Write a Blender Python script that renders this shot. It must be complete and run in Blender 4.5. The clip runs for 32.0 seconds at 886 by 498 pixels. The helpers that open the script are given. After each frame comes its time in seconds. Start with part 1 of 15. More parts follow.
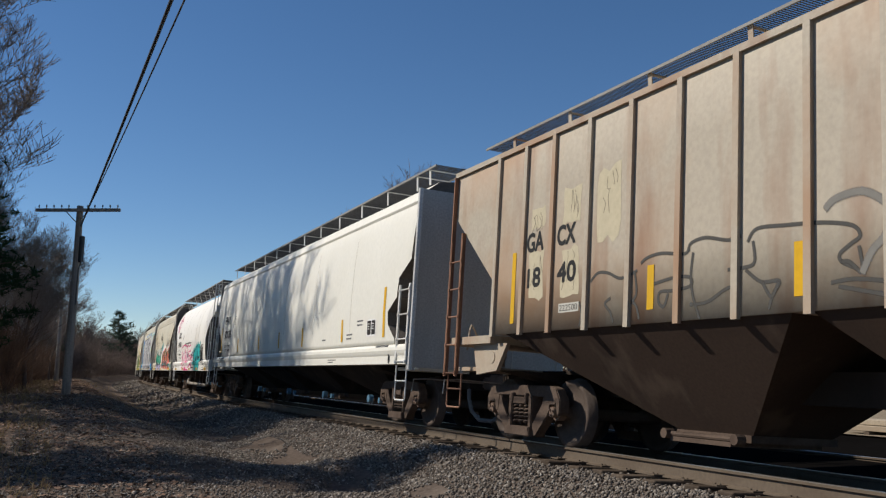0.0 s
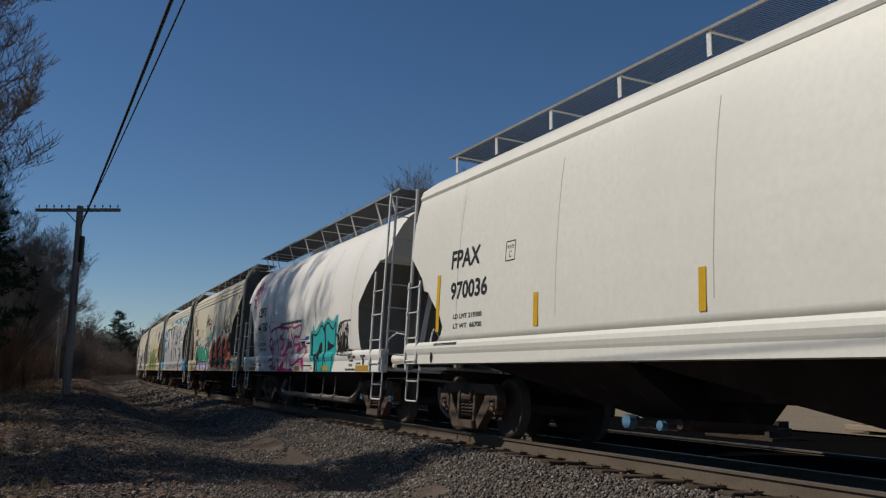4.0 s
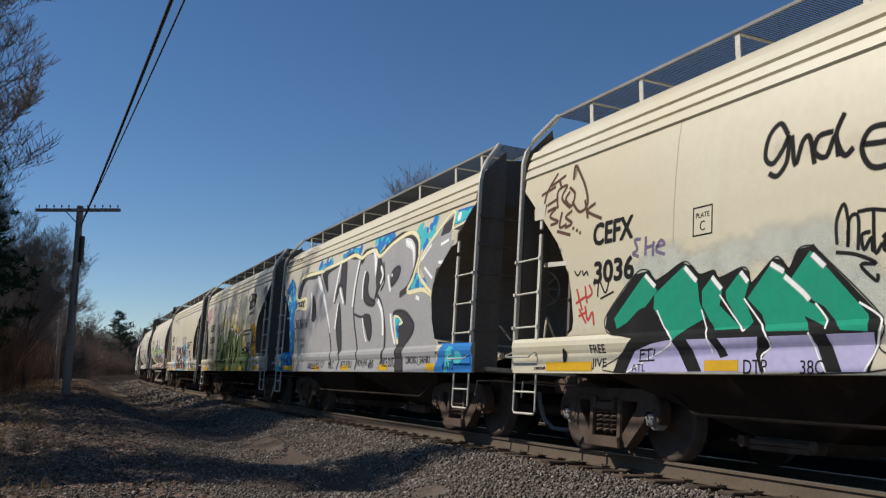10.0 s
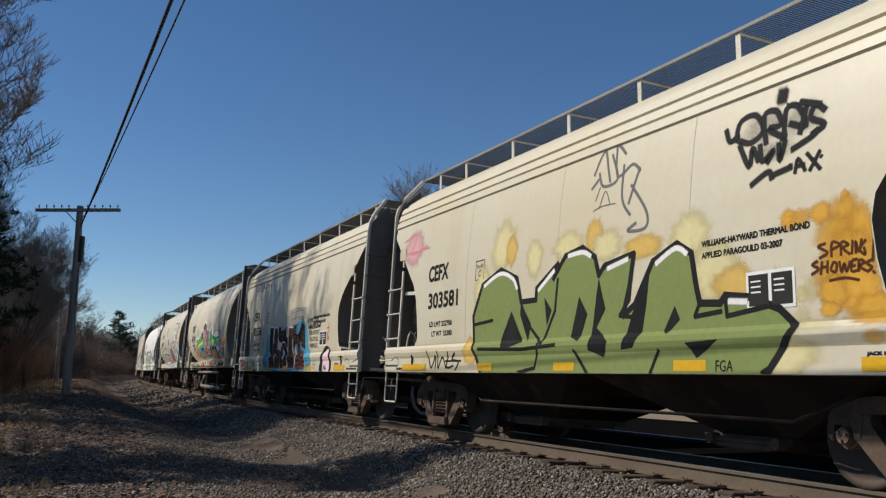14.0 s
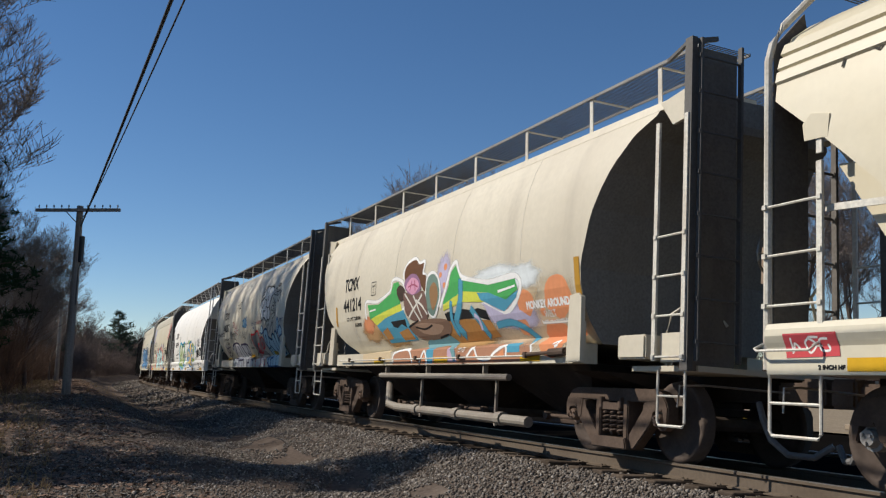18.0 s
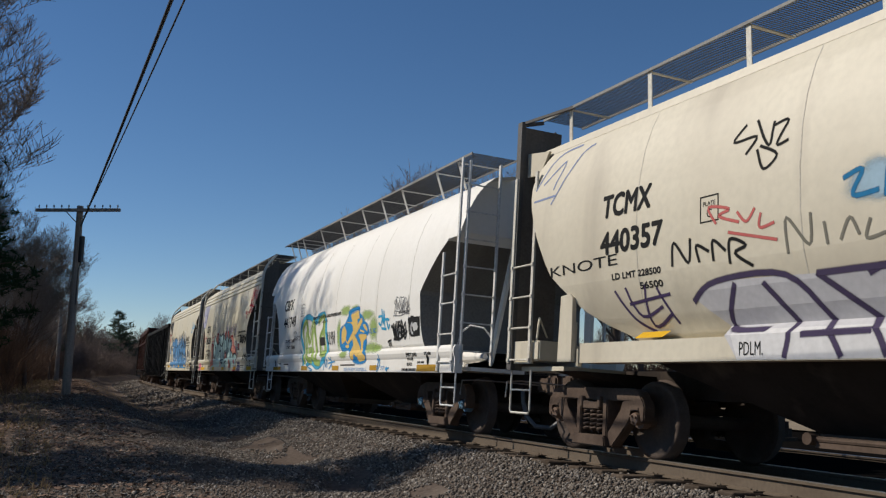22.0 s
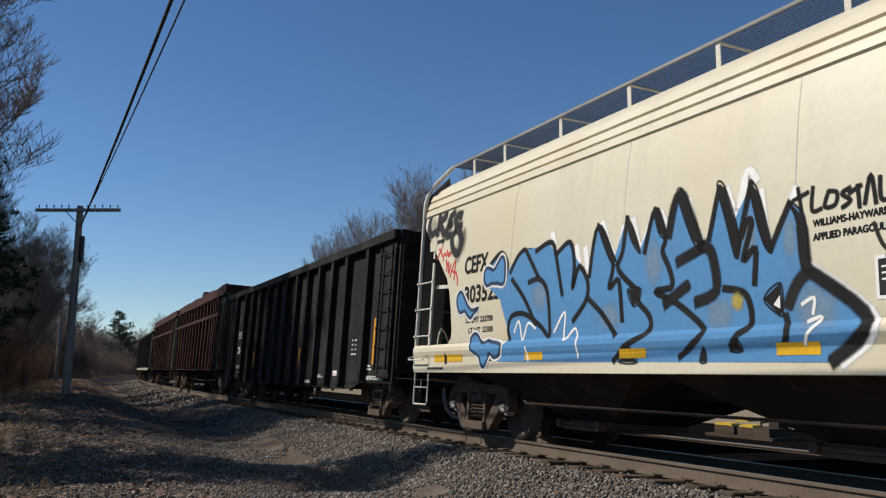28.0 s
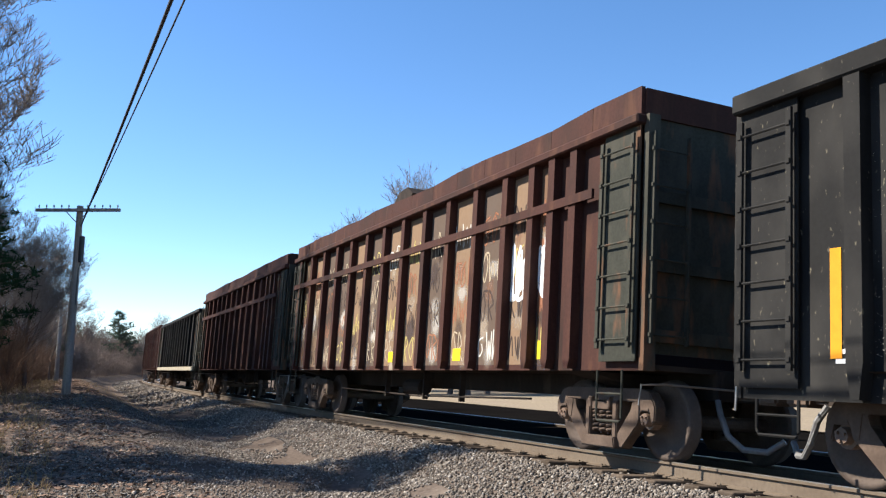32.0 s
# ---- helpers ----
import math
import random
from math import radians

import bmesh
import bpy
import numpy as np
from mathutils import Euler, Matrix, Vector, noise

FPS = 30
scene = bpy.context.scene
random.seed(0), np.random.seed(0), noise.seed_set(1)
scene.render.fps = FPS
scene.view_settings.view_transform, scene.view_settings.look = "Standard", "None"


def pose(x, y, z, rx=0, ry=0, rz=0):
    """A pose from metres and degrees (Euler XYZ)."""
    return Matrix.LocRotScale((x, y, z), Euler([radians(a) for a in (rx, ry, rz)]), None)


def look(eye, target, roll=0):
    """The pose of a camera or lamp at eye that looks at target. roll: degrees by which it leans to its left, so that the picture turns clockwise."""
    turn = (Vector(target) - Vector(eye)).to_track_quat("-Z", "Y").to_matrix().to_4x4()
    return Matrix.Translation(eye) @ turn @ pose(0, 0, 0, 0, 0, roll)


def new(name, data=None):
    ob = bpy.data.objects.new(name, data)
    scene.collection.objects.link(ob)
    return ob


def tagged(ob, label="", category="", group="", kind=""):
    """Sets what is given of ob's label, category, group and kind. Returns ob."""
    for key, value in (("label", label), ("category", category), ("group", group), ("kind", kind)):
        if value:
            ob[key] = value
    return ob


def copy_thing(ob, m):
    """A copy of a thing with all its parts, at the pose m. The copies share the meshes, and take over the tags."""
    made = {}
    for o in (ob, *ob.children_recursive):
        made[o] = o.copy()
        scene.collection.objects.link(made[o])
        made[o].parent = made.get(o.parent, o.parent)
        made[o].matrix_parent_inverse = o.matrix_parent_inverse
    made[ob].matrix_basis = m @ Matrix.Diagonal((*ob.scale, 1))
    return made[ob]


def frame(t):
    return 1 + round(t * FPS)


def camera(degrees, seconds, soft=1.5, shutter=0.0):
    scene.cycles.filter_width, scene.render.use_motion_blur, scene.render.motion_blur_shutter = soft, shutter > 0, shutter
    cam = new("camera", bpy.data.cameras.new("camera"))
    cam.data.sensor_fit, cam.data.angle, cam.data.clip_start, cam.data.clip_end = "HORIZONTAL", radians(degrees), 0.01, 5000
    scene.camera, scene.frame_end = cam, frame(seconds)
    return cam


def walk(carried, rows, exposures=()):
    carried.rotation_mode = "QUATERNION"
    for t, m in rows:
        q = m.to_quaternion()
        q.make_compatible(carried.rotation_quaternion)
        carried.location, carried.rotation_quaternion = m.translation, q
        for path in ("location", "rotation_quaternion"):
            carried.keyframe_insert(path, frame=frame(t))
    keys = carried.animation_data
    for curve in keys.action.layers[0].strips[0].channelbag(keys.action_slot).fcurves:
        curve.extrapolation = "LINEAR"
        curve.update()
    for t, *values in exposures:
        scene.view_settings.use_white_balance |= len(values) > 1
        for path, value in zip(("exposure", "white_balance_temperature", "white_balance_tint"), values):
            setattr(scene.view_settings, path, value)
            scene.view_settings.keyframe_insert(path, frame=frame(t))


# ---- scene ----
# One plan in metres: z = 0 is the rail top at the track's centre line, the camera looks along +y.
SECONDS = 32.0
PITCH, EYE_Z = 0.13366, 1.0835
cam = camera(52.21, SECONDS, soft=1.25)
EYE = pose(0, 0, EYE_Z, 90 + math.degrees(PITCH), 0, 0) @ pose(0, 0, 0, 0, 0, 0.147)
walk(cam, [(0, EYE), (SECONDS, EYE)],
     exposures=[(0, 0.0, 6500, 11), (1.2, -0.19, 6500, 11), (2, -0.47, 6500, 11), (3, -0.7, 6500, 11), (5, -0.45, 6500, 11), (6, -0.33, 6500, 11), (7.5, -0.42, 6500, 11), (8.2, -0.24, 6500, 11), (9, -0.08, 6500, 11), (10, -0.13, 6500, 11), (11, 0.17, 6500, 11), (12, -0.05, 6500, 11), (13, 0.0, 6500, 11), (14, -0.09, 6500, 11), (17, -0.17, 6500, 11), (18, 0.03, 6500, 11), (19, -0.13, 6500, 11), (21, -0.07, 6500, 11), (22, -0.2, 6500, 11), (23, -0.14, 6500, 11), (24, -0.42, 6500, 11), (25, -0.16, 6500, 11), (27, -0.02, 6500, 11), (28.5, 0.12, 6500, 11), (29, 0.36, 6500, 11), (29.3, 0.73, 6500, 11), (29.8, 1.03, 6500, 11), (30.4, 1.29, 6500, 11), (32, 1.3, 6500, 11)])

# ---------------------------------------------------------------- light
SUN_EL, SUN_AZ = radians(41.0), math.atan2(-0.98, 0.206)
TO_SUN = Vector((math.cos(SUN_EL) * math.sin(SUN_AZ), math.cos(SUN_EL) * math.cos(SUN_AZ), math.sin(SUN_EL)))
world = bpy.data.worlds.new("sky")
scene.world = world
world.use_nodes = True
sky = world.node_tree.nodes.new("ShaderNodeTexSky")
sky.sky_type, sky.sun_disc, sky.sun_elevation, sky.sun_rotation = "NISHITA", False, SUN_EL, SUN_AZ
sky.air_density, sky.dust_density, sky.ozone_density = 0.8, 0.0, 3.0
back = world.node_tree.nodes["Background"]
back.inputs["Strength"].default_value = 0.092
deep = world.node_tree.nodes.new("ShaderNodeHueSaturation")
deep.inputs["Saturation"].default_value = 1.16
world.node_tree.links.new(sky.outputs["Color"], deep.inputs["Color"])
world.node_tree.links.new(deep.outputs["Color"], back.inputs["Color"])
sun = new("sun", bpy.data.lights.new("sun", "SUN"))
sun.data.energy, sun.data.angle, sun.data.color = 5.0, radians(0.53), (1.0, 0.935, 0.83)
sun.matrix_basis = look(TO_SUN * 50, (0, 0, 0))

# ---------------------------------------------------------------- the track's line
# s runs along the train's way; the curve bends away to the far right
SS = np.arange(-420.0, 260.0, 1.0)
KAPPA = np.interp(SS, [-140, -90, -50, -15, 30, 120], [0.0030, 0.0030, 0.00048, 0.001035, 0.000155, 0.000155])
TH = np.concatenate([[0], np.cumsum((KAPPA[1:] + KAPPA[:-1]) / 2)])
I0 = int(np.argmin(np.abs(SS)))
TH = TH - TH[I0] - 1.15114
CX = np.concatenate([[0], np.cumsum((np.cos(TH[1:]) + np.cos(TH[:-1])) / 2)])
CY = np.concatenate([[0], np.cumsum((np.sin(TH[1:]) + np.sin(TH[:-1])) / 2)])
CX, CY = CX - CX[I0] + 1.967, CY - CY[I0] + 14.045
CANT = 0.0644


def spot(s):
    """The centre line's x, y and heading at s."""
    return float(np.interp(s, SS, CX)), float(np.interp(s, SS, CY)), float(np.interp(s, SS, TH))


def lay(x, y, a):
    """A pose on the canted track: x along the way, -y towards the camera's side."""
    d, n = Vector((math.cos(a), math.sin(a), 0)), Vector((math.sin(a), -math.cos(a), 0))
    z = Vector((0, 0, 1))
    n2, up = n * math.cos(CANT) + z * math.sin(CANT), z * math.cos(CANT) - n * math.sin(CANT)
    m = Matrix((d, -n2, up)).transposed().to_4x4()
    m.translation = (x, y, 0)
    return m


def at_track(s, lat, h):
    """The place beside the track at s, lat metres towards the camera's side, h above the rails."""
    return lay(*spot(s)) @ Vector((0, -lat, h))


def run(t):
    """How far the train has gone at t."""
    u = (t - 16) / 16
    return 5.99154 * (t - 16) + 8 * (1.13329 * u * u - 0.094836 * u ** 3 - 0.159753 * u ** 4)


def lateral(x, y):
    """Signed distance to the track (positive on the camera's side) and s, for arrays of points."""
    x, y = np.asarray(x, float), np.asarray(y, float)
    out_l, out_s = np.empty(x.shape), np.empty(x.shape)
    sx, sy, st, ss = CX[::2], CY[::2], TH[::2], SS[::2]
    for i in range(0, x.size, 4000):
        a, b = x.ravel()[i:i + 4000], y.ravel()[i:i + 4000]
        k = np.argmin((a[:, None] - sx) ** 2 + (b[:, None] - sy) ** 2, axis=1)
        dx, dy = a - sx[k], b - sy[k]
        out_l.ravel()[i:i + 4000] = dx * np.sin(st[k]) - dy * np.cos(st[k])
        out_s.ravel()[i:i + 4000] = ss[k] + dx * np.cos(st[k]) + dy * np.sin(st[k])
    return out_l, out_s


# ---------------------------------------------------------------- materials
def material(name, base, rough=0.6, metal=0.0, second=None, amount=0.35, scale=(1, 1, 1), fine=30.0, grain=0.12,
             bump=0.0, spread=(0.45, 0.7), third=None, third_amount=0.0, third_scale=(1, 1, 1), random_tone=0.0, coords="Object", third_spread=(0.55, 0.68)):
    """A surface with grain and two layers of stains or wear."""
    m = bpy.data.materials.new(name)
    m.use_nodes = True
    n, link = m.node_tree.nodes, m.node_tree.links.new
    b = n["Principled BSDF"]
    b.inputs["Roughness"].default_value, b.inputs["Metallic"].default_value = rough, metal
    b.inputs["Specular IOR Level"].default_value = 0.5 if rough < 0.8 else 0.12 if rough < 0.94 else 0.0
    tc, who, shift = n.new("ShaderNodeTexCoord"), n.new("ShaderNodeObjectInfo"), n.new("ShaderNodeVectorMath")
    shift.operation = "SCALE"
    shift.inputs[0].default_value = (41.0, 17.0, 29.0)
    link(who.outputs["Random"], shift.inputs["Scale"])

    def noise_at(sc, freq, detail=4.0):
        mp, tx = n.new("ShaderNodeMapping"), n.new("ShaderNodeTexNoise")
        mp.inputs["Scale"].default_value = sc
        link(shift.outputs["Vector"], mp.inputs["Location"])
        tx.inputs["Scale"].default_value, tx.inputs["Detail"].default_value = freq, detail
        link(tc.outputs[coords], mp.inputs["Vector"])
        link(mp.outputs["Vector"], tx.inputs["Vector"])
        return tx

    def layer(colour_socket, other, tx, lo, hi, amt):
        ramp, mix = n.new("ShaderNodeMapRange"), n.new("ShaderNodeMix")
        mix.data_type = "RGBA"
        ramp.inputs["From Min"].default_value, ramp.inputs["From Max"].default_value = lo, hi
        ramp.inputs["To Max"].default_value = amt
        link(tx.outputs["Fac"], ramp.inputs["Value"])
        link(ramp.outputs["Result"], mix.inputs["Factor"])
        link(colour_socket, mix.inputs["A"])
        mix.inputs["B"].default_value = (*other, 1)
        return mix.outputs["Result"]

    rgb = n.new("ShaderNodeRGB")
    rgb.outputs[0].default_value = (*base, 1)
    col = rgb.outputs[0]
    g = noise_at((1, 1, 1), fine)
    dark = tuple(c * (1 - 2.5 * grain) for c in base)
    col = layer(col, dark, g, 0.35, 0.75, 1.0)
    if second:
        col = layer(col, second, noise_at(scale, 1.0, 6.0), spread[0], spread[1], amount)
    if third:
        col = layer(col, third, noise_at(third_scale, 1.0, 8.0), *third_spread, third_amount)
    if random_tone:
        info, mr, mul = n.new("ShaderNodeObjectInfo"), n.new("ShaderNodeMapRange"), n.new("ShaderNodeMix")
        mul.data_type, mul.blend_type = "RGBA", "MULTIPLY"
        mr.inputs["To Min"].default_value, mr.inputs["To Max"].default_value = 1 - random_tone, 1 + random_tone
        link(info.outputs["Random"], mr.inputs["Value"])
        mul.inputs["Factor"].default_value = 1.0
        link(col, mul.inputs["A"])
        link(mr.outputs["Result"], mul.inputs["B"])
        col = mul.outputs["Result"]
    link(col, b.inputs["Base Color"])
    if bump:
        bp = n.new("ShaderNodeBump")
        bp.inputs["Strength"].default_value, bp.inputs["Distance"].default_value = 0.6, bump
        link(g.outputs["Fac"], bp.inputs["Height"])
        link(bp.outputs["Normal"], b.inputs["Normal"])
    return m


def island_material(name, tones, rough=0.9):
    """Loose pieces in one mesh, each of its own tone."""
    m = bpy.data.materials.new(name)
    m.use_nodes = True
    n, link = m.node_tree.nodes, m.node_tree.links.new
    geo, ramp = n.new("ShaderNodeNewGeometry"), n.new("ShaderNodeValToRGB")
    for k, c in enumerate(tones):
        e = ramp.color_ramp.elements[k] if k < 2 else ramp.color_ramp.elements.new(1.0)
        e.position, e.color = k / (len(tones) - 1), (*c, 1)
    link(geo.outputs["Random Per Island"], ramp.inputs["Fac"])
    link(ramp.outputs["Color"], n["Principled BSDF"].inputs["Base Color"])
    n["Principled BSDF"].inputs["Roughness"].default_value = rough
    n["Principled BSDF"].inputs["Specular IOR Level"].default_value = 0.05
    return m


CREAM = material("cream paint", (0.585, 0.535, 0.405), 0.5, second=(0.53, 0.455, 0.295), amount=0.75, scale=(0.35, 0.35, 0.3), third=(0.33, 0.27, 0.19), third_amount=0.34, third_scale=(1.5, 1.5, 0.10), third_spread=(0.56, 0.8), grain=0.03, fine=12)
WHITE = material("white paint", (0.79, 0.762, 0.70), 0.5, second=(0.68, 0.645, 0.57), amount=0.45, scale=(0.7, 0.7, 0.16), third=(0.42, 0.38, 0.32), third_amount=0.25, third_scale=(1.6, 1.6, 0.12), third_spread=(0.6, 0.8), grain=0.02, fine=12)
WHITE_DIRTY = material("streaked white paint", (0.74, 0.715, 0.63), 0.5, second=(0.66, 0.635, 0.55), amount=0.6, scale=(0.5, 0.5, 0.25), third=(0.34, 0.32, 0.29), third_amount=0.22, third_scale=(1.8, 1.8, 0.10), third_spread=(0.62, 0.8), grain=0.03, fine=12)
GREY_CREAM = material("grey cream paint", (0.585, 0.53, 0.41), 0.55, second=(0.475, 0.42, 0.32), amount=0.7, scale=(0.6, 0.6, 0.25), third=(0.24, 0.20, 0.155), third_amount=0.4, third_scale=(1.6, 1.6, 0.11), third_spread=(0.56, 0.78), grain=0.04, fine=12)
TAN = material("rusty tan paint", (0.40, 0.345, 0.265), 0.7, second=(0.33, 0.20, 0.115), amount=0.95, scale=(0.5, 0.5, 0.45), third=(0.23, 0.115, 0.06), third_amount=0.7, third_spread=(0.53, 0.72), third_scale=(2.2, 2.2, 0.35), grain=0.06, fine=18, spread=(0.45, 0.66))
BLACK_PAINT = material("scratched black paint", (0.0135, 0.0132, 0.0128), 0.82, second=(0.034, 0.032, 0.029), amount=0.8, scale=(1.3, 1.3, 0.8), third=(0.27, 0.235, 0.16), third_amount=0.55, third_spread=(0.66, 0.78), third_scale=(24, 24, 13), grain=0.08, fine=25)
BROWN_PAINT = material("rusty brown steel", (0.056, 0.023, 0.0175), 0.8, second=(0.024, 0.015, 0.0125), amount=0.8, scale=(1.3, 1.3, 0.6), third=(0.10, 0.046, 0.026), third_amount=0.5, third_scale=(4, 4, 1.0), grain=0.1, fine=25)
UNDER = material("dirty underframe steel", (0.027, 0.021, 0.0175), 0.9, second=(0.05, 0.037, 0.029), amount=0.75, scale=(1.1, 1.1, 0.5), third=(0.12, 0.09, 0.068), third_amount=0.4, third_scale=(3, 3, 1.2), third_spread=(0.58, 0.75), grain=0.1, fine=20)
TRUCK_STEEL = material("dusty cast steel", (0.115, 0.082, 0.062), 0.85, second=(0.055, 0.038, 0.029), amount=0.75, scale=(3, 3, 3), grain=0.1, fine=30, bump=0.004)
WHEEL_STEEL = material("rusty wheel steel", (0.10, 0.077, 0.063), 0.82, second=(0.06, 0.043, 0.034), amount=0.7, scale=(4, 4, 4), grain=0.08, fine=30)
BARE_STEEL = material("worn bare steel", (0.30, 0.27, 0.23), 0.35, 0.8, second=(0.15, 0.10, 0.07), amount=0.5, scale=(2, 2, 2), grain=0.05)
GRATE = material("dark steel grating", (0.075, 0.073, 0.07), 0.75, second=(0.04, 0.036, 0.033), amount=0.5, scale=(2, 2, 2))
EDGE_STEEL = material("dull grey edge steel", (0.24, 0.235, 0.22), 0.7, second=(0.13, 0.12, 0.11), amount=0.6, scale=(2, 2, 2))
RAIL_SIDE = material("brown rail steel", (0.135, 0.105, 0.077), 0.82, second=(0.075, 0.052, 0.037), amount=0.6, scale=(1.2, 1.2, 4), grain=0.08, fine=25)
RAIL_TOP = material("polished rail head", (0.42, 0.39, 0.35), 0.28, 0.9, grain=0.03)
TIE = material("weathered tie wood", (0.10, 0.078, 0.06), 0.95, second=(0.05, 0.037, 0.028), amount=0.8, scale=(1.5, 8, 8), grain=0.15, fine=25, bump=0.006, random_tone=0.25)
POLE_WOOD = material("weathered grey pole wood", (0.34, 0.30, 0.26), 0.95, second=(0.16, 0.13, 0.10), amount=0.7, scale=(6, 6, 0.5), grain=0.1, fine=20, bump=0.004)
BARK = material("grey brown bark", (0.15, 0.12, 0.10), 0.95, second=(0.08, 0.06, 0.05), amount=0.7, scale=(4, 4, 1), grain=0.1)
TWIG = material("bare twigs", (0.23, 0.195, 0.175), 0.9, second=(0.15, 0.12, 0.105), amount=0.7, scale=(0.6, 0.6, 0.6))
GROUND = material("gravelly dirt", (0.13, 0.103, 0.085), 0.95, second=(0.068, 0.052, 0.042), amount=0.75, scale=(0.5, 0.5, 0.5), third=(0.22, 0.18, 0.145), third_amount=0.35, third_scale=(0.9, 0.9, 0.9), grain=0.18, fine=14, bump=0.03)


# ---------------------------------------------------------------- mesh helpers
def part(name, bm, mat, parent=None, label="", smooth=False):
    """Links a bmesh as one mesh object under a thing or a part."""
    me = bpy.data.meshes.new(name)
    if smooth:
        for f in bm.faces:
            f.smooth = True
    bm.to_mesh(me)
    bm.free()
    return link_mesh(name, me, mat, parent, label)


def link_mesh(name, me, mat, parent=None, label="", m=None):
    if mat is not None and not me.materials:
        me.materials.append(mat)
    ob = new(name, me)
    if parent is not None:
        ob.parent = parent
    if m is not None:
        ob.matrix_basis = m
    if label:
        ob["label"] = label
    return ob


def box(bm, x0, x1, y0, y1, z0, z1):
    v = [bm.verts.new(p) for p in ((x0, y0, z0), (x1, y0, z0), (x1, y1, z0), (x0, y1, z0), (x0, y0, z1), (x1, y0, z1), (x1, y1, z1), (x0, y1, z1))]
    for f in ((3, 2, 1, 0), (4, 5, 6, 7), (0, 1, 5, 4), (1, 2, 6, 5), (2, 3, 7, 6), (3, 0, 4, 7)):
        bm.faces.new([v[i] for i in f])
    return v


def frustum(bm, lower, upper):
    """A solid between two rectangles (x0, x1, y0, y1, z)."""
    v = []
    for x0, x1, y0, y1, z in (lower, upper):
        v += [bm.verts.new(p) for p in ((x0, y0, z), (x1, y0, z), (x1, y1, z), (x0, y1, z))]
    for f in ((3, 2, 1, 0), (4, 5, 6, 7), (0, 1, 5, 4), (1, 2, 6, 5), (2, 3, 7, 6), (3, 0, 4, 7)):
        bm.faces.new([v[i] for i in f])


def tube(bm, pts, r, n=6, r2=None, cap=True):
    """A round bar along a line of points."""
    pts = [Vector(p) for p in pts]
    rings = []
    for i, p in enumerate(pts):
        d = (pts[min(i + 1, len(pts) - 1)] - pts[max(i - 1, 0)]).normalized()
        a = d.cross(Vector((0, 0, 1)) if abs(d.z) < 0.9 else Vector((1, 0, 0))).normalized()
        b = d.cross(a)
        rr = r if r2 is None else r + (r2 - r) * i / (len(pts) - 1)
        rings.append([bm.verts.new(p + (a * math.cos(k * math.tau / n) + b * math.sin(k * math.tau / n)) * rr) for k in range(n)])
    for u, v in zip(rings, rings[1:]):
        for k in range(n):
            bm.faces.new((u[k], v[k], v[(k + 1) % n], u[(k + 1) % n]))
    if cap:
        bm.faces.new(rings[0])
        bm.faces.new(rings[-1][::-1])


def bar(bm, p, q, w, t, up=(0, 0, 1)):
    """A flat bar from p to q: w wide along up's cross, t thick."""
    p, q, up = Vector(p), Vector(q), Vector(up)
    d = (q - p).normalized()
    a = d.cross(up)
    a = a.normalized() if a.length > 1e-4 else d.orthogonal().normalized()
    b = a.cross(d).normalized()
    v = [bm.verts.new(c + a * i * w / 2 + b * j * t / 2) for c in (p, q) for i, j in ((-1, -1), (1, -1), (1, 1), (-1, 1))]
    for f in ((3, 2, 1, 0), (4, 5, 6, 7), (0, 1, 5, 4), (1, 2, 6, 5), (2, 3, 7, 6), (3, 0, 4, 7)):
        bm.faces.new([v[i] for i in f])


def prism(bm, outline, y0, y1):
    """An outline in x, z pushed from y0 to y1."""
    a = [bm.verts.new((x, y0, z)) for x, z in outline]
    b = [bm.verts.new((x, y1, z)) for x, z in outline]
    k = len(a)
    bm.faces.new(a)
    bm.faces.new(b[::-1])
    for i in range(k):
        bm.faces.new((a[i], b[i], b[(i + 1) % k], a[(i + 1) % k]))


def profile_bar(bm, outline, x0, x1):
    """An outline in y, z pushed along x."""
    a = [bm.verts.new((x0, y, z)) for y, z in outline]
    b = [bm.verts.new((x1, y, z)) for y, z in outline]
    k = len(a)
    bm.faces.new(a)
    bm.faces.new(b[::-1])
    for i in range(k):
        bm.faces.new((a[i], b[i], b[(i + 1) % k], a[(i + 1) % k]))


def fixed(bm):
    bmesh.ops.recalc_face_normals(bm, faces=bm.faces)
    return bm
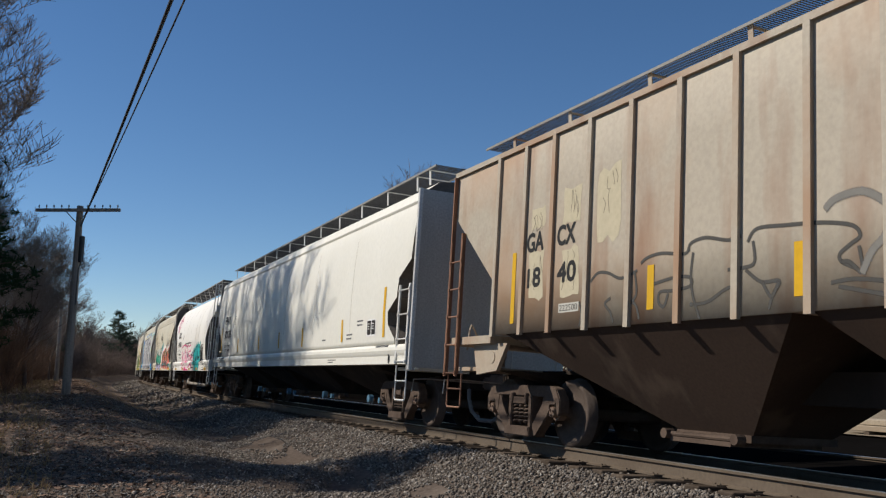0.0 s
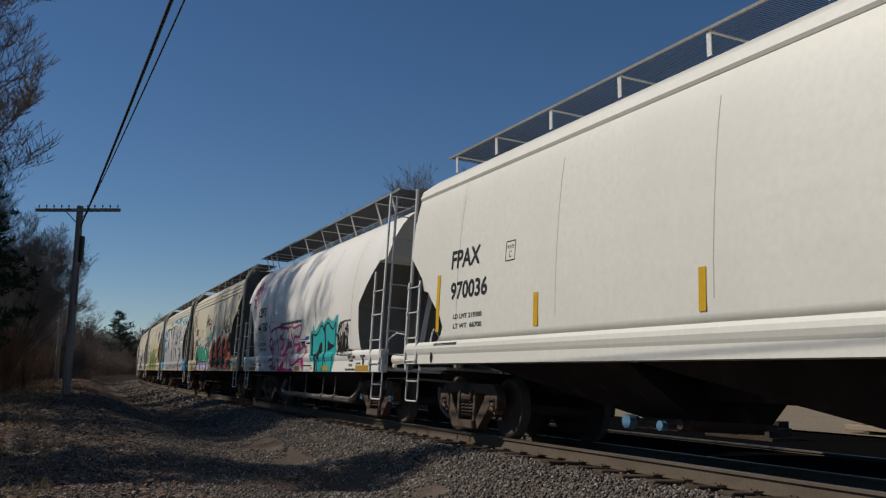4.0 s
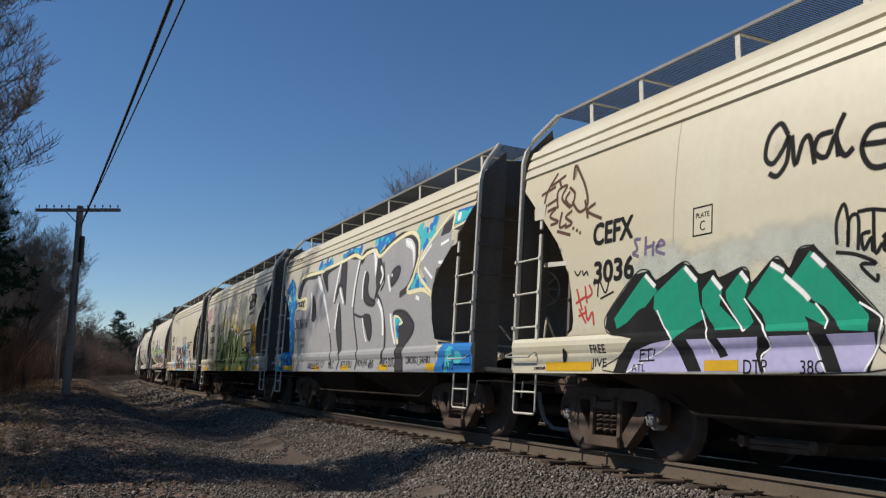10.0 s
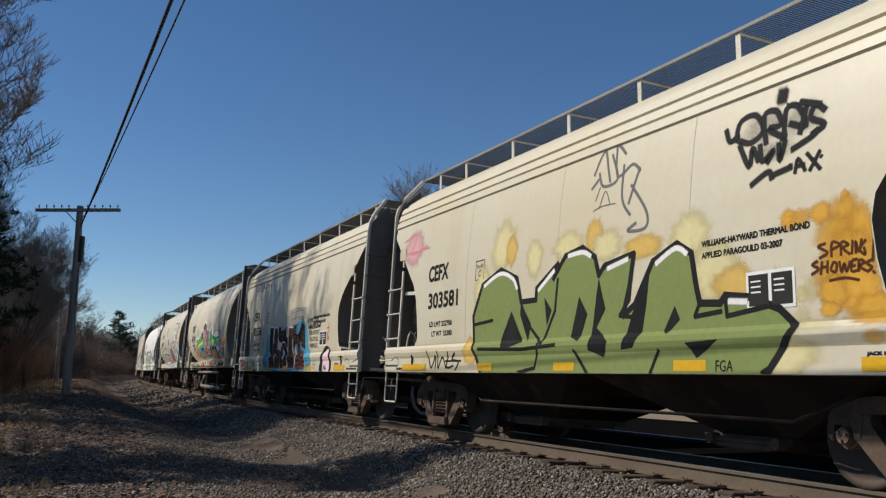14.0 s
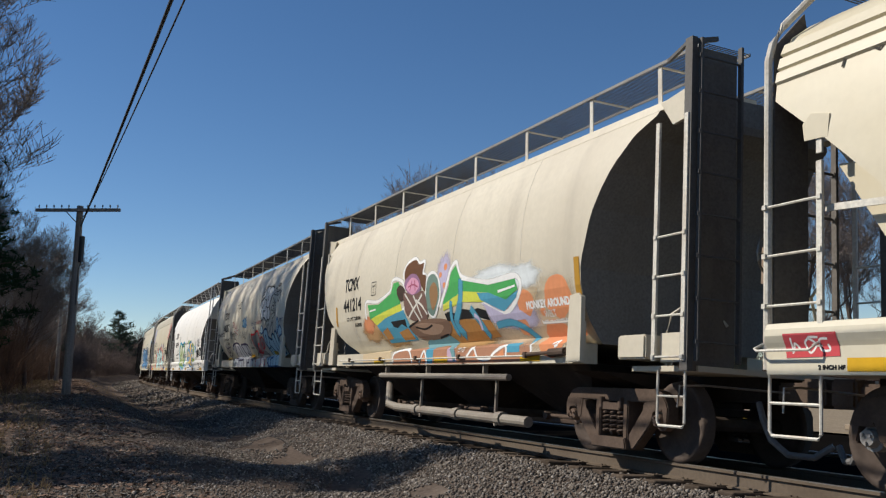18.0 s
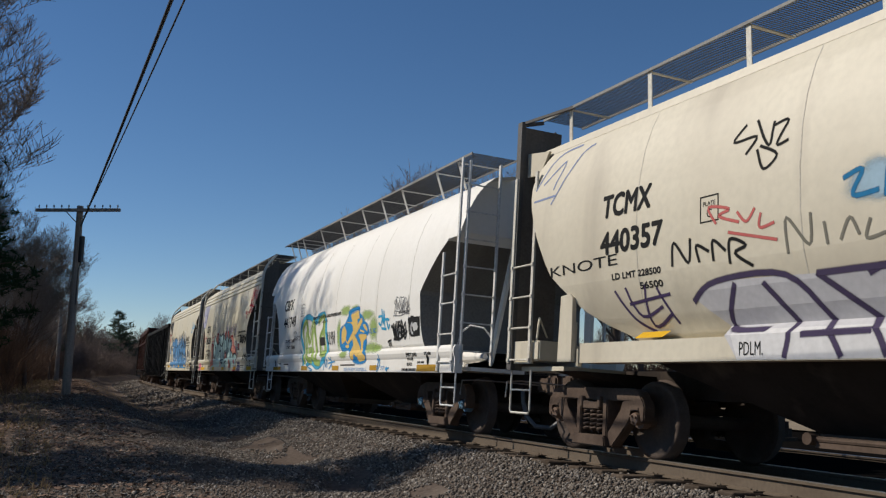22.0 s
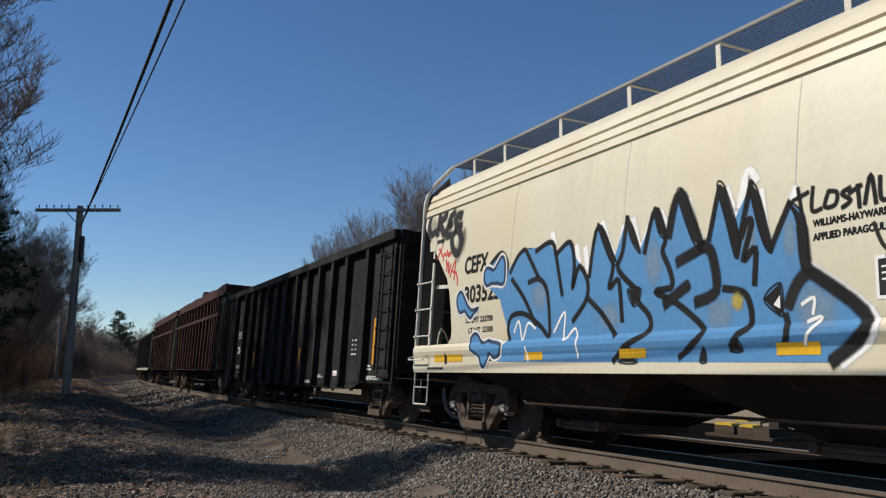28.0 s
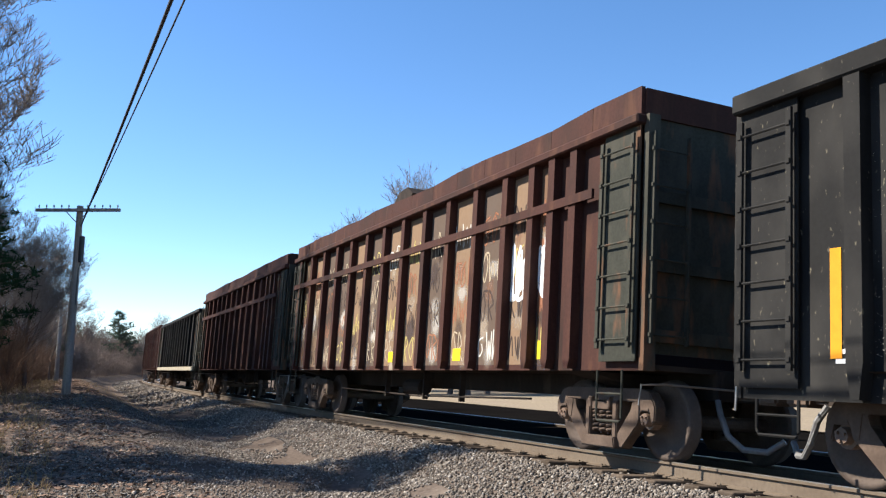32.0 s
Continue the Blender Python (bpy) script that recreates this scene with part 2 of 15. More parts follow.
# ---------------------------------------------------------------- ground
def ground_height(d, s, x, y):
    """Terrain height: ballast shoulder, ditch, the gravel way and the bank on the camera's side; a flat lot beyond the track."""
    land = -0.50 + 0.78 * np.clip((-s - 3) / 18, 0, 1) ** 1.3 * np.clip((d - 3.0) / 3.0, 0, 1) + 0.05 * np.clip(d - 9, 0, 40)
    ditch = -0.62 + 0.25 * np.clip((-s - 12) / 40, 0, 1)
    f = np.clip((d - 1.45) / 1.75, 0, 1)
    f = f * f * (3 - 2 * f)
    z_near = -0.144 * (1 - f) + ditch * f
    g = np.clip((d - 3.3) / 1.9, 0, 1)
    g = g * g * (3 - 2 * g)
    near = z_near * (1 - g) + land * g
    flat = np.interp(-d, [0, 2.0, 3.4, 5, 9, 400], [-0.24, -0.27, -0.48, -0.52, -0.55, -0.2])
    near = np.where(d < 1.4, -0.193 + 0.035 * d, near)
    z = np.where(d > -1.5, near, flat)
    # gullies in the shoulder and an uneven way
    gully = np.sin(s * 1.35 + 0.8 * np.sin(s * 0.41)) * np.exp(-((d - 2.9) / 0.8) ** 2) * 0.09
    rough = 0.035 * np.sin(x * 1.7 + 0.9 * np.sin(y * 0.8)) * np.sin(y * 1.3 + 0.7) + 0.02 * np.sin(3.7 * x + y) * np.sin(2.9 * y - x)
    return z + gully + rough * np.clip((np.abs(d) - 2.2) / 1.5, 0, 1)


def axis(bounds):
    out = []
    for a, b, n in bounds:
        out += list(np.linspace(a, b, n, endpoint=False))
    return np.array(out + [bounds[-1][1]])


GX = axis([(-2500, -300, 8), (-300, -70, 24), (-70, -20, 60), (-20, 12, 200), (12, 60, 60), (60, 300, 24), (300, 2500, 8)])
GY = axis([(-600, -40, 14), (-40, 4, 30), (4, 32, 190), (32, 70, 110), (70, 160, 90), (160, 400, 30), (400, 4000, 10)])
mx, my = np.meshgrid(GX, GY)
gd, gs = lateral(mx.ravel(), my.ravel())
gz = ground_height(gd, gs, mx.ravel(), my.ravel())
nx, ny = len(GX), len(GY)
quads = [(j * nx + i, j * nx + i + 1, (j + 1) * nx + i + 1, (j + 1) * nx + i) for j in range(ny - 1) for i in range(nx - 1)]
me = bpy.data.meshes.new("ground")
me.from_pydata(np.c_[mx.ravel(), my.ravel(), gz].tolist(), [], quads)
me.materials.append(GROUND)
me.polygons.foreach_set("use_smooth", [True] * len(me.polygons))
tagged(new("ground", me), "brown dirt and gravel ground beside the railway", "ground", kind="structure")


def stones(name, n, place, sizes, mat, seed, label, category):
    """Loose stones as one sheet of many small rocks."""
    rng = np.random.default_rng(seed)
    base = np.array([(1, 0, 0), (-1, 0, 0), (0, 1, 0), (0, -1, 0), (0, 0, 1), (0, 0, -0.8), (.62, .62, .45), (-.62, .62, .4), (.6, -.62, .42), (-.6, -.6, .45)], float)
    tri = np.array([(6, 4, 0), (6, 2, 4), (7, 4, 2), (7, 1, 4), (8, 0, 4), (8, 4, 3), (9, 4, 1), (9, 3, 4), (6, 0, 2), (7, 2, 1), (8, 3, 0), (9, 1, 3), (0, 5, 2), (2, 5, 1), (1, 5, 3), (3, 5, 0)])
    d, s = place(rng, n)
    th, x0, y0 = np.interp(s, SS, TH), np.interp(s, SS, CX), np.interp(s, SS, CY)
    x, y = x0 + d * np.sin(th), y0 - d * np.cos(th)
    drift = np.sin(1.9 * x + 1.1 * np.sin(0.8 * y)) * np.sin(1.3 * y + 0.9 * np.sin(1.1 * x)) + 0.5 * np.sin(5.1 * x + 2 * y) * np.sin(4.3 * y - x)
    kept = drift > rng.uniform(-1.4, 0.5, n) * np.clip((d - 2.6) / 0.9, 0, 1) - 2.0 * (d < 2.6)
    d, s, x, y = d[kept], s[kept], x[kept], y[kept]
    n = len(d)
    z = ground_height(d, s, x, y)
    size = rng.uniform(sizes[0], sizes[1], n) * rng.uniform(0.7, 1.3, n)
    v = base[None] * rng.uniform(0.55, 1.25, (n, 10, 1)) * (size[:, None, None] * rng.uniform(0.65, 1.2, (n, 1, 3)))
    a = rng.uniform(0, math.tau, n)
    tilt = rng.uniform(-0.9, 0.9, n)
    ca, sa, ct, st = np.cos(a)[:, None], np.sin(a)[:, None], np.cos(tilt)[:, None], np.sin(tilt)[:, None]
    vy, vz = v[..., 1] * ct - v[..., 2] * st, v[..., 1] * st + v[..., 2] * ct
    vx, vy = v[..., 0] * ca - vy * sa, v[..., 0] * sa + vy * ca
    pts = np.stack([vx + x[:, None], vy + y[:, None], vz + (z + size * 0.25)[:, None]], -1).reshape(-1, 3)
    faces = (tri[None] + (np.arange(n) * 10)[:, None, None]).reshape(-1, 3)
    me = bpy.data.meshes.new(name)
    me.vertices.add(len(pts))
    me.vertices.foreach_set("co", pts.ravel())
    me.loops.add(faces.size)
    me.loops.foreach_set("vertex_index", faces.ravel())
    me.polygons.add(len(faces))
    me.polygons.foreach_set("loop_start", np.arange(0, faces.size, 3))
    me.update(calc_edges=True)
    me.materials.append(mat)
    return tagged(new(name, me), label, category, kind="stuff")


STONE = island_material("ballast stone", [(0.068, 0.056, 0.046), (0.135, 0.114, 0.094), (0.215, 0.187, 0.158), (0.098, 0.081, 0.068), (0.36, 0.325, 0.28)])
stones("ballast", 62000, lambda r, n: (1.12 + 2.8 * r.random(n) ** 0.9, 7.5 - 33 * r.random(n) ** 1.35), (0.013, 0.030), STONE, 1, "grey crushed stone ballast sloping down from the track", "ballast")
stones("far_ballast", 9000, lambda r, n: (1.2 + 2.4 * r.random(n), -22 - 75 * r.random(n) ** 1.4), (0.04, 0.08), STONE, 2, "grey crushed stone ballast along the far curve", "ballast")
stones("gravel", 52000, lambda r, n: (3.5 + 4.4 * r.random(n) ** 1.1, 5 - 26 * r.random(n) ** 1.15), (0.009, 0.026), STONE, 3, "loose grey gravel on the trackside way", "gravel")
stones("bed_ballast", 9000, lambda r, n: (-2.2 + 3.3 * r.random(n), 8 - 40 * r.random(n)), (0.015, 0.034), STONE, 4, "shaded stone ballast between the ties", "ballast")

# ---------------------------------------------------------------- track
RAIL_OUTLINE = [(-0.07, -0.185), (0.07, -0.185), (0.07, -0.172), (0.012, -0.155), (0.009, -0.045), (0.036, -0.035), (0.036, -0.008), (0.028, 0), (-0.028, 0), (-0.036, -0.008), (-0.036, -0.035), (-0.009, -0.045), (-0.012, -0.155), (-0.07, -0.172)]


def rail(name, lat, s0, s1, step, label):
    bm = bmesh.new()
    rings = []
    for s in np.arange(s0, s1 + 0.1, step):
        rings.append([bm.verts.new(at_track(s, lat - y, z)) for y, z in RAIL_OUTLINE])
    k = len(RAIL_OUTLINE)
    for u, v in zip(rings, rings[1:]):
        for i in range(k):
            f = bm.faces.new((u[i], u[(i + 1) % k], v[(i + 1) % k], v[i]))
            f.material_index = 1 if i in (6, 7, 8) else 0
    fixed(bm)
    ob = part(name, bm, RAIL_SIDE)
    ob.data.materials.append(RAIL_TOP)
    return tagged(ob, label, "rail", "rails of the track", "structure")


rail("rail", 0.753, -300, 150, 2.0, "brown steel rail with a polished top, nearer the gravel slope")
rail("rail", -0.753, -300, 150, 2.0, "brown steel rail with a polished top in the train's shade")

# ---------------------------------------------------------------- railway trucks (bogies)
def wheel_ring(bm, y, sgn):
    """A wheel about the y axis: tread, flange, dished plate and hub. sgn: the outer side."""
    prof = [(0.0, 0.06), (0.09, 0.06), (0.12, 0.02), (0.28, -0.01), (0.38, 0.03), (0.40, 0.045), (0.457, 0.045), (0.46, -0.06), (0.485, -0.075), (0.485, -0.09), (0.40, -0.09), (0.38, -0.03), (0.12, -0.06), (0.0, -0.07)]
    n, rings = 28, []
    for r, o in prof:
        if r == 0:
            rings.append([bm.verts.new((0, y + o * sgn, 0))])
        else:
            rings.append([bm.verts.new((r * math.cos(k * math.tau / n), y + o * sgn, r * math.sin(k * math.tau / n))) for k in range(n)])
    for u, v in zip(rings, rings[1:]):
        for k in range(n):
            a, b = (u[0], u[0]) if len(u) == 1 else (u[k], u[(k + 1) % n])
            c, d = (v[0], v[0]) if len(v) == 1 else (v[k], v[(k + 1) % n])
            vs = [a, b, d, c]
            vs = [x for i, x in enumerate(vs) if x not in vs[:i]]
            bm.faces.new(vs)


def build_wheel_mesh():
    bm = bmesh.new()
    wheel_ring(bm, -0.75, -1)
    wheel_ring(bm, 0.75, 1)
    tube(bm, [(0, -1.0, 0), (0, 1.0, 0)], 0.085, 12)
    fixed(bm)
    for f in bm.faces:
        f.smooth = len(f.verts) == 4 and f.calc_area() < 0.02
    me = bpy.data.meshes.new("wheelset")
    bm.to_mesh(me)
    bm.free()
    me.materials.append(WHEEL_STEEL)
    return me


def build_cap_mesh():
    """The bearing's end cap on a journal, with its bolts, about the y axis."""
    bm = bmesh.new()
    for y, r0, r1 in ((-1.02, 0.115, 0.115), (-1.10, 0.085, 0.07)):
        tube(bm, [(0, y + 0.1, 0), (0, y, 0)], r0, 18, r1)
    for k in range(3):
        a = k * math.tau / 3 + 0.4
        tube(bm, [(0.045 * math.cos(a), -1.09, 0.045 * math.sin(a)), (0.045 * math.cos(a), -1.125, 0.045 * math.sin(a))], 0.016, 6)
    me = bpy.data.meshes.new("bearing_cap")
    fixed(bm).to_mesh(me)
    bm.free()
    return me


def build_frame_mesh():
    """A cast side frame at y = -1.0: flat top, rounded pedestals, diagonals, and open windows between them."""
    bm = bmesh.new()
    prism(bm, [(-1.02, 0.68), (-0.95, 0.775), (-0.80, 0.81), (0.80, 0.81), (0.95, 0.775), (1.02, 0.68), (0.98, 0.655), (-0.98, 0.655)], -1.085, -0.93)
    prism(bm, [(-0.37, 0.09), (0.37, 0.09), (0.34, 0.225), (-0.34, 0.225)], -1.15, -0.86)
    for sg in (-1, 1):
        prism(bm, [(sg * x, z) for x, z in ((0.66, 0.67), (1.03, 0.69), (1.07, 0.60), (1.06, 0.44), (1.0, 0.40), (0.99, 0.565), (0.79, 0.565), (0.78, 0.42), (0.70, 0.42))], -1.089, -0.926)
        prism(bm, [(sg * x, z) for x, z in ((0.78, 0.66), (0.61, 0.66), (0.61, 0.55), (0.32, 0.26), (0.27, 0.12), (0.43, 0.10), (0.775, 0.43))], -1.081, -0.934)
        prism(bm, [(sg * x, z) for x, z in ((0.245, 0.67), (0.34, 0.67), (0.335, 0.20), (0.245, 0.20))], -1.105, -0.90)
        prism(bm, [(sg * x, z) for x, z in ((0.80, 0.55), (0.98, 0.55), (0.97, 0.60), (0.81, 0.60))], -1.10, -0.92)
    bmesh.ops.bevel(bm, geom=bm.edges[:], offset=0.013, segments=2, affect="EDGES")
    me = bpy.data.meshes.new("side_frame")
    fixed(bm).to_mesh(me)
    bm.free()
    me.materials.append(TRUCK_STEEL)
    return me


def build_spring_mesh():
    """One coil spring, standing on the side frame's seat."""
    bm = bmesh.new()
    pts = [(0.062 * math.cos(a), 0.062 * math.sin(a), 0.26 + 0.27 * a / (5 * math.tau)) for a in np.linspace(0, 5 * math.tau, 46)]
    tube(bm, pts, 0.017, 5)
    me = bpy.data.meshes.new("coil_spring")
    fixed(bm).to_mesh(me)
    bm.free()
    me.materials.append(TRUCK_STEEL)
    return me


def build_bolster_mesh():
    bm = bmesh.new()
    box(bm, -0.2, 0.2, -1.12, 1.12, 0.54, 0.64)
    box(bm, -0.17, 0.17, -0.8, 0.8, 0.44, 0.72)
    box(bm, -0.32, 0.32, -0.3, 0.3, 0.66, 0.82)
    for sg in (-1, 1):
        for y in (-1.09, 1.09):
            box(bm, sg * 0.2 - 0.03, sg * 0.2 + 0.03, y - 0.05, y + 0.05, 0.56, 0.70)
        tube(bm, [(sg * 0.32, -0.82, 0.42), (sg * 0.32, 0.82, 0.42)], 0.05, 6)
        for y in (-0.75, 0.75):
            box(bm, sg * 0.34 - 0.03, sg * 0.34 + 0.08, y - 0.05, y + 0.05, 0.3, 0.52)
    bmesh.ops.bevel(bm, geom=bm.edges[:], offset=0.01, segments=1, affect="EDGES")
    me = bpy.data.meshes.new("truck")
    fixed(bm).to_mesh(me)
    bm.free()
    me.materials.append(TRUCK_STEEL)
    return me


WHEELS, CAPS, FRAME_MESH, SPRINGS, BOLSTER = build_wheel_mesh(), build_cap_mesh(), build_frame_mesh(), build_spring_mesh(), build_bolster_mesh()
CAP_STEEL = material("rusty bearing cap", (0.16, 0.10, 0.065), 0.6, second=(0.08, 0.05, 0.035), amount=0.7, scale=(5, 5, 5))
CAP_BLUE = material("blue painted bearing cap", (0.10, 0.24, 0.36), 0.5, second=(0.06, 0.08, 0.10), amount=0.7, scale=(7, 7, 7))
CAP_GREY = material("grey bearing cap", (0.32, 0.31, 0.29), 0.55, second=(0.1, 0.09, 0.08), amount=0.7, scale=(7, 7, 7))
ROLLING = []


def truck(car, x, cap_mat, cap_label):
    """A two-axle truck under a car, with its side frames, springs and turning wheelsets."""
    b = link_mesh("truck", BOLSTER, None, car, "dusty cast steel two-axle truck", pose(x, 0, 0))
    for turn in (0, 180):
        link_mesh("side_frame", FRAME_MESH, None, b, "", pose(0, 0, 0, 0, 0, turn))
        for dx in (-0.15, 0.0, 0.15):
            link_mesh("coil_spring", SPRINGS, None, b, "", pose(dx, -1.03 if turn == 0 else 1.03, 0))
    for dx in (-0.889, 0.889):
        w = link_mesh("wheelset", WHEELS, None, b, "rusty steel wheels on an axle", pose(dx, 0, 0.457))
        ROLLING.append((w, dx))
        for turn in (0, 180):
            c = link_mesh("bearing_cap", CAPS.copy(), cap_mat, b, cap_label, pose(dx, 0, 0.457, 0, 0, turn))


# ---------------------------------------------------------------- freight cars
def body_mesh(rows, cols=16, close_bottom=True):
    """A car body from rows (z, x_rear, x_front, half width), bottom to top, sloped ends included."""
    bm = bmesh.new()
    near, far = [], []
    us = [0.0, 0.003] + [k / cols for k in range(1, cols)] + [0.997, 1.0]
    cols += 2
    for z, xa, xb, w in rows:
        near.append([bm.verts.new((xa + (xb - xa) * u, -w, z)) for u in us])
        far.append([bm.verts.new((xa + (xb - xa) * u, w, z)) for u in us])
    for r in range(len(rows) - 1):
        for k in range(cols):
            bm.faces.new((near[r][k], near[r][k + 1], near[r + 1][k + 1], near[r + 1][k]))
            bm.faces.new((far[r][k + 1], far[r][k], far[r + 1][k], far[r + 1][k + 1]))
        bm.faces.new((far[r][0], near[r][0], near[r + 1][0], far[r + 1][0]))
        bm.faces.new((near[r][-1], far[r][-1], far[r + 1][-1], near[r + 1][-1]))
    for k in range(cols):
        bm.faces.new((near[-1][k], near[-1][k + 1], far[-1][k + 1], far[-1][k]))
        bm.faces.new((near[0][k + 1], near[0][k], far[0][k], far[0][k + 1]))
    fixed(bm)
    for f in bm.faces:
        f.smooth = abs(f.normal.y) > 0.3
    return bm


def freight_car(name, s_rear, s_front, label, category, truck_in, caps):
    """An empty car with trucks; returns it and its half length. Keyed in motions()."""
    car = new(name)
    car.empty_display_size = 0.3
    tagged(car, label, category, "cars of the freight train")
    half = (s_front - s_rear) / 2
    for x in (-half + truck_in[0], half - truck_in[1]):
        truck(car, x, *caps)
    CARS.append((car, (s_front + s_rear) / 2, half - truck_in[0], half - truck_in[1]))
    return car, half


CARS = []


def grow(name, make):
    """A mesh made once and shared by alike pieces."""
    if name not in SHARED:
        bm = make(bmesh.new())
        me = bpy.data.meshes.new(name)
        fixed(bm).to_mesh(me)
        bm.free()
        SHARED[name] = me
    return SHARED[name]


SHARED = {}


def shared_part(name, key, make, mat, parent, m=None, label=""):
    me = grow(key + mat.name, make)
    return link_mesh(name, me, mat, parent, label, m)


def rod(p, q, r, n=6):
    return lambda bm: (tube(bm, [p, q], r, n), bm)[1]


def ladder(car, xa, xb, y, z0, z1, levels, mat, flat=0.06, z1b=None, hung=False):
    """Two flat stiles with round rungs; at one x it stands across the car's end instead. hung: the corner post is its second stile."""
    across = isinstance(y, tuple)
    bm = bmesh.new()
    ends = [(xa, y[0]), (xa, y[1])] if across else [(xa, y), (xb, y)]
    for i, (x, yy) in enumerate(ends):
        top = z1 if i == 0 or z1b is None else z1b
        if not (hung and i):
            box(bm, x - flat / 2, x + flat / 2, yy - 0.015, yy + 0.015, z0, top)
        for z in levels:
            box(bm, x - 0.022, x + 0.022, yy - 0.028, yy + 0.024, z - 0.022, z + 0.022)
    lad = part("ladder", fixed(bm), mat, car)
    length = abs(y[1] - y[0]) if across else abs(xb - xa)
    for z in levels:
        if across:
            shared_part("rung", "rung_y%.2f" % length, rod((0, 0, 0), (0, length, 0), 0.013), mat, lad, pose(xa, min(y), z))
        else:
            shared_part("rung", "rung_x%.2f" % length, rod((0, 0, 0), (length, 0, 0), 0.013), mat, lad, pose(min(xa, xb), y, z))
    return lad


def step(car, xa, xb, y, z0, z1, mat):
    """A bent stirrup step under the sill."""
    bm = bmesh.new()
    tube(bm, [(xa, y, z1), (xa, y, z0 + 0.04), (xa + 0.03, y, z0), (xb - 0.03, y, z0), (xb, y, z0 + 0.04), (xb, y, z1)], 0.016, 6)
    tube(bm, [(xa, y, (z0 + z1) / 2 + 0.02), (xb, y, (z0 + z1) / 2 + 0.02)], 0.014, 6)
    part("sill_step", fixed(bm), mat, car)


def grating(x0, x1, y0, y1, z, pitch):
    """Open steel grating: thin cross bars on lengthwise wires."""
    bm = bmesh.new()
    for k in range(int((x1 - x0) / pitch) + 1):
        x = x0 + k * pitch
        box(bm, x - 0.005, x + 0.005, y0, y1, z - 0.007, z)
    for k in range(1, 9):
        y = y0 + (y1 - y0) * k / 9
        box(bm, x0, x1, y - 0.003, y + 0.003, z - 0.008, z - 0.002)
    return bm


def running_board(car, x0, x1, inner, outer, z, base, posts, mat, lean, steel=None, pitch=0.04):
    """Roof walkways on both sides, each on a row of brackets. base: (y, z) of a bracket's foot; lean: its head's y."""
    for sg in (-1, 1):
        bm = grating(x0, x1, sg * outer if sg < 0 else inner, -inner if sg < 0 else outer, z, pitch)
        board = part("running_board", bm, steel or GRATE, car, "grey steel grating walkway on the roof")
        for y in (inner, outer):
            shared_part("board_edge", "board_edge%.2f%.2f" % (x0, x1), lambda bm: (box(bm, x0, x1, -0.01, 0.01, -0.032, 0.005), bm)[1], EDGE_STEEL, board, pose(0, sg * y, z))

        def bracket(bm):
            bar(bm, (0, -base[0], base[1]), (0, -lean, z - 0.02), 0.012, 0.075, (1, 0, 0))
            bar(bm, (0, -lean, z - 0.035), (0, -inner, z - 0.035), 0.05, 0.012, (0, 0, 1))
            return bm
        for x in posts:
            shared_part("bracket", "bracket%.2f%.2f%.2f" % (base[0], base[1], lean), bracket, mat, board, pose(x, 0, 0, 0, 0, 0 if sg < 0 else 180))


def coupler(car, x, sg):
    """The draft gear's end: coupler shank and knuckle, cut lever and air hose."""
    bm = bmesh.new()
    box(bm, min(x, x + sg * 0.55), max(x, x + sg * 0.55), -0.09, 0.09, 0.74, 0.96)
    box(bm, min(x + sg * 0.42, x + sg * 0.74), max(x + sg * 0.42, x + sg * 0.74), -0.17, 0.17, 0.70, 1.0)
    bmesh.ops.bevel(bm, geom=bm.edges[:], offset=0.03, segments=2, affect="EDGES")
    c = part("coupler", fixed(bm), TRUCK_STEEL, car, "rusty cast steel coupler")
    bm = bmesh.new()
    tube(bm, [(x, -0.34, 0.72), (x + sg * 0.10, -0.38, 0.56), (x + sg * 0.2, -0.36, 0.34), (x + sg * 0.36, -0.28, 0.2), (x + sg * 0.58, -0.14, 0.19), (x + sg * 0.74, -0.04, 0.32)], 0.036, 8)
    part("air_hose", fixed(bm), GREY_HOSE, c, "grey rubber air brake hose")
    bm = bmesh.new()
    tube(bm, [(x + sg * 0.05, -1.48, 0.62), (x + sg * 0.06, -1.46, 0.84), (x + sg * 0.12, -1.2, 0.86), (x + sg * 0.3, -0.2, 0.84)], 0.013, 6)
    part("cut_lever", fixed(bm), BARE_STEEL, c, "bent steel uncoupling lever")


GREY_HOSE = material("grey rubber hose", (0.16, 0.155, 0.15), 0.6, second=(0.07, 0.065, 0.06), amount=0.6, scale=(4, 4, 4))


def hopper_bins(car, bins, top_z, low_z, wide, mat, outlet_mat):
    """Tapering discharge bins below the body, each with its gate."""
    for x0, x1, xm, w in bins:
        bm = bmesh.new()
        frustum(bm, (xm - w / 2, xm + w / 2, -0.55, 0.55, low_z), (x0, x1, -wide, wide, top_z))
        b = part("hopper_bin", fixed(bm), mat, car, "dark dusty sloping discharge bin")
        bm = bmesh.new()
        box(bm, xm - w / 2 - 0.06, xm + w / 2 + 0.06, -0.62, 0.62, low_z - 0.05, low_z + 0.03)
        box(bm, xm - w / 2 + 0.05, xm + w / 2 - 0.05, -0.8, 0.5, low_z - 0.1, low_z - 0.05)
        tube(bm, [(xm - w / 2, -0.78, low_z - 0.02), (xm + w / 2 + 0.1, -0.78, low_z - 0.02)], 0.03, 8)
        for dx in (-w / 2, w / 2 + 0.06):
            tube(bm, [(xm + dx, -0.86, low_z - 0.02), (xm + dx, -0.74, low_z - 0.02)], 0.06, 10)
        part("outlet_gate", fixed(bm), outlet_mat, b, "worn steel sliding outlet gate")


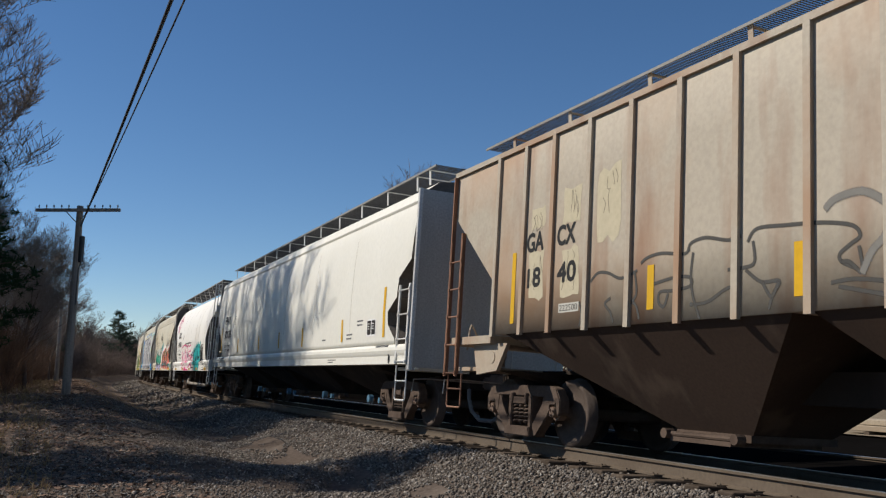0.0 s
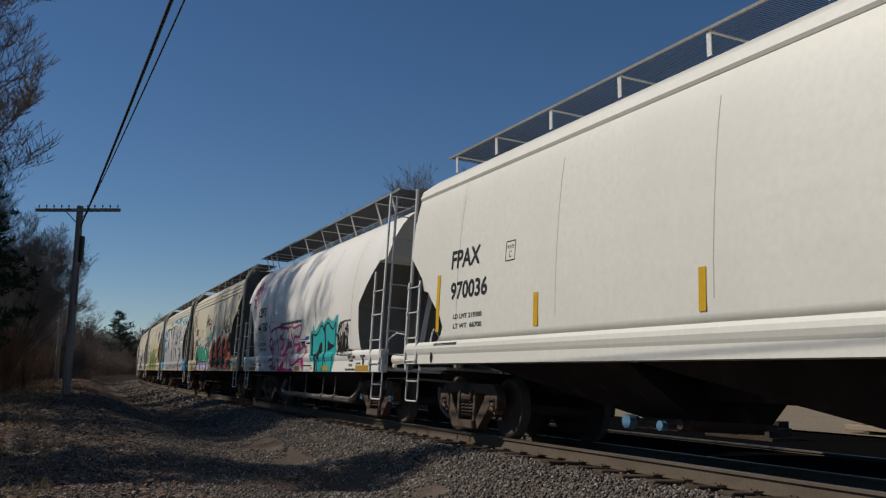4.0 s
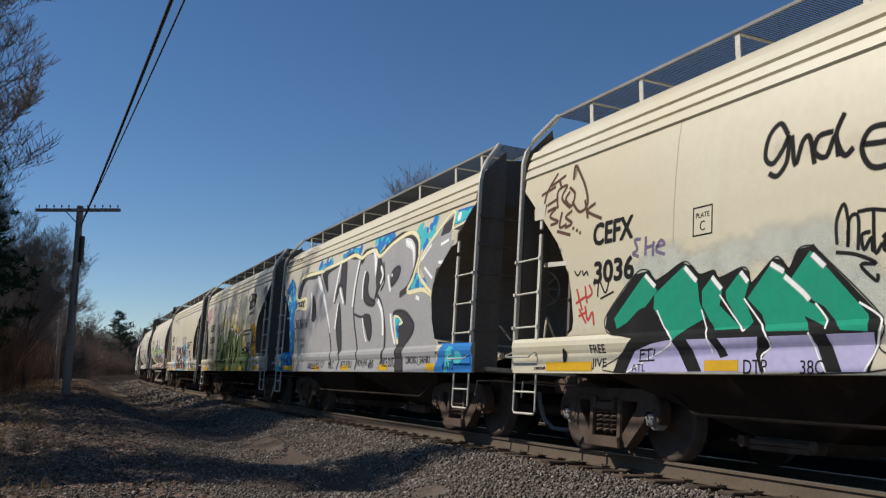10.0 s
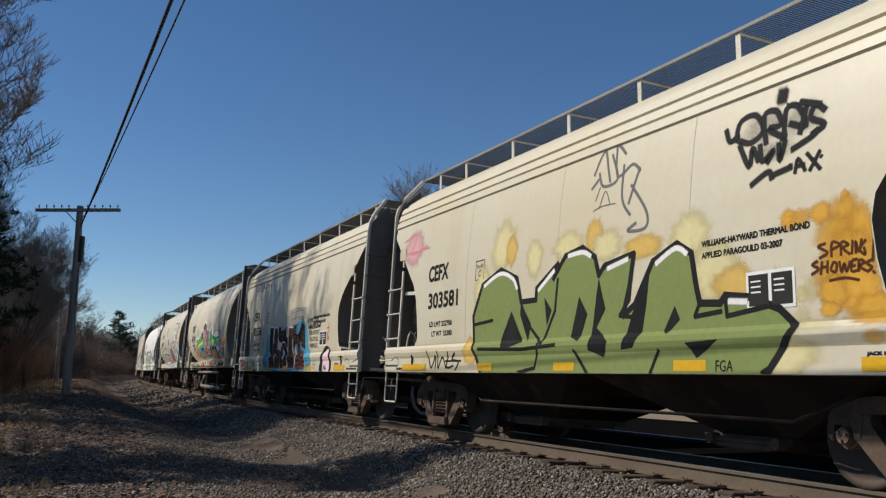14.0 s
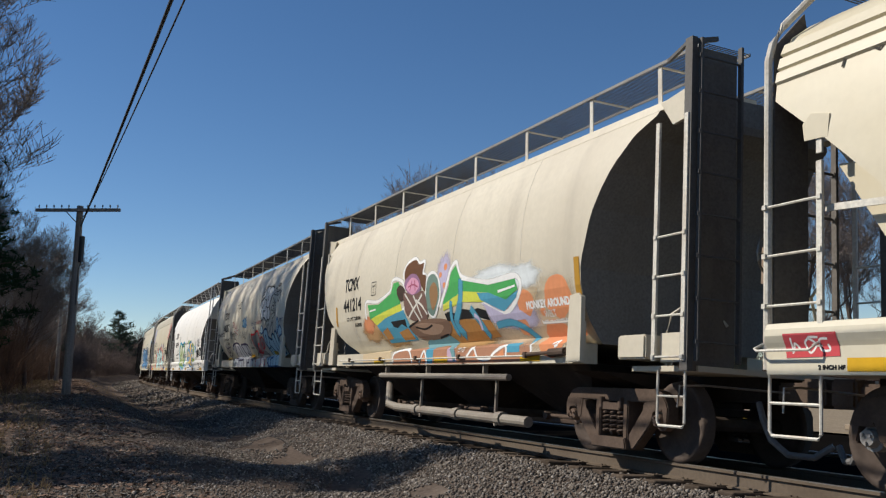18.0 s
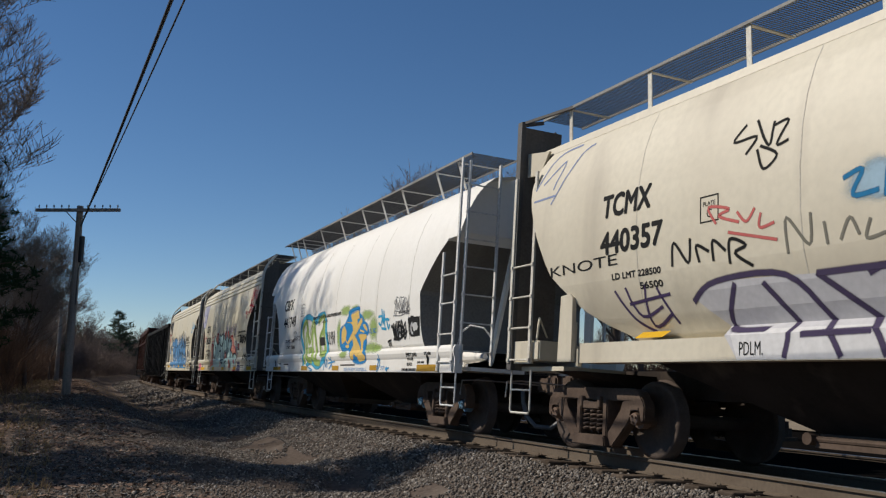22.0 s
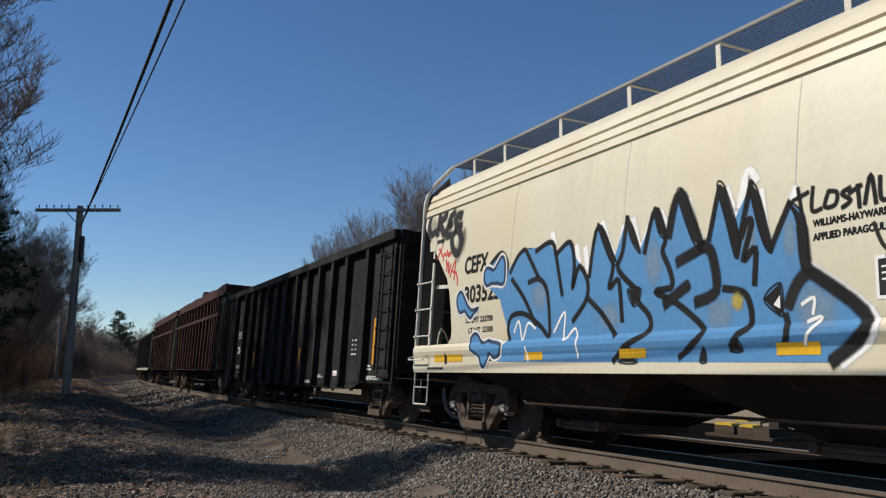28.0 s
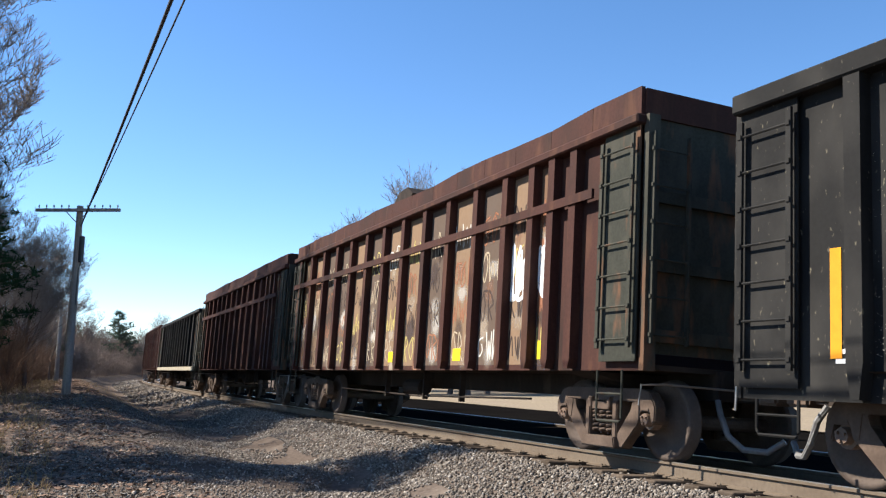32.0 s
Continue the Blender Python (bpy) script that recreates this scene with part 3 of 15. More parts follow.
def underframe(car, half, ends, mat, mid=0.0):
    """Centre sill, bolsters, brake rigging."""
    bm = bmesh.new()
    box(bm, mid - half, mid + half, -0.33, 0.33, 0.72, 1.06)
    part("centre_sill", bm, mat, car)
    for x in ends:
        bm = bmesh.new()
        frustum(bm, (x - 0.25, x + 0.25, -0.5, 0.5, 0.78), (x - 0.3, x + 0.3, -1.5, 1.5, 0.99))
        part("body_bolster", fixed(bm), mat, car)
    for sg in (-1, 1):
        coupler(car, mid + sg * half, sg)


def sill_profile(bottom, wide, ledge):
    """The side sill's outer face, bottom to top, as (z, half width)."""
    return [(bottom, wide), (ledge - 0.04, wide), (ledge, wide + 0.018), (ledge + 0.06, wide + 0.035), (ledge + 0.12, wide + 0.028), (ledge + 0.17, wide)]


def side_sills(car, profile, x0, x1, inner, mat, label):
    for sg in (-1, 1):
        bm = bmesh.new()
        outline = [(sg * w, z) for z, w in profile] + [(sg * inner, profile[-1][0] + 0.015), (sg * inner, profile[0][0])]
        profile_bar(bm, outline, x0, x1)
        part("side_sill", fixed(bm), mat, car, label)


def car_body(car, bm, paint, end_paint, front_paint=None):
    """The side and roof sheets, and the sloped end sheets as parts of their own."""
    for sg in (-1, 1):
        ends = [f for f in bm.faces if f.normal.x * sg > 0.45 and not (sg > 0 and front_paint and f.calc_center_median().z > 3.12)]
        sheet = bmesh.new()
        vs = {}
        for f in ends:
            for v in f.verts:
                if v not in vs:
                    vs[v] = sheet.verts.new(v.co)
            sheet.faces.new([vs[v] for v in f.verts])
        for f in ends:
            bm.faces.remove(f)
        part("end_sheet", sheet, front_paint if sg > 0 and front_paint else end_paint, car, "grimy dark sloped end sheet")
    part("body", bm, paint, car)


# the shade between the cars is put into this dark end colour
END_SHADE = material("end sheet paint darkened for shade", (0.15, 0.132, 0.115), 0.8, second=(0.075, 0.064, 0.054), amount=0.7, scale=(1.5, 1.5, 0.6), third=(0.13, 0.11, 0.09), third_amount=0.4, third_scale=(3, 3, 1))


# end plates and end ladders: their shade is part of this colour
DUSK_END = material("end plate paint darkened for shade", (0.17, 0.152, 0.132), 0.8, second=(0.10, 0.086, 0.072), amount=0.7, scale=(1.5, 1.5, 0.5), third=(0.19, 0.17, 0.14), third_amount=0.4, third_scale=(3, 3, 0.6))
PALE_END = material("off-white end paint", (0.52, 0.51, 0.47), 0.7, second=(0.36, 0.34, 0.30), amount=0.6, scale=(1.5, 1.5, 0.5))
# lighter version of the end sheets' painted-in shade
GREY_END = material("grey end paint with shade in it", (0.21, 0.20, 0.18), 0.8, second=(0.12, 0.11, 0.095), amount=0.6, scale=(1.5, 1.5, 0.6))


def wall_shape(rows, edges_rear, edges_front):
    """Rows (z, half width) joined with the ends' outlines (z, x)."""
    zr, xr = [e[0] for e in edges_rear], [e[1] for e in edges_rear]
    zf, xf = [e[0] for e in edges_front], [e[1] for e in edges_front]
    zs = sorted({round(z, 3) for z in [r[0] for r in rows] + [z for z in zr + zf if rows[0][0] < z < rows[-1][0]]})
    return [(z, float(np.interp(z, zr, xr)), float(np.interp(z, zf, xf)), float(np.interp(z, [r[0] for r in rows], [r[1] for r in rows]))) for z in zs]


SEAM = material("grimy weld seam", (0.46, 0.42, 0.35), 0.7, second=(0.58, 0.54, 0.46), amount=0.8, scale=(3, 3, 0.8))


def seams(car, rows, xs, z0, z1):
    """Raised weld seams down the side sheets."""
    for x in xs:
        for sg in (-1, 1):
            bm = bmesh.new()
            zs = [r[0] for r in rows if z0 <= r[0] <= z1]
            for za, zb in zip(zs, zs[1:]):
                wa, wb = (float(np.interp(z, [r[0] for r in rows], [r[3] for r in rows])) for z in (za, zb))
                bar(bm, (x, sg * wa, za), (x, sg * wb, zb), 0.004, 0.012, (1, 0, 0))
            part("weld_seam", fixed(bm), SEAM, car)


def end_posts(car, x, y, z0, z1, head, mat, thick=0.075):
    """A corner post whose head bends in to the roof walkway."""
    for sg in (-1, 1):
        bm = bmesh.new()
        path = [(x, sg * y, z0), (x, sg * y, z1 - 0.22)]
        if head:
            path += [(x + (head[0] - x) * 0.08, sg * (y + (head[1] - y) * 0.08), z1 - 0.05), (x + (head[0] - x) * 0.3, sg * (y + (head[1] - y) * 0.3), z1 + 0.14), (head[0], sg * head[1], head[2])]
        tube(bm, path, thick / 2, 8)
        part("corner_post", fixed(bm), mat, car)


def brake_gear(car, x, sg, mat):
    """An end platform with its brake cylinder, valve and hand wheel."""
    bm = bmesh.new()
    box(bm, min(x, x - sg * 1.15), max(x, x - sg * 1.15), -1.3, 1.3, 1.0, 1.06)
    part("end_platform", bm, mat, car)
    bm = bmesh.new()
    tube(bm, [(x - sg * 0.9, -0.95, 1.25), (x - sg * 0.45, -0.95, 1.25), (x - sg * 0.40, -0.95, 1.25), (x - sg * 0.2, -0.95, 1.25)], 0.11, 12, 0.05)
    tube(bm, [(x - sg * 0.95, -0.95, 1.08), (x - sg * 0.95, -0.95, 1.32)], 0.05, 8)
    part("brake_cylinder", fixed(bm), mat, car)
    bm = bmesh.new()
    tube(bm, [(x - sg * 0.5, -1.35, 1.32), (x - sg * 0.45, -1.3, 1.62), (x - sg * 0.3, -1.2, 1.74), (x - sg * 0.1, -1.05, 1.70), (x - sg * 0.02, -0.9, 1.5)], 0.016, 6)
    part("brake_pipe", fixed(bm), mat, car)


def hand_wheel(car, x, y, z):
    """A hand brake wheel on its gear housing, with the chain down to the rigging."""
    bm = bmesh.new()
    tube(bm, [(x + 0.14, y + 0.27 * math.cos(k * math.tau / 20), z + 0.27 * math.sin(k * math.tau / 20)) for k in range(21)], 0.014, 6)
    for k in range(4):
        a = k * math.pi / 4
        tube(bm, [(x + 0.14, y - 0.26 * math.cos(a), z - 0.26 * math.sin(a)), (x + 0.1, y, z), (x + 0.14, y + 0.26 * math.cos(a), z + 0.26 * math.sin(a))], 0.01, 5)
    wheel = part("hand_wheel", fixed(bm), BARE_STEEL, car, "steel hand brake wheel")
    bm = bmesh.new()
    prism(bm, [(-0.08, -0.3), (0.07, -0.32), (0.1, 0.0), (0.04, 0.12), (-0.07, 0.1)], -0.06, 0.06)
    housing = part("gear_housing", fixed(bm), TAN_CAST, wheel, "tan cast gear housing")
    housing.matrix_basis = pose(x + 0.05, y, z, 0, 0, 90)
    bm = bmesh.new()
    for k in range(11):
        tube(bm, [(x + 0.02, y + 0.05 + 0.012 * (-1) ** k, z - 0.32 - 0.075 * k), (x + 0.02, y + 0.05 - 0.012 * (-1) ** k, z - 0.385 - 0.075 * k)], 0.014, 5)
    part("brake_chain", fixed(bm), BARE_STEEL, wheel)


TAN_CAST = material("tan cast steel", (0.30, 0.22, 0.15), 0.7, second=(0.16, 0.11, 0.08), amount=0.7, scale=(6, 6, 6))


# the cream cars -----------------------------------------------------------
CREAM_ROWS = [(1.36, 1.575), (1.5, 1.59), (1.9, 1.612), (2.3, 1.622), (2.7, 1.62), (3.1, 1.60), (3.4, 1.575), (3.66, 1.54), (3.95, 1.46), (4.18, 1.34), (4.36, 1.10), (4.46, 0.55)]
CREAM_REAR = [(1.36, -5.02), (1.44, -4.95), (1.49, -4.86), (1.6, -4.83), (1.94, -4.87), (2.24, -4.95), (2.48, -5.08), (2.79, -5.42), (3.0, -5.66), (3.165, -5.86), (3.5, -6.27), (4.46, -6.29)]
CREAM_FRONT = [(1.36, 5.02), (1.46, 4.935), (1.504, 4.82), (1.61, 4.745), (1.88, 4.68), (2.2, 4.64), (2.41, 4.68), (2.6, 4.82), (2.82, 5.09), (3.03, 5.37), (3.235, 5.63), (3.65, 6.08), (4.46, 6.08)]
CREAM_SILL = sill_profile(0.955, 1.585, 1.235)
CREAM_SIDE = CREAM_SILL + CREAM_ROWS[1:]


def cream_car(s_rear, s_front, label, paint, caps, trim, cut=0.0, web=False):
    """cut: how much shorter the front overhang is."""
    car, h = freight_car("covered_hopper_car", s_rear, s_front, label, "hopper car", (1.42, 1.48 + cut), caps)
    rows = wall_shape(CREAM_ROWS, CREAM_REAR, [(z, x - cut) for z, x in CREAM_FRONT])
    car_body(car, body_mesh(rows, 14), paint, END_SHADE)
    side_sills(car, CREAM_SILL, -6.34, 6.2 - cut, 1.5, paint, "")
    for sg in (-1, 1):
        # the ribbed rail along the eaves
        bm = bmesh.new()
        zs = [3.66, 3.68, 3.78, 3.80, 3.82, 3.93, 3.95, 3.97, 4.08, 4.10]
        ws = [1.545, 1.565, 1.545, 1.515, 1.54, 1.505, 1.47, 1.50, 1.45, 1.40]
        profile_bar(bm, [(sg * w, z) for z, w in zip(zs, ws)] + [(sg * 1.3, 4.10), (sg * 1.3, 3.66)], -6.27, 6.06 - cut)
        part("eaves_rail", fixed(bm), paint, car)
    bm = bmesh.new()
    box(bm, -5.6, 5.6, -0.32, 0.32, 4.42, 4.56)
    part("roof_hatch", bm, paint, car)
    running_board(car, -6.15, 5.98 - cut, 0.5, 1.16, 4.66, (1.12, 4.34), [-5.3, -4.2, -2.5, -0.85, 0.8, 2.55, 4.25, 5.3 - cut], trim, 1.14)
    seams(car, rows, (-2.9, -0.2, 2.4), 1.5, 3.66)
    for sg in (-1, 1):
        end = 6.17 - cut if sg > 0 else -6.37
        end_posts(car, end, 1.55, 1.0, 4.15, (end - sg * 0.23, 1.14, 4.66), trim)
        xs = 5.56 - cut if sg > 0 else -5.73
        for y in (-1.58, 1.58):
            lad = ladder(car, xs, end, y, 1.19, 2.81, (1.57, 2.03, 2.49), trim, hung=True)
            out = math.copysign(0.1, y)
            bm = bmesh.new()
            tube(bm, [(xs, y, 1.24), (xs, y + out * 0.8, 1.2), (xs + sg * 0.03, y + out, 1.16), (end, y + out, 1.16), (end + sg * 0.05, y + out * 0.8, 1.18), (end + sg * 0.02, y, 1.23)], 0.013, 6)
            part("grab_iron", fixed(bm), trim, lad, "bent steel grab iron")
            bm = bmesh.new()
            box(bm, xs - 0.03, xs + 0.03, y - 0.012, y + 0.012, 2.88, 3.06)
            part("hanger", bm, trim, lad)
            # the cut corner of the side sheet above the ladder
            bm = bmesh.new()
            c = [(5.30, 3.0), (5.47, 3.02), (5.53, 3.05), (5.535, 3.19), (5.60, 3.24), (5.3, 3.25)] if sg > 0 else [(-5.62, 3.0), (-5.88, 3.015), (-5.90, 3.17), (-5.80, 3.25), (-5.6, 3.2)]
            prism(bm, [(x - (cut if sg > 0 else 0), z) for x, z in c], y + math.copysign(0.012, y), y + math.copysign(0.027, y))
            part("corner_tab", fixed(bm), paint, car)
        # the end ladder is painted dark to look shaded
        ladder(car, end + sg * 0.02, 0, (-0.68, -1.52), 1.1, 3.5, (1.6, 2.06, 2.5, 2.95, 3.39), DUSK_END, hung=True)
        step(car, min(xs, end) + 0.03, max(xs, end) - 0.03, -1.55, 0.42, 0.95, trim)
        brake_gear(car, end + sg * 0.07, sg, paint)
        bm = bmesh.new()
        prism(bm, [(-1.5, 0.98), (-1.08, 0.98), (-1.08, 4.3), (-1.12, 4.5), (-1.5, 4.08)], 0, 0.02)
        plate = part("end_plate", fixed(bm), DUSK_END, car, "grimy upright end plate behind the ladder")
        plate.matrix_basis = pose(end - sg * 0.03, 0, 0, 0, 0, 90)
        if sg < 0:
            # the brace and the gusset behind the rear side opening
            bm = bmesh.new()
            bar(bm, (-5.74, -1.5, 2.40), (-5.05, -1.5, 2.36), 0.02, 0.06)
            part("side_brace", fixed(bm), trim, car)
            bm = bmesh.new()
            prism(bm, [(-5.72, 2.81), (-5.40, 2.33), (-5.20, 2.03), (-4.9, 1.98), (-4.98, 2.38), (-5.36, 2.78)], -1.37, -1.35)
            part("end_gusset", fixed(bm), paint, car)
    hand_wheel(car, 6.22 - cut, -0.42, 2.35)
    if web:
        # a flanged upright web in the middle of the front end
        bm = bmesh.new()
        prism(bm, [(5.9, 1.06), (6.12, 1.06), (6.07, 2.37), (5.9, 2.35)], -0.72, -0.70)
        box(bm, 5.88, 5.90, -0.88, -0.70, 1.06, 2.35)
        part("end_web", fixed(bm), paint, car, "pale flanged end web in the sun")
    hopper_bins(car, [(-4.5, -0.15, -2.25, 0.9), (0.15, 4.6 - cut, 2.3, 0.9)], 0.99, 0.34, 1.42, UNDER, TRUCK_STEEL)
    underframe(car, 6.2 - cut / 2, (-4.9, 4.8 - cut), UNDER, -cut / 2)
    bm = bmesh.new()
    tube(bm, [(4.2, -1.3, 0.8), (3.4, -1.2, 0.55), (-3.0, -1.2, 0.55), (-3.6, -1.1, 0.8)], 0.02, 6)
    part("train_line", fixed(bm), UNDER, car)
    return car


STEEL_CAPS, BLUE_CAPS, GREY_CAPS = (CAP_STEEL, "rusty bearing end cap"), (CAP_BLUE, "blue painted bearing end cap"), (CAP_GREY, "pale grey bearing end cap")
PALE_TRIM = material("cream trim paint", (0.66, 0.63, 0.54), 0.5, second=(0.36, 0.27, 0.19), amount=0.45, scale=(5, 5, 2.0))
WHITE_TRIM = material("white trim paint", (0.72, 0.71, 0.67), 0.45, second=(0.4, 0.36, 0.3), amount=0.4, scale=(5, 5, 2.0))
CAR_D = cream_car(35.72, 48.17, "cream covered hopper car with red and green graffiti", CREAM, GREY_CAPS, PALE_TRIM)
CAR_E = cream_car(21.80, 34.25, "cream covered hopper car covered in silver graffiti letters", CREAM, STEEL_CAPS, PALE_TRIM)
CAR_F = cream_car(7.86, 20.31, "cream covered hopper car with olive green graffiti", CREAM, STEEL_CAPS, PALE_TRIM, web=True)
CAR_G = cream_car(-6.3, 6.15, "cream covered hopper car with brown patterned graffiti", CREAM, GREY_CAPS, PALE_TRIM)
CAR_K = cream_car(-64.95, -52.5, "cream covered hopper car with pale mint graffiti", CREAM, GREY_CAPS, PALE_TRIM, 0.47)
CAR_L = cream_car(-78.82, -66.37, "cream covered hopper car with blue spiky graffiti", CREAM, GREY_CAPS, PALE_TRIM)

# the white cars with hexagonal end openings ------------------------------------
WHITE_ROWS = [(1.38, 1.56), (1.55, 1.585), (1.9, 1.615), (2.3, 1.632), (2.7, 1.622), (3.0, 1.59), (3.3, 1.53), (3.6, 1.43), (3.85, 1.31), (4.05, 1.17), (4.2, 1.0), (4.3, 0.5)]
WHITE_REAR = [(1.38, -5.27), (1.53, -5.26), (1.86, -5.30), (2.1, -5.36), (2.25, -5.39), (2.37, -5.47), (2.54, -5.67), (2.86, -6.02), (3.15, -6.26), (4.3, -6.28)]
WHITE_FRONT = [(1.38, 5.2), (1.46, 5.13), (1.75, 5.03), (2.3, 4.98), (2.37, 5.0), (2.9, 5.58), (3.14, 5.9), (3.3, 6.0), (4.3, 6.02)]
WHITE_SILL = sill_profile(0.955, 1.58, 1.225)
WHITE_SIDE = WHITE_SILL + WHITE_ROWS[1:]


def white_car(s_rear, s_front, label, pipe):
    car, h = freight_car("covered_hopper_car", s_rear, s_front, label, "hopper car", (1.62, 1.62), BLUE_CAPS)
    rows = wall_shape(WHITE_ROWS, WHITE_REAR, WHITE_FRONT)
    car_body(car, body_mesh(rows, 16), WHITE, END_SHADE, GREY_END)
    side_sills(car, WHITE_SILL, -6.68, 6.5, 1.45, WHITE, "")
    # side flanges that reach past the end slopes, stepped for the ladders
    rear_flange = ((2.87, -5.98, -6.40), (3.0, -6.08, -6.42), (3.145, -6.18, -6.45), (3.15, -6.18, -6.84), (3.3, -6.2, -6.85), (3.45, -6.2, -6.86), (3.6, -6.2, -6.875), (3.73, -6.2, -6.885), (3.85, -6.2, -6.895), (3.95, -6.2, -6.91), (4.05, -6.2, -6.92), (4.13, -6.2, -6.93), (4.2, -6.2, -6.94))
    front_flange = ((3.17, 5.88, 6.36), (3.3, 5.94, 6.37), (3.6, 5.94, 6.38), (3.85, 5.94, 6.4), (4.05, 5.94, 6.41), (4.2, 5.94, 6.42), (4.3, 5.94, 6.42))
    for sg, flange in ((-1, rear_flange), (1, rear_flange), (-1, front_flange), (1, front_flange)):
        bm, ring = bmesh.new(), []
        for z, xa, xb in flange:
            w = float(np.interp(z, [q[0] for q in WHITE_ROWS], [q[1] for q in WHITE_ROWS]))
            ring.append([bm.verts.new((x, sg * (w + d), z)) for x, d in ((xa, 0.003), (xb, 0.003), (xb, 0.003), (xb, -0.012), (xb, -0.012), (xa, -0.012))])
        for lo, hi in zip(ring, ring[1:]):
            for n in (0, 2, 4):
                bm.faces.new((lo[n], lo[n + 1], hi[n + 1], hi[n])).smooth = True
        bmesh.ops.recalc_face_normals(bm, faces=bm.faces[:])
        part("corner_flange", bm, WHITE, car)
    posts = [-6.25, -5.6, -4.95, -3.17, -1.44, 0.2, 1.5, 2.71, 4.49, 5.45]
    running_board(car, -6.78, 6.1, 0.45, 1.3, 4.66, (1.08, 4.17), posts, WHITE_TRIM, 1.26)
    bm = bmesh.new()
    box(bm, -5.6, 5.6, -0.32, 0.32, 4.28, 4.44)
    part("roof_hatch", bm, WHITE, car)
    seams(car, rows, (-3.1, -1.6, 0.0, 1.7, 2.75, 4.5), 1.5, 3.85)
    for sg in (-1, 1):
        for y in (-1.6, 1.6):
            if sg > 0:
                ladder(car, 5.86, 6.42, y, 0.98, 2.94, (1.12, 1.57, 2.07, 2.54), WHITE_TRIM, z1b=4.45)
            else:
                ladder(car, -6.28, -6.87, y, 1.08, 2.9, (1.12, 1.6, 2.06, 2.5), WHITE_TRIM, z1b=2.55)
        ladder(car, sg * 6.5, 0, (-1.5, -0.95), 1.1, 4.4 if sg > 0 else 3.0, (1.3, 1.75, 2.2, 2.65, 3.1, 3.55, 4.0) if sg > 0 else (1.3, 1.75, 2.2, 2.65), WHITE_TRIM)
        step(car, 5.95 if sg > 0 else -6.45, 6.5 if sg > 0 else -6.0, -1.55, 0.44, 0.96, WHITE_TRIM)
        brake_gear(car, sg * 6.5, sg, WHITE)
        bm = bmesh.new()
        bar(bm, (sg * 6.45, 0.9, 4.2), (sg * 6.45, 0.9, 1.05), 0.2, 0.06, (0, 1, 0))
        bar(bm, (sg * 6.45, -0.4, 4.2), (sg * 5.4, -0.4, 1.2), 0.12, 0.06, (0, 1, 0))
        part("end_brace", fixed(bm), WHITE, car)
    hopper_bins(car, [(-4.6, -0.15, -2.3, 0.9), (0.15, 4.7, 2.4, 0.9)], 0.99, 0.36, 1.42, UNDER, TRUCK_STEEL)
    underframe(car, 6.5, (-4.75, 5.05), UNDER)
    if pipe:
        bm = bmesh.new()
        tube(bm, [(-2.9, -1.05, 0.8), (-2.7, -1.2, 0.46), (-2.4, -1.22, 0.38), (3.6, -1.22, 0.36), (3.8, -1.2, 0.42), (3.9, -1.05, 0.8)], 0.065, 10)
        for x in (-1.9, -0.2, 1.4, 2.4):
            tube(bm, [(x, -1.22, 0.37), (x + 0.1, -1.22, 0.37)], 0.09, 10)
            box(bm, x, x + 0.03, -1.23, -1.21, 0.38, 0.95)
        part("unloading_pipe", fixed(bm), PIPE_PAINT, car, "dusty grey unloading pipe slung below the bins")
    return car


PIPE_PAINT = material("dusty grey pipe", (0.27, 0.235, 0.185), 0.7, second=(0.14, 0.10, 0.08), amount=0.6, scale=(2, 6, 6))
CAR_C = white_car(49.55, 62.6, "white covered hopper car with pink and teal graffiti", True)
CAR_J = white_car(-51.15, -38.1, "white covered hopper car with yellow and blue graffiti", False)

# the round-sided cars ---------------------------------------------------------
ROUND_ROWS = [(1.34, 1.22), (1.45, 1.30), (1.6, 1.40), (1.8, 1.49), (2.05, 1.56), (2.4, 1.60), (2.8, 1.605), (3.2, 1.57), (3.5, 1.51), (3.8, 1.41), (4.0, 1.31), (4.1, 1.24), (4.25, 1.04), (4.36, 0.6)]
ROUND_REAR = [(1.34, -4.75), (1.42, -4.92), (1.55, -5.25), (1.71, -5.58), (2.22, -6.28), (2.58, -6.52), (2.92, -6.73), (3.35, -6.94), (3.6, -7.0), (3.82, -6.93), (4.08, -6.76), (4.36, -6.7)]
ROUND_FRONT = [(1.34, 4.44), (1.63, 4.42), (2.06, 4.43), (2.26, 4.44), (2.96, 4.68), (3.38, 4.93), (3.77, 5.26), (3.96, 5.57), (4.05, 5.6), (4.36, 5.6)]
ROUND_SIDE = [(1.08, 1.47), (1.34, 1.47)] + ROUND_ROWS[1:]


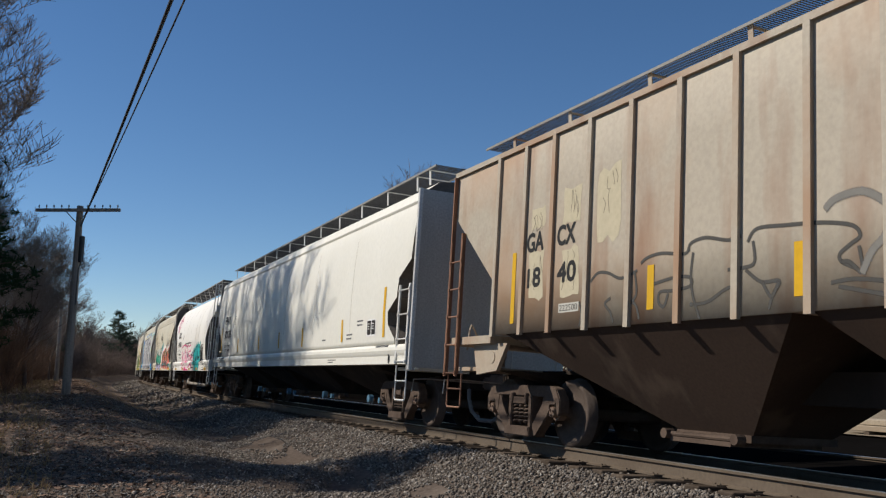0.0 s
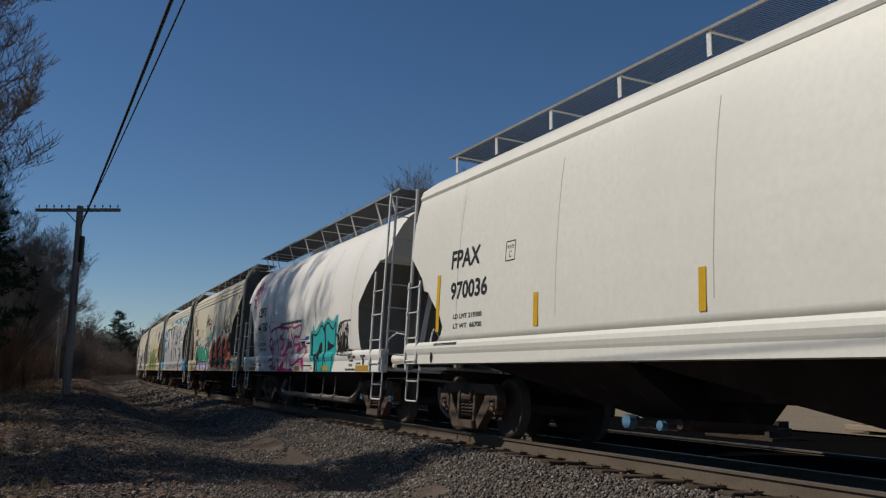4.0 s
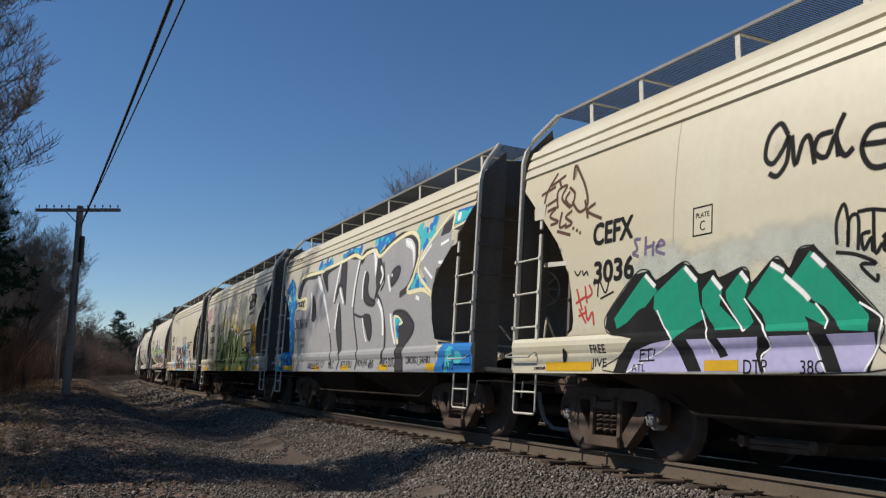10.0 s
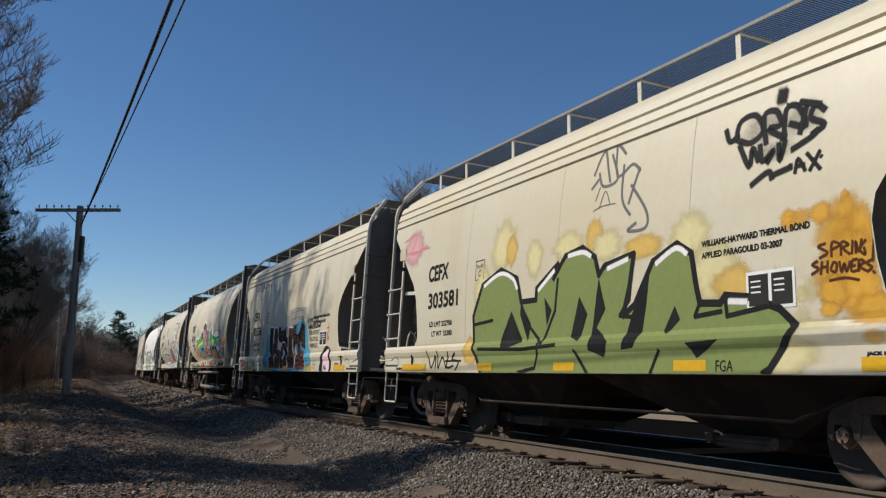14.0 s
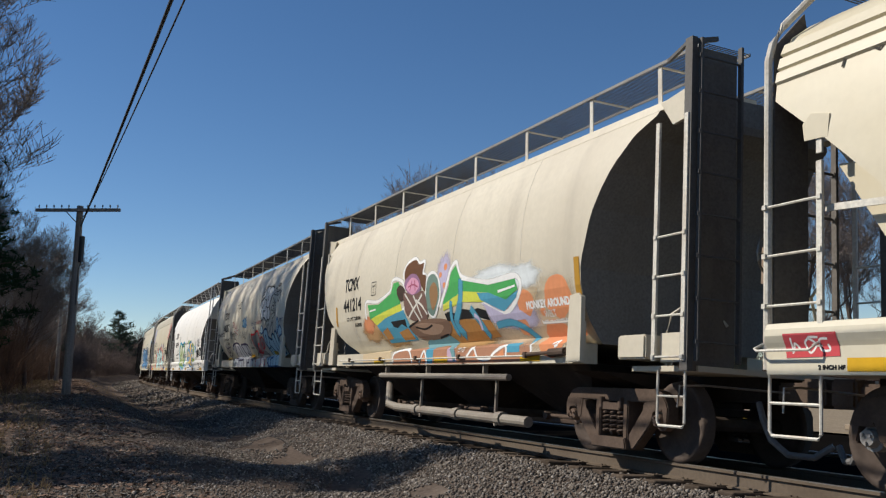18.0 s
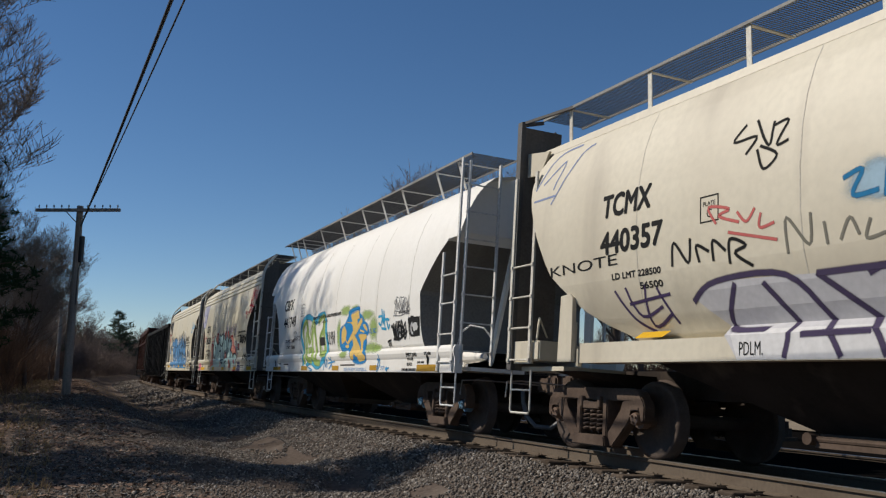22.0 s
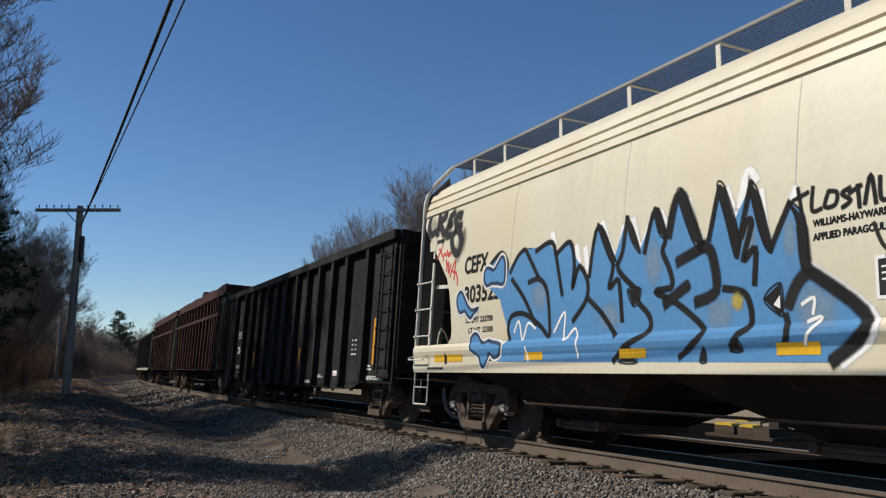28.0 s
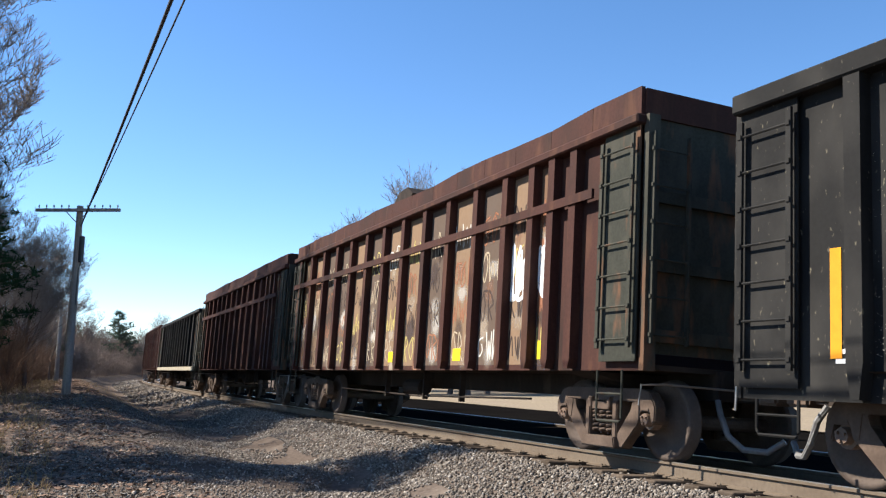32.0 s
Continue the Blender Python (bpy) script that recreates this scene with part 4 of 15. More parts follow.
def round_car(s_rear, s_front, label, paint, pipes):
    car, h = freight_car("covered_hopper_car", s_rear, s_front, label, "hopper car", (0.77, 2.2), STEEL_CAPS)
    rows = wall_shape(ROUND_ROWS, ROUND_REAR, ROUND_FRONT)
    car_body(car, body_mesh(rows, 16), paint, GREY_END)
    hand_wheel(car, 6.38, -0.42, 2.3)
    for sg in (-1, 1):
        bm = bmesh.new()
        profile_bar(bm, [(sg * 1.47, 1.09), (sg * 1.47, 1.33), (sg * 1.2, 1.35), (sg * 1.2, 1.09)], -5.7, 4.3)
        part("side_sill", fixed(bm), paint, car)
        bm = bmesh.new()
        profile_bar(bm, [(sg * 1.30, 4.02), (sg * 1.27, 4.13), (sg * 1.1, 4.16), (sg * 1.1, 4.02)], -7.4, 6.1)
        part("eaves_rail", fixed(bm), paint, car)
    running_board(car, -7.42, 6.12, 0.45, 1.12, 4.72, (1.08, 4.2), [-6.7, -4.9, -3.2, -1.5, 0.2, 2.0, 3.8, 5.3], PALE_TRIM, 1.1)
    bm = bmesh.new()
    box(bm, -5.4, 5.4, -0.32, 0.32, 4.34, 4.5)
    part("roof_hatch", bm, paint, car)
    seams(car, rows, (-4.4, -2.0, 0.6, 2.9), 1.6, 4.0)
    for sg in (-1, 1):
        xe, xl = (6.33, 5.84) if sg > 0 else (-7.46, -6.88)
        for y in (-1.46, 1.46):
            # tall channel posts that carry the ladders and the walkway's end frame
            bm = bmesh.new()
            box(bm, xe - 0.06, xe + 0.06, y - 0.035, y + 0.035, 1.0, 4.62)
            part("corner_post", bm, GREY_POST, car, "dark grey steel corner post")
            bm = bmesh.new()
            prism(bm, [(xe - sg * 0.65, 4.06), (xe - sg * 0.05, 4.15), (xe - sg * 0.05, 3.8), (xe - sg * 0.42, 3.76)], y * 0.92 - 0.02, y * 0.92 + 0.02)
            part("corner_gusset", fixed(bm), paint, car)
            bm = bmesh.new()
            bar(bm, (xe, y, 4.58), (xe, y * 0.76, 4.68), 0.05, 0.05)
            bar(bm, (xe - sg * 0.85, y * 0.76, 4.7), (xe, y, 4.6), 0.04, 0.04)
            part("corner_brace", fixed(bm), GREY_POST, car)
        for y in (-1.5, 1.5):
            ladder(car, xl, xe, y, 1.1, 3.76, (1.14, 1.58, 2.01, 2.45), PALE_TRIM)
        ladder(car, xe + sg * 0.09, 0, (-1.4, -0.85), 1.1, 4.6, (1.3, 1.75, 2.2, 2.65, 3.1, 3.55, 4.0, 4.4), GREY_POST)
        step(car, min(xl, xe) + 0.02, max(xl, xe) - 0.02, -1.45, 0.42, 1.0, PALE_TRIM)
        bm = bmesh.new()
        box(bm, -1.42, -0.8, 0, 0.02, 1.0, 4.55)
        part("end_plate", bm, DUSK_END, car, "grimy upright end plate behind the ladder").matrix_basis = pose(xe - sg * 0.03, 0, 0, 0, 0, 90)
        brake_gear(car, xe, sg, paint)
        # jacking block at the bolster
        xb = 4.3 if sg > 0 else -5.9
        bm = bmesh.new()
        prism(bm, [(xb - 0.16, 1.1), (xb + 0.16, 1.1), (xb + 0.16, 1.5), (xb + 0.15, 1.9), (xb + 0.08, 1.95), (xb - 0.12, 1.93)], -1.56, -1.5)
        box(bm, xb - 0.14, xb + 0.1, -1.5, -1.44, 1.1, 1.6)
        part("jacking_plate", fixed(bm), paint, car, "tall pale jacking plate")
        bm = bmesh.new()
        x0 = xb + sg * 0.8
        box(bm, min(x0, x0 + sg * 0.52), max(x0, x0 + sg * 0.52), -1.46, -0.98, 1.13, 1.4)
        bmesh.ops.bevel(bm, geom=bm.edges[:], offset=0.02, segments=2, affect="EDGES")
        part("end_box", bm, paint, car, "pale steel box beside the end platform")
        bm = bmesh.new()
        box(bm, min(xl, xe) + 0.05, max(xl, xe) - 0.02, -1.45, -1.42, 1.09, 1.4)
        part("step_plate", bm, paint, car)
    if pipes:
        # the hand-operated rod along the sill with its brackets and cylinder
        bm = bmesh.new()
        tube(bm, [(-5.3, -1.53, 1.19), (3.0, -1.53, 1.19)], 0.014, 6)
        rod_part = part("sill_rod", fixed(bm), PALE_TRIM, car, "thin pale rod along the sill")
        for x in (-4.6, -2.7, -0.9, 0.9, 3.05):
            shared_part("rod_bracket", "rod_bracket", lambda bm: (box(bm, -0.1, 0.1, -0.07, 0.0, -0.012, 0.012), box(bm, -0.03, 0.03, -0.09, -0.05, -0.04, 0.04), bm)[2], TRUCK_STEEL, rod_part, pose(x, -1.47, 1.2))
        bm = bmesh.new()
        tube(bm, [(3.1, -1.53, 1.21), (3.62, -1.53, 1.22), (3.66, -1.53, 1.22), (4.1, -1.53, 1.23)], 0.025, 8)
        tube(bm, [(3.7, -1.53, 1.22), (4.08, -1.53, 1.23)], 0.055, 10)
        part("slack_adjuster", fixed(bm), TRUCK_STEEL, car, "dark steel slack adjuster")
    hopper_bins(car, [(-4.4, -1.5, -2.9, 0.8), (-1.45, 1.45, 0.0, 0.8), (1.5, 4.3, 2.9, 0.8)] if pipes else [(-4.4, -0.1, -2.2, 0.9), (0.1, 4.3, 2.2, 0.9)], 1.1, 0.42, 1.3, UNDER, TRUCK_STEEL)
    underframe(car, 6.83, (-5.93, 4.5), UNDER, -0.65)
    if pipes:
        bm = bmesh.new()
        tube(bm, [(-2.9, -1.42, 0.9), (2.4, -1.42, 0.9)], 0.05, 10)
        for x in (-2.6, -0.6, 1.6):
            box(bm, x - 0.02, x + 0.02, -1.44, -1.36, 0.9, 1.12)
        part("air_pipe", fixed(bm), PIPE_PAINT, car, "straight pale pipe along the sill")
        bm = bmesh.new()
        tube(bm, [(-3.2, -1.1, 0.75), (-2.6, -1.32, 0.36), (-2.1, -1.35, 0.32), (2.9, -1.35, 0.30)], 0.075, 12)
        for x in (-1.2, 0.5, 2.0):
            tube(bm, [(x, -1.35, 0.31), (x + 0.16, -1.35, 0.31)], 0.10, 12)
        for x in (-0.9, 1.95):
            box(bm, x, x + 0.04, -1.4, -1.36, 0.2, 0.85)
        part("unloading_pipe", fixed(bm), PIPE_PAINT, car, "dusty unloading pipe slung below the bins")
    return car


GREY_POST = material("dark grey post paint", (0.10, 0.095, 0.088), 0.7, second=(0.06, 0.05, 0.042), amount=0.6, scale=(3, 3, 1))
CAR_H = round_car(-20.7, -7.3, "cream round-sided hopper car with multicoloured graffiti", GREY_CREAM, True)
CAR_I = round_car(-35.75, -22.35, "dirty cream round-sided hopper car with scrawled graffiti", GREY_CREAM, False)

# the long white car ---------------------------------------------------------------
LONG_ROWS = [(1.46, 1.575), (1.7, 1.59), (2.1, 1.605), (2.6, 1.605), (3.1, 1.59), (3.5, 1.565), (3.8, 1.535), (4.07, 1.49), (4.2, 1.44), (4.3, 1.38), (4.48, 1.15), (4.58, 0.5)]
LONG_REAR = [(1.46, -8.95), (1.56, -8.8), (1.70, -8.72), (1.88, -8.85), (2.31, -9.38), (2.35, -9.56), (2.58, -9.68), (2.97, -10.2), (3.0, -10.24), (4.58, -10.26)]
LONG_FRONT = [(1.46, 9.6), (1.58, 9.54), (1.85, 9.18), (2.09, 9.15), (2.34, 9.6), (2.7, 9.65), (2.96, 10.13), (3.0, 10.2), (4.58, 10.24)]
LONG_SILL = sill_profile(1.10, 1.585, 1.29)
LONG_SIDE = LONG_SILL + LONG_ROWS[1:]


def long_car():
    car, h = freight_car("long_covered_hopper_car", 63.76, 84.36, "long clean white covered hopper car with yellow stripes", "hopper car", (1.62, 1.62), STEEL_CAPS)
    rows = wall_shape(LONG_ROWS, LONG_REAR, LONG_FRONT)
    car_body(car, body_mesh(rows, 22), WHITE_DIRTY, END_SHADE)
    side_sills(car, LONG_SILL, -10.25, 10.25, 1.3, WHITE_DIRTY, "")
    for sg in (-1, 1):
        bm = bmesh.new()
        profile_bar(bm, [(sg * 1.5, 4.06), (sg * 1.52, 4.1), (sg * 1.47, 4.24), (sg * 1.3, 4.28), (sg * 1.3, 4.06)], -10.2, 10.2)
        part("eaves_rail", fixed(bm), WHITE_DIRTY, car)
        # flat closed end with its stiffeners
        bm = bmesh.new()
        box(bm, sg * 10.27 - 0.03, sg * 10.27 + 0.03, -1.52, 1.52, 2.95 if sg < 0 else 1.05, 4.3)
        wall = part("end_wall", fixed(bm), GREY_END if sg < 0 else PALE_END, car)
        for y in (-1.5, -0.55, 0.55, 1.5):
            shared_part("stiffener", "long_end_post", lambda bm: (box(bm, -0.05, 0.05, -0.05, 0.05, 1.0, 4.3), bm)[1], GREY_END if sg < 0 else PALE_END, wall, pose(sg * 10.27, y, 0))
        bm = bmesh.new()
        tube(bm, [(sg * 10.3, -1.53, 1.0), (sg * 10.3, -1.53, 4.3)], 0.05, 8)
        part("corner_post", fixed(bm), WHITE_TRIM, car)
        for y in (-1.6, 1.6):
            ladder(car, sg * 9.75, sg * 10.25, y, 1.1, 2.55, (1.15, 1.55, 2.0, 2.45), WHITE_TRIM)
        step(car, sg * 9.95 - 0.26, sg * 9.95 + 0.26, -1.55, 0.46, 1.1, WHITE_TRIM)
        brake_gear(car, sg * 10.25, sg, WHITE_DIRTY)
    posts = [9.85, 9.2, 7.5, 5.75, 4.0, 2.3, 0.6, -1.1, -2.8, -4.5, -6.2, -7.9, -9.4]
    running_board(car, -9.7, 10.2, 0.5, 1.22, 4.82, (1.18, 4.5), posts, WHITE_TRIM, 1.2)
    bm = bmesh.new()
    box(bm, -9, 9, -0.32, 0.32, 4.55, 4.7)
    part("roof_hatch", bm, WHITE_DIRTY, car)
    seams(car, rows, (-8.2, -5.2, -2.2, 0.8, 3.8, 6.8), 1.7, 4.0)
    hopper_bins(car, [(4.1, 8.3, 7.0, 0.9), (0.2, 4.0, 3.5, 0.9), (-3.8, 0.1, -0.2, 0.9), (-7.8, -3.9, -4.1, 0.9)], 1.12, 0.45, 1.42, UNDER, TRUCK_STEEL)
    for x in (7.0, 3.5, -0.2, -4.1):
        bm = bmesh.new()
        tube(bm, [(x - 0.25, -0.95, 0.42), (x - 0.25, -1.05, 0.42)], 0.085, 12)
        tube(bm, [(x + 0.35, -0.95, 0.40), (x + 0.35, -1.02, 0.40)], 0.06, 10)
        part("gate_wheel", fixed(bm), CAP_BLUE, car, "blue painted gate wheel")
    underframe(car, 10.3, (-8.65, 8.65), UNDER)
    return car


CAR_B = long_car()

# the rusty ribbed car ---------------------------------------------------------------
RUST_BIN = material("rusty brown bin steel", (0.068, 0.045, 0.033), 0.85, second=(0.038, 0.026, 0.02), amount=0.7, scale=(0.8, 0.8, 0.5), third=(0.15, 0.11, 0.08), third_amount=0.4, third_scale=(2, 2, 0.5), grain=0.08)
RUSTY_TRIM = material("rusty orange trim", (0.27, 0.13, 0.07), 0.75, second=(0.14, 0.06, 0.035), amount=0.7, scale=(4, 4, 1.5), grain=0.1)


def ribbed_car():
    car, h = freight_car("ribbed_hopper_car", 85.78, 100.78, "rusty tan ribbed covered hopper car with worn patches", "hopper car", (1.85, 1.85), STEEL_CAPS)
    rear = [(1.52, -5.9), (2.36, -6.05), (2.40, -6.1), (3.5, -7.45), (4.5, -7.5)]
    rows = wall_shape([(1.52, 1.46), (3.0, 1.46), (4.2, 1.46), (4.3, 1.40), (4.45, 1.0)], rear, [(z, -x) for z, x in rear])
    car_body(car, body_mesh(rows, 10), TAN, END_SHADE)
    for x in [-5.9, -5.07, -4.3, -3.43, -2.55, -1.66, -0.78, 0.14, 0.98, 1.8, 2.68, 3.58, 4.45, 5.25, 6.1]:
        for sg in (-1, 1):
            shared_part("side_rib", "hopper_rib", lambda bm: (frustum(bm, (-0.06, 0.028, -1.505, -1.455, 1.49), (-0.06, 0.028, -1.505, -1.455, 4.21)), bm)[1], TAN, car, pose(x, 0, 0, 0, 0, 0 if sg < 0 else 180))
    for sg in (-1, 1):
        bm = bmesh.new()
        box(bm, -7.5, 7.5, min(sg * 1.45, sg * 1.5), max(sg * 1.45, sg * 1.5), 4.2, 4.28)
        part("top_chord", bm, TAN, car)
        bm = bmesh.new()
        box(bm, min(sg * 6.0, sg * 7.5), max(sg * 6.0, sg * 7.5), -1.46, 1.46, 1.40, 1.52)
        part("end_sill", bm, TAN, car)
        bm = bmesh.new()
        prism(bm, [(sg * 6.75, 1.4), (sg * 5.65, 1.4), (sg * 5.95, 1.0), (sg * 6.6, 0.94)], -1.36, -1.30)
        tube(bm, [(sg * 6.1, -1.37, 1.2), (sg * 6.1, -1.355, 1.2)], 0.09, 12)
        part("jacking_plate", fixed(bm), TAN, car)
        for y in (-1.5, 1.5):
            bm = bmesh.new()
            for x in (7.45, 7.05):
                bar(bm, (sg * x, y, 0.95), (sg * x, y, 4.2 if x > 7.2 else 3.2), 0.03, 0.07, (0, 1, 0))
            part("end_post", fixed(bm), RUSTY_TRIM, car)
            ladder(car, sg * 7.05, sg * 7.45, y * 1.01, 0.9, 3.1, (0.95, 1.4, 1.85, 2.3, 2.75), RUSTY_TRIM)
        step(car, sg * 7.2 - 0.25, sg * 7.2 + 0.25, -1.45, 0.42, 0.95, RUSTY_TRIM)
        brake_gear(car, sg * 7.5, sg, TAN)
    running_board(car, -6.9, 7.0, 0.5, 1.25, 4.62, (1.2, 4.36), [-6.0, -4.4, -2.6, -0.9, 0.9, 2.6, 4.4, 6.0], TAN, 1.22)
    hopper_bins(car, [(-5.6, -0.1, -2.1, 1.1), (0.1, 5.6, 2.1, 1.1)], 1.53, 0.34, 1.44, RUST_BIN, TRUCK_STEEL)
    underframe(car, 7.5, (-5.3, 5.3), UNDER)
    return car


CAR_A = ribbed_car()

# the gondolas ------------------------------------------------------------------
def rib_mesh(z0, z1, wide, y0, y1, taper):
    def make(bm):
        prism(bm, [(-wide / 2, z0 + taper), (-wide / 4, z0), (wide / 4, z0), (wide / 2, z0 + taper), (wide / 2, z1), (-wide / 2, z1)], -y1, -y0)
        return bm
    return make


def gondola(name, s_rear, s_front, label, paint, ribs, z0, z0_end, top, chord, truck_in, rail_z, board, dark_end):
    """An open gondola of thin plates with ribs, top chord and end ladders."""
    car, h = freight_car(name, s_rear, s_front, label, "gondola car", (truck_in, truck_in), STEEL_CAPS)
    deep = 0.02 if rail_z else 0.0
    for sg in (-1, 1):
        bm = bmesh.new()
        y0, y1 = sorted((sg * (1.40 - deep), sg * (1.44 - deep)))
        outline = [(-h, z0_end), (-h + 1.9, z0_end), (-h + 2.5, z0), (h - 2.5, z0), (h - 1.9, z0_end), (h, z0_end), (h, top), (-h, top)]
        prism(bm, outline, y0, y1)
        part("side_wall", fixed(bm), paint, car)
        bm = bmesh.new()
        y0, y1 = sorted((sg * 1.37, sg * 1.59))
        box(bm, -h - 0.03, h + 0.03, y0, y1, top - chord, top)
        bmesh.ops.bevel(bm, geom=bm.edges[:], offset=0.02, segments=1, affect="EDGES")
        part("top_chord", fixed(bm), paint, car)
        for x in ribs:
            zb = z0 + 0.02 if abs(x) < h - 2.4 else z0_end + 0.02
            shared_part("side_rib", "rib%s%.2f" % (name, zb), rib_mesh(zb, top - chord, 0.17 - deep * 0.4, 1.44 - deep, 1.57 - deep, 0.3 - deep * 9), paint, car, pose(x, 0, 0, 0, 0, 0 if sg < 0 else 180))
        bm = bmesh.new()
        x0, x1 = sorted((sg * h, sg * (h - 0.05)))
        box(bm, x0, x1, -1.4, 1.4, z0_end + 0.2, top)
        wall = part("end_wall", fixed(bm), dark_end, car)
        for z in (1.4, 2.2, 3.0):
            shared_part("stiffener", "end_bar", lambda bm: (box(bm, 0, 0.07, -1.3, 1.3, -0.07, 0.07), bm)[1], dark_end, wall, pose(sg * h, 0, z, 0, 0, 0 if sg > 0 else 180))
        for y in (-1.38, 1.38):
            shared_part("corner_post", "end_post%.2f%.2f" % (z0_end, top), lambda bm: (box(bm, 0, 0.09, -0.08, 0.08, z0_end, top), bm)[1], dark_end, wall, pose(sg * h, y, 0, 0, 0, 0 if sg > 0 else 180))
        for y in (-1.5, 1.5):
            bm = bmesh.new()
            x0, x1 = sorted((sg * (h - 0.02), sg * (h - 0.74)))
            box(bm, x0, x1, y - 0.02 if y > 0 else y, y if y > 0 else y + 0.02, z0_end + 0.1, top - chord)
            part("end_panel", bm, dark_end, car)
        for y in (-1.56, 1.56):
            ladder(car, sg * (h - 0.70), sg * (h - 0.08), y, z0_end + 0.25, top - chord - 0.1, np.linspace(z0_end + 0.35, top - chord - 0.25, 7), dark_end)
        ladder(car, sg * (h + 0.12), 0, (-1.4, -0.9), z0_end + 0.3, top - chord - 0.1, np.linspace(z0_end + 0.4, top - chord - 0.3, 6), dark_end)
        step(car, sg * (h - 0.5) - 0.25, sg * (h - 0.5) + 0.25, -1.5, 0.42, z0_end, dark_end)
    bm = bmesh.new()
    box(bm, -h + 0.05, h - 0.05, -1.4, 1.4, 1.02, 1.08)
    part("floor", bm, UNDER, car)
    if rail_z:
        for sg in (-1, 1):
            bm = bmesh.new()
            y0, y1 = sorted((sg * 1.535, sg * 1.575))
            box(bm, -h + 0.02, h - 0.9, y0, y1, rail_z - 0.06, rail_z + 0.06)
            part("belt_rail", bm, paint, car)
    if board:
        for sg in (-1, 1):
            bm = bmesh.new()
            rng = random.Random(int(s_rear))
            y0, y1 = sorted((sg * 1.46, sg * 1.51))
            n = 15
            xs = [-h + 2 * h * i / n for i in range(n + 1)]
            zs = [top + board + rng.uniform(-0.03, 0.03) for _ in xs]
            for i in range(n):
                bm = bmesh.new()
                prism(bm, [(xs[i] + 0.004, top - 0.02), (xs[i + 1] - 0.004, top - 0.02), (xs[i + 1] - 0.004, zs[i + 1]), (xs[i] + 0.004, zs[i])], y0, y1)
                part("side_board", fixed(bm), paint, car)
        for x in (-h, h):
            bm = bmesh.new()
            box(bm, x - 0.03, x + 0.03, -1.46, 1.46, top - 0.02, top + board)
            part("end_board", bm, paint, car)
    underframe(car, h, (-h + truck_in, h - truck_in), UNDER)
    bm = bmesh.new()
    tube(bm, [(-h + 3.2, -1.0, 0.62), (0, -0.95, 0.55), (h - 3.2, -1.0, 0.62)], 0.018, 6)
    for x in (-1.6, 0.4, 2.0):
        box(bm, x, x + 0.05, -1.0, -0.9, 0.5, 1.05)
    tube(bm, [(-1.0, -0.7, 0.72), (-0.2, -0.7, 0.72)], 0.15, 12)
    part("brake_rigging", fixed(bm), UNDER, car)
    return car


DEBRIS_X = -0.7
M_RIBS = [-7.25, -5.68, -4.49, -3.37, -2.22, -1.07, 0.04, 1.18, 2.265, 3.365, 4.49, 5.59, 7.05]
CAR_M = gondola("black_gondola_car", -97.65, -80.35, "black steel gondola car with scuffed panels and white lettering", BLACK_PAINT, M_RIBS, 0.60, 0.74, 3.70, 0.20, 1.73, 0, 0, BLACK_PAINT)
N_RIBS = [-7.15, -6.1, -5.0, -3.95, -2.9, -1.85, -0.8, 0.25, 1.3, 2.35, 3.4, 4.4, 5.2, 5.75, 6.3]
DARK_GREEN = material("faded dark green steel", (0.036, 0.037, 0.029), 0.8, second=(0.075, 0.068, 0.052), amount=0.6, scale=(3, 3, 1.5), third=(0.16, 0.07, 0.035), third_amount=0.6, third_scale=(4, 4, 1.2))
CAR_N = gondola("rusty_gondola_car", -114.65, -99.25, "rusty brown high-sided gondola car with graffiti between ribs", BROWN_PAINT, N_RIBS, 1.0, 1.0, 3.96, 0.12, 1.25, 3.17, 0.32, DARK_GREEN)
bm = bmesh.new()
prism(bm, [(-0.5, 0.0), (-0.2, 0.22), (0.25, 0.25), (0.55, 0.08), (0.3, -0.1), (-0.4, -0.12)], -0.45, 0.45)
part("scrap_lump", fixed(bm), UNDER, CAR_N, "dark scrap showing over the rim").matrix_basis = pose(DEBRIS_X, -0.8, 4.4)
gondola("rusty_gondola_car", -131.2, -115.8, "rusty brown high-sided gondola car with plate extensions", BROWN_PAINT, N_RIBS, 1.0, 1.0, 3.96, 0.12, 1.25, 3.17, 0.32, DARK_GREEN)
CAR_P = gondola("dark_gondola_car", -150.9, -132.4, "dark ribbed gondola car with a pale sill board", BLACK_PAINT, [x * 1.05 for x in M_RIBS], 0.95, 0.95, 3.75, 0.15, 2.3, 0, 0, DARK_GREEN)
gondola("rusty_gondola_car", -167.4, -152.2, "rusty brown gondola car far down the train", BROWN_PAINT, N_RIBS, 1.0, 1.0, 3.9, 0.12, 1.25, 0, 0, BROWN_PAINT)
bm = bmesh.new()
box(bm, -9.0, 9.0, -1.58, -1.535, 0.96, 1.14)
part("sill_board", bm, material("pale sill board", (0.36, 0.32, 0.24), 0.85, second=(0.2, 0.16, 0.11), amount=0.7, scale=(2, 6, 6)), CAR_P, "pale weathered sill board")


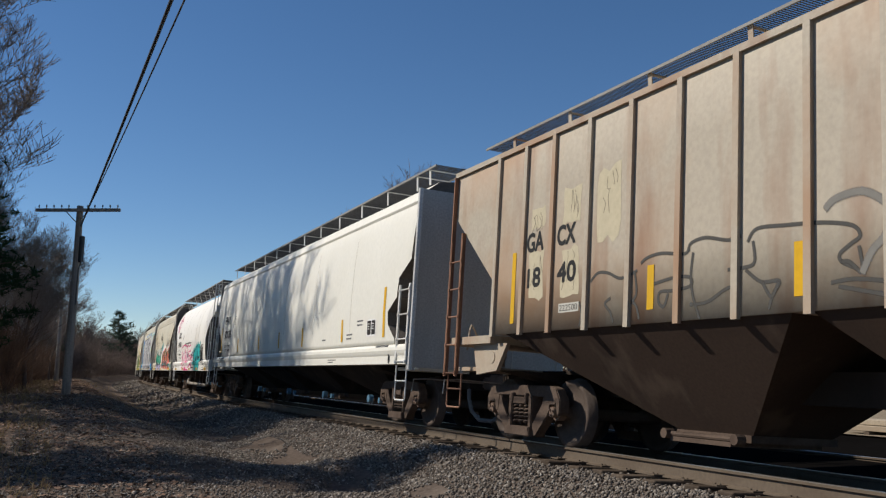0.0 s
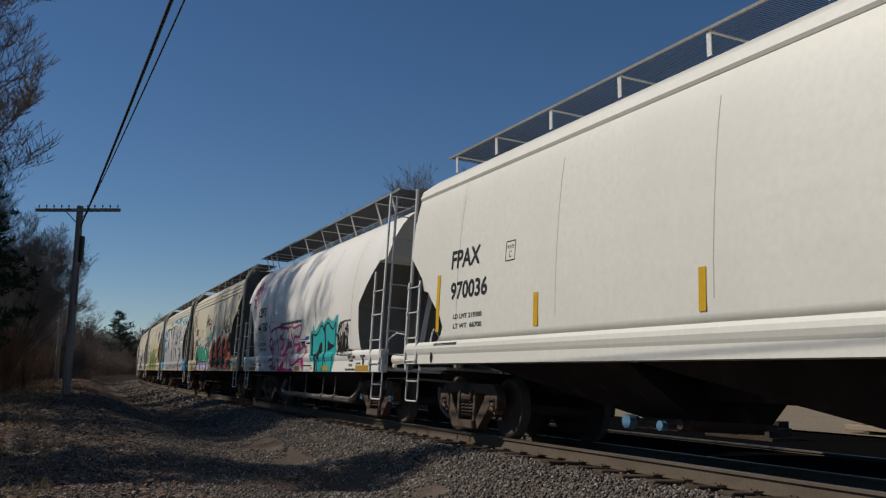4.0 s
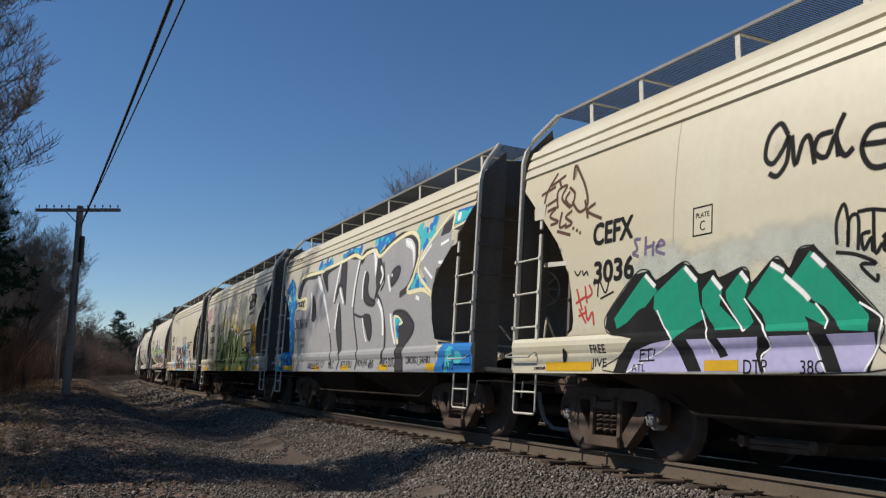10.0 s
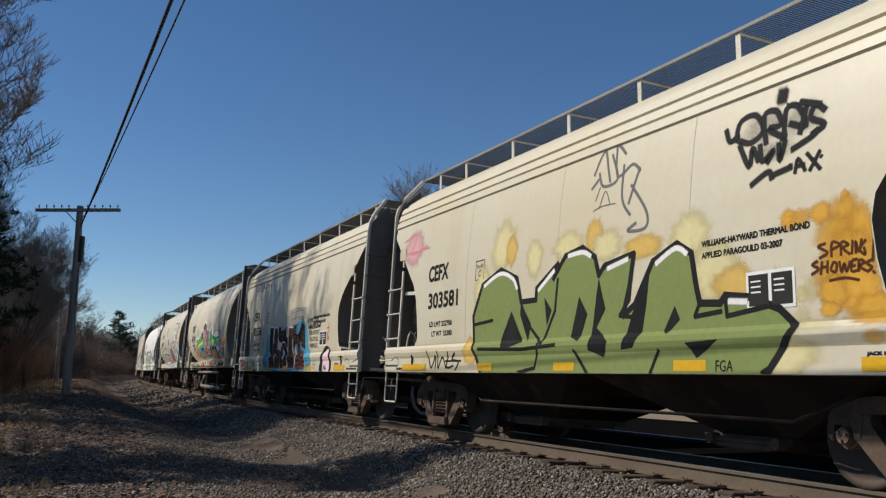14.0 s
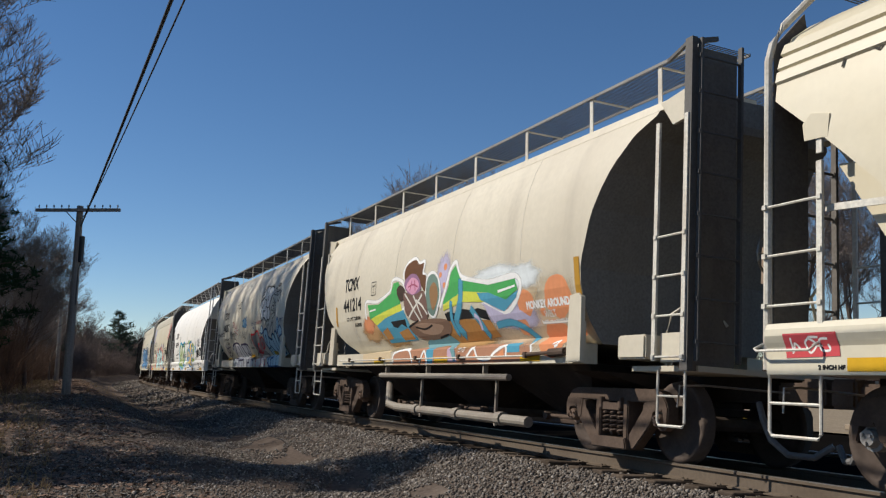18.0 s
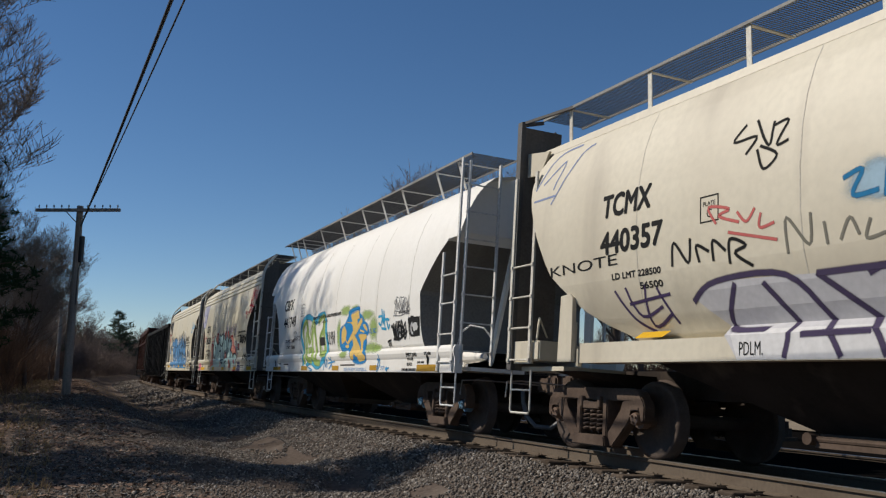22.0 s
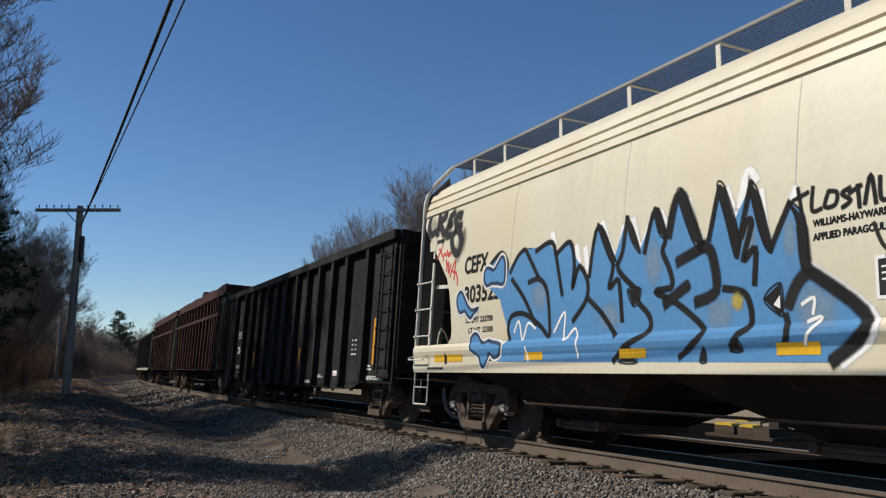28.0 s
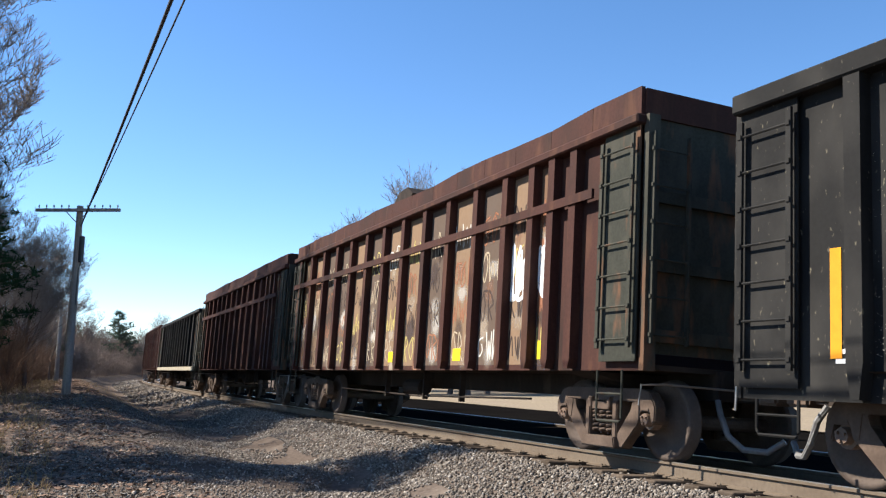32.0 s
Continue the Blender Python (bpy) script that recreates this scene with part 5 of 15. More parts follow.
# ---------------------------------------------------------------- ties
TIE_MESH = grow("tie", lambda bm: (box(bm, -0.115, 0.115, -1.30, 1.30, -0.36, -0.172), bmesh.ops.bevel(bm, geom=bm.edges[:], offset=0.012, segments=1, affect="EDGES"), bm)[2])
track_bed = new("track_ties")
tagged(track_bed, "weathered wooden ties under the rails", "ties", kind="structure")
rng = random.Random(5)
for k in range(190):
    s = 9.0 - 0.53 * k
    ob = link_mesh("tie", TIE_MESH, TIE, track_bed, "", lay(*spot(s)) @ pose(rng.uniform(-0.03, 0.03), rng.uniform(-0.09, 0.09), rng.uniform(-0.012, 0.006), 0, 0, rng.uniform(-2.2, 2.2)))
PLATE_MESH = grow("tie_plate", lambda bm: (box(bm, -0.09, 0.09, -0.18, 0.18, -0.172, -0.158), box(bm, -0.05, -0.025, -0.105, -0.085, -0.16, -0.145), box(bm, 0.025, 0.05, -0.105, -0.085, -0.16, -0.147), bm)[3])
for k in range(60):
    link_mesh("tie_plate", PLATE_MESH, RAIL_SIDE, track_bed, "", lay(*spot(9.0 - 0.53 * k)) @ pose(0, -0.753, 0))
# ---------------------------------------------------------------- the lot beyond the track
LOT = material("pale packed dirt", (0.28, 0.23, 0.165), 0.95, second=(0.22, 0.18, 0.135), amount=0.8, scale=(0.4, 1.2, 0.5), grain=0.15, fine=10, bump=0.02)
for lat in (-5.6, -7.04):
    rail("side_rail", lat, -60, 60, 4.0, "rusty rail of the siding beyond the train")
for k in range(70):
    link_mesh("tie", TIE_MESH, TIE, track_bed, "", lay(*spot(8 - 0.6 * k)) @ pose(0, 6.32, -0.42 - 0.0, math.degrees(CANT)) )
# added near-black sheet: the train's shade over the siding, put into the colour
BED_SHADE = material("near-black train shade colour", (0.0085, 0.0078, 0.0075), 0.95, second=(0.005, 0.0045, 0.0042), amount=0.8, scale=(0.6, 0.6, 0.6), grain=0.2, fine=20, bump=0.02)
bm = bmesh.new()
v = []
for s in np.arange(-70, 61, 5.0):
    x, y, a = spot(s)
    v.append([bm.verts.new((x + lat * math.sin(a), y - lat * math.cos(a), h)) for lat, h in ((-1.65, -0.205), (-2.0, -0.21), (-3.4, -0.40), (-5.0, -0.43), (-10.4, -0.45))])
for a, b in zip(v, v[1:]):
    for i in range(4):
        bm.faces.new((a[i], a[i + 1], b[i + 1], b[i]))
tagged(part("siding_bed", fixed(bm), BED_SHADE), "oily dark cinder bed of the siding", "track bed", kind="structure")
bm = bmesh.new()
v = []
for s in np.arange(-70, 41, 5.0):
    x, y, a = spot(s)
    row = []
    for lat in (-10.5, -16.0, -26.0):
        px, py = x + lat * math.sin(a), y - lat * math.cos(a)
        row.append(bm.verts.new((px, py, -0.43 + 0.02 * math.sin(s))))
    v.append(row)
for a, b in zip(v, v[1:]):
    for i in range(2):
        bm.faces.new((a[i], a[i + 1], b[i + 1], b[i]))
tagged(part("dirt_lot", fixed(bm), LOT), "pale packed dirt lot beyond the siding", "lot", kind="structure")

YELLOW = material("yellow safety paint", (0.62, 0.42, 0.03), 0.5, second=(0.35, 0.24, 0.04), amount=0.5, scale=(3, 3, 3))


def derail_device(s):
    """Low yellow track device beside the siding."""
    root = new("track_device")
    tagged(root, "low yellow steel derail device on the siding", "derail")
    for n, (x0, x1, y, z) in enumerate(((-0.62, -0.02, -0.16, 0.0), (0.2, 0.66, -0.16, -0.01), (-0.3, 0.1, 0.2, 0.09))):
        bm = bmesh.new()
        prism(bm, [(x0, z), (x1, z), (x1 - 0.03, z + 0.05), (x0 + (x1 - x0) * 0.6, z + 0.075), (x0 + (x1 - x0) * 0.3, z + 0.06), (x0 + 0.04, z + 0.045)], y - 0.12, y + 0.12)
        part("block", fixed(bm), YELLOW, root)
    bm = bmesh.new()
    tube(bm, [(0.35, 0.25, 0.0), (0.35, 0.25, 0.08), (0.6, 0.22, 0.12)], 0.03, 8)
    box(bm, 0.75, 1.05, 0.1, 0.4, -0.1, 0.14)
    part("throw_lever", fixed(bm), UNDER, root, "dark steel lever and its box")
    bm = bmesh.new()
    box(bm, -0.6, 0.05, -0.3, 0.35, -0.27, 0.0)
    box(bm, -0.9, 1.3, -0.34, 0.4, -0.3, -0.2)
    box(bm, 0.15, 1.15, -0.28, 0.38, -0.22, -0.01)
    part("base_plank", bm, TIE, root, "dark timber base planks")
    x, y, a = spot(s)
    root.matrix_basis = pose(x - 7.6 * math.sin(a), y + 7.6 * math.cos(a), -0.17, 0, 0, math.degrees(a))


derail_device(-4.75)


def timber_stack(s, lat, long):
    """Long pale beams stacked beside the siding."""
    root = new("timber_stack")
    tagged(root, "pale weathered timbers stacked low beside the siding", "timber")
    beam = lambda bm: (box(bm, -long / 2, long / 2, -0.12, 0.12, 0, 0.13), bmesh.ops.bevel(bm, geom=bm.edges[:], offset=0.012, segments=1, affect="EDGES"), bm)[2]
    for k, (dx, dy, z) in enumerate(((0, -0.26, 0), (0.12, 0.0, 0.005), (-0.1, 0.27, 0), (0.3, -0.12, 0.14), (-0.15, 0.14, 0.145))):
        shared_part("beam", "long_beam", beam, PALE_TIMBER, root, pose(dx, dy, z + 0.06))
    for x in (-long * 0.4, 0, long * 0.4):
        shared_part("skid", "stack_skid", lambda bm: (box(bm, -0.08, 0.08, -0.45, 0.45, -0.04, 0.055), bm)[1], TIE, root, pose(x, 0, 0))
    x, y, a = spot(s)
    root.matrix_basis = pose(x + lat * math.sin(a), y - lat * math.cos(a), -0.40, 0, 0, math.degrees(a))


PALE_TIMBER = material("pale weathered timber", (0.40, 0.335, 0.25), 0.9, second=(0.27, 0.21, 0.15), amount=0.7, scale=(0.5, 6, 6), grain=0.12, fine=18)
timber_stack(-1.2, -11.2, 7.0)

# ---------------------------------------------------------------- pole line
def telegraph_pole(x, y, z, high, turn, lean, near):
    """An old wooden pole with a ten-pin crossarm."""
    root = new("telegraph_pole")
    tagged(root, "weathered grey wooden pole with a ten-pin crossarm" if near else "weathered wooden pole farther down the line", "pole", "poles of the line")
    root.matrix_basis = pose(x, y, z) @ pose(0, 0, 0, 0, lean, 0) @ pose(0, 0, 0, 0, 0, turn)
    bm = bmesh.new()
    tube(bm, [(0, 0, -0.6), (0, 0, high * 0.3), (0.02, 0, high * 0.7), (0, 0, high)], 0.15, 12, 0.105)
    part("shaft", fixed(bm), POLE_WOOD, root, smooth=False)
    bm = bmesh.new()
    box(bm, -1.52, 1.52, -0.17, -0.08, high - 0.22, high - 0.11)
    bmesh.ops.bevel(bm, geom=bm.edges[:], offset=0.008, segments=1, affect="EDGES")
    arm = part("crossarm", fixed(bm), POLE_WOOD, root)
    for px in (-1.42, -1.15, -0.88, -0.6, -0.34, 0.34, 0.6, 0.88, 1.15, 1.42):
        shared_part("pin", "arm_pin", lambda bm: (tube(bm, [(0, 0, 0), (0, 0, 0.07)], 0.014, 6), tube(bm, [(0, 0, 0.06), (0, 0, 0.10), (0, 0, 0.13)], 0.03, 8, 0.02), bm)[2], BARE_STEEL, arm, pose(px, -0.125, high - 0.11))
    for sg in (-1, 1):
        bm = bmesh.new()
        bar(bm, (sg * 0.42, -0.18, high - 0.2), (0, -0.14, high - 0.62), 0.03, 0.008, (0, 1, 0))
        part("arm_brace", fixed(bm), BARE_STEEL, root)
    if near:
        bm = bmesh.new()
        box(bm, 0.12, 0.24, -0.12, 0.06, high - 1.95, high - 1.05)
        bmesh.ops.bevel(bm, geom=bm.edges[:], offset=0.02, segments=1, affect="EDGES")
        part("cable_box", fixed(bm), material("dark cable box", (0.035, 0.035, 0.036), 0.6, second=(0.08, 0.07, 0.06), amount=0.5, scale=(6, 6, 6)), root, "dark splice box strapped to the pole")
        bm = bmesh.new()
        tube(bm, [(0.19, -0.04, high - 1.95), (0.16, -0.1, high - 2.2), (0.15, -0.12, high - 3.4)], 0.012, 5)
        part("riser_cable", fixed(bm), BLACK_CABLE, root)


BLACK_CABLE = material("black cable", (0.015, 0.015, 0.016), 0.6, second=(0.03, 0.03, 0.03), amount=0.5, scale=(3, 3, 3))
POLE_TOP = 6.42
telegraph_pole(-12.55, 30.5, 0.22, POLE_TOP, -7, 1.1, True)
telegraph_pole(-24.75, 58.5, 0.2, 5.22, -8, 0.8, False)
telegraph_pole(7.0, -11.5, -0.5, 7.2, -7, 0, False)


def cable(name, a, b, sag, r, label):
    a, b = Vector(a), Vector(b)
    bm = bmesh.new()
    tube(bm, [a.lerp(b, k / 40) - Vector((0, 0, sag * 4 * (k / 40) * (1 - k / 40))) for k in range(41)], r, 6)
    return tagged(part(name, fixed(bm), BLACK_CABLE, smooth=True), label, "cable", "cables of the pole line")


TOP_A = (-12.28, 30.3, 0.22 + POLE_TOP - 0.70)
cable("overhead_cable", TOP_A, (6.9, -11.4, 6.62), 0.30, 0.028, "thick black overhead cable strung along the pole line")
cable("overhead_cable", (-12.25, 30.25, 0.22 + POLE_TOP - 0.62), (7.25, -11.2, 6.7), 0.30, 0.014, "thin black overhead wire strung along the pole line")
cable("overhead_cable", (-24.6, 58.3, 5.1), TOP_A, 0.5, 0.02, "thick black overhead cable strung along the pole line")

# ---------------------------------------------------------------- trees and brush
def prisms(name, segs, mat, sides=3):
    """Tapered twigs and limbs (p, q, r0, r1) as one mesh."""
    p, q = np.array([s[0] for s in segs], float), np.array([s[1] for s in segs], float)
    r0, r1 = np.array([s[2] for s in segs]), np.array([s[3] for s in segs])
    d = q - p
    d /= np.linalg.norm(d, axis=1, keepdims=True) + 1e-9
    ref = np.where(np.abs(d[:, 2:3]) < 0.9, [[0, 0, 1.0]], [[1.0, 0, 0]])
    a = np.cross(d, ref)
    a /= np.linalg.norm(a, axis=1, keepdims=True)
    b = np.cross(d, a)
    n = len(segs)
    v = np.empty((n, 2, sides, 3))
    for k in range(sides):
        o = a * math.cos(k * math.tau / sides) + b * math.sin(k * math.tau / sides)
        v[:, 0, k], v[:, 1, k] = p + o * r0[:, None], q + o * r1[:, None]
    quads = np.array([(k, (k + 1) % sides, sides + (k + 1) % sides, sides + k) for k in range(sides)])
    faces = (quads[None] + (np.arange(n) * 2 * sides)[:, None, None]).reshape(-1, 4)
    me = bpy.data.meshes.new(name)
    me.vertices.add(n * 2 * sides)
    me.vertices.foreach_set("co", v.ravel())
    me.loops.add(faces.size)
    me.loops.foreach_set("vertex_index", faces.ravel())
    me.polygons.add(len(faces))
    me.polygons.foreach_set("loop_start", np.arange(0, faces.size, 4))
    me.update(calc_edges=True)
    me.materials.append(mat)
    return me


def branch(rng, out, p, d, length, r, level, most, thick):
    """Grows a limb of a few bent pieces and its side limbs."""
    n = 4 if level == 0 else 3
    for i in range(n):
        d2 = (d + Vector((rng.gauss(0, 0.12), rng.gauss(0, 0.12), rng.gauss(0.05, 0.08))) * (0.6 if level == 0 else 1.3)).normalized()
        q = p + d2 * length / n
        r2 = r * (0.86 if level == 0 else 0.78)
        out.append((tuple(p), tuple(q), r, r2, level))
        if level < most and (level > 0 or i > 0):
            for _ in range(2 if level < 2 else rng.choice((1, 2, 2))):
                ang = rng.uniform(0, math.tau)
                side = Vector((math.cos(ang), math.sin(ang), rng.uniform(0.15, 0.9)))
                d3 = (d2 * 0.55 + side.normalized() * 0.75).normalized()
                branch(rng, out, q, d3, length * rng.uniform(0.42, 0.66), max(r2 * 0.55, thick), level + 1, most, thick)
        p, d, r = q, d2, r2
    if level < most:
        branch(rng, out, p, d, length * 0.55, max(r * 0.8, thick), level + 1, most, thick)


def bare_tree(seed, high, most, label, thick=0.012):
    rng = random.Random(seed)
    out = []
    branch(rng, out, Vector((0, 0, -0.3)), Vector((rng.gauss(0, 0.06), rng.gauss(0, 0.06), 1)).normalized(), high * 0.58, high * 0.017, 0, most, thick)
    root = new("bare_tree")
    tagged(root, label, "tree", "bare trees")
    link_mesh("trunk", prisms("trunk", [s for s in out if s[4] < 2], BARK, 6), None, root)
    link_mesh("crown", prisms("crown", [s for s in out if s[4] >= 2], TWIG, 3), None, root, "fine leafless twigs")
    return root


NEEDLE = island_material("pine needles", [(0.012, 0.028, 0.012), (0.022, 0.045, 0.018), (0.035, 0.06, 0.025)], 0.7)


# paler copy of NEEDLE: distance haze is mixed into these tones
FAR_NEEDLE = island_material("needles paled by haze", [(0.045, 0.065, 0.042), (0.065, 0.09, 0.058), (0.09, 0.115, 0.075)], 0.8)


def pine_tree(seed, high, spread, bare, label, step_z=0.45, clump=0.32, needle=0.022, leaf=None):
    """A pine: straight trunk, drooping boughs and clumps of needles along them."""
    rng = random.Random(seed)
    root = new("pine_tree")
    tagged(root, label, "tree", "pine trees")
    limbs, needles = [], []
    z = high * bare
    limbs.append(((0, 0, -0.4), (0, 0, high * 0.5), high * 0.02, high * 0.014))
    limbs.append(((0, 0, high * 0.5), (0, 0, high), high * 0.014, 0.02))
    while z < high - 0.2:
        f = (z - high * bare) / (high * (1 - bare))
        reach = spread * (1 - f) ** 0.75 * (0.55 + 0.45 * min(1, f * 4 + 0.4))
        for _ in range(rng.choice((4, 5, 6))):
            a = rng.uniform(0, math.tau)
            ln = reach * rng.uniform(0.6, 1.1) + 0.15
            d = Vector((math.cos(a), math.sin(a), rng.uniform(-0.05, 0.35)))
            p0 = Vector((0, 0, z))
            tip = p0 + d * ln
            limbs.append((tuple(p0), tuple(tip), 0.035, 0.012))
            for k in range(max(2, int(ln / (clump * 0.55)))):
                u = 0.3 + 0.7 * (k + rng.random()) / max(2, int(ln / (clump * 0.55)))
                c = p0.lerp(tip, min(u, 1.0)) + Vector((rng.gauss(0, 0.12), rng.gauss(0, 0.12), rng.gauss(0.05, 0.1)))
                for _ in range(11):
                    v = Vector((rng.gauss(0, 1), rng.gauss(0, 1), rng.gauss(0.45, 0.8))).normalized() * clump * rng.uniform(0.6, 1.1)
                    needles.append((tuple(c), tuple(c + v), needle, 0.004))
        z += step_z * rng.uniform(0.7, 1.3)
    link_mesh("trunk", prisms("trunk", limbs, BARK, 6), None, root)
    link_mesh("crown", prisms("crown", needles, leaf or NEEDLE, 3), None, root, "dark green needle clumps")
    return root


def gz_at(x, y):
    d, s = lateral(np.array([x]), np.array([y]))
    return float(ground_height(d, s, np.array([x]), np.array([y]))[0])


rng = random.Random(11)
KINDS = [bare_tree(3, 11.0, 5, "tall bare deciduous tree with a spreading grey crown", 0.010), bare_tree(8, 9.0, 5, "slender bare deciduous tree with upswept twigs", 0.009), bare_tree(21, 7.0, 5, "small bare roadside tree with tangled twigs", 0.006)]
PINES = [pine_tree(4, 11.0, 3.0, 0.18, "dark green pine with ragged boughs beside the track"), pine_tree(6, 14.0, 3.4, 0.4, "tall dark pine with a flat-topped crown", 0.55, 0.5)]

FAR_PINES = [pine_tree(17, 11.0, 4.4, 0.2, "full rounded pine standing in the bare wood at the bend", 0.62, 0.7, 0.035, FAR_NEEDLE)]
SHADERS = [pine_tree(9, 14.6, 3.1, 0.45, "dense dark pine standing beside the gravel way", 0.30, 0.42)]


def plant(kinds, k, x, y, size, turn, slim=1.0):
    src = kinds[k]
    m = pose(x, y, gz_at(x, y), rng.uniform(-4, 4), rng.uniform(-4, 4), turn) @ Matrix.Diagonal((size * slim, size * slim, size, 1))
    if not src.get("used"):
        src["used"] = 1
        src.matrix_basis = m
        return src
    ob = copy_thing(src, pose(0, 0, 0))
    ob.matrix_basis = m
    return ob


# left edge and the bank, outward from the camera
plant(PINES, 0, -14.35, 27.3, 0.74, 20)
plant(KINDS, 0, -19.8, 30.2, 1.42, 140)
plant(KINDS, 1, -16.3, 29.5, 0.86, 140)
plant(KINDS, 2, -15.4, 28.4, 0.95, 60)
plant(KINDS, 1, -16.7, 31.0, 0.75, 20)
plant(KINDS, 0, -20.9, 33.2, 1.36, 200)
plant(KINDS, 1, -22.3, 37.1, 1.7, 90)
for k, x, y, sz in ((2, -16.5, 36, 0.8), (2, -19.5, 41, 0.85), (1, -21, 46, 0.62), (2, -22.5, 50, 0.8), (1, -30, 60, 0.8), (2, -28.5, 66, 0.8), (2, -31.5, 72, 0.75), (2, -35, 78, 0.9), (1, -40, 86, 0.8), (2, -42, 96, 1.0), (2, -46, 104, 1.0)):
    plant(KINDS, k, x, y, sz, rng.uniform(0, 360))
plant(PINES, 0, -35.0, 70.0, 0.62, 70)
# the tall pine at the bend and its neighbours
plant(FAR_PINES, 0, -51.4, 146.0, 0.92, 0)
plant(FAR_PINES, 0, -36.5, 84.0, 0.72, 200, 0.8)
plant(PINES, 1, -64.0, 158.0, 0.62, 0)
for x, y, sz in ((-46, 150, 0.95), (-43, 156, 0.9), (-40, 150, 0.95), (-58, 150, 0.9), (-64, 140, 0.8)):
    plant(KINDS, 1, x, y, sz, rng.uniform(0, 360))
# trees off to the left, whose shade falls over the gravel
plant(SHADERS, 0, -16.2, 17.9, 1.0, 0)
plant(SHADERS, 0, -19.4, 16.6, 0.95, 120)
plant(PINES, 0, -20.5, 24.5, 1.0, 80)
# the wood beyond the track
for px, top in ((560, 425), (590, 408), (625, 400), (655, 385), (690, 342), (720, 328), (752, 312), (795, 286), (830, 300), (865, 290), (1010, 300), (1100, 262), (1140, 255), (1250, 250), (1400, 240), (1500, 250)):
    y = rng.uniform(58, 68)
    x = (px - 784) / 1600 * y
    hi = (656 - top) / 1600 * y + EYE_Z + 0.4
    kk = rng.choice((0, 1))
    plant(KINDS, kk, x, y, hi / (13.2 if kk == 0 else 10.8), rng.uniform(0, 360), 0.95)
for k in range(16):
    s = rng.uniform(-60, 20)
    x, y, a = spot(s)
    d = rng.uniform(27, 40)
    plant(KINDS, 2, x - d * math.sin(a), y + d * math.cos(a), rng.uniform(0.45, 0.75), rng.uniform(0, 360))


def thicket(name, n, place, highs, mat, seed, label, r=0.008, forks=3):
    """Dense leafless brush as one mesh of forked twigs."""
    g = np.random.default_rng(seed)
    x, y = place(g, n)
    d, s = lateral(x, y)
    z = ground_height(d, s, x, y)
    segs = []
    for i in range(n):
        hgt = g.uniform(*highs)
        p = np.array([x[i], y[i], z[i] - 0.05])
        lean = g.normal(0, 0.25, 2)
        q = p + np.array([lean[0] * hgt * 0.5, lean[1] * hgt * 0.5, hgt * 0.55])
        segs.append((p, q, r * 1.6, r))
        for _ in range(forks):
            b = p + (q - p) * g.uniform(0.3, 1.0)
            w = b + np.array([g.normal(0, 0.42) * hgt * 0.5, g.normal(0, 0.42) * hgt * 0.5, hgt * g.uniform(0.12, 0.48)])
            segs.append((b, w, r, r * 0.4))
    return tagged(new(name, prisms(name, segs, mat, 3)), label, "brush", kind="stuff")


def band(s0, s1, d0, d1):
    def place(g, n):
        s, d = g.uniform(s0, s1, n), g.uniform(d0, d1, n)
        th = np.interp(s, SS, TH)
        return np.interp(s, SS, CX) + d * np.sin(th), np.interp(s, SS, CY) - d * np.cos(th)
    return place


BRUSH = material("brown brush", (0.15, 0.10, 0.072), 0.95, second=(0.085, 0.056, 0.042), amount=0.8, scale=(0.5, 0.5, 0.5), third=(0.19, 0.10, 0.06), third_amount=0.6, third_scale=(0.8, 0.8, 0.8))
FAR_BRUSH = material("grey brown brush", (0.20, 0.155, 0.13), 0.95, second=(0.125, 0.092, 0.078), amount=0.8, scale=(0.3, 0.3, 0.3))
STRAW = material("dry straw grass", (0.30, 0.22, 0.12), 0.95, second=(0.18, 0.12, 0.07), amount=0.7, scale=(0.7, 0.7, 0.7))
thicket("thicket", 8000, band(-85, -20, 8.5, 20), (1.2, 3.6), BRUSH, 21, "dense leafless brown brush on the bank", 0.009, 9)
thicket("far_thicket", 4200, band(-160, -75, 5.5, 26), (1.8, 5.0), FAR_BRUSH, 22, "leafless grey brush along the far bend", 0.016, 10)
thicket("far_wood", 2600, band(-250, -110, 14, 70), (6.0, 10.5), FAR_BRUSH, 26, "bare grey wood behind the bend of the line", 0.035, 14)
thicket("lot_thicket", 4200, band(-75, 40, -44, -27), (1.5, 4.0), BRUSH, 23, "leafless brown brush beyond the lot", 0.02, 4)
thicket("dry_grass", 5200, band(-55, 0, 7.2, 16), (0.12, 0.4), STRAW, 24, "dry straw-coloured grass on the bank", 0.006, 3)
thicket("ditch_grass", 500, band(-70, -12, 3.0, 6.5), (0.08, 0.25), STRAW, 25, "sparse dry grass beside the ditch", 0.005, 3)


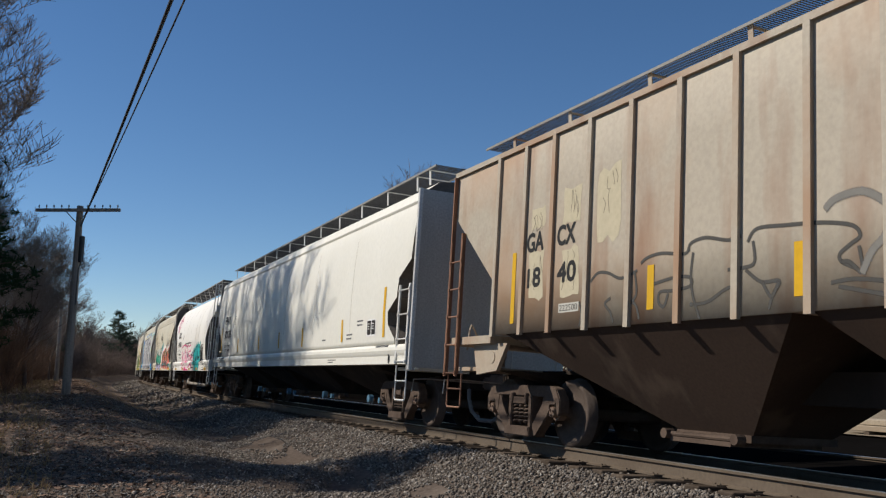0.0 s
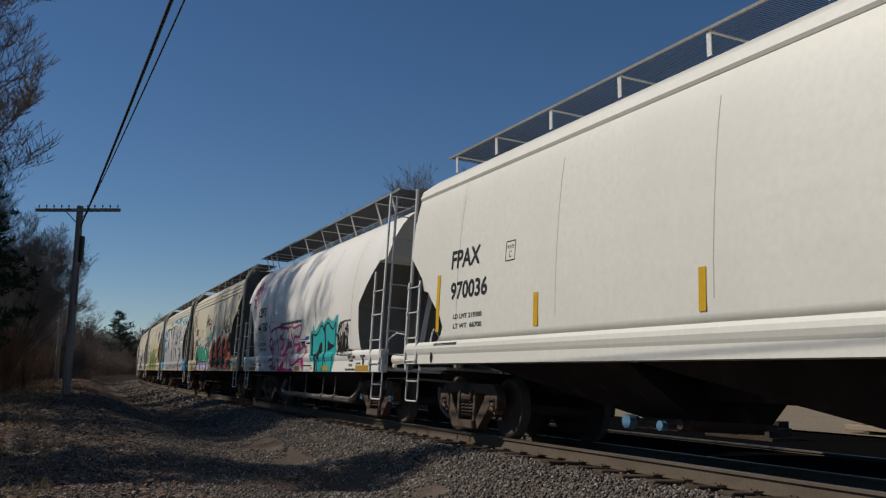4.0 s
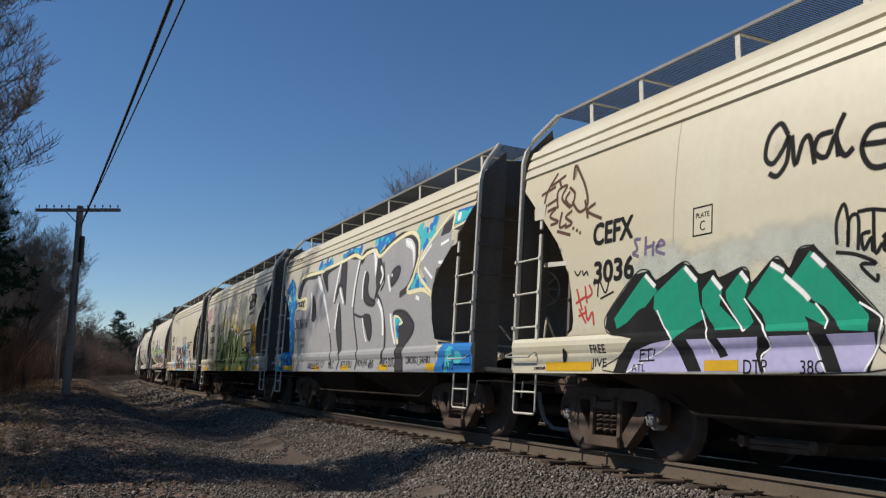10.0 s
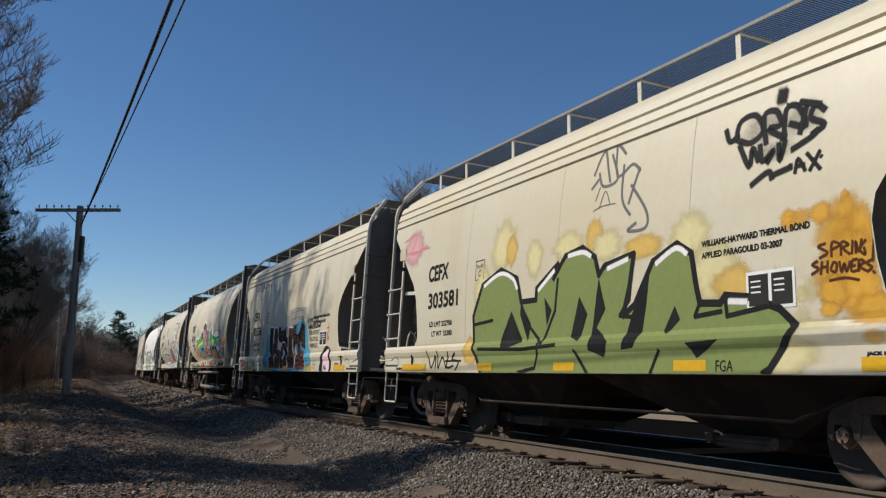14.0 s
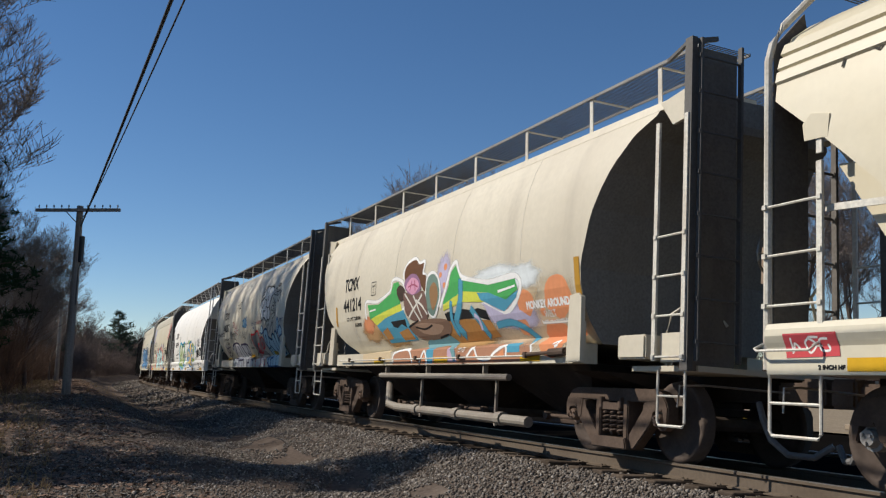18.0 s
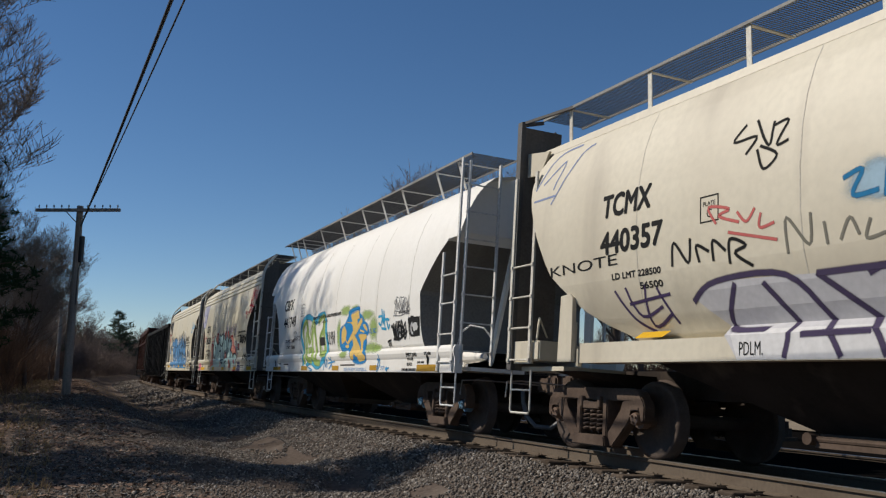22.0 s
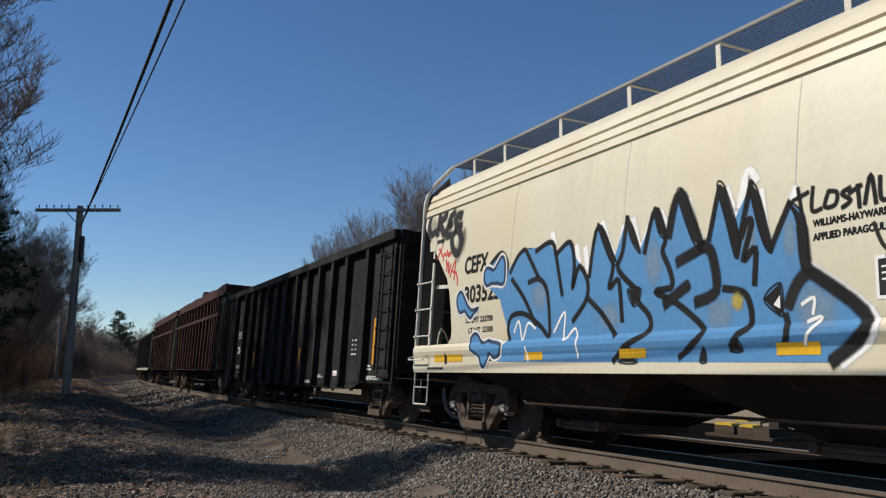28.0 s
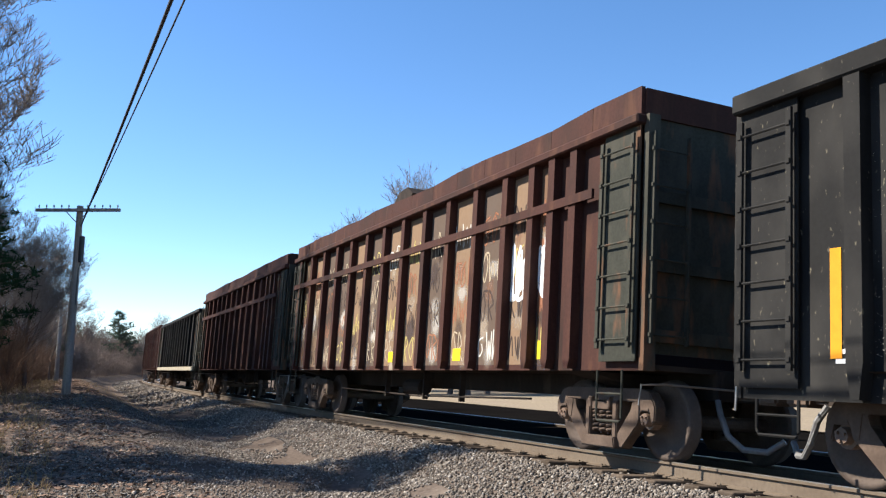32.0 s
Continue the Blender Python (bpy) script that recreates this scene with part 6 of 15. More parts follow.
def litter(name, n, place, size, mat, seed, label):
    """Dead leaves lying about as small bent flakes."""
    g = np.random.default_rng(seed)
    x, y = place(g, n)
    d, s = lateral(x, y)
    z = ground_height(d, s, x, y) + 0.012
    a, k = g.uniform(0, math.tau, n), g.uniform(0.5, 1.2, n) * size
    vs, fs = [], []
    for i in range(n):
        c, sn = math.cos(a[i]) * k[i], math.sin(a[i]) * k[i]
        j = len(vs)
        vs += [(x[i] + c, y[i] + sn, z[i] + g.uniform(0, 0.03)), (x[i] - sn * 0.6, y[i] + c * 0.6, z[i] + g.uniform(0, 0.04)), (x[i] - c, y[i] - sn, z[i] + g.uniform(0, 0.03)), (x[i] + sn * 0.6, y[i] - c * 0.6, z[i])]
        fs += [(j, j + 1, j + 2), (j, j + 2, j + 3)]
    me = bpy.data.meshes.new(name)
    me.from_pydata(vs, [], fs)
    me.materials.append(mat)
    return tagged(new(name, me), label, "leaves", kind="stuff")


LEAF = island_material("dead leaves", [(0.11, 0.068, 0.048), (0.2, 0.13, 0.092), (0.27, 0.19, 0.14), (0.15, 0.095, 0.068)])
litter("leaf_litter", 30000, band(-60, 3, 5.4, 15), 0.06, LEAF, 31, "brown dead leaves scattered over the bank")

# sticks lying in the ditch
for k, (s, d, ln, tn) in enumerate(((-16.5, 3.1, 1.6, 20), (-9, 5.0, 1.1, 70), (-24, 3.6, 1.4, -15))):
    x, y, a = spot(s)
    x, y = x + d * math.sin(a), y - d * math.cos(a)
    bm = bmesh.new()
    tube(bm, [(-ln / 2, 0, 0.03), (-ln * 0.1, 0.06, 0.07), (ln / 2, -0.05, 0.03)], 0.03, 6, 0.012)
    ob = part("fallen_branch", fixed(bm), BARK)
    ob.matrix_basis = pose(x, y, gz_at(x, y) + 0.02, 0, 0, tn)
    tagged(ob, "dark fallen branch lying in the trackside ditch", "branch", "fallen branches")


# ---------------------------------------------------------------- lettering and graffiti on the cars
from mathutils.geometry import delaunay_2d_cdt

INKS = {}


def ink(rgb, rough=0.82):
    """Paint of one colour with slight fading, thin where the mesh's fade runs towards 1."""
    if rgb not in INKS:
        m = material("paint %.2f %.2f %.2f" % rgb, rgb, rough, second=tuple(min(1, c * 0.8 + 0.018) for c in rgb), amount=0.45, scale=(2.5, 2.5, 1.0), grain=0.05, fine=15)
        n, link = m.node_tree.nodes, m.node_tree.links.new
        at, speck, add, ramp = n.new("ShaderNodeAttribute"), n.new("ShaderNodeTexNoise"), n.new("ShaderNodeMath"), n.new("ShaderNodeMapRange")
        at.attribute_name = "fade"
        speck.inputs["Scale"].default_value = 90.0
        add.operation, add.inputs[1].default_value = "MULTIPLY_ADD", 0.5
        ramp.inputs["From Min"].default_value, ramp.inputs["From Max"].default_value = 0.22, 1.18
        ramp.inputs["To Min"].default_value, ramp.inputs["To Max"].default_value = 1.0, 0.0
        ramp.interpolation_type = "SMOOTHSTEP"
        link(n["Texture Coordinate"].outputs["Object"], speck.inputs["Vector"])
        link(speck.outputs["Fac"], add.inputs[0])
        link(at.outputs["Fac"], add.inputs[2])
        link(add.outputs[0], ramp.inputs["Value"])
        cut, low = n.new("ShaderNodeMath"), n.new("ShaderNodeMath")
        cut.operation, cut.inputs[1].default_value = "LESS_THAN", 0.001
        link(at.outputs["Fac"], cut.inputs[0])
        low.operation = "MAXIMUM"
        link(ramp.outputs["Result"], low.inputs[0])
        link(cut.outputs[0], low.inputs[1])
        link(low.outputs[0], n["Principled BSDF"].inputs["Alpha"])
        INKS[rgb] = m
    return INKS[rgb]


BLACK, DARK, OFFWHITE, AMBER = (0.014, 0.014, 0.014), (0.03, 0.028, 0.027), (0.78, 0.77, 0.74), (0.62, 0.36, 0.02)


class Decal:
    """Flat paint laid over a car's side, following its curve. Points are x along the car and z up."""

    def __init__(self, car, side):
        self.car, self.side, self.bm, self.mats, self.n = car, side, bmesh.new(), [], 0
        self.fade = self.bm.verts.layers.float.new("fade")

    def slot(self, rgb):
        if rgb not in self.mats:
            self.mats.append(rgb)
        return self.mats.index(rgb)

    def face(self, pts, rgb, layer):
        self.n += 1
        y = 0.0008 * layer + 0.000016 * (self.n % 48)
        f = self.bm.faces.new([self.bm.verts.new((x, y, z)) for x, z in pts])
        f.material_index = self.slot(rgb)
        return f

    def poly(self, pts, rgb, layer=0):
        if len(pts) <= 4:
            self.face(pts, rgb, layer)
            return self
        vs, _, tris, *_ = delaunay_2d_cdt([Vector(p) for p in pts], [], [list(range(len(pts)))], 1, 1e-5)
        self.n += 1
        y, slot = 0.0008 * layer + 0.000016 * (self.n % 48), self.slot(rgb)
        bv = [self.bm.verts.new((p[0], y, p[1])) for p in vs]
        for t in tris:
            self.bm.faces.new([bv[i] for i in t]).material_index = slot
        return self

    def rect(self, x0, x1, z0, z1, rgb, layer=0):
        self.face([(x0, z0), (x1, z0), (x1, z1), (x0, z1)], rgb, layer)
        return self

    def blob(self, x, z, rx, rz, rgb, layer=0, seed=0, wobble=0.18, n=18):
        r = random.Random(seed)
        self.poly([(x + rx * (1 + r.uniform(-wobble, wobble)) * math.cos(a * math.tau / n), z + rz * (1 + r.uniform(-wobble, wobble)) * math.sin(a * math.tau / n)) for a in range(n)], rgb, layer)
        return self

    def stroke(self, pts, w, rgb, layer=0, closed=False):
        pts = list(pts) + ([pts[0]] if closed else [])
        for (x0, z0), (x1, z1) in zip(pts, pts[1:]):
            dx, dz = x1 - x0, z1 - z0
            k = math.hypot(dx, dz)
            if k < 1e-5:
                continue
            ux, uz = dx / k * w * 0.3, dz / k * w * 0.3
            nx_, nz_ = -dz / k * w / 2, dx / k * w / 2
            self.face([(x0 - ux + nx_, z0 - uz + nz_), (x0 - ux - nx_, z0 - uz - nz_), (x1 + ux - nx_, z1 + uz - nz_), (x1 + ux + nx_, z1 + uz + nz_)], rgb, layer)
        return self

    def scrawl(self, x0, x1, z0, z1, rgb, w, seed, loops=5, layer=2):
        """A quick unreadable tag of looping spray strokes."""
        r = random.Random(seed)
        kinds = (((0, 1), (0.1, 0), (0.5, 0.7), (0.9, 0.1)), ((0.8, 0.9), (0.1, 0.7), (0.2, 0.1), (0.8, 0.2), (0.6, 0.6)), ((0.2, 0), (0.2, 1), (0.8, 0.7), (0.3, 0.45), (0.9, 0)), ((0.5, 1), (0.1, 0.5), (0.5, 0), (0.9, 0.5), (0.5, 1), (1.1, 0.9)), ((0, 0.8), (0.4, 0), (0.5, 0.6), (0.8, 0), (1, 1)))
        step = (x1 - x0) / loops
        for k in range(loops):
            self.line([(x0 + step * (k + 0.85 * a + r.uniform(-0.1, 0.1)), z0 + (z1 - z0) * min(1, max(0, b + r.uniform(-0.15, 0.15)))) for a, b in r.choice(kinds)], w, rgb, layer)
        if loops > 3:
            self.line([(x0, z0 + (z1 - z0) * r.uniform(0, 0.3)), ((x0 + x1) / 2, z0), (x1, z0 + (z1 - z0) * r.uniform(0, 0.4))], w, rgb, layer)
        return self

    def smooth(self, pts, closed=False, n=5):
        """Rounds a line of points off."""
        p = list(pts)
        if len(p) < 3:
            return p
        p = [p[-1]] + p + p[:2] if closed else [p[0]] + p + [p[-1]]
        out = []
        for a, b, c, e in zip(p, p[1:], p[2:], p[3:]):
            for k in range(n):
                u = k / n
                out.append(tuple(0.5 * (2 * b[i] + (c[i] - a[i]) * u + (2 * a[i] - 5 * b[i] + 4 * c[i] - e[i]) * u * u + (3 * b[i] - a[i] - 3 * c[i] + e[i]) * u ** 3) for i in (0, 1)))
        return out if closed else out + [p[-2]]

    def ribbon(self, q, w, rgb, layer, closed=False, core=0.62, rim=1.45):
        """A sprayed band along a line: solid in its middle, thinning out to both rims."""
        q = [p for k, p in enumerate(q) if k == 0 or math.hypot(p[0] - q[k - 1][0], p[1] - q[k - 1][1]) > 1e-4]
        if len(q) < 2:
            return self
        self.n += 1
        y, slot, last = 0.0008 * layer + 0.000016 * (self.n % 48), self.slot(rgb), None
        if not closed:
            (ax, az), (bx, bz), (cx, cz), (ex, ez) = q[0], q[1], q[-2], q[-1]
            k0, k1 = math.hypot(bx - ax, bz - az), math.hypot(ex - cx, ez - cz)
            q = [(ax - (bx - ax) / k0 * w * 0.4, az - (bz - az) / k0 * w * 0.4)] + q + [(ex + (ex - cx) / k1 * w * 0.4, ez + (ez - cz) / k1 * w * 0.4)]
        else:
            q = q + [q[0]]
        m = len(q) - 1
        for k, (x, z) in enumerate(q):
            a, b = (q[max(k - 1, 0)], q[min(k + 1, m)]) if not closed else (q[k - 1] if k else q[m - 1], q[k + 1] if k < m else q[1])
            dx, dz = b[0] - a[0], b[1] - a[1]
            g = math.hypot(dx, dz) or 1.0
            nx_, nz_ = -dz / g * w / 2, dx / g * w / 2
            now = [self.bm.verts.new((x + nx_ * o, y, z + nz_ * o)) for o in (-rim, -core, core, rim)]
            now[0][self.fade] = now[3][self.fade] = 1.0
            if not closed and k in (0, m):
                now[1][self.fade] = now[2][self.fade] = 1.0
            if last:
                for i in range(3):
                    self.bm.faces.new((last[i], last[i + 1], now[i + 1], now[i])).material_index = slot
            last = now
        return self

    def line(self, pts, w, rgb, layer=0, closed=False):
        """A spray line through the points."""
        return self.ribbon(self.smooth(pts, closed), w, rgb, layer, closed)

    def fringe(self, pts, w, rgb, layer=0, closed=True):
        """A thin mist of paint along a line."""
        return self.ribbon(self.smooth(pts, closed), w, rgb, layer, closed, 0.0, 1.0)

    def shape(self, pts, rgb, layer=0):
        return self.poly(self.smooth(pts, True, 4), rgb, layer)

    def spots(self, x0, x1, z0, z1, n, tones, seed, layer, size=(0.05, 0.15)):
        """Round paint spots strewn over a patch that rises with x."""
        r = random.Random(seed)
        for k in range(n):
            u = r.random()
            z = z0 + (z1 - z0) * min(1, max(0, r.gauss(0.5, 0.25)))
            q = r.uniform(*size)
            self.blob(x0 + (x1 - x0) * u, z, q, q * r.uniform(0.6, 1.1), tones[k % len(tones)], layer + k % 2, seed * 50 + k, 0.15, 12)
        return self

    def haze(self, x, z, rx, rz, rgb, layer, seed, heart=0.0):
        """A soft cloud of sprayed paint that thins out to its rim. heart: how thin its middle is already."""
        r = random.Random(seed + int(100 * x))
        self.n += 1
        y, slot, rings, n = 0.0008 * layer + 0.000016 * (self.n % 48), self.slot(rgb), [], 22
        wob = [1 + r.uniform(-0.13, 0.13) for _ in range(n)]
        for q, fade in ((0.0, heart), (0.45, heart), (0.75, heart + (1 - heart) * 0.35), (1.0, heart + (1 - heart) * 0.78), (1.25, 1.0)):
            ring = [self.bm.verts.new((x + rx * q * wob[k] * math.cos(k * math.tau / n), y, z + rz * q * wob[k] * math.sin(k * math.tau / n))) for k in range(n if q else 1)]
            for v in ring:
                v[self.fade] = fade
            rings.append(ring)
        for u, v in zip(rings, rings[1:]):
            for k in range(n):
                self.bm.faces.new((u[0], v[k], v[(k + 1) % n]) if len(u) == 1 else (u[k], v[k], v[(k + 1) % n], u[(k + 1) % n])).material_index = slot
        return self

    def text(self, body, x0, x1, z0, z1, rgb, layer=1, grow_by=0.0, ways=10, shear=0.0, drift=0.0):
        """Lettering fitted into a box; grow_by fattens it for outlines, drift lifts it along x."""
        cu = bpy.data.curves.new("lettering", "FONT")
        cu.body, cu.resolution_u, cu.fill_mode, cu.shear = body, 3, "FRONT", shear
        ob = bpy.data.objects.new("lettering", cu)
        me = ob.to_mesh()
        v = np.array([p.co[:2] for p in me.vertices])
        tris = [tuple(p.vertices) for p in me.polygons]
        ob.to_mesh_clear()
        bpy.data.objects.remove(ob)
        bpy.data.curves.remove(cu)
        lo, hi = v.min(0), v.max(0)
        v = (v - lo) / (hi - lo)
        v = np.c_[x0 + v[:, 0] * (x1 - x0), z0 + v[:, 1] * (z1 - z0) + v[:, 0] * drift]
        slot = self.slot(rgb)
        shifts = [(0, 0)] if not grow_by else [(grow_by * math.cos(k * math.tau / ways), grow_by * math.sin(k * math.tau / ways)) for k in range(ways)]
        for sx, sz in shifts:
            self.n += 1
            vs = [self.bm.verts.new((x + sx, 0.0008 * layer + 0.000016 * (self.n % 48), z + sz)) for x, z in v]
            for t in tris:
                f = self.bm.faces.new([vs[i] for i in t])
                f.material_index = slot
        return self

    def done(self, name, label=""):
        zs = [p[0] for p in self.side]
        lo, hi = min(v.co.z for v in self.bm.verts), max(v.co.z for v in self.bm.verts)
        for z in zs:
            if lo < z < hi:
                bmesh.ops.bisect_plane(self.bm, geom=self.bm.verts[:] + self.bm.edges[:] + self.bm.faces[:], plane_co=(0, 0, z), plane_no=(0, 0, 1))
        bmesh.ops.bisect_plane(self.bm, geom=self.bm.verts[:] + self.bm.edges[:] + self.bm.faces[:], plane_co=(0, 0, zs[0] + 0.002), plane_no=(0, 0, 1), clear_inner=True)
        if self.side is CREAM_SIDE:
            for v in self.bm.verts:
                if v.co.z > 1.42:
                    v.co.x = min(v.co.x, float(np.interp(v.co.z, [e[0] for e in CREAM_FRONT], [e[1] for e in CREAM_FRONT])) - 0.01)
        ws = [p[1] for p in self.side]
        for v in self.bm.verts:
            v.co.y = -(float(np.interp(v.co.z, zs, ws)) + 0.002 + v.co.y)
        me = bpy.data.meshes.new(name)
        self.bm.to_mesh(me)
        self.bm.free()
        for rgb in self.mats:
            me.materials.append(ink(rgb))
        return link_mesh(name, me, None, self.car, label)


def lines(car, side, rows, rgb=BLACK, name="lettering"):
    """Stencilled lettering: rows of (text, x0, x1, z0, z1)."""
    for body, x0, x1, z0, z1 in rows:
        d, bold = Decal(car, side), 0.013 if z1 - z0 > 0.18 else 0.004
        d.text(body, x0, x1, z0, z1, rgb).text(body, x0, x1, z0, z1, rgb, 2, bold, 6).done(name, "stencilled lettering")


def small_print(car, side, rows, rgb=BLACK):
    """Lettering too small to read, as plain bars."""
    for x0, x1, z0, z1 in rows:
        Decal(car, side).rect(x0, x1, z0, z1, rgb).done("small_print")


def boxed_plate(car, side, x0, x1, z0, z1, rgb=BLACK):
    d = Decal(car, side)
    d.stroke([(x0, z0), (x1, z0), (x1, z1), (x0, z1)], 0.016, rgb, closed=True)
    d.text("PLATE", x0 + 0.04, x1 - 0.04, z0 + (z1 - z0) * 0.62, z0 + (z1 - z0) * 0.8, rgb)
    d.text("C", x0 + (x1 - x0) * 0.36, x1 - (x1 - x0) * 0.36, z0 + (z1 - z0) * 0.15, z0 + (z1 - z0) * 0.5, rgb)
    d.done("plate_mark", "boxed clearance mark")


def bars(car, side, spans, rgb=AMBER):
    for x0, x1, z0, z1 in spans:
        Decal(car, side).rect(x0, x1, z0, z1, rgb, 6).done("reflector_stripe", "yellow reflective stripe")


def repair_panel(car, side, x0, x1, z0, z1):
    d = Decal(car, side).rect(x0, x1, z0, z1, OFFWHITE, 3)
    m = (x0 + x1) / 2
    for a, b in ((x0 + 0.03, m - 0.02), (m + 0.02, x1 - 0.03)):
        d.rect(a, b, z0 + 0.03, z1 - 0.03, DARK, 4)
        for k in range(3):
            d.rect(a + 0.03, a + 0.03 + (b - a) * 0.5, z1 - 0.10 - 0.05 * k, z1 - 0.085 - 0.05 * k, OFFWHITE, 5)
    d.done("data_panel", "black stencilled data panel with white lines")


def sill_hole(car, side, x, z):
    Decal(car, side).blob(x, z, 0.05, 0.09, BLACK, 7, wobble=0).done("sill_hole", "dark oval jacking hole")


CREAM_BARS = [(-5.45, -4.4, 0.985, 1.095), (-2.42, -1.95, 0.985, 1.09), (-0.24, 0.25, 0.985, 1.09), (2.15, 2.65, 0.985, 1.095), (4.5, 5.3, 0.985, 1.10)]


def cream_marks(car, number, panel=True, load="232700", empty="53300"):
    lines(car, CREAM_SIDE, [("CEFX", -4.40, -3.62, 2.48, 2.74), (number, -4.36, -4.36 + 1.16 * len(number) / 6, 2.02, 2.27)])
    if car is not CAR_D:
        lines(car, CREAM_SIDE, [("LD LMT " + load, -4.3, -3.4, 1.71, 1.79), ("LT WT  " + empty, -4.2, -3.4, 1.55, 1.63)])
        lines(car, CREAM_SIDE, [("WILLIAMS-HAYWARD THERMAL BOND", 2.60, 4.0, 2.22, 2.28), ("APPLIED PARAGOULD 03-2007", 2.60, 3.68, 2.10, 2.16)])
    boxed_plate(car, CREAM_SIDE, -2.58, -2.30, 2.35, 2.64)
    small_print(car, CREAM_SIDE, [(-3.6, -3.0, 1.12, 1.15), (3.4, 4.0, 1.12, 1.15), (3.4, 3.9, 1.05, 1.08)])
    lines(car, CREAM_SIDE, [("LIFT HERE", 4.92, 5.2, 1.255, 1.29), ("JACK HERE", 4.55, 4.85, 1.105, 1.14), ("2 INCH HF COMP SHOES", 5.45, 6.12, 1.0, 1.035), ("2 INCH HF COMP SHOES", -5.75, -5.1, 1.0, 1.035)])
    up = 0.14 if car is CAR_L else 0.0
    bars(car, CREAM_SIDE, [(x0, x1, z0 + up, z1 + up) for x0, x1, z0, z1 in CREAM_BARS])
    sill_hole(car, CREAM_SIDE, -5.0, 1.17)
    sill_hole(car, CREAM_SIDE, 5.05, 1.17)
    if panel:
        repair_panel(car, CREAM_SIDE, 3.22, 3.82, 1.55, 1.90)


for car, number, pn in ((CAR_D, "3036", False), (CAR_E, "303616", False), (CAR_F, "303581", True), (CAR_G, "303536", True), (CAR_K, "303530", False), (CAR_L, "303525", True)):
    cream_marks(car, number, pn)


# red, green and brown block letters
SEAGREEN, LILAC = (0.015, 0.28, 0.17), (0.46, 0.43, 0.64)
CORAL, UMBER, LEAFGREEN, PALE, AQUA = (0.62, 0.13, 0.10), (0.045, 0.022, 0.016), (0.01, 0.22, 0.06), (0.82, 0.82, 0.79), (0.02, 0.33, 0.34)
d = Decal(CAR_D, CREAM_SIDE)
for q in ([(5.13, 3.49), (5.15, 3.58), (5.21, 3.49)], [(5.22, 3.58), (5.28, 3.58)], [(5.25, 3.58), (5.27, 3.48)], [(5.31, 3.48), (5.29, 3.58)], [(5.34, 3.58), (5.35, 3.5)], [(5.3, 3.53), (5.35, 3.54)], [(5.38, 3.57), (5.37, 3.52), (5.42, 3.5), (5.4, 3.57)], [(5.44, 3.59), (5.41, 3.57), (5.45, 3.53)], [(5.11, 3.47), (5.38, 3.47)], [(5.13, 3.49), (5.14, 3.38)], [(5.22, 3.47), (5.23, 3.39)],):
    d.line(q, 0.022, (0.05, 0.05, 0.05), 2)
d.done("graffiti_tag", "small black tag near the eaves")
d = Decal(CAR_D, CREAM_SIDE)
for q in ([(5.21, 1.29), (5.19, 1.15), (5.34, 1.2), (5.21, 1.23), (5.38, 1.27), (5.22, 1.28)], [(5.42, 1.23), (5.43, 1.16), (5.56, 1.17), (5.57, 1.25), (5.61, 1.04), (5.46, 1.06)], [(5.72, 1.22), (5.64, 1.18), (5.75, 1.16)], [(5.8, 1.17), (5.85, 1.24), (5.89, 1.17), (5.96, 1.23), (6.04, 1.19), (5.96, 1.16)], [(5.14, 1.42), (5.2, 1.35)],):
    d.line(q, 0.055, (0.06, 0.43, 0.46), 3)
d.haze(5.35, 1.23, 0.25, 0.1, (0.10, 0.45, 0.47), 2, 5, 0.5)
d.done("graffiti_tag", "turquoise hand-sprayed letters on the sill")
d = Decal(CAR_D, CREAM_SIDE)
d.poly([(0.19, 1.09), (0.22, 1.32), (-0.16, 1.58), (-0.2, 1.79), (0.18, 2.01), (0.66, 2.21), (1.1, 2.23), (1.4, 2.17), (1.63, 2.25), (1.85, 2.33), (1.99, 2.42), (2.16, 2.35), (2.36, 2.34), (2.49, 2.33), (2.54, 2.24), (2.6, 2.11), (2.7, 2.12), (2.79, 2.2), (2.99, 2.22), (3.19, 2.22), (3.47, 2.24), (3.58, 2.2), (3.62, 2.1), (3.76, 2.15), (3.93, 2.22), (4.34, 2.35), (4.72, 2.41), (4.97, 1.61), (5.12, 1.36), (5.1, 0.98)], PALE, 0)
d.fringe([(0.19, 1.09), (0.22, 1.32), (-0.16, 1.58), (-0.2, 1.79), (0.18, 2.01), (0.66, 2.21), (1.1, 2.23), (1.4, 2.17), (1.63, 2.25), (1.85, 2.33), (1.99, 2.42), (2.16, 2.35), (2.36, 2.34), (2.49, 2.33), (2.54, 2.24), (2.6, 2.11), (2.7, 2.12), (2.79, 2.2), (2.99, 2.22), (3.19, 2.22), (3.47, 2.24), (3.58, 2.2), (3.62, 2.1), (3.76, 2.15), (3.93, 2.22), (4.34, 2.35), (4.72, 2.41), (4.97, 1.61), (5.12, 1.36), (5.1, 0.98)], 0.09, PALE, 0)
for q in ([(1.23, 2.18), (1.22, 2.38)], [(1.32, 2.19), (1.32, 2.43)], [(1.41, 2.22), (1.42, 2.38)], [(1.71, 2.33), (1.71, 2.45)], [(1.95, 2.4), (1.95, 2.47)], [(2.06, 2.4), (2.06, 2.43)], [(2.45, 2.35), (2.46, 2.41)],):
    d.line(q, 0.035, PALE, 1)
for q in ([(3.03, 2.22), (3.03, 2.47)], [(3.1, 2.24), (3.11, 2.57)], [(3.17, 2.23), (3.19, 2.41)], [(3.23, 2.26), (3.22, 2.37)],):
    d.line(q, 0.055, PALE, 5)
d.haze(3.53, 2.23, 0.13, 0.13, PALE, 5, 978, 0.1)
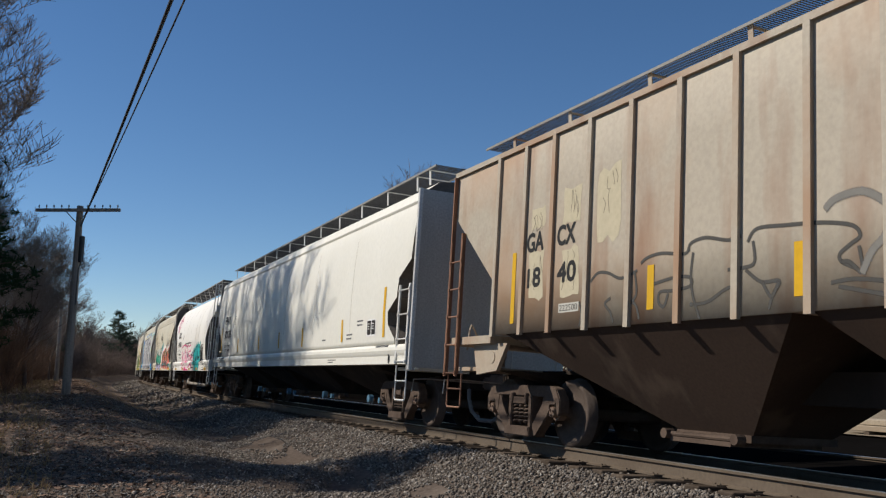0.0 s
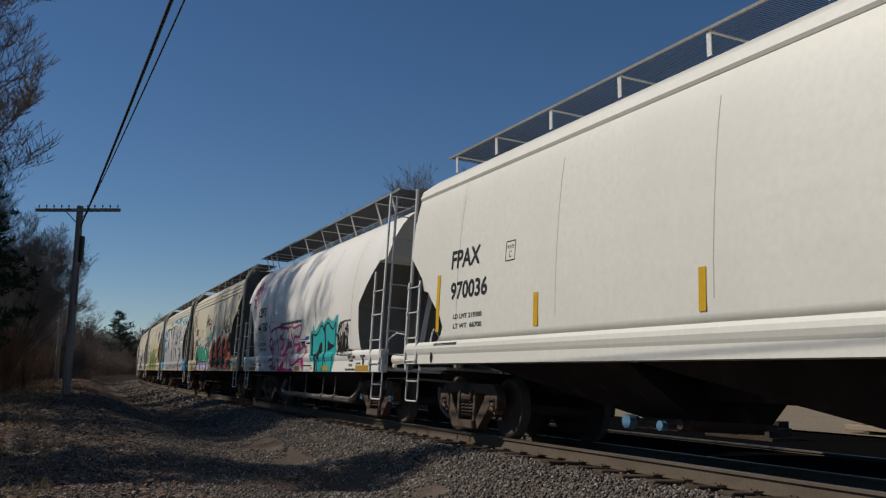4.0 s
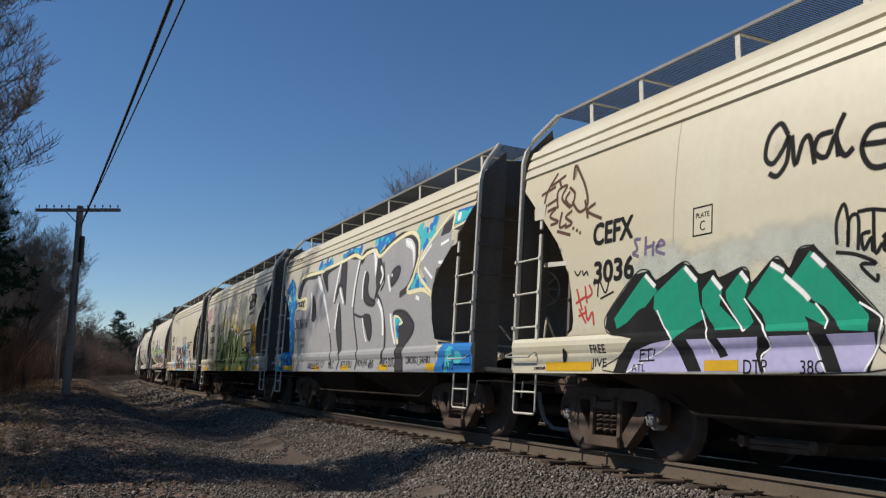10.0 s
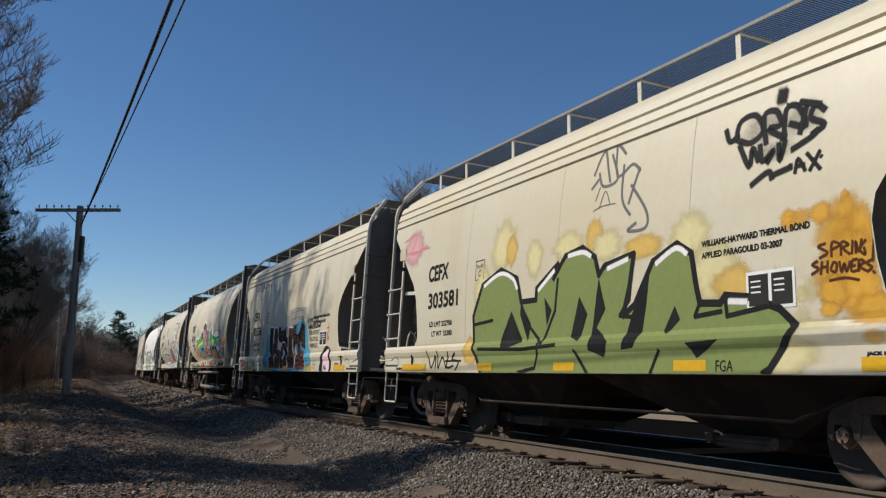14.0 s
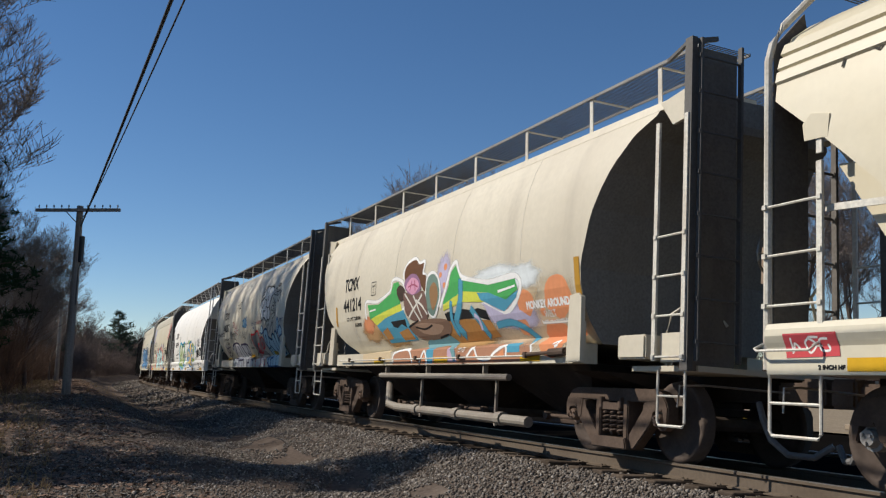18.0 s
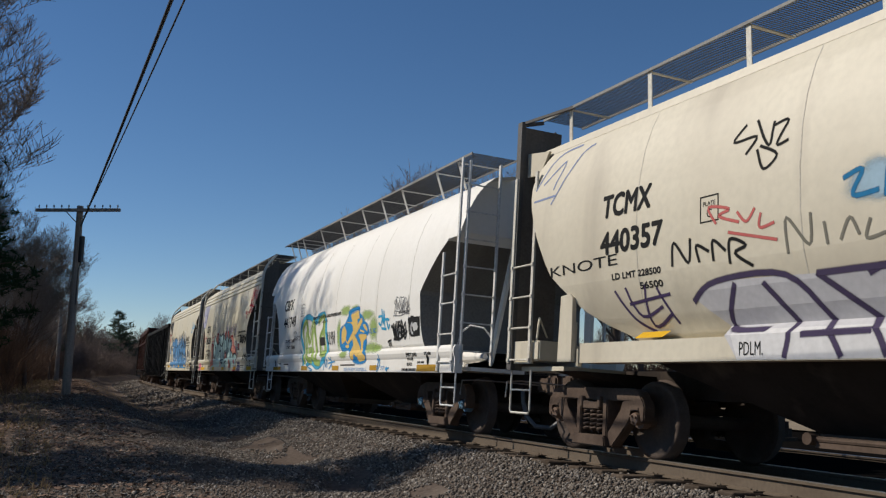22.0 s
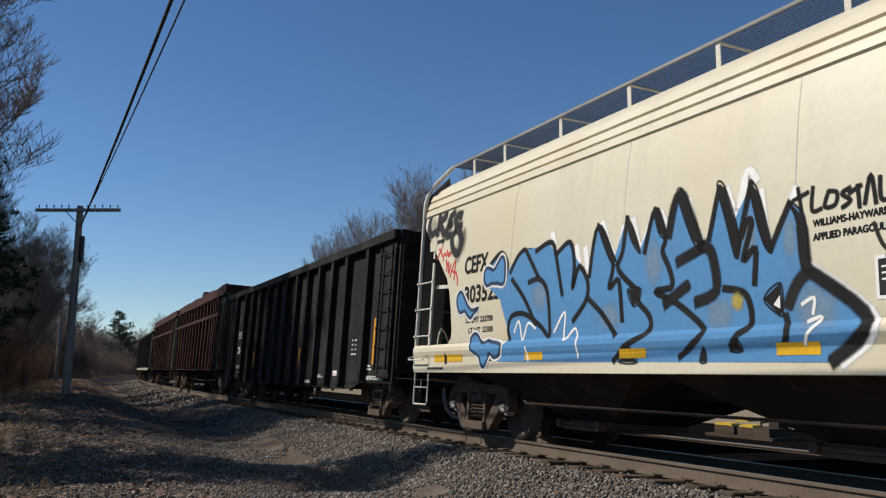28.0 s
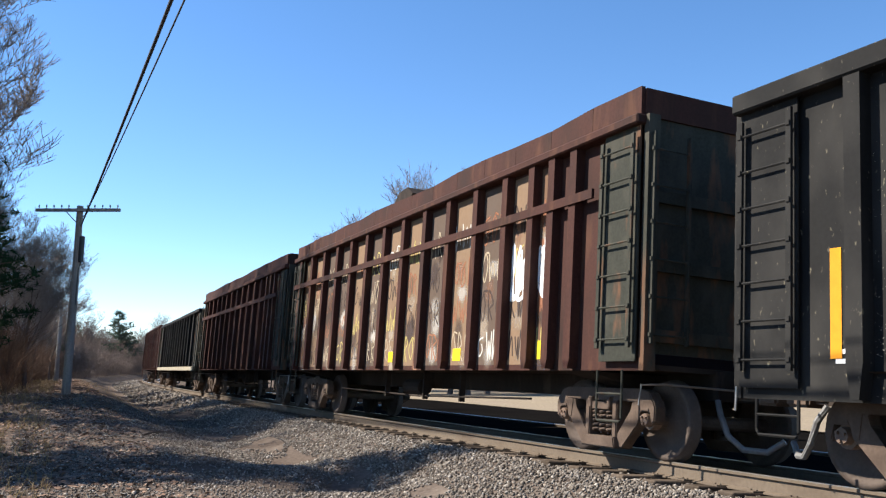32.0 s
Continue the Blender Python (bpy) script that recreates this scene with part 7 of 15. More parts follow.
d.haze(3.79, 2.21, 0.14, 0.14, PALE, 5, 1050, 0.1)
d.haze(4.08, 2.26, 0.13, 0.13, PALE, 5, 1136, 0.1)
d.haze(2.82, 2.2, 0.1, 0.1, PALE, 5, 800, 0.1)
d.poly([(0.29, 1.09), (0.13, 1.44), (0.03, 1.73), (0.46, 1.98), (0.85, 2.15), (1.12, 2.17), (1.27, 2.08), (1.36, 2.05), (1.63, 2.17), (2.11, 2.26), (2.45, 2.28), (2.54, 2.17), (2.6, 2.06), (2.66, 1.97), (2.81, 2.05), (3.03, 2.12), (3.25, 2.16), (3.46, 2.17), (3.56, 2.11), (3.62, 2.01), (3.79, 2.1), (3.96, 2.15), (4.45, 2.28), (4.73, 2.31), (4.97, 1.61), (5.06, 1.36), (4.98, 0.98)], CORAL, 1)
d.poly([(0.65, 1.54), (1.01, 2.03), (1.2, 2.13), (1.35, 1.8), (0.91, 1.6), (1.02, 1.45), (1.49, 1.58), (1.57, 1.42), (1.57, 1.21), (1.16, 1.13), (0.86, 1.09), (0.63, 1.09), (0.56, 1.39)], UMBER, 2)
d.poly([(1.68, 1.77), (2.16, 2.15), (2.43, 2.22), (2.64, 1.8), (2.18, 1.6), (2.28, 1.46), (2.78, 1.55), (2.83, 1.34), (2.72, 1.21), (2.33, 1.16), (1.89, 1.08), (1.85, 1.41)], UMBER, 2)
d.poly([(2.95, 1.77), (3.31, 2.1), (3.47, 2.15), (3.6, 1.89), (3.26, 1.71), (3.34, 1.57), (3.48, 1.65), (3.59, 1.48), (3.39, 1.48), (3.38, 1.41), (3.87, 1.4), (3.88, 1.2), (3.43, 1.11), (3.2, 1.07), (3.06, 1.15), (3.03, 1.36)], UMBER, 2)
d.poly([(0.4, 1.75), (1.01, 2.03), (0.69, 1.62), (0.58, 1.52)], LEAFGREEN, 3)
d.poly([(1.56, 1.98), (2.31, 2.19), (1.98, 2.01), (1.68, 1.77)], LEAFGREEN, 3)
d.poly([(2.84, 1.95), (3.33, 2.11), (3.1, 1.9), (2.95, 1.77)], LEAFGREEN, 3)
d.haze(1.23, 1.88, 0.12, 0.14, (0.11, 0.13, 0.04), 3, 490, 0.25)
d.haze(2.53, 1.9, 0.12, 0.16, (0.11, 0.13, 0.04), 3, 738, 0.25)
d.haze(3.53, 1.97, 0.12, 0.15, (0.11, 0.13, 0.04), 3, 980, 0.25)
d.poly([(0.98, 1.56), (1.37, 1.72), (1.44, 1.66), (1.02, 1.49)], (0.33, 0.22, 0.035), 4)
d.poly([(2.34, 1.59), (2.68, 1.71), (2.7, 1.6), (2.39, 1.56)], (0.33, 0.22, 0.035), 4)
d.poly([(3.46, 1.73), (3.67, 1.84), (3.83, 1.47), (3.6, 1.46)], (0.33, 0.22, 0.035), 3)
d.poly([(1.96, 1.85), (2.35, 2.01), (2.43, 1.91), (2.01, 1.76)], CORAL, 4)
d.poly([(2.13, 1.88), (2.3, 1.94), (2.34, 1.91), (2.05, 1.81)], (0.33, 0.22, 0.035), 5)
d.poly([(1.1, 1.09), (1.55, 1.13), (1.56, 1.08)], OFFWHITE, 4)
d.poly([(2.5, 1.08), (2.74, 1.17), (2.75, 1.07)], OFFWHITE, 4)
d.poly([(3.61, 1.07), (3.87, 1.13), (3.88, 1.06)], OFFWHITE, 4)
for q in ([(0.4, 1.75), (1.01, 2.03), (1.2, 2.13)], [(1.56, 1.98), (2.06, 2.12), (2.43, 2.22)], [(2.84, 1.95), (3.25, 2.09), (3.47, 2.15)], [(1.68, 1.77), (1.98, 2.01)], [(2.95, 1.77), (3.1, 1.9)], [(0.6, 1.52), (0.72, 1.67)],):
    d.line(q, 0.035, BLACK, 5)
for q in ([(1.2, 2.13), (1.35, 1.8)], [(1.35, 1.8), (0.91, 1.6)], [(0.91, 1.6), (1.02, 1.45)], [(1.02, 1.45), (1.49, 1.58)], [(1.49, 1.58), (1.57, 1.42), (1.57, 1.2)], [(1.57, 1.2), (1.16, 1.12)], [(2.43, 2.22), (2.64, 1.8)], [(2.64, 1.8), (2.17, 1.6)], [(2.28, 1.46), (2.78, 1.55)], [(2.78, 1.55), (2.83, 1.33), (2.72, 1.21)], [(1.95, 1.92), (2.32, 2.07)], [(1.95, 1.86), (2.01, 1.76), (2.43, 1.9)], [(3.47, 2.15), (3.61, 1.89)], [(3.61, 1.89), (3.25, 1.71)], [(3.25, 1.71), (3.35, 1.56)], [(3.48, 1.65), (3.59, 1.48)], [(3.39, 1.47), (3.88, 1.4)], [(3.88, 1.4), (3.88, 1.2)], [(3.88, 1.2), (3.43, 1.11)], [(2.06, 2.14), (2.2, 2.18)], [(2.13, 1.3), (2.14, 1.18)], [(1.06, 2.06), (1.07, 2.07)], [(1.12, 2.1), (1.14, 2.11)],):
    d.line(q, 0.017, PALE, 7)
for q in ([(0.66, 1.15), (0.76, 1.35), (0.92, 1.2), (1.13, 1.35), (1.26, 1.24), (1.42, 1.36), (1.54, 1.26)], [(1.87, 1.22), (2.06, 1.37), (2.18, 1.34), (2.33, 1.46), (2.56, 1.5), (2.62, 1.31), (2.75, 1.26)], [(3.1, 1.24), (3.24, 1.18), (3.36, 1.32), (3.46, 1.15), (3.64, 1.34), (3.77, 1.37), (3.79, 1.22), (3.85, 1.22)],):
    d.line(q, 0.042, AQUA, 6)
for q in ([(0.67, 1.3), (0.69, 1.31)], [(0.86, 1.3), (0.88, 1.3)], [(1.04, 1.26), (1.06, 1.26)], [(1.2, 1.29), (1.22, 1.29)], [(1.34, 1.32), (1.36, 1.32)], [(1.49, 1.28), (1.51, 1.28)], [(1.98, 1.3), (1.99, 1.3)], [(2.12, 1.26), (2.13, 1.27)], [(2.3, 1.38), (2.31, 1.38)], [(2.46, 1.32), (2.48, 1.32)], [(2.67, 1.23), (2.69, 1.24)], [(2.54, 1.25), (2.56, 1.25)], [(3.17, 1.3), (3.18, 1.3)], [(3.22, 1.24), (3.23, 1.24)], [(3.42, 1.32), (3.43, 1.32)], [(3.54, 1.21), (3.56, 1.22)], [(3.66, 1.25), (3.68, 1.25)], [(3.46, 1.32), (3.48, 1.32)], [(3.13, 1.22), (3.14, 1.23)],):
    d.line(q, 0.04, AQUA, 6)
d.poly([(4.02, 1.74), (4.37, 2.13), (4.73, 2.29), (4.99, 2.22), (4.97, 1.61), (4.75, 1.66), (4.44, 1.55), (4.34, 1.64)], UMBER, 2)
d.poly([(4.18, 1.22), (4.28, 1.32), (5.08, 1.35), (5.06, 1.24), (4.99, 1.23), (4.45, 1.11), (4.19, 1)], UMBER, 2)
d.poly([(3.89, 1.98), (4.37, 2.14), (4.13, 1.83), (4, 1.74)], LEAFGREEN, 3)
d.poly([(4.22, 1.78), (4.56, 1.95), (4.63, 1.82), (4.27, 1.68)], CORAL, 4)
d.poly([(4.39, 1.58), (4.72, 1.66), (4.77, 1.62), (4.46, 1.53)], (0.33, 0.22, 0.035), 4)
d.haze(4.71, 2.12, 0.1, 0.16, (0.11, 0.13, 0.04), 3, 4, 0.25)
for q in ([(3.89, 1.98), (4.37, 2.13), (4.7, 2.28)], [(4, 1.74), (4.17, 1.87)],):
    d.line(q, 0.035, BLACK, 5)
for q in ([(4.19, 1.82), (4.47, 1.96)], [(4.56, 1.95), (4.64, 1.81)], [(4.44, 1.54), (4.8, 1.65)], [(4.2, 0.99), (5, 1.23)], [(5.06, 1.36), (5.04, 1.24)],):
    d.line(q, 0.017, PALE, 7)
for q in ([(4.24, 1.21), (4.42, 1.25), (4.58, 1.34), (4.75, 1.24), (5.01, 1.33)], [(4.35, 1.13), (4.37, 1.14)], [(4.72, 1.16), (4.74, 1.17)], [(4.88, 1.26), (4.9, 1.27)], [(4.63, 1.21), (4.65, 1.22)],):
    d.line(q, 0.042, AQUA, 6)
d.done("graffiti", "coral, brown and green block-letter graffiti with white outline")
d = Decal(CAR_D, CREAM_SIDE)
d.poly([(2.55, 2.19), (2.68, 2.31), (3.03, 2.28), (3.39, 2.28), (3.65, 2.32), (3.97, 2.33), (4.17, 2.36), (4.16, 2.2), (3.61, 2.17), (3.23, 2.17), (2.9, 2.18), (2.66, 2.12)], (0.40, 0.29, 0.07), 0)
d.fringe([(2.55, 2.19), (2.68, 2.31), (3.03, 2.28), (3.39, 2.28), (3.65, 2.32), (3.97, 2.33), (4.17, 2.36), (4.16, 2.2), (3.61, 2.17), (3.23, 2.17), (2.9, 2.18), (2.66, 2.12)], 0.12, (0.40, 0.29, 0.07), 0)
for q in ([(2.67, 2.38), (2.82, 2.38), (2.97, 2.39)], [(2.88, 2.49), (2.9, 2.4), (2.93, 2.28)], [(3.35, 2.42), (3.51, 2.44), (3.49, 2.52), (3.38, 2.51), (3.36, 2.39), (3.59, 2.35)], [(3.61, 2.7), (3.57, 2.52), (3.58, 2.36), (3.75, 2.32)], [(3.9, 2.55), (3.78, 2.48), (3.8, 2.34), (3.93, 2.31), (4.09, 2.39), (4.04, 2.54), (3.92, 2.56)], [(2.98, 2.53), (3.07, 2.52), (3.15, 2.53)],):
    d.line(q, 0.06, (0.075, 0.04, 0.03), 3)
d.line([(3.1, 2.75), (3.23, 2.56), (3.4, 2.35)], 0.12, (0.075, 0.04, 0.03), 3)
d.haze(3.03, 2.5, 0.06, 0.05, (0.06, 0.045, 0.06), 3, 1, 0.2)
d.haze(3.09, 2.75, 0.08, 0.12, (0.075, 0.04, 0.03), 2, 2, 0.55)
d.haze(3.62, 2.67, 0.07, 0.14, (0.075, 0.04, 0.03), 2, 3, 0.6)
d.haze(3.88, 2.9, 0.05, 0.07, (0.03, 0.03, 0.03), 2, 4, 0.2)
for q in ([(3.88, 2.87), (3.88, 2.75)], [(3.71, 2.74), (3.77, 2.74)],):
    d.line(q, 0.02, (0.12, 0.10, 0.08), 2)
for q in ([(4.05, 2.33), (4, 2.52), (4.22, 2.35), (4.24, 2.65)], [(4.56, 2.65), (4.65, 2.54)],):
    d.line(q, 0.05, (0.075, 0.04, 0.03), 3)
d.haze(4.24, 2.6, 0.06, 0.2, (0.075, 0.04, 0.03), 2, 6, 0.6)
d.done("graffiti_tag", "brown looping spray tag over ochre")
d = Decal(CAR_D, CREAM_SIDE)
for q in ([(-1.32, 3.13), (-1.42, 3.26), (-1.55, 3.17), (-1.59, 2.97), (-1.49, 2.89), (-1.36, 3.02), (-1.31, 3.11), (-1.32, 2.88), (-1.43, 2.76), (-1.53, 2.8)], [(-1.27, 3.1), (-1.22, 2.82), (-1.14, 3.02), (-1.06, 3.04), (-1, 2.79)], [(-0.81, 3.03), (-0.96, 3.02), (-1, 2.89), (-0.87, 2.82), (-0.78, 2.99), (-0.74, 2.8)], [(-0.69, 3.16), (-0.77, 2.98), (-0.68, 2.79), (-0.59, 2.83)],):
    d.line(q, 0.05, BLACK, 2)
d.line([(-0.49, 2.84), (-0.24, 2.82), (-0.2, 2.93), (-0.41, 2.96), (-0.5, 2.81), (-0.4, 2.63), (-0.19, 2.63), (-0.07, 2.74), (-0.06, 2.84)], 0.05, BLACK, 2)
d.haze(-1.39, 3, 0.18, 0.14, (0.30, 0.29, 0.27), 0, 150, 0.75)
d.haze(-1.02, 2.96, 0.18, 0.14, (0.30, 0.29, 0.27), 0, 190, 0.75)
d.haze(-0.58, 2.87, 0.18, 0.14, (0.30, 0.29, 0.27), 0, 240, 0.75)
d.haze(-0.28, 2.74, 0.18, 0.14, (0.30, 0.29, 0.27), 0, 275, 0.75)
d.done("graffiti_tag", "black looping spray tag")
d = Decal(CAR_D, CREAM_SIDE)
d.haze(0.13, 2.35, 0.28, 0.16, (0.08, 0.43, 0.46), 0, 325, 0.25)
d.haze(0.28, 2.18, 0.36, 0.16, (0.08, 0.43, 0.46), 0, 345, 0.35)
d.haze(0.58, 2.5, 0.16, 0.24, (0.08, 0.43, 0.46), 0, 390, 0.35)
d.haze(-0.01, 2.11, 0.16, 0.2, (0.08, 0.43, 0.46), 0, 305, 0.35)
d.haze(0.48, 2.35, 0.2, 0.16, (0.08, 0.43, 0.46), 0, 375, 0.2)
d.line([(-0.14, 1.99), (-0.13, 2.38), (0.01, 2.44), (0.11, 2.16), (0.27, 2.45), (0.33, 2.23), (0.44, 2.5), (0.56, 2.32), (0.68, 2.64), (0.72, 2.36)], 0.05, (0.03, 0.36, 0.40), 2)
for q in ([(0.21, 2.12), (0.33, 2.18), (0.4, 2.13), (0.47, 2.19), (0.62, 2.2)], [(0.1, 2.08), (0.28, 2.1)],):
    d.line(q, 0.03, PALE, 3)
d.done("graffiti_tag", "turquoise spray tag")
d = Decal(CAR_D, CREAM_SIDE)
for q in ([(-0.76, 2.04), (-0.76, 2.23), (-0.68, 2.37), (-0.64, 2.2), (-0.65, 2), (-0.63, 2.23), (-0.54, 2.24), (-0.55, 1.97)], [(-0.43, 2.1), (-0.51, 2.08), (-0.49, 1.96), (-0.42, 2.05), (-0.41, 1.94)], [(-0.54, 2.28), (-0.41, 2.28), (-0.27, 2.25)], [(-0.39, 2.26), (-0.39, 1.93), (-0.32, 1.99)], [(-0.77, 1.97), (-0.57, 1.93), (-0.38, 1.84), (-0.53, 1.84), (-0.39, 1.7), (-0.37, 1.75)], [(-0.31, 2.04), (-0.27, 2.06), (-0.3, 1.94), (-0.24, 1.94)],):
    d.line(q, 0.032, BLACK, 2)
d.line([(-0.3, 1.94), (-0.29, 2.01), (-0.19, 1.87)], 0.03, BLACK, 2)
d.done("graffiti_tag", "black spray tag")
d = Decal(CAR_D, CREAM_SIDE)
d.haze(-3.56, 2.01, 0.3, 0.25, (0.60, 0.63, 0.56), 0, 520, 0.35)
d.haze(-3.01, 2.14, 0.45, 0.25, (0.60, 0.63, 0.56), 0, 600, 0.35)
d.haze(-2.45, 2.04, 0.4, 0.22, (0.60, 0.63, 0.56), 0, 690, 0.35)
d.haze(-1.99, 2.07, 0.45, 0.25, (0.60, 0.63, 0.56), 0, 770, 0.35)
d.haze(-1.43, 2.13, 0.45, 0.25, (0.60, 0.63, 0.56), 0, 880, 0.35)
d.haze(-0.98, 2.11, 0.4, 0.25, (0.60, 0.63, 0.56), 0, 980, 0.35)
d.haze(-0.66, 1.81, 0.35, 0.3, (0.60, 0.63, 0.56), 0, 1060, 0.35)
d.haze(-0.44, 1.56, 0.3, 0.35, (0.60, 0.63, 0.56), 0, 1120, 0.35)
d.haze(-3.28, 2.07, 0.3, 0.3, (0.60, 0.63, 0.56), 0, 560, 0.35)
d.poly([(-4.14, 1.48), (-4.1, 1.64), (-3.56, 2.05), (-3.31, 2.07), (-3.18, 1.95), (-2.75, 2.1), (-2.6, 2.05), (-2.48, 1.95), (-2.27, 1.97), (-2.19, 1.89), (-1.89, 1.96), (-1.79, 1.91), (-1.76, 1.8), (-1.48, 2), (-1.38, 1.98), (-1.29, 1.89), (-1.18, 2.05), (-1.02, 2.06), (-0.96, 2.01), (-0.34, 1.4), (-0.4, 1.19), (-0.48, 0.98), (-3.96, 0.97), (-3.86, 1.14), (-3.59, 1.34), (-4.02, 1.4)], BLACK, 1)
d.fringe([(-4.14, 1.48), (-4.1, 1.64), (-3.56, 2.05), (-3.31, 2.07), (-3.18, 1.95), (-2.75, 2.1), (-2.6, 2.05), (-2.48, 1.95), (-2.27, 1.97), (-2.19, 1.89), (-1.89, 1.96), (-1.79, 1.91), (-1.76, 1.8), (-1.48, 2), (-1.38, 1.98), (-1.29, 1.89), (-1.18, 2.05), (-1.02, 2.06), (-0.96, 2.01), (-0.34, 1.4), (-0.4, 1.19), (-0.48, 0.98), (-3.96, 0.97), (-3.86, 1.14), (-3.59, 1.34), (-4.02, 1.4)], 0.03, BLACK, 1)
d.poly([(-3.96, 1.58), (-3.37, 2.04), (-3.16, 1.84), (-3.37, 1.68), (-3.5, 1.65), (-3.72, 1.52), (-3.91, 1.46)], SEAGREEN, 2)
d.poly([(-3.21, 1.8), (-2.7, 2.07), (-2.51, 1.87), (-2.49, 1.67), (-2.4, 1.51), (-2.7, 1.41), (-2.9, 1.29), (-3.05, 1.46), (-3.23, 1.65)], SEAGREEN, 2)
d.poly([(-2.45, 1.78), (-2.28, 1.92), (-2.15, 1.79), (-2.2, 1.62), (-1.9, 1.38), (-2.28, 1.38), (-2.45, 1.63)], SEAGREEN, 2)
d.poly([(-2.11, 1.75), (-1.89, 1.93), (-1.79, 1.81), (-1.86, 1.66), (-1.75, 1.44), (-1.83, 1.37), (-1.93, 1.42), (-2.1, 1.67)], SEAGREEN, 2)
d.poly([(-1.82, 1.66), (-1.5, 1.96), (-1.39, 1.93), (-1.22, 1.69), (-1.08, 1.58), (-0.97, 1.53), (-0.87, 1.42), (-0.9, 1.36), (-1.14, 1.46), (-1.06, 1.33), (-1.57, 1.34), (-1.64, 1.5)], SEAGREEN, 2)
d.poly([(-1.27, 1.8), (-1.05, 2.02), (-0.96, 1.95), (-0.48, 1.44), (-0.46, 1.3), (-0.73, 1.32), (-0.92, 1.53), (-1.04, 1.59)], SEAGREEN, 2)
d.poly([(-3.72, 0.97), (-3.56, 1.2), (-3.25, 1.27), (-2.98, 1.3), (-0.4, 1.29), (-0.42, 1.18), (-0.51, 0.98)], LILAC, 2)
d.poly([(-2.9, 1.3), (-2.68, 1.33), (-2.46, 0.98), (-2.67, 0.98)], BLACK, 3)
d.poly([(-2.46, 1.46), (-2.32, 1.46), (-2.08, 1.13), (-2.19, 1.11)], BLACK, 3)
d.poly([(-3.59, 1.34), (-3.37, 1.38), (-3.71, 1.11), (-3.81, 0.97), (-3.96, 0.97), (-3.86, 1.14)], BLACK, 3)
d.poly([(-1.06, 1.34), (-0.9, 1.34), (-0.75, 0.98), (-0.91, 0.98)], BLACK, 3)
d.poly([(-1.66, 1.32), (-1.54, 1.32), (-1.51, 1.23), (-1.65, 1.09), (-1.61, 0.98), (-1.67, 0.98), (-1.72, 1.14)], BLACK, 3)
for q in ([(-3.36, 2.02), (-3.2, 1.89)], [(-2.7, 2.04), (-2.53, 1.89)], [(-2.29, 1.9), (-2.17, 1.78)], [(-1.89, 1.91), (-1.81, 1.82)], [(-1.5, 1.95), (-1.36, 1.87)], [(-1.34, 1.82), (-1.15, 1.67), (-1.08, 1.6)], [(-1.02, 1.98), (-0.9, 1.87)],):
    d.line(q, 0.05, PALE, 4)
for q in ([(-3.17, 1.63), (-3.05, 1.44), (-2.9, 1.28), (-3.28, 1.13), (-3.7, 0.97)], [(-2.19, 1.72), (-1.9, 1.39), (-1.84, 1.37)], [(-1.86, 1.66), (-1.53, 1.25), (-1.65, 1.12), (-1.6, 0.98)], [(-1.01, 1.56), (-0.9, 1.43), (-0.89, 1.34)], [(-1.07, 1.31), (-1, 1.13), (-0.92, 0.98)], [(-0.56, 1.54), (-0.34, 1.38), (-0.41, 1.16), (-0.53, 0.99)], [(-2.46, 1.59), (-2.37, 1.35), (-2.3, 1.16)],):
    d.line(q, 0.02, PALE, 4)
d.text("ATL", -3.61, -3.37, 0.98, 1.06, BLACK, 5)
d.text("DTP", -1.88, -1.58, 0.96, 1.09, BLACK, 5)
d.text("38C", -1.19, -0.93, 0.96, 1.08, BLACK, 5)
for q in ([(-3.45, 1.21), (-3.46, 1.11)], [(-3.45, 1.21), (-3.34, 1.21)], [(-3.46, 1.16), (-3.38, 1.17)], [(-3.31, 1.2), (-3.31, 1.11)], [(-3.33, 1.21), (-3.23, 1.22)], [(-3.2, 1.22), (-3.22, 1.15)], [(-3.48, 1.09), (-3.21, 1.1)],):
    d.line(q, 0.018, BLACK, 5)
d.done("graffiti", "sea-green zigzag graffiti with black edges")
d = Decal(CAR_D, CREAM_SIDE)
for q in ([(-5.68, 3.14), (-5.61, 3.38), (-5.41, 3.59)], [(-5.76, 3.35), (-5.42, 3.41)], [(-5.57, 3.18), (-5.32, 3.23)], [(-5.3, 3.1), (-5.34, 3.33), (-5.12, 3.37), (-5.22, 3.22), (-4.99, 3.05)], [(-5.04, 3.27), (-5.12, 3.18), (-4.96, 3.07), (-4.91, 3.22), (-5.05, 3.33)], [(-4.98, 3.43), (-4.99, 3.61), (-4.85, 3.49), (-4.67, 3.26), (-4.59, 3.03), (-4.76, 2.96), (-4.95, 3.12)], [(-4.65, 3.09), (-4.56, 2.85)], [(-4.26, 2.8), (-4.58, 2.94), (-4.42, 3.01)], [(-5.55, 3.09), (-5.34, 3.11), (-5.48, 3.01), (-5.26, 2.91), (-5.44, 2.89)], [(-5.18, 3.02), (-5.21, 2.83), (-5.05, 2.84)], [(-4.94, 3), (-5.08, 2.94), (-4.92, 2.84), (-5.07, 2.8)], [(-5.26, 2.78), (-4.94, 2.69)], [(-4.89, 2.77), (-4.86, 2.76)], [(-4.8, 2.73), (-4.77, 2.72)], [(-4.72, 2.69), (-4.7, 2.68)], [(-5.53, 3.44), (-5.2, 3.52)], [(-5.34, 3.49), (-5.26, 3.37)],):
    d.line(q, 0.04, (0.11, 0.055, 0.04), 2)
d.haze(-4.96, 3.52, 0.07, 0.14, (0.11, 0.055, 0.04), 1, 3, 0.5)
d.done("graffiti_tag", "dark brown looping spray tag")
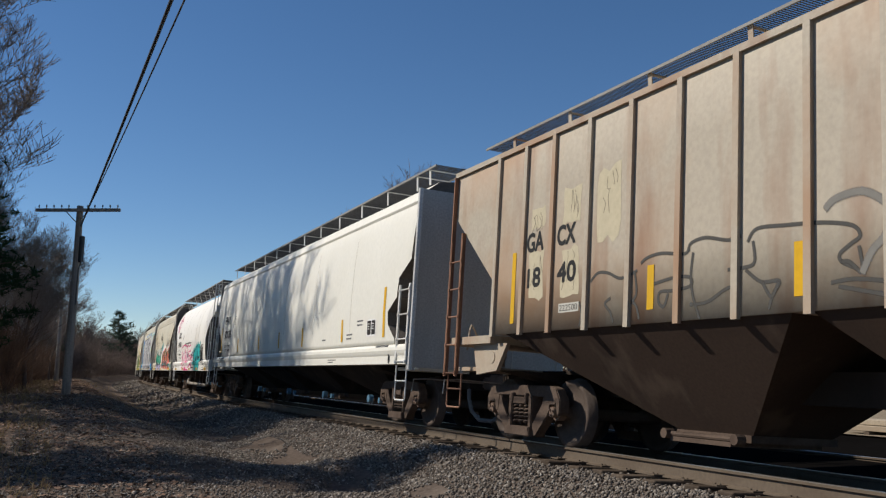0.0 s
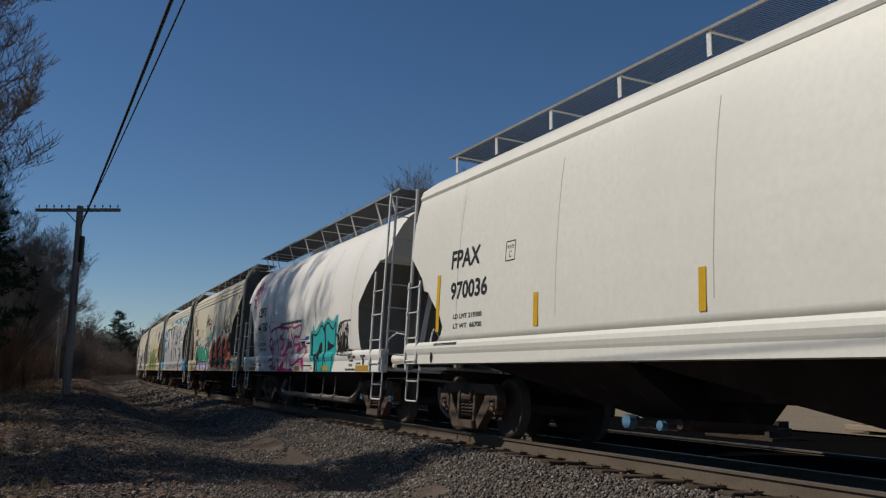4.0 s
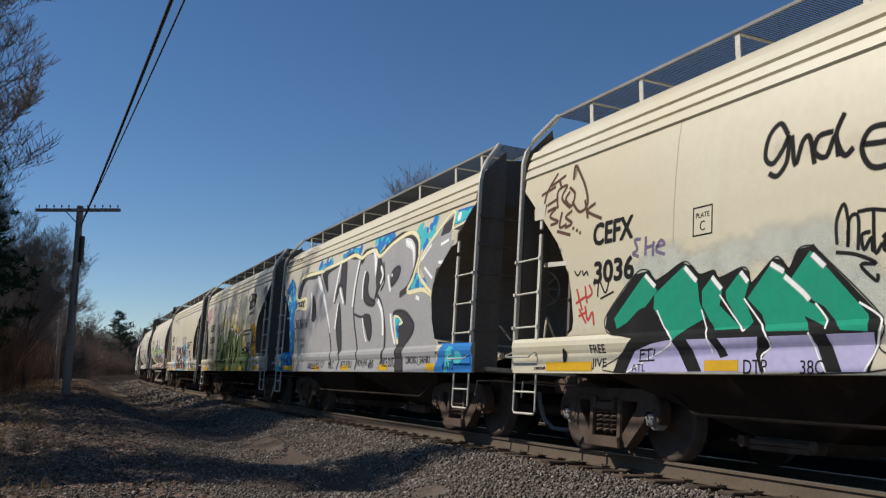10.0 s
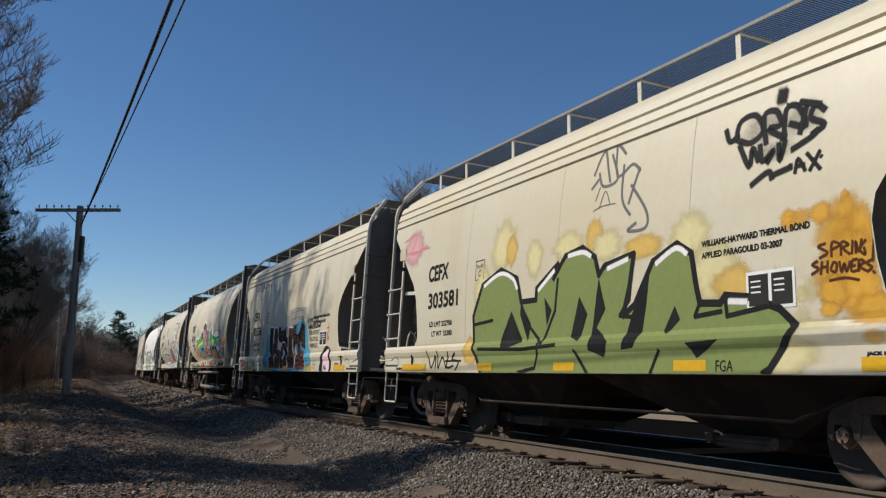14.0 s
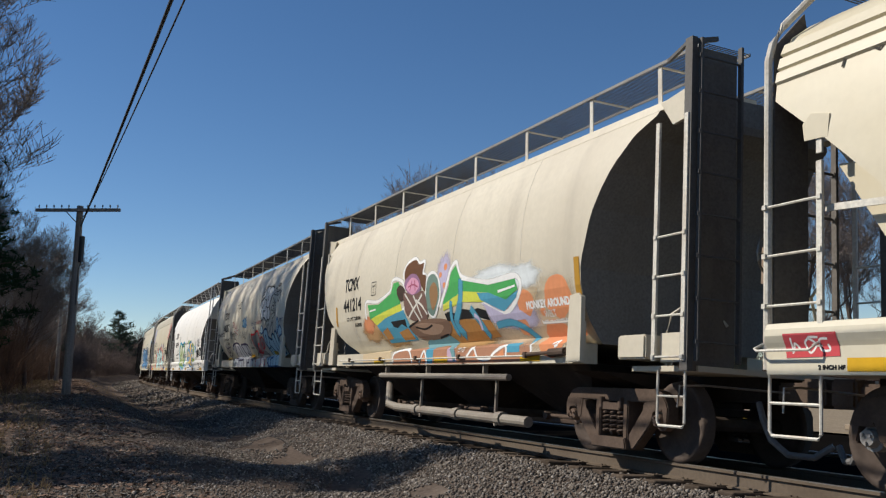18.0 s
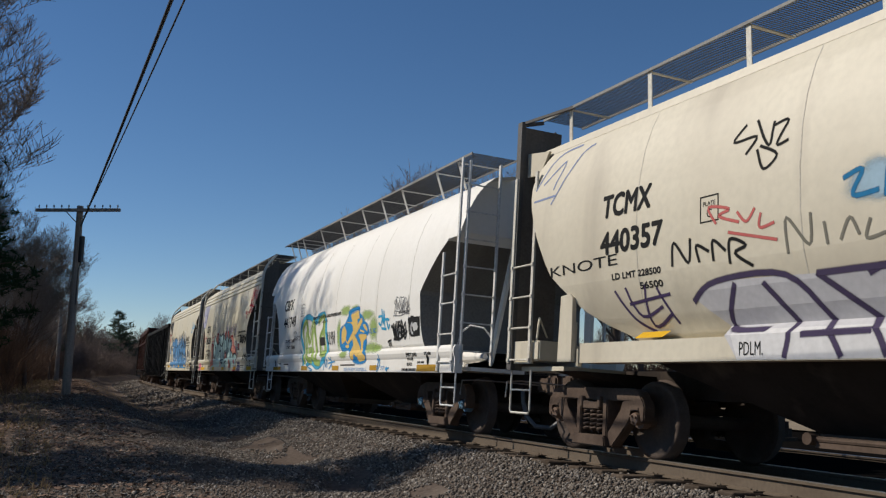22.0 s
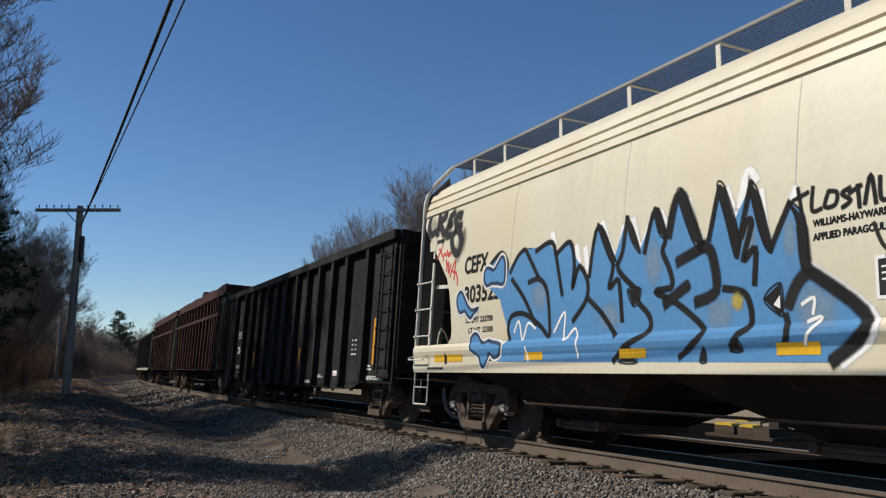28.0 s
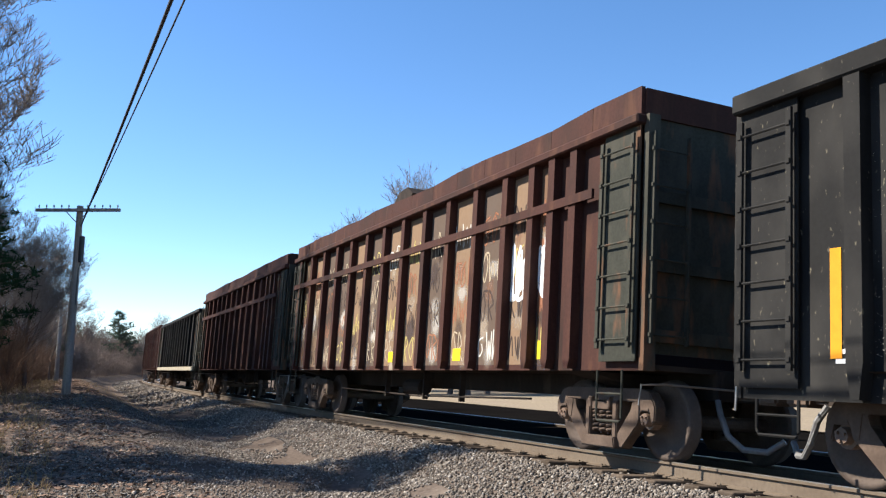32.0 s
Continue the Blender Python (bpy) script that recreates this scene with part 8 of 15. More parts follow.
d = Decal(CAR_D, CREAM_SIDE)
d.line([(-3.47, 2.44), (-3.57, 2.44), (-3.52, 2.33), (-3.6, 2.29), (-3.5, 2.25)], 0.035, (0.16, 0.13, 0.22), 2)
d.line([(-3.37, 2.45), (-3.37, 2.25)], 0.035, (0.16, 0.13, 0.22), 2)
d.line([(-3.37, 2.33), (-3.23, 2.34)], 0.035, (0.16, 0.13, 0.22), 2)
d.line([(-3.23, 2.38), (-3.24, 2.23)], 0.035, (0.16, 0.13, 0.22), 2)
d.line([(-3.18, 2.32), (-3.04, 2.33), (-3.11, 2.38), (-3.18, 2.28), (-3.04, 2.22)], 0.035, (0.16, 0.13, 0.22), 2)
d.done("graffiti_tag", "faded violet spray tag")
d = Decal(CAR_D, CREAM_SIDE)
for q in ([(-4.74, 1.98), (-4.63, 1.72)], [(-4.76, 1.81), (-4.54, 1.88)], [(-4.56, 2), (-4.52, 1.8)], [(-4.47, 2.01), (-4.41, 1.91), (-4.51, 1.86)], [(-4.69, 1.73), (-4.55, 1.56)], [(-4.56, 1.76), (-4.51, 1.59), (-4.41, 1.68), (-4.38, 1.53)], [(-4.7, 1.65), (-4.53, 1.69)],):
    d.line(q, 0.03, (0.50, 0.06, 0.055), 2)
for q in ([(-4.8, 2.21), (-4.73, 2.15), (-4.66, 2.2)], [(-4.62, 2.2), (-4.6, 2.14), (-4.53, 2.18), (-4.5, 2.13)], [(-4.29, 1.86), (-4.26, 2.04), (-4.13, 1.89), (-4.05, 2.05)], [(-4.23, 1.83), (-3.97, 1.89)], [(-4.38, 2.04), (-4.36, 2)],):
    d.line(q, 0.022, BLACK, 2)
d.done("graffiti_tag", "red spray tag")
d = Decal(CAR_D, CREAM_SIDE)
d.text("FREE", -4.42, -4.11, 1.19, 1.29, BLACK, 4)
d.text("JIVE", -4.4, -4.1, 1, 1.13, BLACK, 4)
d.done("graffiti_tag", "black hand-sprayed words on the sill")

# silver letters
SILVER, SHADE, CYAN, SKYBLUE, STRAWC = (0.36, 0.355, 0.355), (0.055, 0.053, 0.058), (0.07, 0.48, 0.53), (0.03, 0.19, 0.50), (0.78, 0.72, 0.46)
d = Decal(CAR_E, CREAM_SIDE)
d.poly([(-5.33, 3.38), (-5.17, 3.18), (-5.11, 2.93), (-4.98, 2.67), (-5.1, 2.57), (-4.93, 2.03), (-4.87, 1.55), (-4.91, 1.42), (-4.48, 1.39), (-4.42, 2.65), (-4.89, 3.25)], SKYBLUE, 0)
d.fringe([(-5.33, 3.38), (-5.17, 3.18), (-5.11, 2.93), (-4.98, 2.67), (-5.1, 2.57), (-4.93, 2.03), (-4.87, 1.55), (-4.91, 1.42), (-4.48, 1.39), (-4.42, 2.65), (-4.89, 3.25)], 0.1, SKYBLUE, 0)
d.poly([(-6.28, 0.96), (-6.32, 1.05), (-5.72, 1.08), (-5.68, 1.35), (-5.59, 1.44), (-4.91, 1.44), (-4.48, 1.43), (-4.49, 0.96)], SKYBLUE, 0)
d.fringe([(-6.28, 0.96), (-6.32, 1.05), (-5.72, 1.08), (-5.68, 1.35), (-5.59, 1.44), (-4.91, 1.44), (-4.48, 1.43), (-4.49, 0.96)], 0.06, SKYBLUE, 0)
d.blob(-5.38, 3.19, 0.213, 0.176, SKYBLUE, 0, 555, 0.05)
d.blob(-5.46, 2.9, 0.096, 0.079, SKYBLUE, 0, 642, 0.05)
d.blob(-5.17, 2.7, 0.130, 0.108, SKYBLUE, 0, 783, 0.05)
d.blob(-5.57, 3.08, 0.051, 0.043, SKYBLUE, 0, 552, 0.05)
d.blob(-5.26, 3.35, 0.103, 0.085, SKYBLUE, 0, 525, 0.05)
d.blob(-5.09, 3.3, 0.069, 0.057, CYAN, 1, 577, 0.05)
d.blob(-5.05, 3.24, 0.035, 0.029, CYAN, 1, 606, 0.05)
d.blob(-5.1, 3.24, 0.035, 0.029, CYAN, 1, 596, 0.05)
d.blob(-5.15, 3.3, 0.035, 0.029, CYAN, 1, 565, 0.05)
d.blob(-5.12, 3.36, 0.035, 0.029, CYAN, 1, 550, 0.05)
d.blob(-5.06, 3.34, 0.035, 0.029, CYAN, 1, 570, 0.05)
d.blob(-4.96, 3.09, 0.054, 0.045, CYAN, 1, 682, 0.05)
d.blob(-4.92, 3.06, 0.027, 0.022, CYAN, 1, 703, 0.05)
d.blob(-4.96, 3.05, 0.027, 0.022, CYAN, 1, 698, 0.05)
d.blob(-5.01, 3.12, 0.027, 0.022, CYAN, 1, 660, 0.05)
d.blob(-4.99, 3.13, 0.027, 0.022, CYAN, 1, 659, 0.05)
d.blob(-4.94, 3.12, 0.027, 0.022, CYAN, 1, 675, 0.05)
d.blob(-5.21, 3.01, 0.054, 0.045, CYAN, 1, 658, 0.05)
d.blob(-5.17, 2.97, 0.027, 0.022, CYAN, 1, 681, 0.05)
d.blob(-5.2, 2.96, 0.027, 0.022, CYAN, 1, 677, 0.05)
d.blob(-5.26, 3.03, 0.027, 0.022, CYAN, 1, 638, 0.05)
d.blob(-5.22, 3.05, 0.027, 0.022, CYAN, 1, 639, 0.05)
d.blob(-5.16, 3.02, 0.027, 0.022, CYAN, 1, 665, 0.05)
d.blob(-5, 2.9, 0.030, 0.024, CYAN, 1, 747, 0.05)
d.blob(-5.03, 2.8, 0.062, 0.051, CYAN, 1, 777, 0.05)
d.blob(-4.97, 2.79, 0.031, 0.026, CYAN, 1, 796, 0.05)
d.blob(-5.05, 2.76, 0.031, 0.026, CYAN, 1, 786, 0.05)
d.blob(-5.08, 2.79, 0.031, 0.026, CYAN, 1, 768, 0.05)
d.blob(-5.05, 2.85, 0.031, 0.026, CYAN, 1, 753, 0.05)
d.blob(-5, 2.83, 0.031, 0.026, CYAN, 1, 774, 0.05)
d.blob(-4.83, 2.77, 0.030, 0.024, CYAN, 1, 841, 0.05)
d.blob(-4.81, 2.64, 0.030, 0.024, CYAN, 1, 898, 0.05)
d.blob(-4.87, 2.54, 0.069, 0.057, CYAN, 1, 921, 0.05)
d.blob(-4.82, 2.5, 0.035, 0.029, CYAN, 1, 950, 0.05)
d.blob(-4.88, 2.5, 0.035, 0.029, CYAN, 1, 938, 0.05)
d.blob(-4.93, 2.57, 0.035, 0.029, CYAN, 1, 894, 0.05)
d.blob(-4.88, 2.6, 0.035, 0.029, CYAN, 1, 895, 0.05)
d.blob(-4.81, 2.55, 0.035, 0.029, CYAN, 1, 935, 0.05)
d.blob(-4.7, 2.86, 0.079, 0.065, CYAN, 1, 840, 0.05)
d.blob(-4.63, 2.83, 0.040, 0.033, CYAN, 1, 867, 0.05)
d.blob(-4.69, 2.79, 0.040, 0.033, CYAN, 1, 866, 0.05)
d.blob(-4.76, 2.88, 0.040, 0.033, CYAN, 1, 814, 0.05)
d.blob(-4.71, 2.92, 0.040, 0.033, CYAN, 1, 813, 0.05)
d.blob(-4.64, 2.88, 0.040, 0.033, CYAN, 1, 844, 0.05)
d.blob(-5.29, 2.8, 0.049, 0.041, CYAN, 1, 715, 0.05)
d.blob(-5.26, 2.76, 0.025, 0.020, CYAN, 1, 736, 0.05)
d.blob(-5.32, 2.78, 0.025, 0.020, CYAN, 1, 718, 0.05)
d.blob(-5.34, 2.81, 0.025, 0.020, CYAN, 1, 700, 0.05)
d.blob(-5.33, 2.84, 0.025, 0.020, CYAN, 1, 693, 0.05)
d.blob(-5.25, 2.81, 0.025, 0.020, CYAN, 1, 720, 0.05)
d.blob(-4.9, 2.33, 0.059, 0.049, CYAN, 1, 1000, 0.05)
d.blob(-4.87, 2.29, 0.030, 0.024, CYAN, 1, 1025, 0.05)
d.blob(-4.89, 2.29, 0.030, 0.024, CYAN, 1, 1021, 0.05)
d.blob(-4.95, 2.34, 0.030, 0.024, CYAN, 1, 983, 0.05)
d.blob(-4.94, 2.37, 0.030, 0.024, CYAN, 1, 974, 0.05)
d.blob(-4.85, 2.34, 0.030, 0.024, CYAN, 1, 1011, 0.05)
d.blob(-4.86, 1.94, 0.064, 0.053, CYAN, 1, 1180, 0.05)
d.blob(-4.81, 1.92, 0.032, 0.027, CYAN, 1, 1202, 0.05)
d.blob(-4.86, 1.89, 0.032, 0.027, CYAN, 1, 1202, 0.05)
d.blob(-4.92, 1.95, 0.032, 0.027, CYAN, 1, 1157, 0.05)
d.blob(-4.9, 1.98, 0.032, 0.027, CYAN, 1, 1152, 0.05)
d.blob(-4.82, 1.97, 0.032, 0.027, CYAN, 1, 1180, 0.05)
d.blob(-4.88, 1.86, 0.044, 0.037, CYAN, 1, 1210, 0.05)
d.blob(-4.76, 1.75, 0.064, 0.053, CYAN, 1, 1295, 0.05)
d.blob(-4.71, 1.74, 0.032, 0.027, CYAN, 1, 1319, 0.05)
d.blob(-4.8, 1.72, 0.032, 0.027, CYAN, 1, 1299, 0.05)
d.blob(-4.82, 1.74, 0.032, 0.027, CYAN, 1, 1284, 0.05)
d.blob(-4.79, 1.79, 0.032, 0.027, CYAN, 1, 1267, 0.05)
d.blob(-4.74, 1.79, 0.032, 0.027, CYAN, 1, 1282, 0.05)
d.blob(-4.72, 1.51, 0.079, 0.065, CYAN, 1, 1420, 0.05)
d.blob(-4.68, 1.47, 0.040, 0.033, CYAN, 1, 1453, 0.05)
d.blob(-4.71, 1.46, 0.040, 0.033, CYAN, 1, 1450, 0.05)
d.blob(-4.79, 1.5, 0.040, 0.033, CYAN, 1, 1404, 0.05)
d.blob(-4.75, 1.56, 0.040, 0.033, CYAN, 1, 1387, 0.05)
d.blob(-4.68, 1.55, 0.040, 0.033, CYAN, 1, 1414, 0.05)
d.blob(-4.69, 1.44, 0.049, 0.041, CYAN, 1, 1465, 0.05)
d.blob(-4.66, 1.41, 0.025, 0.020, CYAN, 1, 1486, 0.05)
d.blob(-4.68, 1.4, 0.025, 0.020, CYAN, 1, 1482, 0.05)
d.blob(-4.73, 1.44, 0.025, 0.020, CYAN, 1, 1448, 0.05)
d.blob(-4.69, 1.47, 0.025, 0.020, CYAN, 1, 1448, 0.05)
d.blob(-4.66, 1.46, 0.025, 0.020, CYAN, 1, 1464, 0.05)
d.blob(-5.57, 1.2, 0.059, 0.049, CYAN, 1, 1285, 0.05)
d.blob(-5.52, 1.18, 0.030, 0.024, CYAN, 1, 1308, 0.05)
d.blob(-5.56, 1.16, 0.030, 0.024, CYAN, 1, 1305, 0.05)
d.blob(-5.62, 1.18, 0.030, 0.024, CYAN, 1, 1279, 0.05)
d.blob(-5.56, 1.24, 0.030, 0.024, CYAN, 1, 1263, 0.05)
d.blob(-5.51, 1.22, 0.030, 0.024, CYAN, 1, 1291, 0.05)
d.blob(-5.36, 1.22, 0.030, 0.024, CYAN, 1, 1336, 0.05)
d.blob(-5, 1.13, 0.064, 0.053, CYAN, 1, 1495, 0.05)
d.blob(-4.95, 1.11, 0.032, 0.027, CYAN, 1, 1520, 0.05)
d.blob(-5, 1.08, 0.032, 0.027, CYAN, 1, 1514, 0.05)
d.blob(-5.05, 1.14, 0.032, 0.027, CYAN, 1, 1469, 0.05)
d.blob(-5.03, 1.17, 0.032, 0.027, CYAN, 1, 1467, 0.05)
d.blob(-4.97, 1.17, 0.032, 0.027, CYAN, 1, 1487, 0.05)
d.blob(-4.78, 1.23, 0.064, 0.053, CYAN, 1, 1522, 0.05)
d.blob(-4.75, 1.2, 0.032, 0.027, CYAN, 1, 1548, 0.05)
d.blob(-4.79, 1.18, 0.032, 0.027, CYAN, 1, 1543, 0.05)
d.blob(-4.84, 1.2, 0.032, 0.027, CYAN, 1, 1516, 0.05)
d.blob(-4.79, 1.27, 0.032, 0.027, CYAN, 1, 1497, 0.05)
d.blob(-4.73, 1.24, 0.032, 0.027, CYAN, 1, 1530, 0.05)
d.blob(-5.07, 1.33, 0.059, 0.049, CYAN, 1, 1375, 0.05)
d.blob(-5.02, 1.31, 0.030, 0.024, CYAN, 1, 1397, 0.05)
d.blob(-5.1, 1.29, 0.030, 0.024, CYAN, 1, 1379, 0.05)
d.blob(-5.13, 1.34, 0.030, 0.024, CYAN, 1, 1354, 0.05)
d.blob(-5.08, 1.37, 0.030, 0.024, CYAN, 1, 1356, 0.05)
d.blob(-5.06, 1.37, 0.030, 0.024, CYAN, 1, 1366, 0.05)
d.blob(-5.43, 1.39, 0.074, 0.061, CYAN, 1, 1245, 0.05)
d.blob(-5.36, 1.38, 0.037, 0.031, CYAN, 1, 1271, 0.05)
d.blob(-5.4, 1.33, 0.037, 0.031, CYAN, 1, 1269, 0.05)
d.blob(-5.51, 1.41, 0.037, 0.031, CYAN, 1, 1218, 0.05)
d.blob(-5.5, 1.43, 0.037, 0.031, CYAN, 1, 1213, 0.05)
d.blob(-5.4, 1.44, 0.037, 0.031, CYAN, 1, 1237, 0.05)
d.blob(-5.82, 1.36, 0.062, 0.051, CYAN, 1, 1145, 0.05)
d.blob(-5.76, 1.32, 0.031, 0.026, CYAN, 1, 1171, 0.05)
d.blob(-5.79, 1.31, 0.031, 0.026, CYAN, 1, 1168, 0.05)
d.blob(-5.89, 1.38, 0.031, 0.026, CYAN, 1, 1120, 0.05)
d.blob(-5.89, 1.39, 0.031, 0.026, CYAN, 1, 1118, 0.05)
d.blob(-5.8, 1.4, 0.031, 0.026, CYAN, 1, 1142, 0.05)
d.blob(-6.19, 1.32, 0.049, 0.041, CYAN, 1, 1060, 0.05)
d.blob(-6.16, 1.29, 0.025, 0.020, CYAN, 1, 1081, 0.05)
d.blob(-6.18, 1.28, 0.025, 0.020, CYAN, 1, 1078, 0.05)
d.blob(-6.25, 1.33, 0.025, 0.020, CYAN, 1, 1040, 0.05)
d.blob(-6.23, 1.35, 0.025, 0.020, CYAN, 1, 1039, 0.05)
d.blob(-6.15, 1.34, 0.025, 0.020, CYAN, 1, 1063, 0.05)
d.blob(-6.08, 1, 0.148, 0.122, CYAN, 1, 1220, 0.05)
d.blob(-5.92, 0.96, 0.074, 0.061, CYAN, 1, 1276, 0.05)
d.blob(-6.13, 0.96, 0.074, 0.061, CYAN, 1, 1247, 0.05)
d.blob(-6.24, 1.03, 0.074, 0.061, CYAN, 1, 1164, 0.05)
d.blob(-6.13, 1.11, 0.074, 0.061, CYAN, 1, 1163, 0.05)
d.blob(-5.99, 1.1, 0.074, 0.061, CYAN, 1, 1206, 0.05)
d.blob(-5.72, 1, 0.054, 0.045, CYAN, 1, 1320, 0.05)
d.blob(-5.69, 0.97, 0.027, 0.022, CYAN, 1, 1343, 0.05)
d.blob(-5.72, 0.96, 0.027, 0.022, CYAN, 1, 1336, 0.05)
d.blob(-5.78, 1, 0.027, 0.022, CYAN, 1, 1304, 0.05)
d.blob(-5.74, 1.04, 0.027, 0.022, CYAN, 1, 1298, 0.05)
d.blob(-5.67, 1.02, 0.027, 0.022, CYAN, 1, 1328, 0.05)
d.blob(-5.42, 1.09, 0.049, 0.041, CYAN, 1, 1375, 0.05)
d.blob(-5.38, 1.08, 0.025, 0.020, CYAN, 1, 1390, 0.05)
d.blob(-5.43, 1.05, 0.025, 0.020, CYAN, 1, 1389, 0.05)
d.blob(-5.47, 1.07, 0.025, 0.020, CYAN, 1, 1368, 0.05)
d.blob(-5.43, 1.12, 0.025, 0.020, CYAN, 1, 1359, 0.05)
d.blob(-5.39, 1.11, 0.025, 0.020, CYAN, 1, 1378, 0.05)
d.blob(-5.15, 1.02, 0.049, 0.041, CYAN, 1, 1490, 0.05)
d.blob(-5.12, 1, 0.025, 0.020, CYAN, 1, 1511, 0.05)
d.blob(-5.14, 0.99, 0.025, 0.020, CYAN, 1, 1508, 0.05)
d.blob(-5.19, 1.03, 0.025, 0.020, CYAN, 1, 1473, 0.05)
d.blob(-5.18, 1.04, 0.025, 0.020, CYAN, 1, 1469, 0.05)
d.blob(-5.11, 1.03, 0.025, 0.020, CYAN, 1, 1499, 0.05)
d.blob(-4.75, 1.06, 0.054, 0.045, CYAN, 1, 1615, 0.05)
d.blob(-4.71, 1.05, 0.027, 0.022, CYAN, 1, 1634, 0.05)
d.blob(-4.74, 1.02, 0.027, 0.022, CYAN, 1, 1633, 0.05)
d.blob(-4.8, 1.06, 0.027, 0.022, CYAN, 1, 1597, 0.05)
d.blob(-4.75, 1.09, 0.027, 0.022, CYAN, 1, 1596, 0.05)
d.blob(-4.71, 1.08, 0.027, 0.022, CYAN, 1, 1618, 0.05)
d.blob(-4.66, 1.02, 0.040, 0.033, CYAN, 1, 1665, 0.05)
d.blob(-5.16, 1.33, 0.035, 0.029, CYAN, 1, 1345, 0.05)
d.spots(-2.7, -1.6, 3.38, 3.6, 46, (SKYBLUE, CYAN, SKYBLUE), 1, 0, (0.04, 0.11))
d.spots(-0.8, 0.45, 3.42, 3.63, 46, (SKYBLUE, CYAN, SKYBLUE), 2, 0, (0.04, 0.11))
d.spots(1.4, 2.5, 3.3, 3.63, 52, (SKYBLUE, CYAN, SKYBLUE), 3, 0, (0.05, 0.12))
d.spots(3.7, 4.5, 3.05, 3.58, 52, (SKYBLUE, CYAN, CYAN), 4, 0, (0.05, 0.13))
d.spots(3.6, 4.6, 2.2, 2.75, 40, (SKYBLUE, CYAN, SKYBLUE), 5, 0, (0.05, 0.12))
d.poly([(-4.21, 0.96), (-4.03, 1.37), (-4.47, 2.49), (-3.47, 2.51), (-3.51, 2.77), (-4.3, 2.78), (-4.56, 3.1), (-4.12, 3.36), (-2.28, 3.35), (-2.06, 3.38), (-0.66, 3.43), (0.09, 3.47), (0.61, 3.35), (0.96, 3.41), (1.44, 3.41), (1.8, 3.25), (2.45, 3.42), (3.17, 3.52), (3.56, 3.47), (3.84, 3.29), (3.93, 2.99), (3.76, 2.65), (3.52, 2.41), (4.27, 2.37), (4.82, 2.13), (4.99, 2.04), (4.91, 1.09), (4.79, 0.96)], SILVER, 2)
d.line([(-4.21, 0.96), (-4.03, 1.37), (-4.47, 2.49), (-3.47, 2.51), (-3.51, 2.77), (-4.3, 2.78), (-4.56, 3.1), (-4.12, 3.36), (-2.28, 3.35), (-2.06, 3.38), (-0.66, 3.43), (0.09, 3.47), (0.61, 3.35), (0.96, 3.41), (1.44, 3.41), (1.8, 3.25), (2.45, 3.42), (3.17, 3.52), (3.56, 3.47), (3.84, 3.29), (3.94, 2.99)], 0.085, STRAWC, 5)
d.line([(3.94, 2.99), (3.76, 2.65), (3.52, 2.39), (4.27, 2.37), (4.8, 2.17)], 0.085, STRAWC, 5)
d.shape([(-4.36, 2.88), (-4.1, 3.3), (-3.6, 3.42), (-2.43, 3.3), (-2.96, 3.24), (-3.64, 3.27), (-3.95, 3.11), (-4.07, 2.85)], SHADE, 3)
d.fringe([(-4.36, 2.88), (-4.1, 3.3), (-3.6, 3.42), (-2.43, 3.3), (-2.96, 3.24), (-3.64, 3.27), (-3.95, 3.11), (-4.07, 2.85)], 0.09, SHADE, 3)
d.shape([(-2.88, 2.78), (-2.58, 2.57), (-2.47, 2.27), (-2.64, 2.16), (-2.86, 2.27)], SHADE, 3)
d.fringe([(-2.88, 2.78), (-2.58, 2.57), (-2.47, 2.27), (-2.64, 2.16), (-2.86, 2.27)], 0.09, SHADE, 3)
d.line([(-2.31, 3.14), (-1.71, 2.54), (-1.34, 1.98), (-1.12, 1.52), (-1.07, 1.1)], 0.07, SHADE, 4)
d.shape([(-2.28, 3.32), (-1.87, 3.39), (-0.79, 3.41), (-1.26, 3.32), (-1.64, 3.28), (-1.82, 3.17), (-1.61, 2.8), (-2, 3.06)], SHADE, 3)
d.fringe([(-2.28, 3.32), (-1.87, 3.39), (-0.79, 3.41), (-1.26, 3.32), (-1.64, 3.28), (-1.82, 3.17), (-1.61, 2.8), (-2, 3.06)], 0.09, SHADE, 3)
d.shape([(-0.76, 3.38), (-0.46, 3.4), (-0.29, 3.05), (-0.17, 2.42), (-0.31, 2.56), (-0.59, 2.85), (-0.83, 2.63), (-1, 2.49), (-0.89, 2.83), (-0.73, 3)], SHADE, 3)
d.fringe([(-0.76, 3.38), (-0.46, 3.4), (-0.29, 3.05), (-0.17, 2.42), (-0.31, 2.56), (-0.59, 2.85), (-0.83, 2.63), (-1, 2.49), (-0.89, 2.83), (-0.73, 3)], 0.09, SHADE, 3)
d.shape([(-0.64, 2.45), (-0.52, 2.34), (-0.4, 2.02), (-0.33, 1.6), (-0.35, 1.4), (-0.51, 1.38), (-0.71, 1.74), (-0.76, 2.12)], SHADE, 3)
d.fringe([(-0.64, 2.45), (-0.52, 2.34), (-0.4, 2.02), (-0.33, 1.6), (-0.35, 1.4), (-0.51, 1.38), (-0.71, 1.74), (-0.76, 2.12)], 0.09, SHADE, 3)
d.line([(-0.49, 1.38), (-0.4, 1.25), (-0.59, 1.01)], 0.06, SHADE, 4)
d.line([(0.6, 3.3), (0.51, 2.97), (0.46, 2.58), (0.44, 2.29), (0.52, 2), (0.7, 1.61), (0.8, 1.28), (0.7, 1.01)], 0.07, SHADE, 4)
d.shape([(-0.6, 3.43), (-0.2, 3.54), (0.54, 3.39), (0.2, 3.38), (-0.35, 3.47), (-0.44, 3.4)], SHADE, 3)
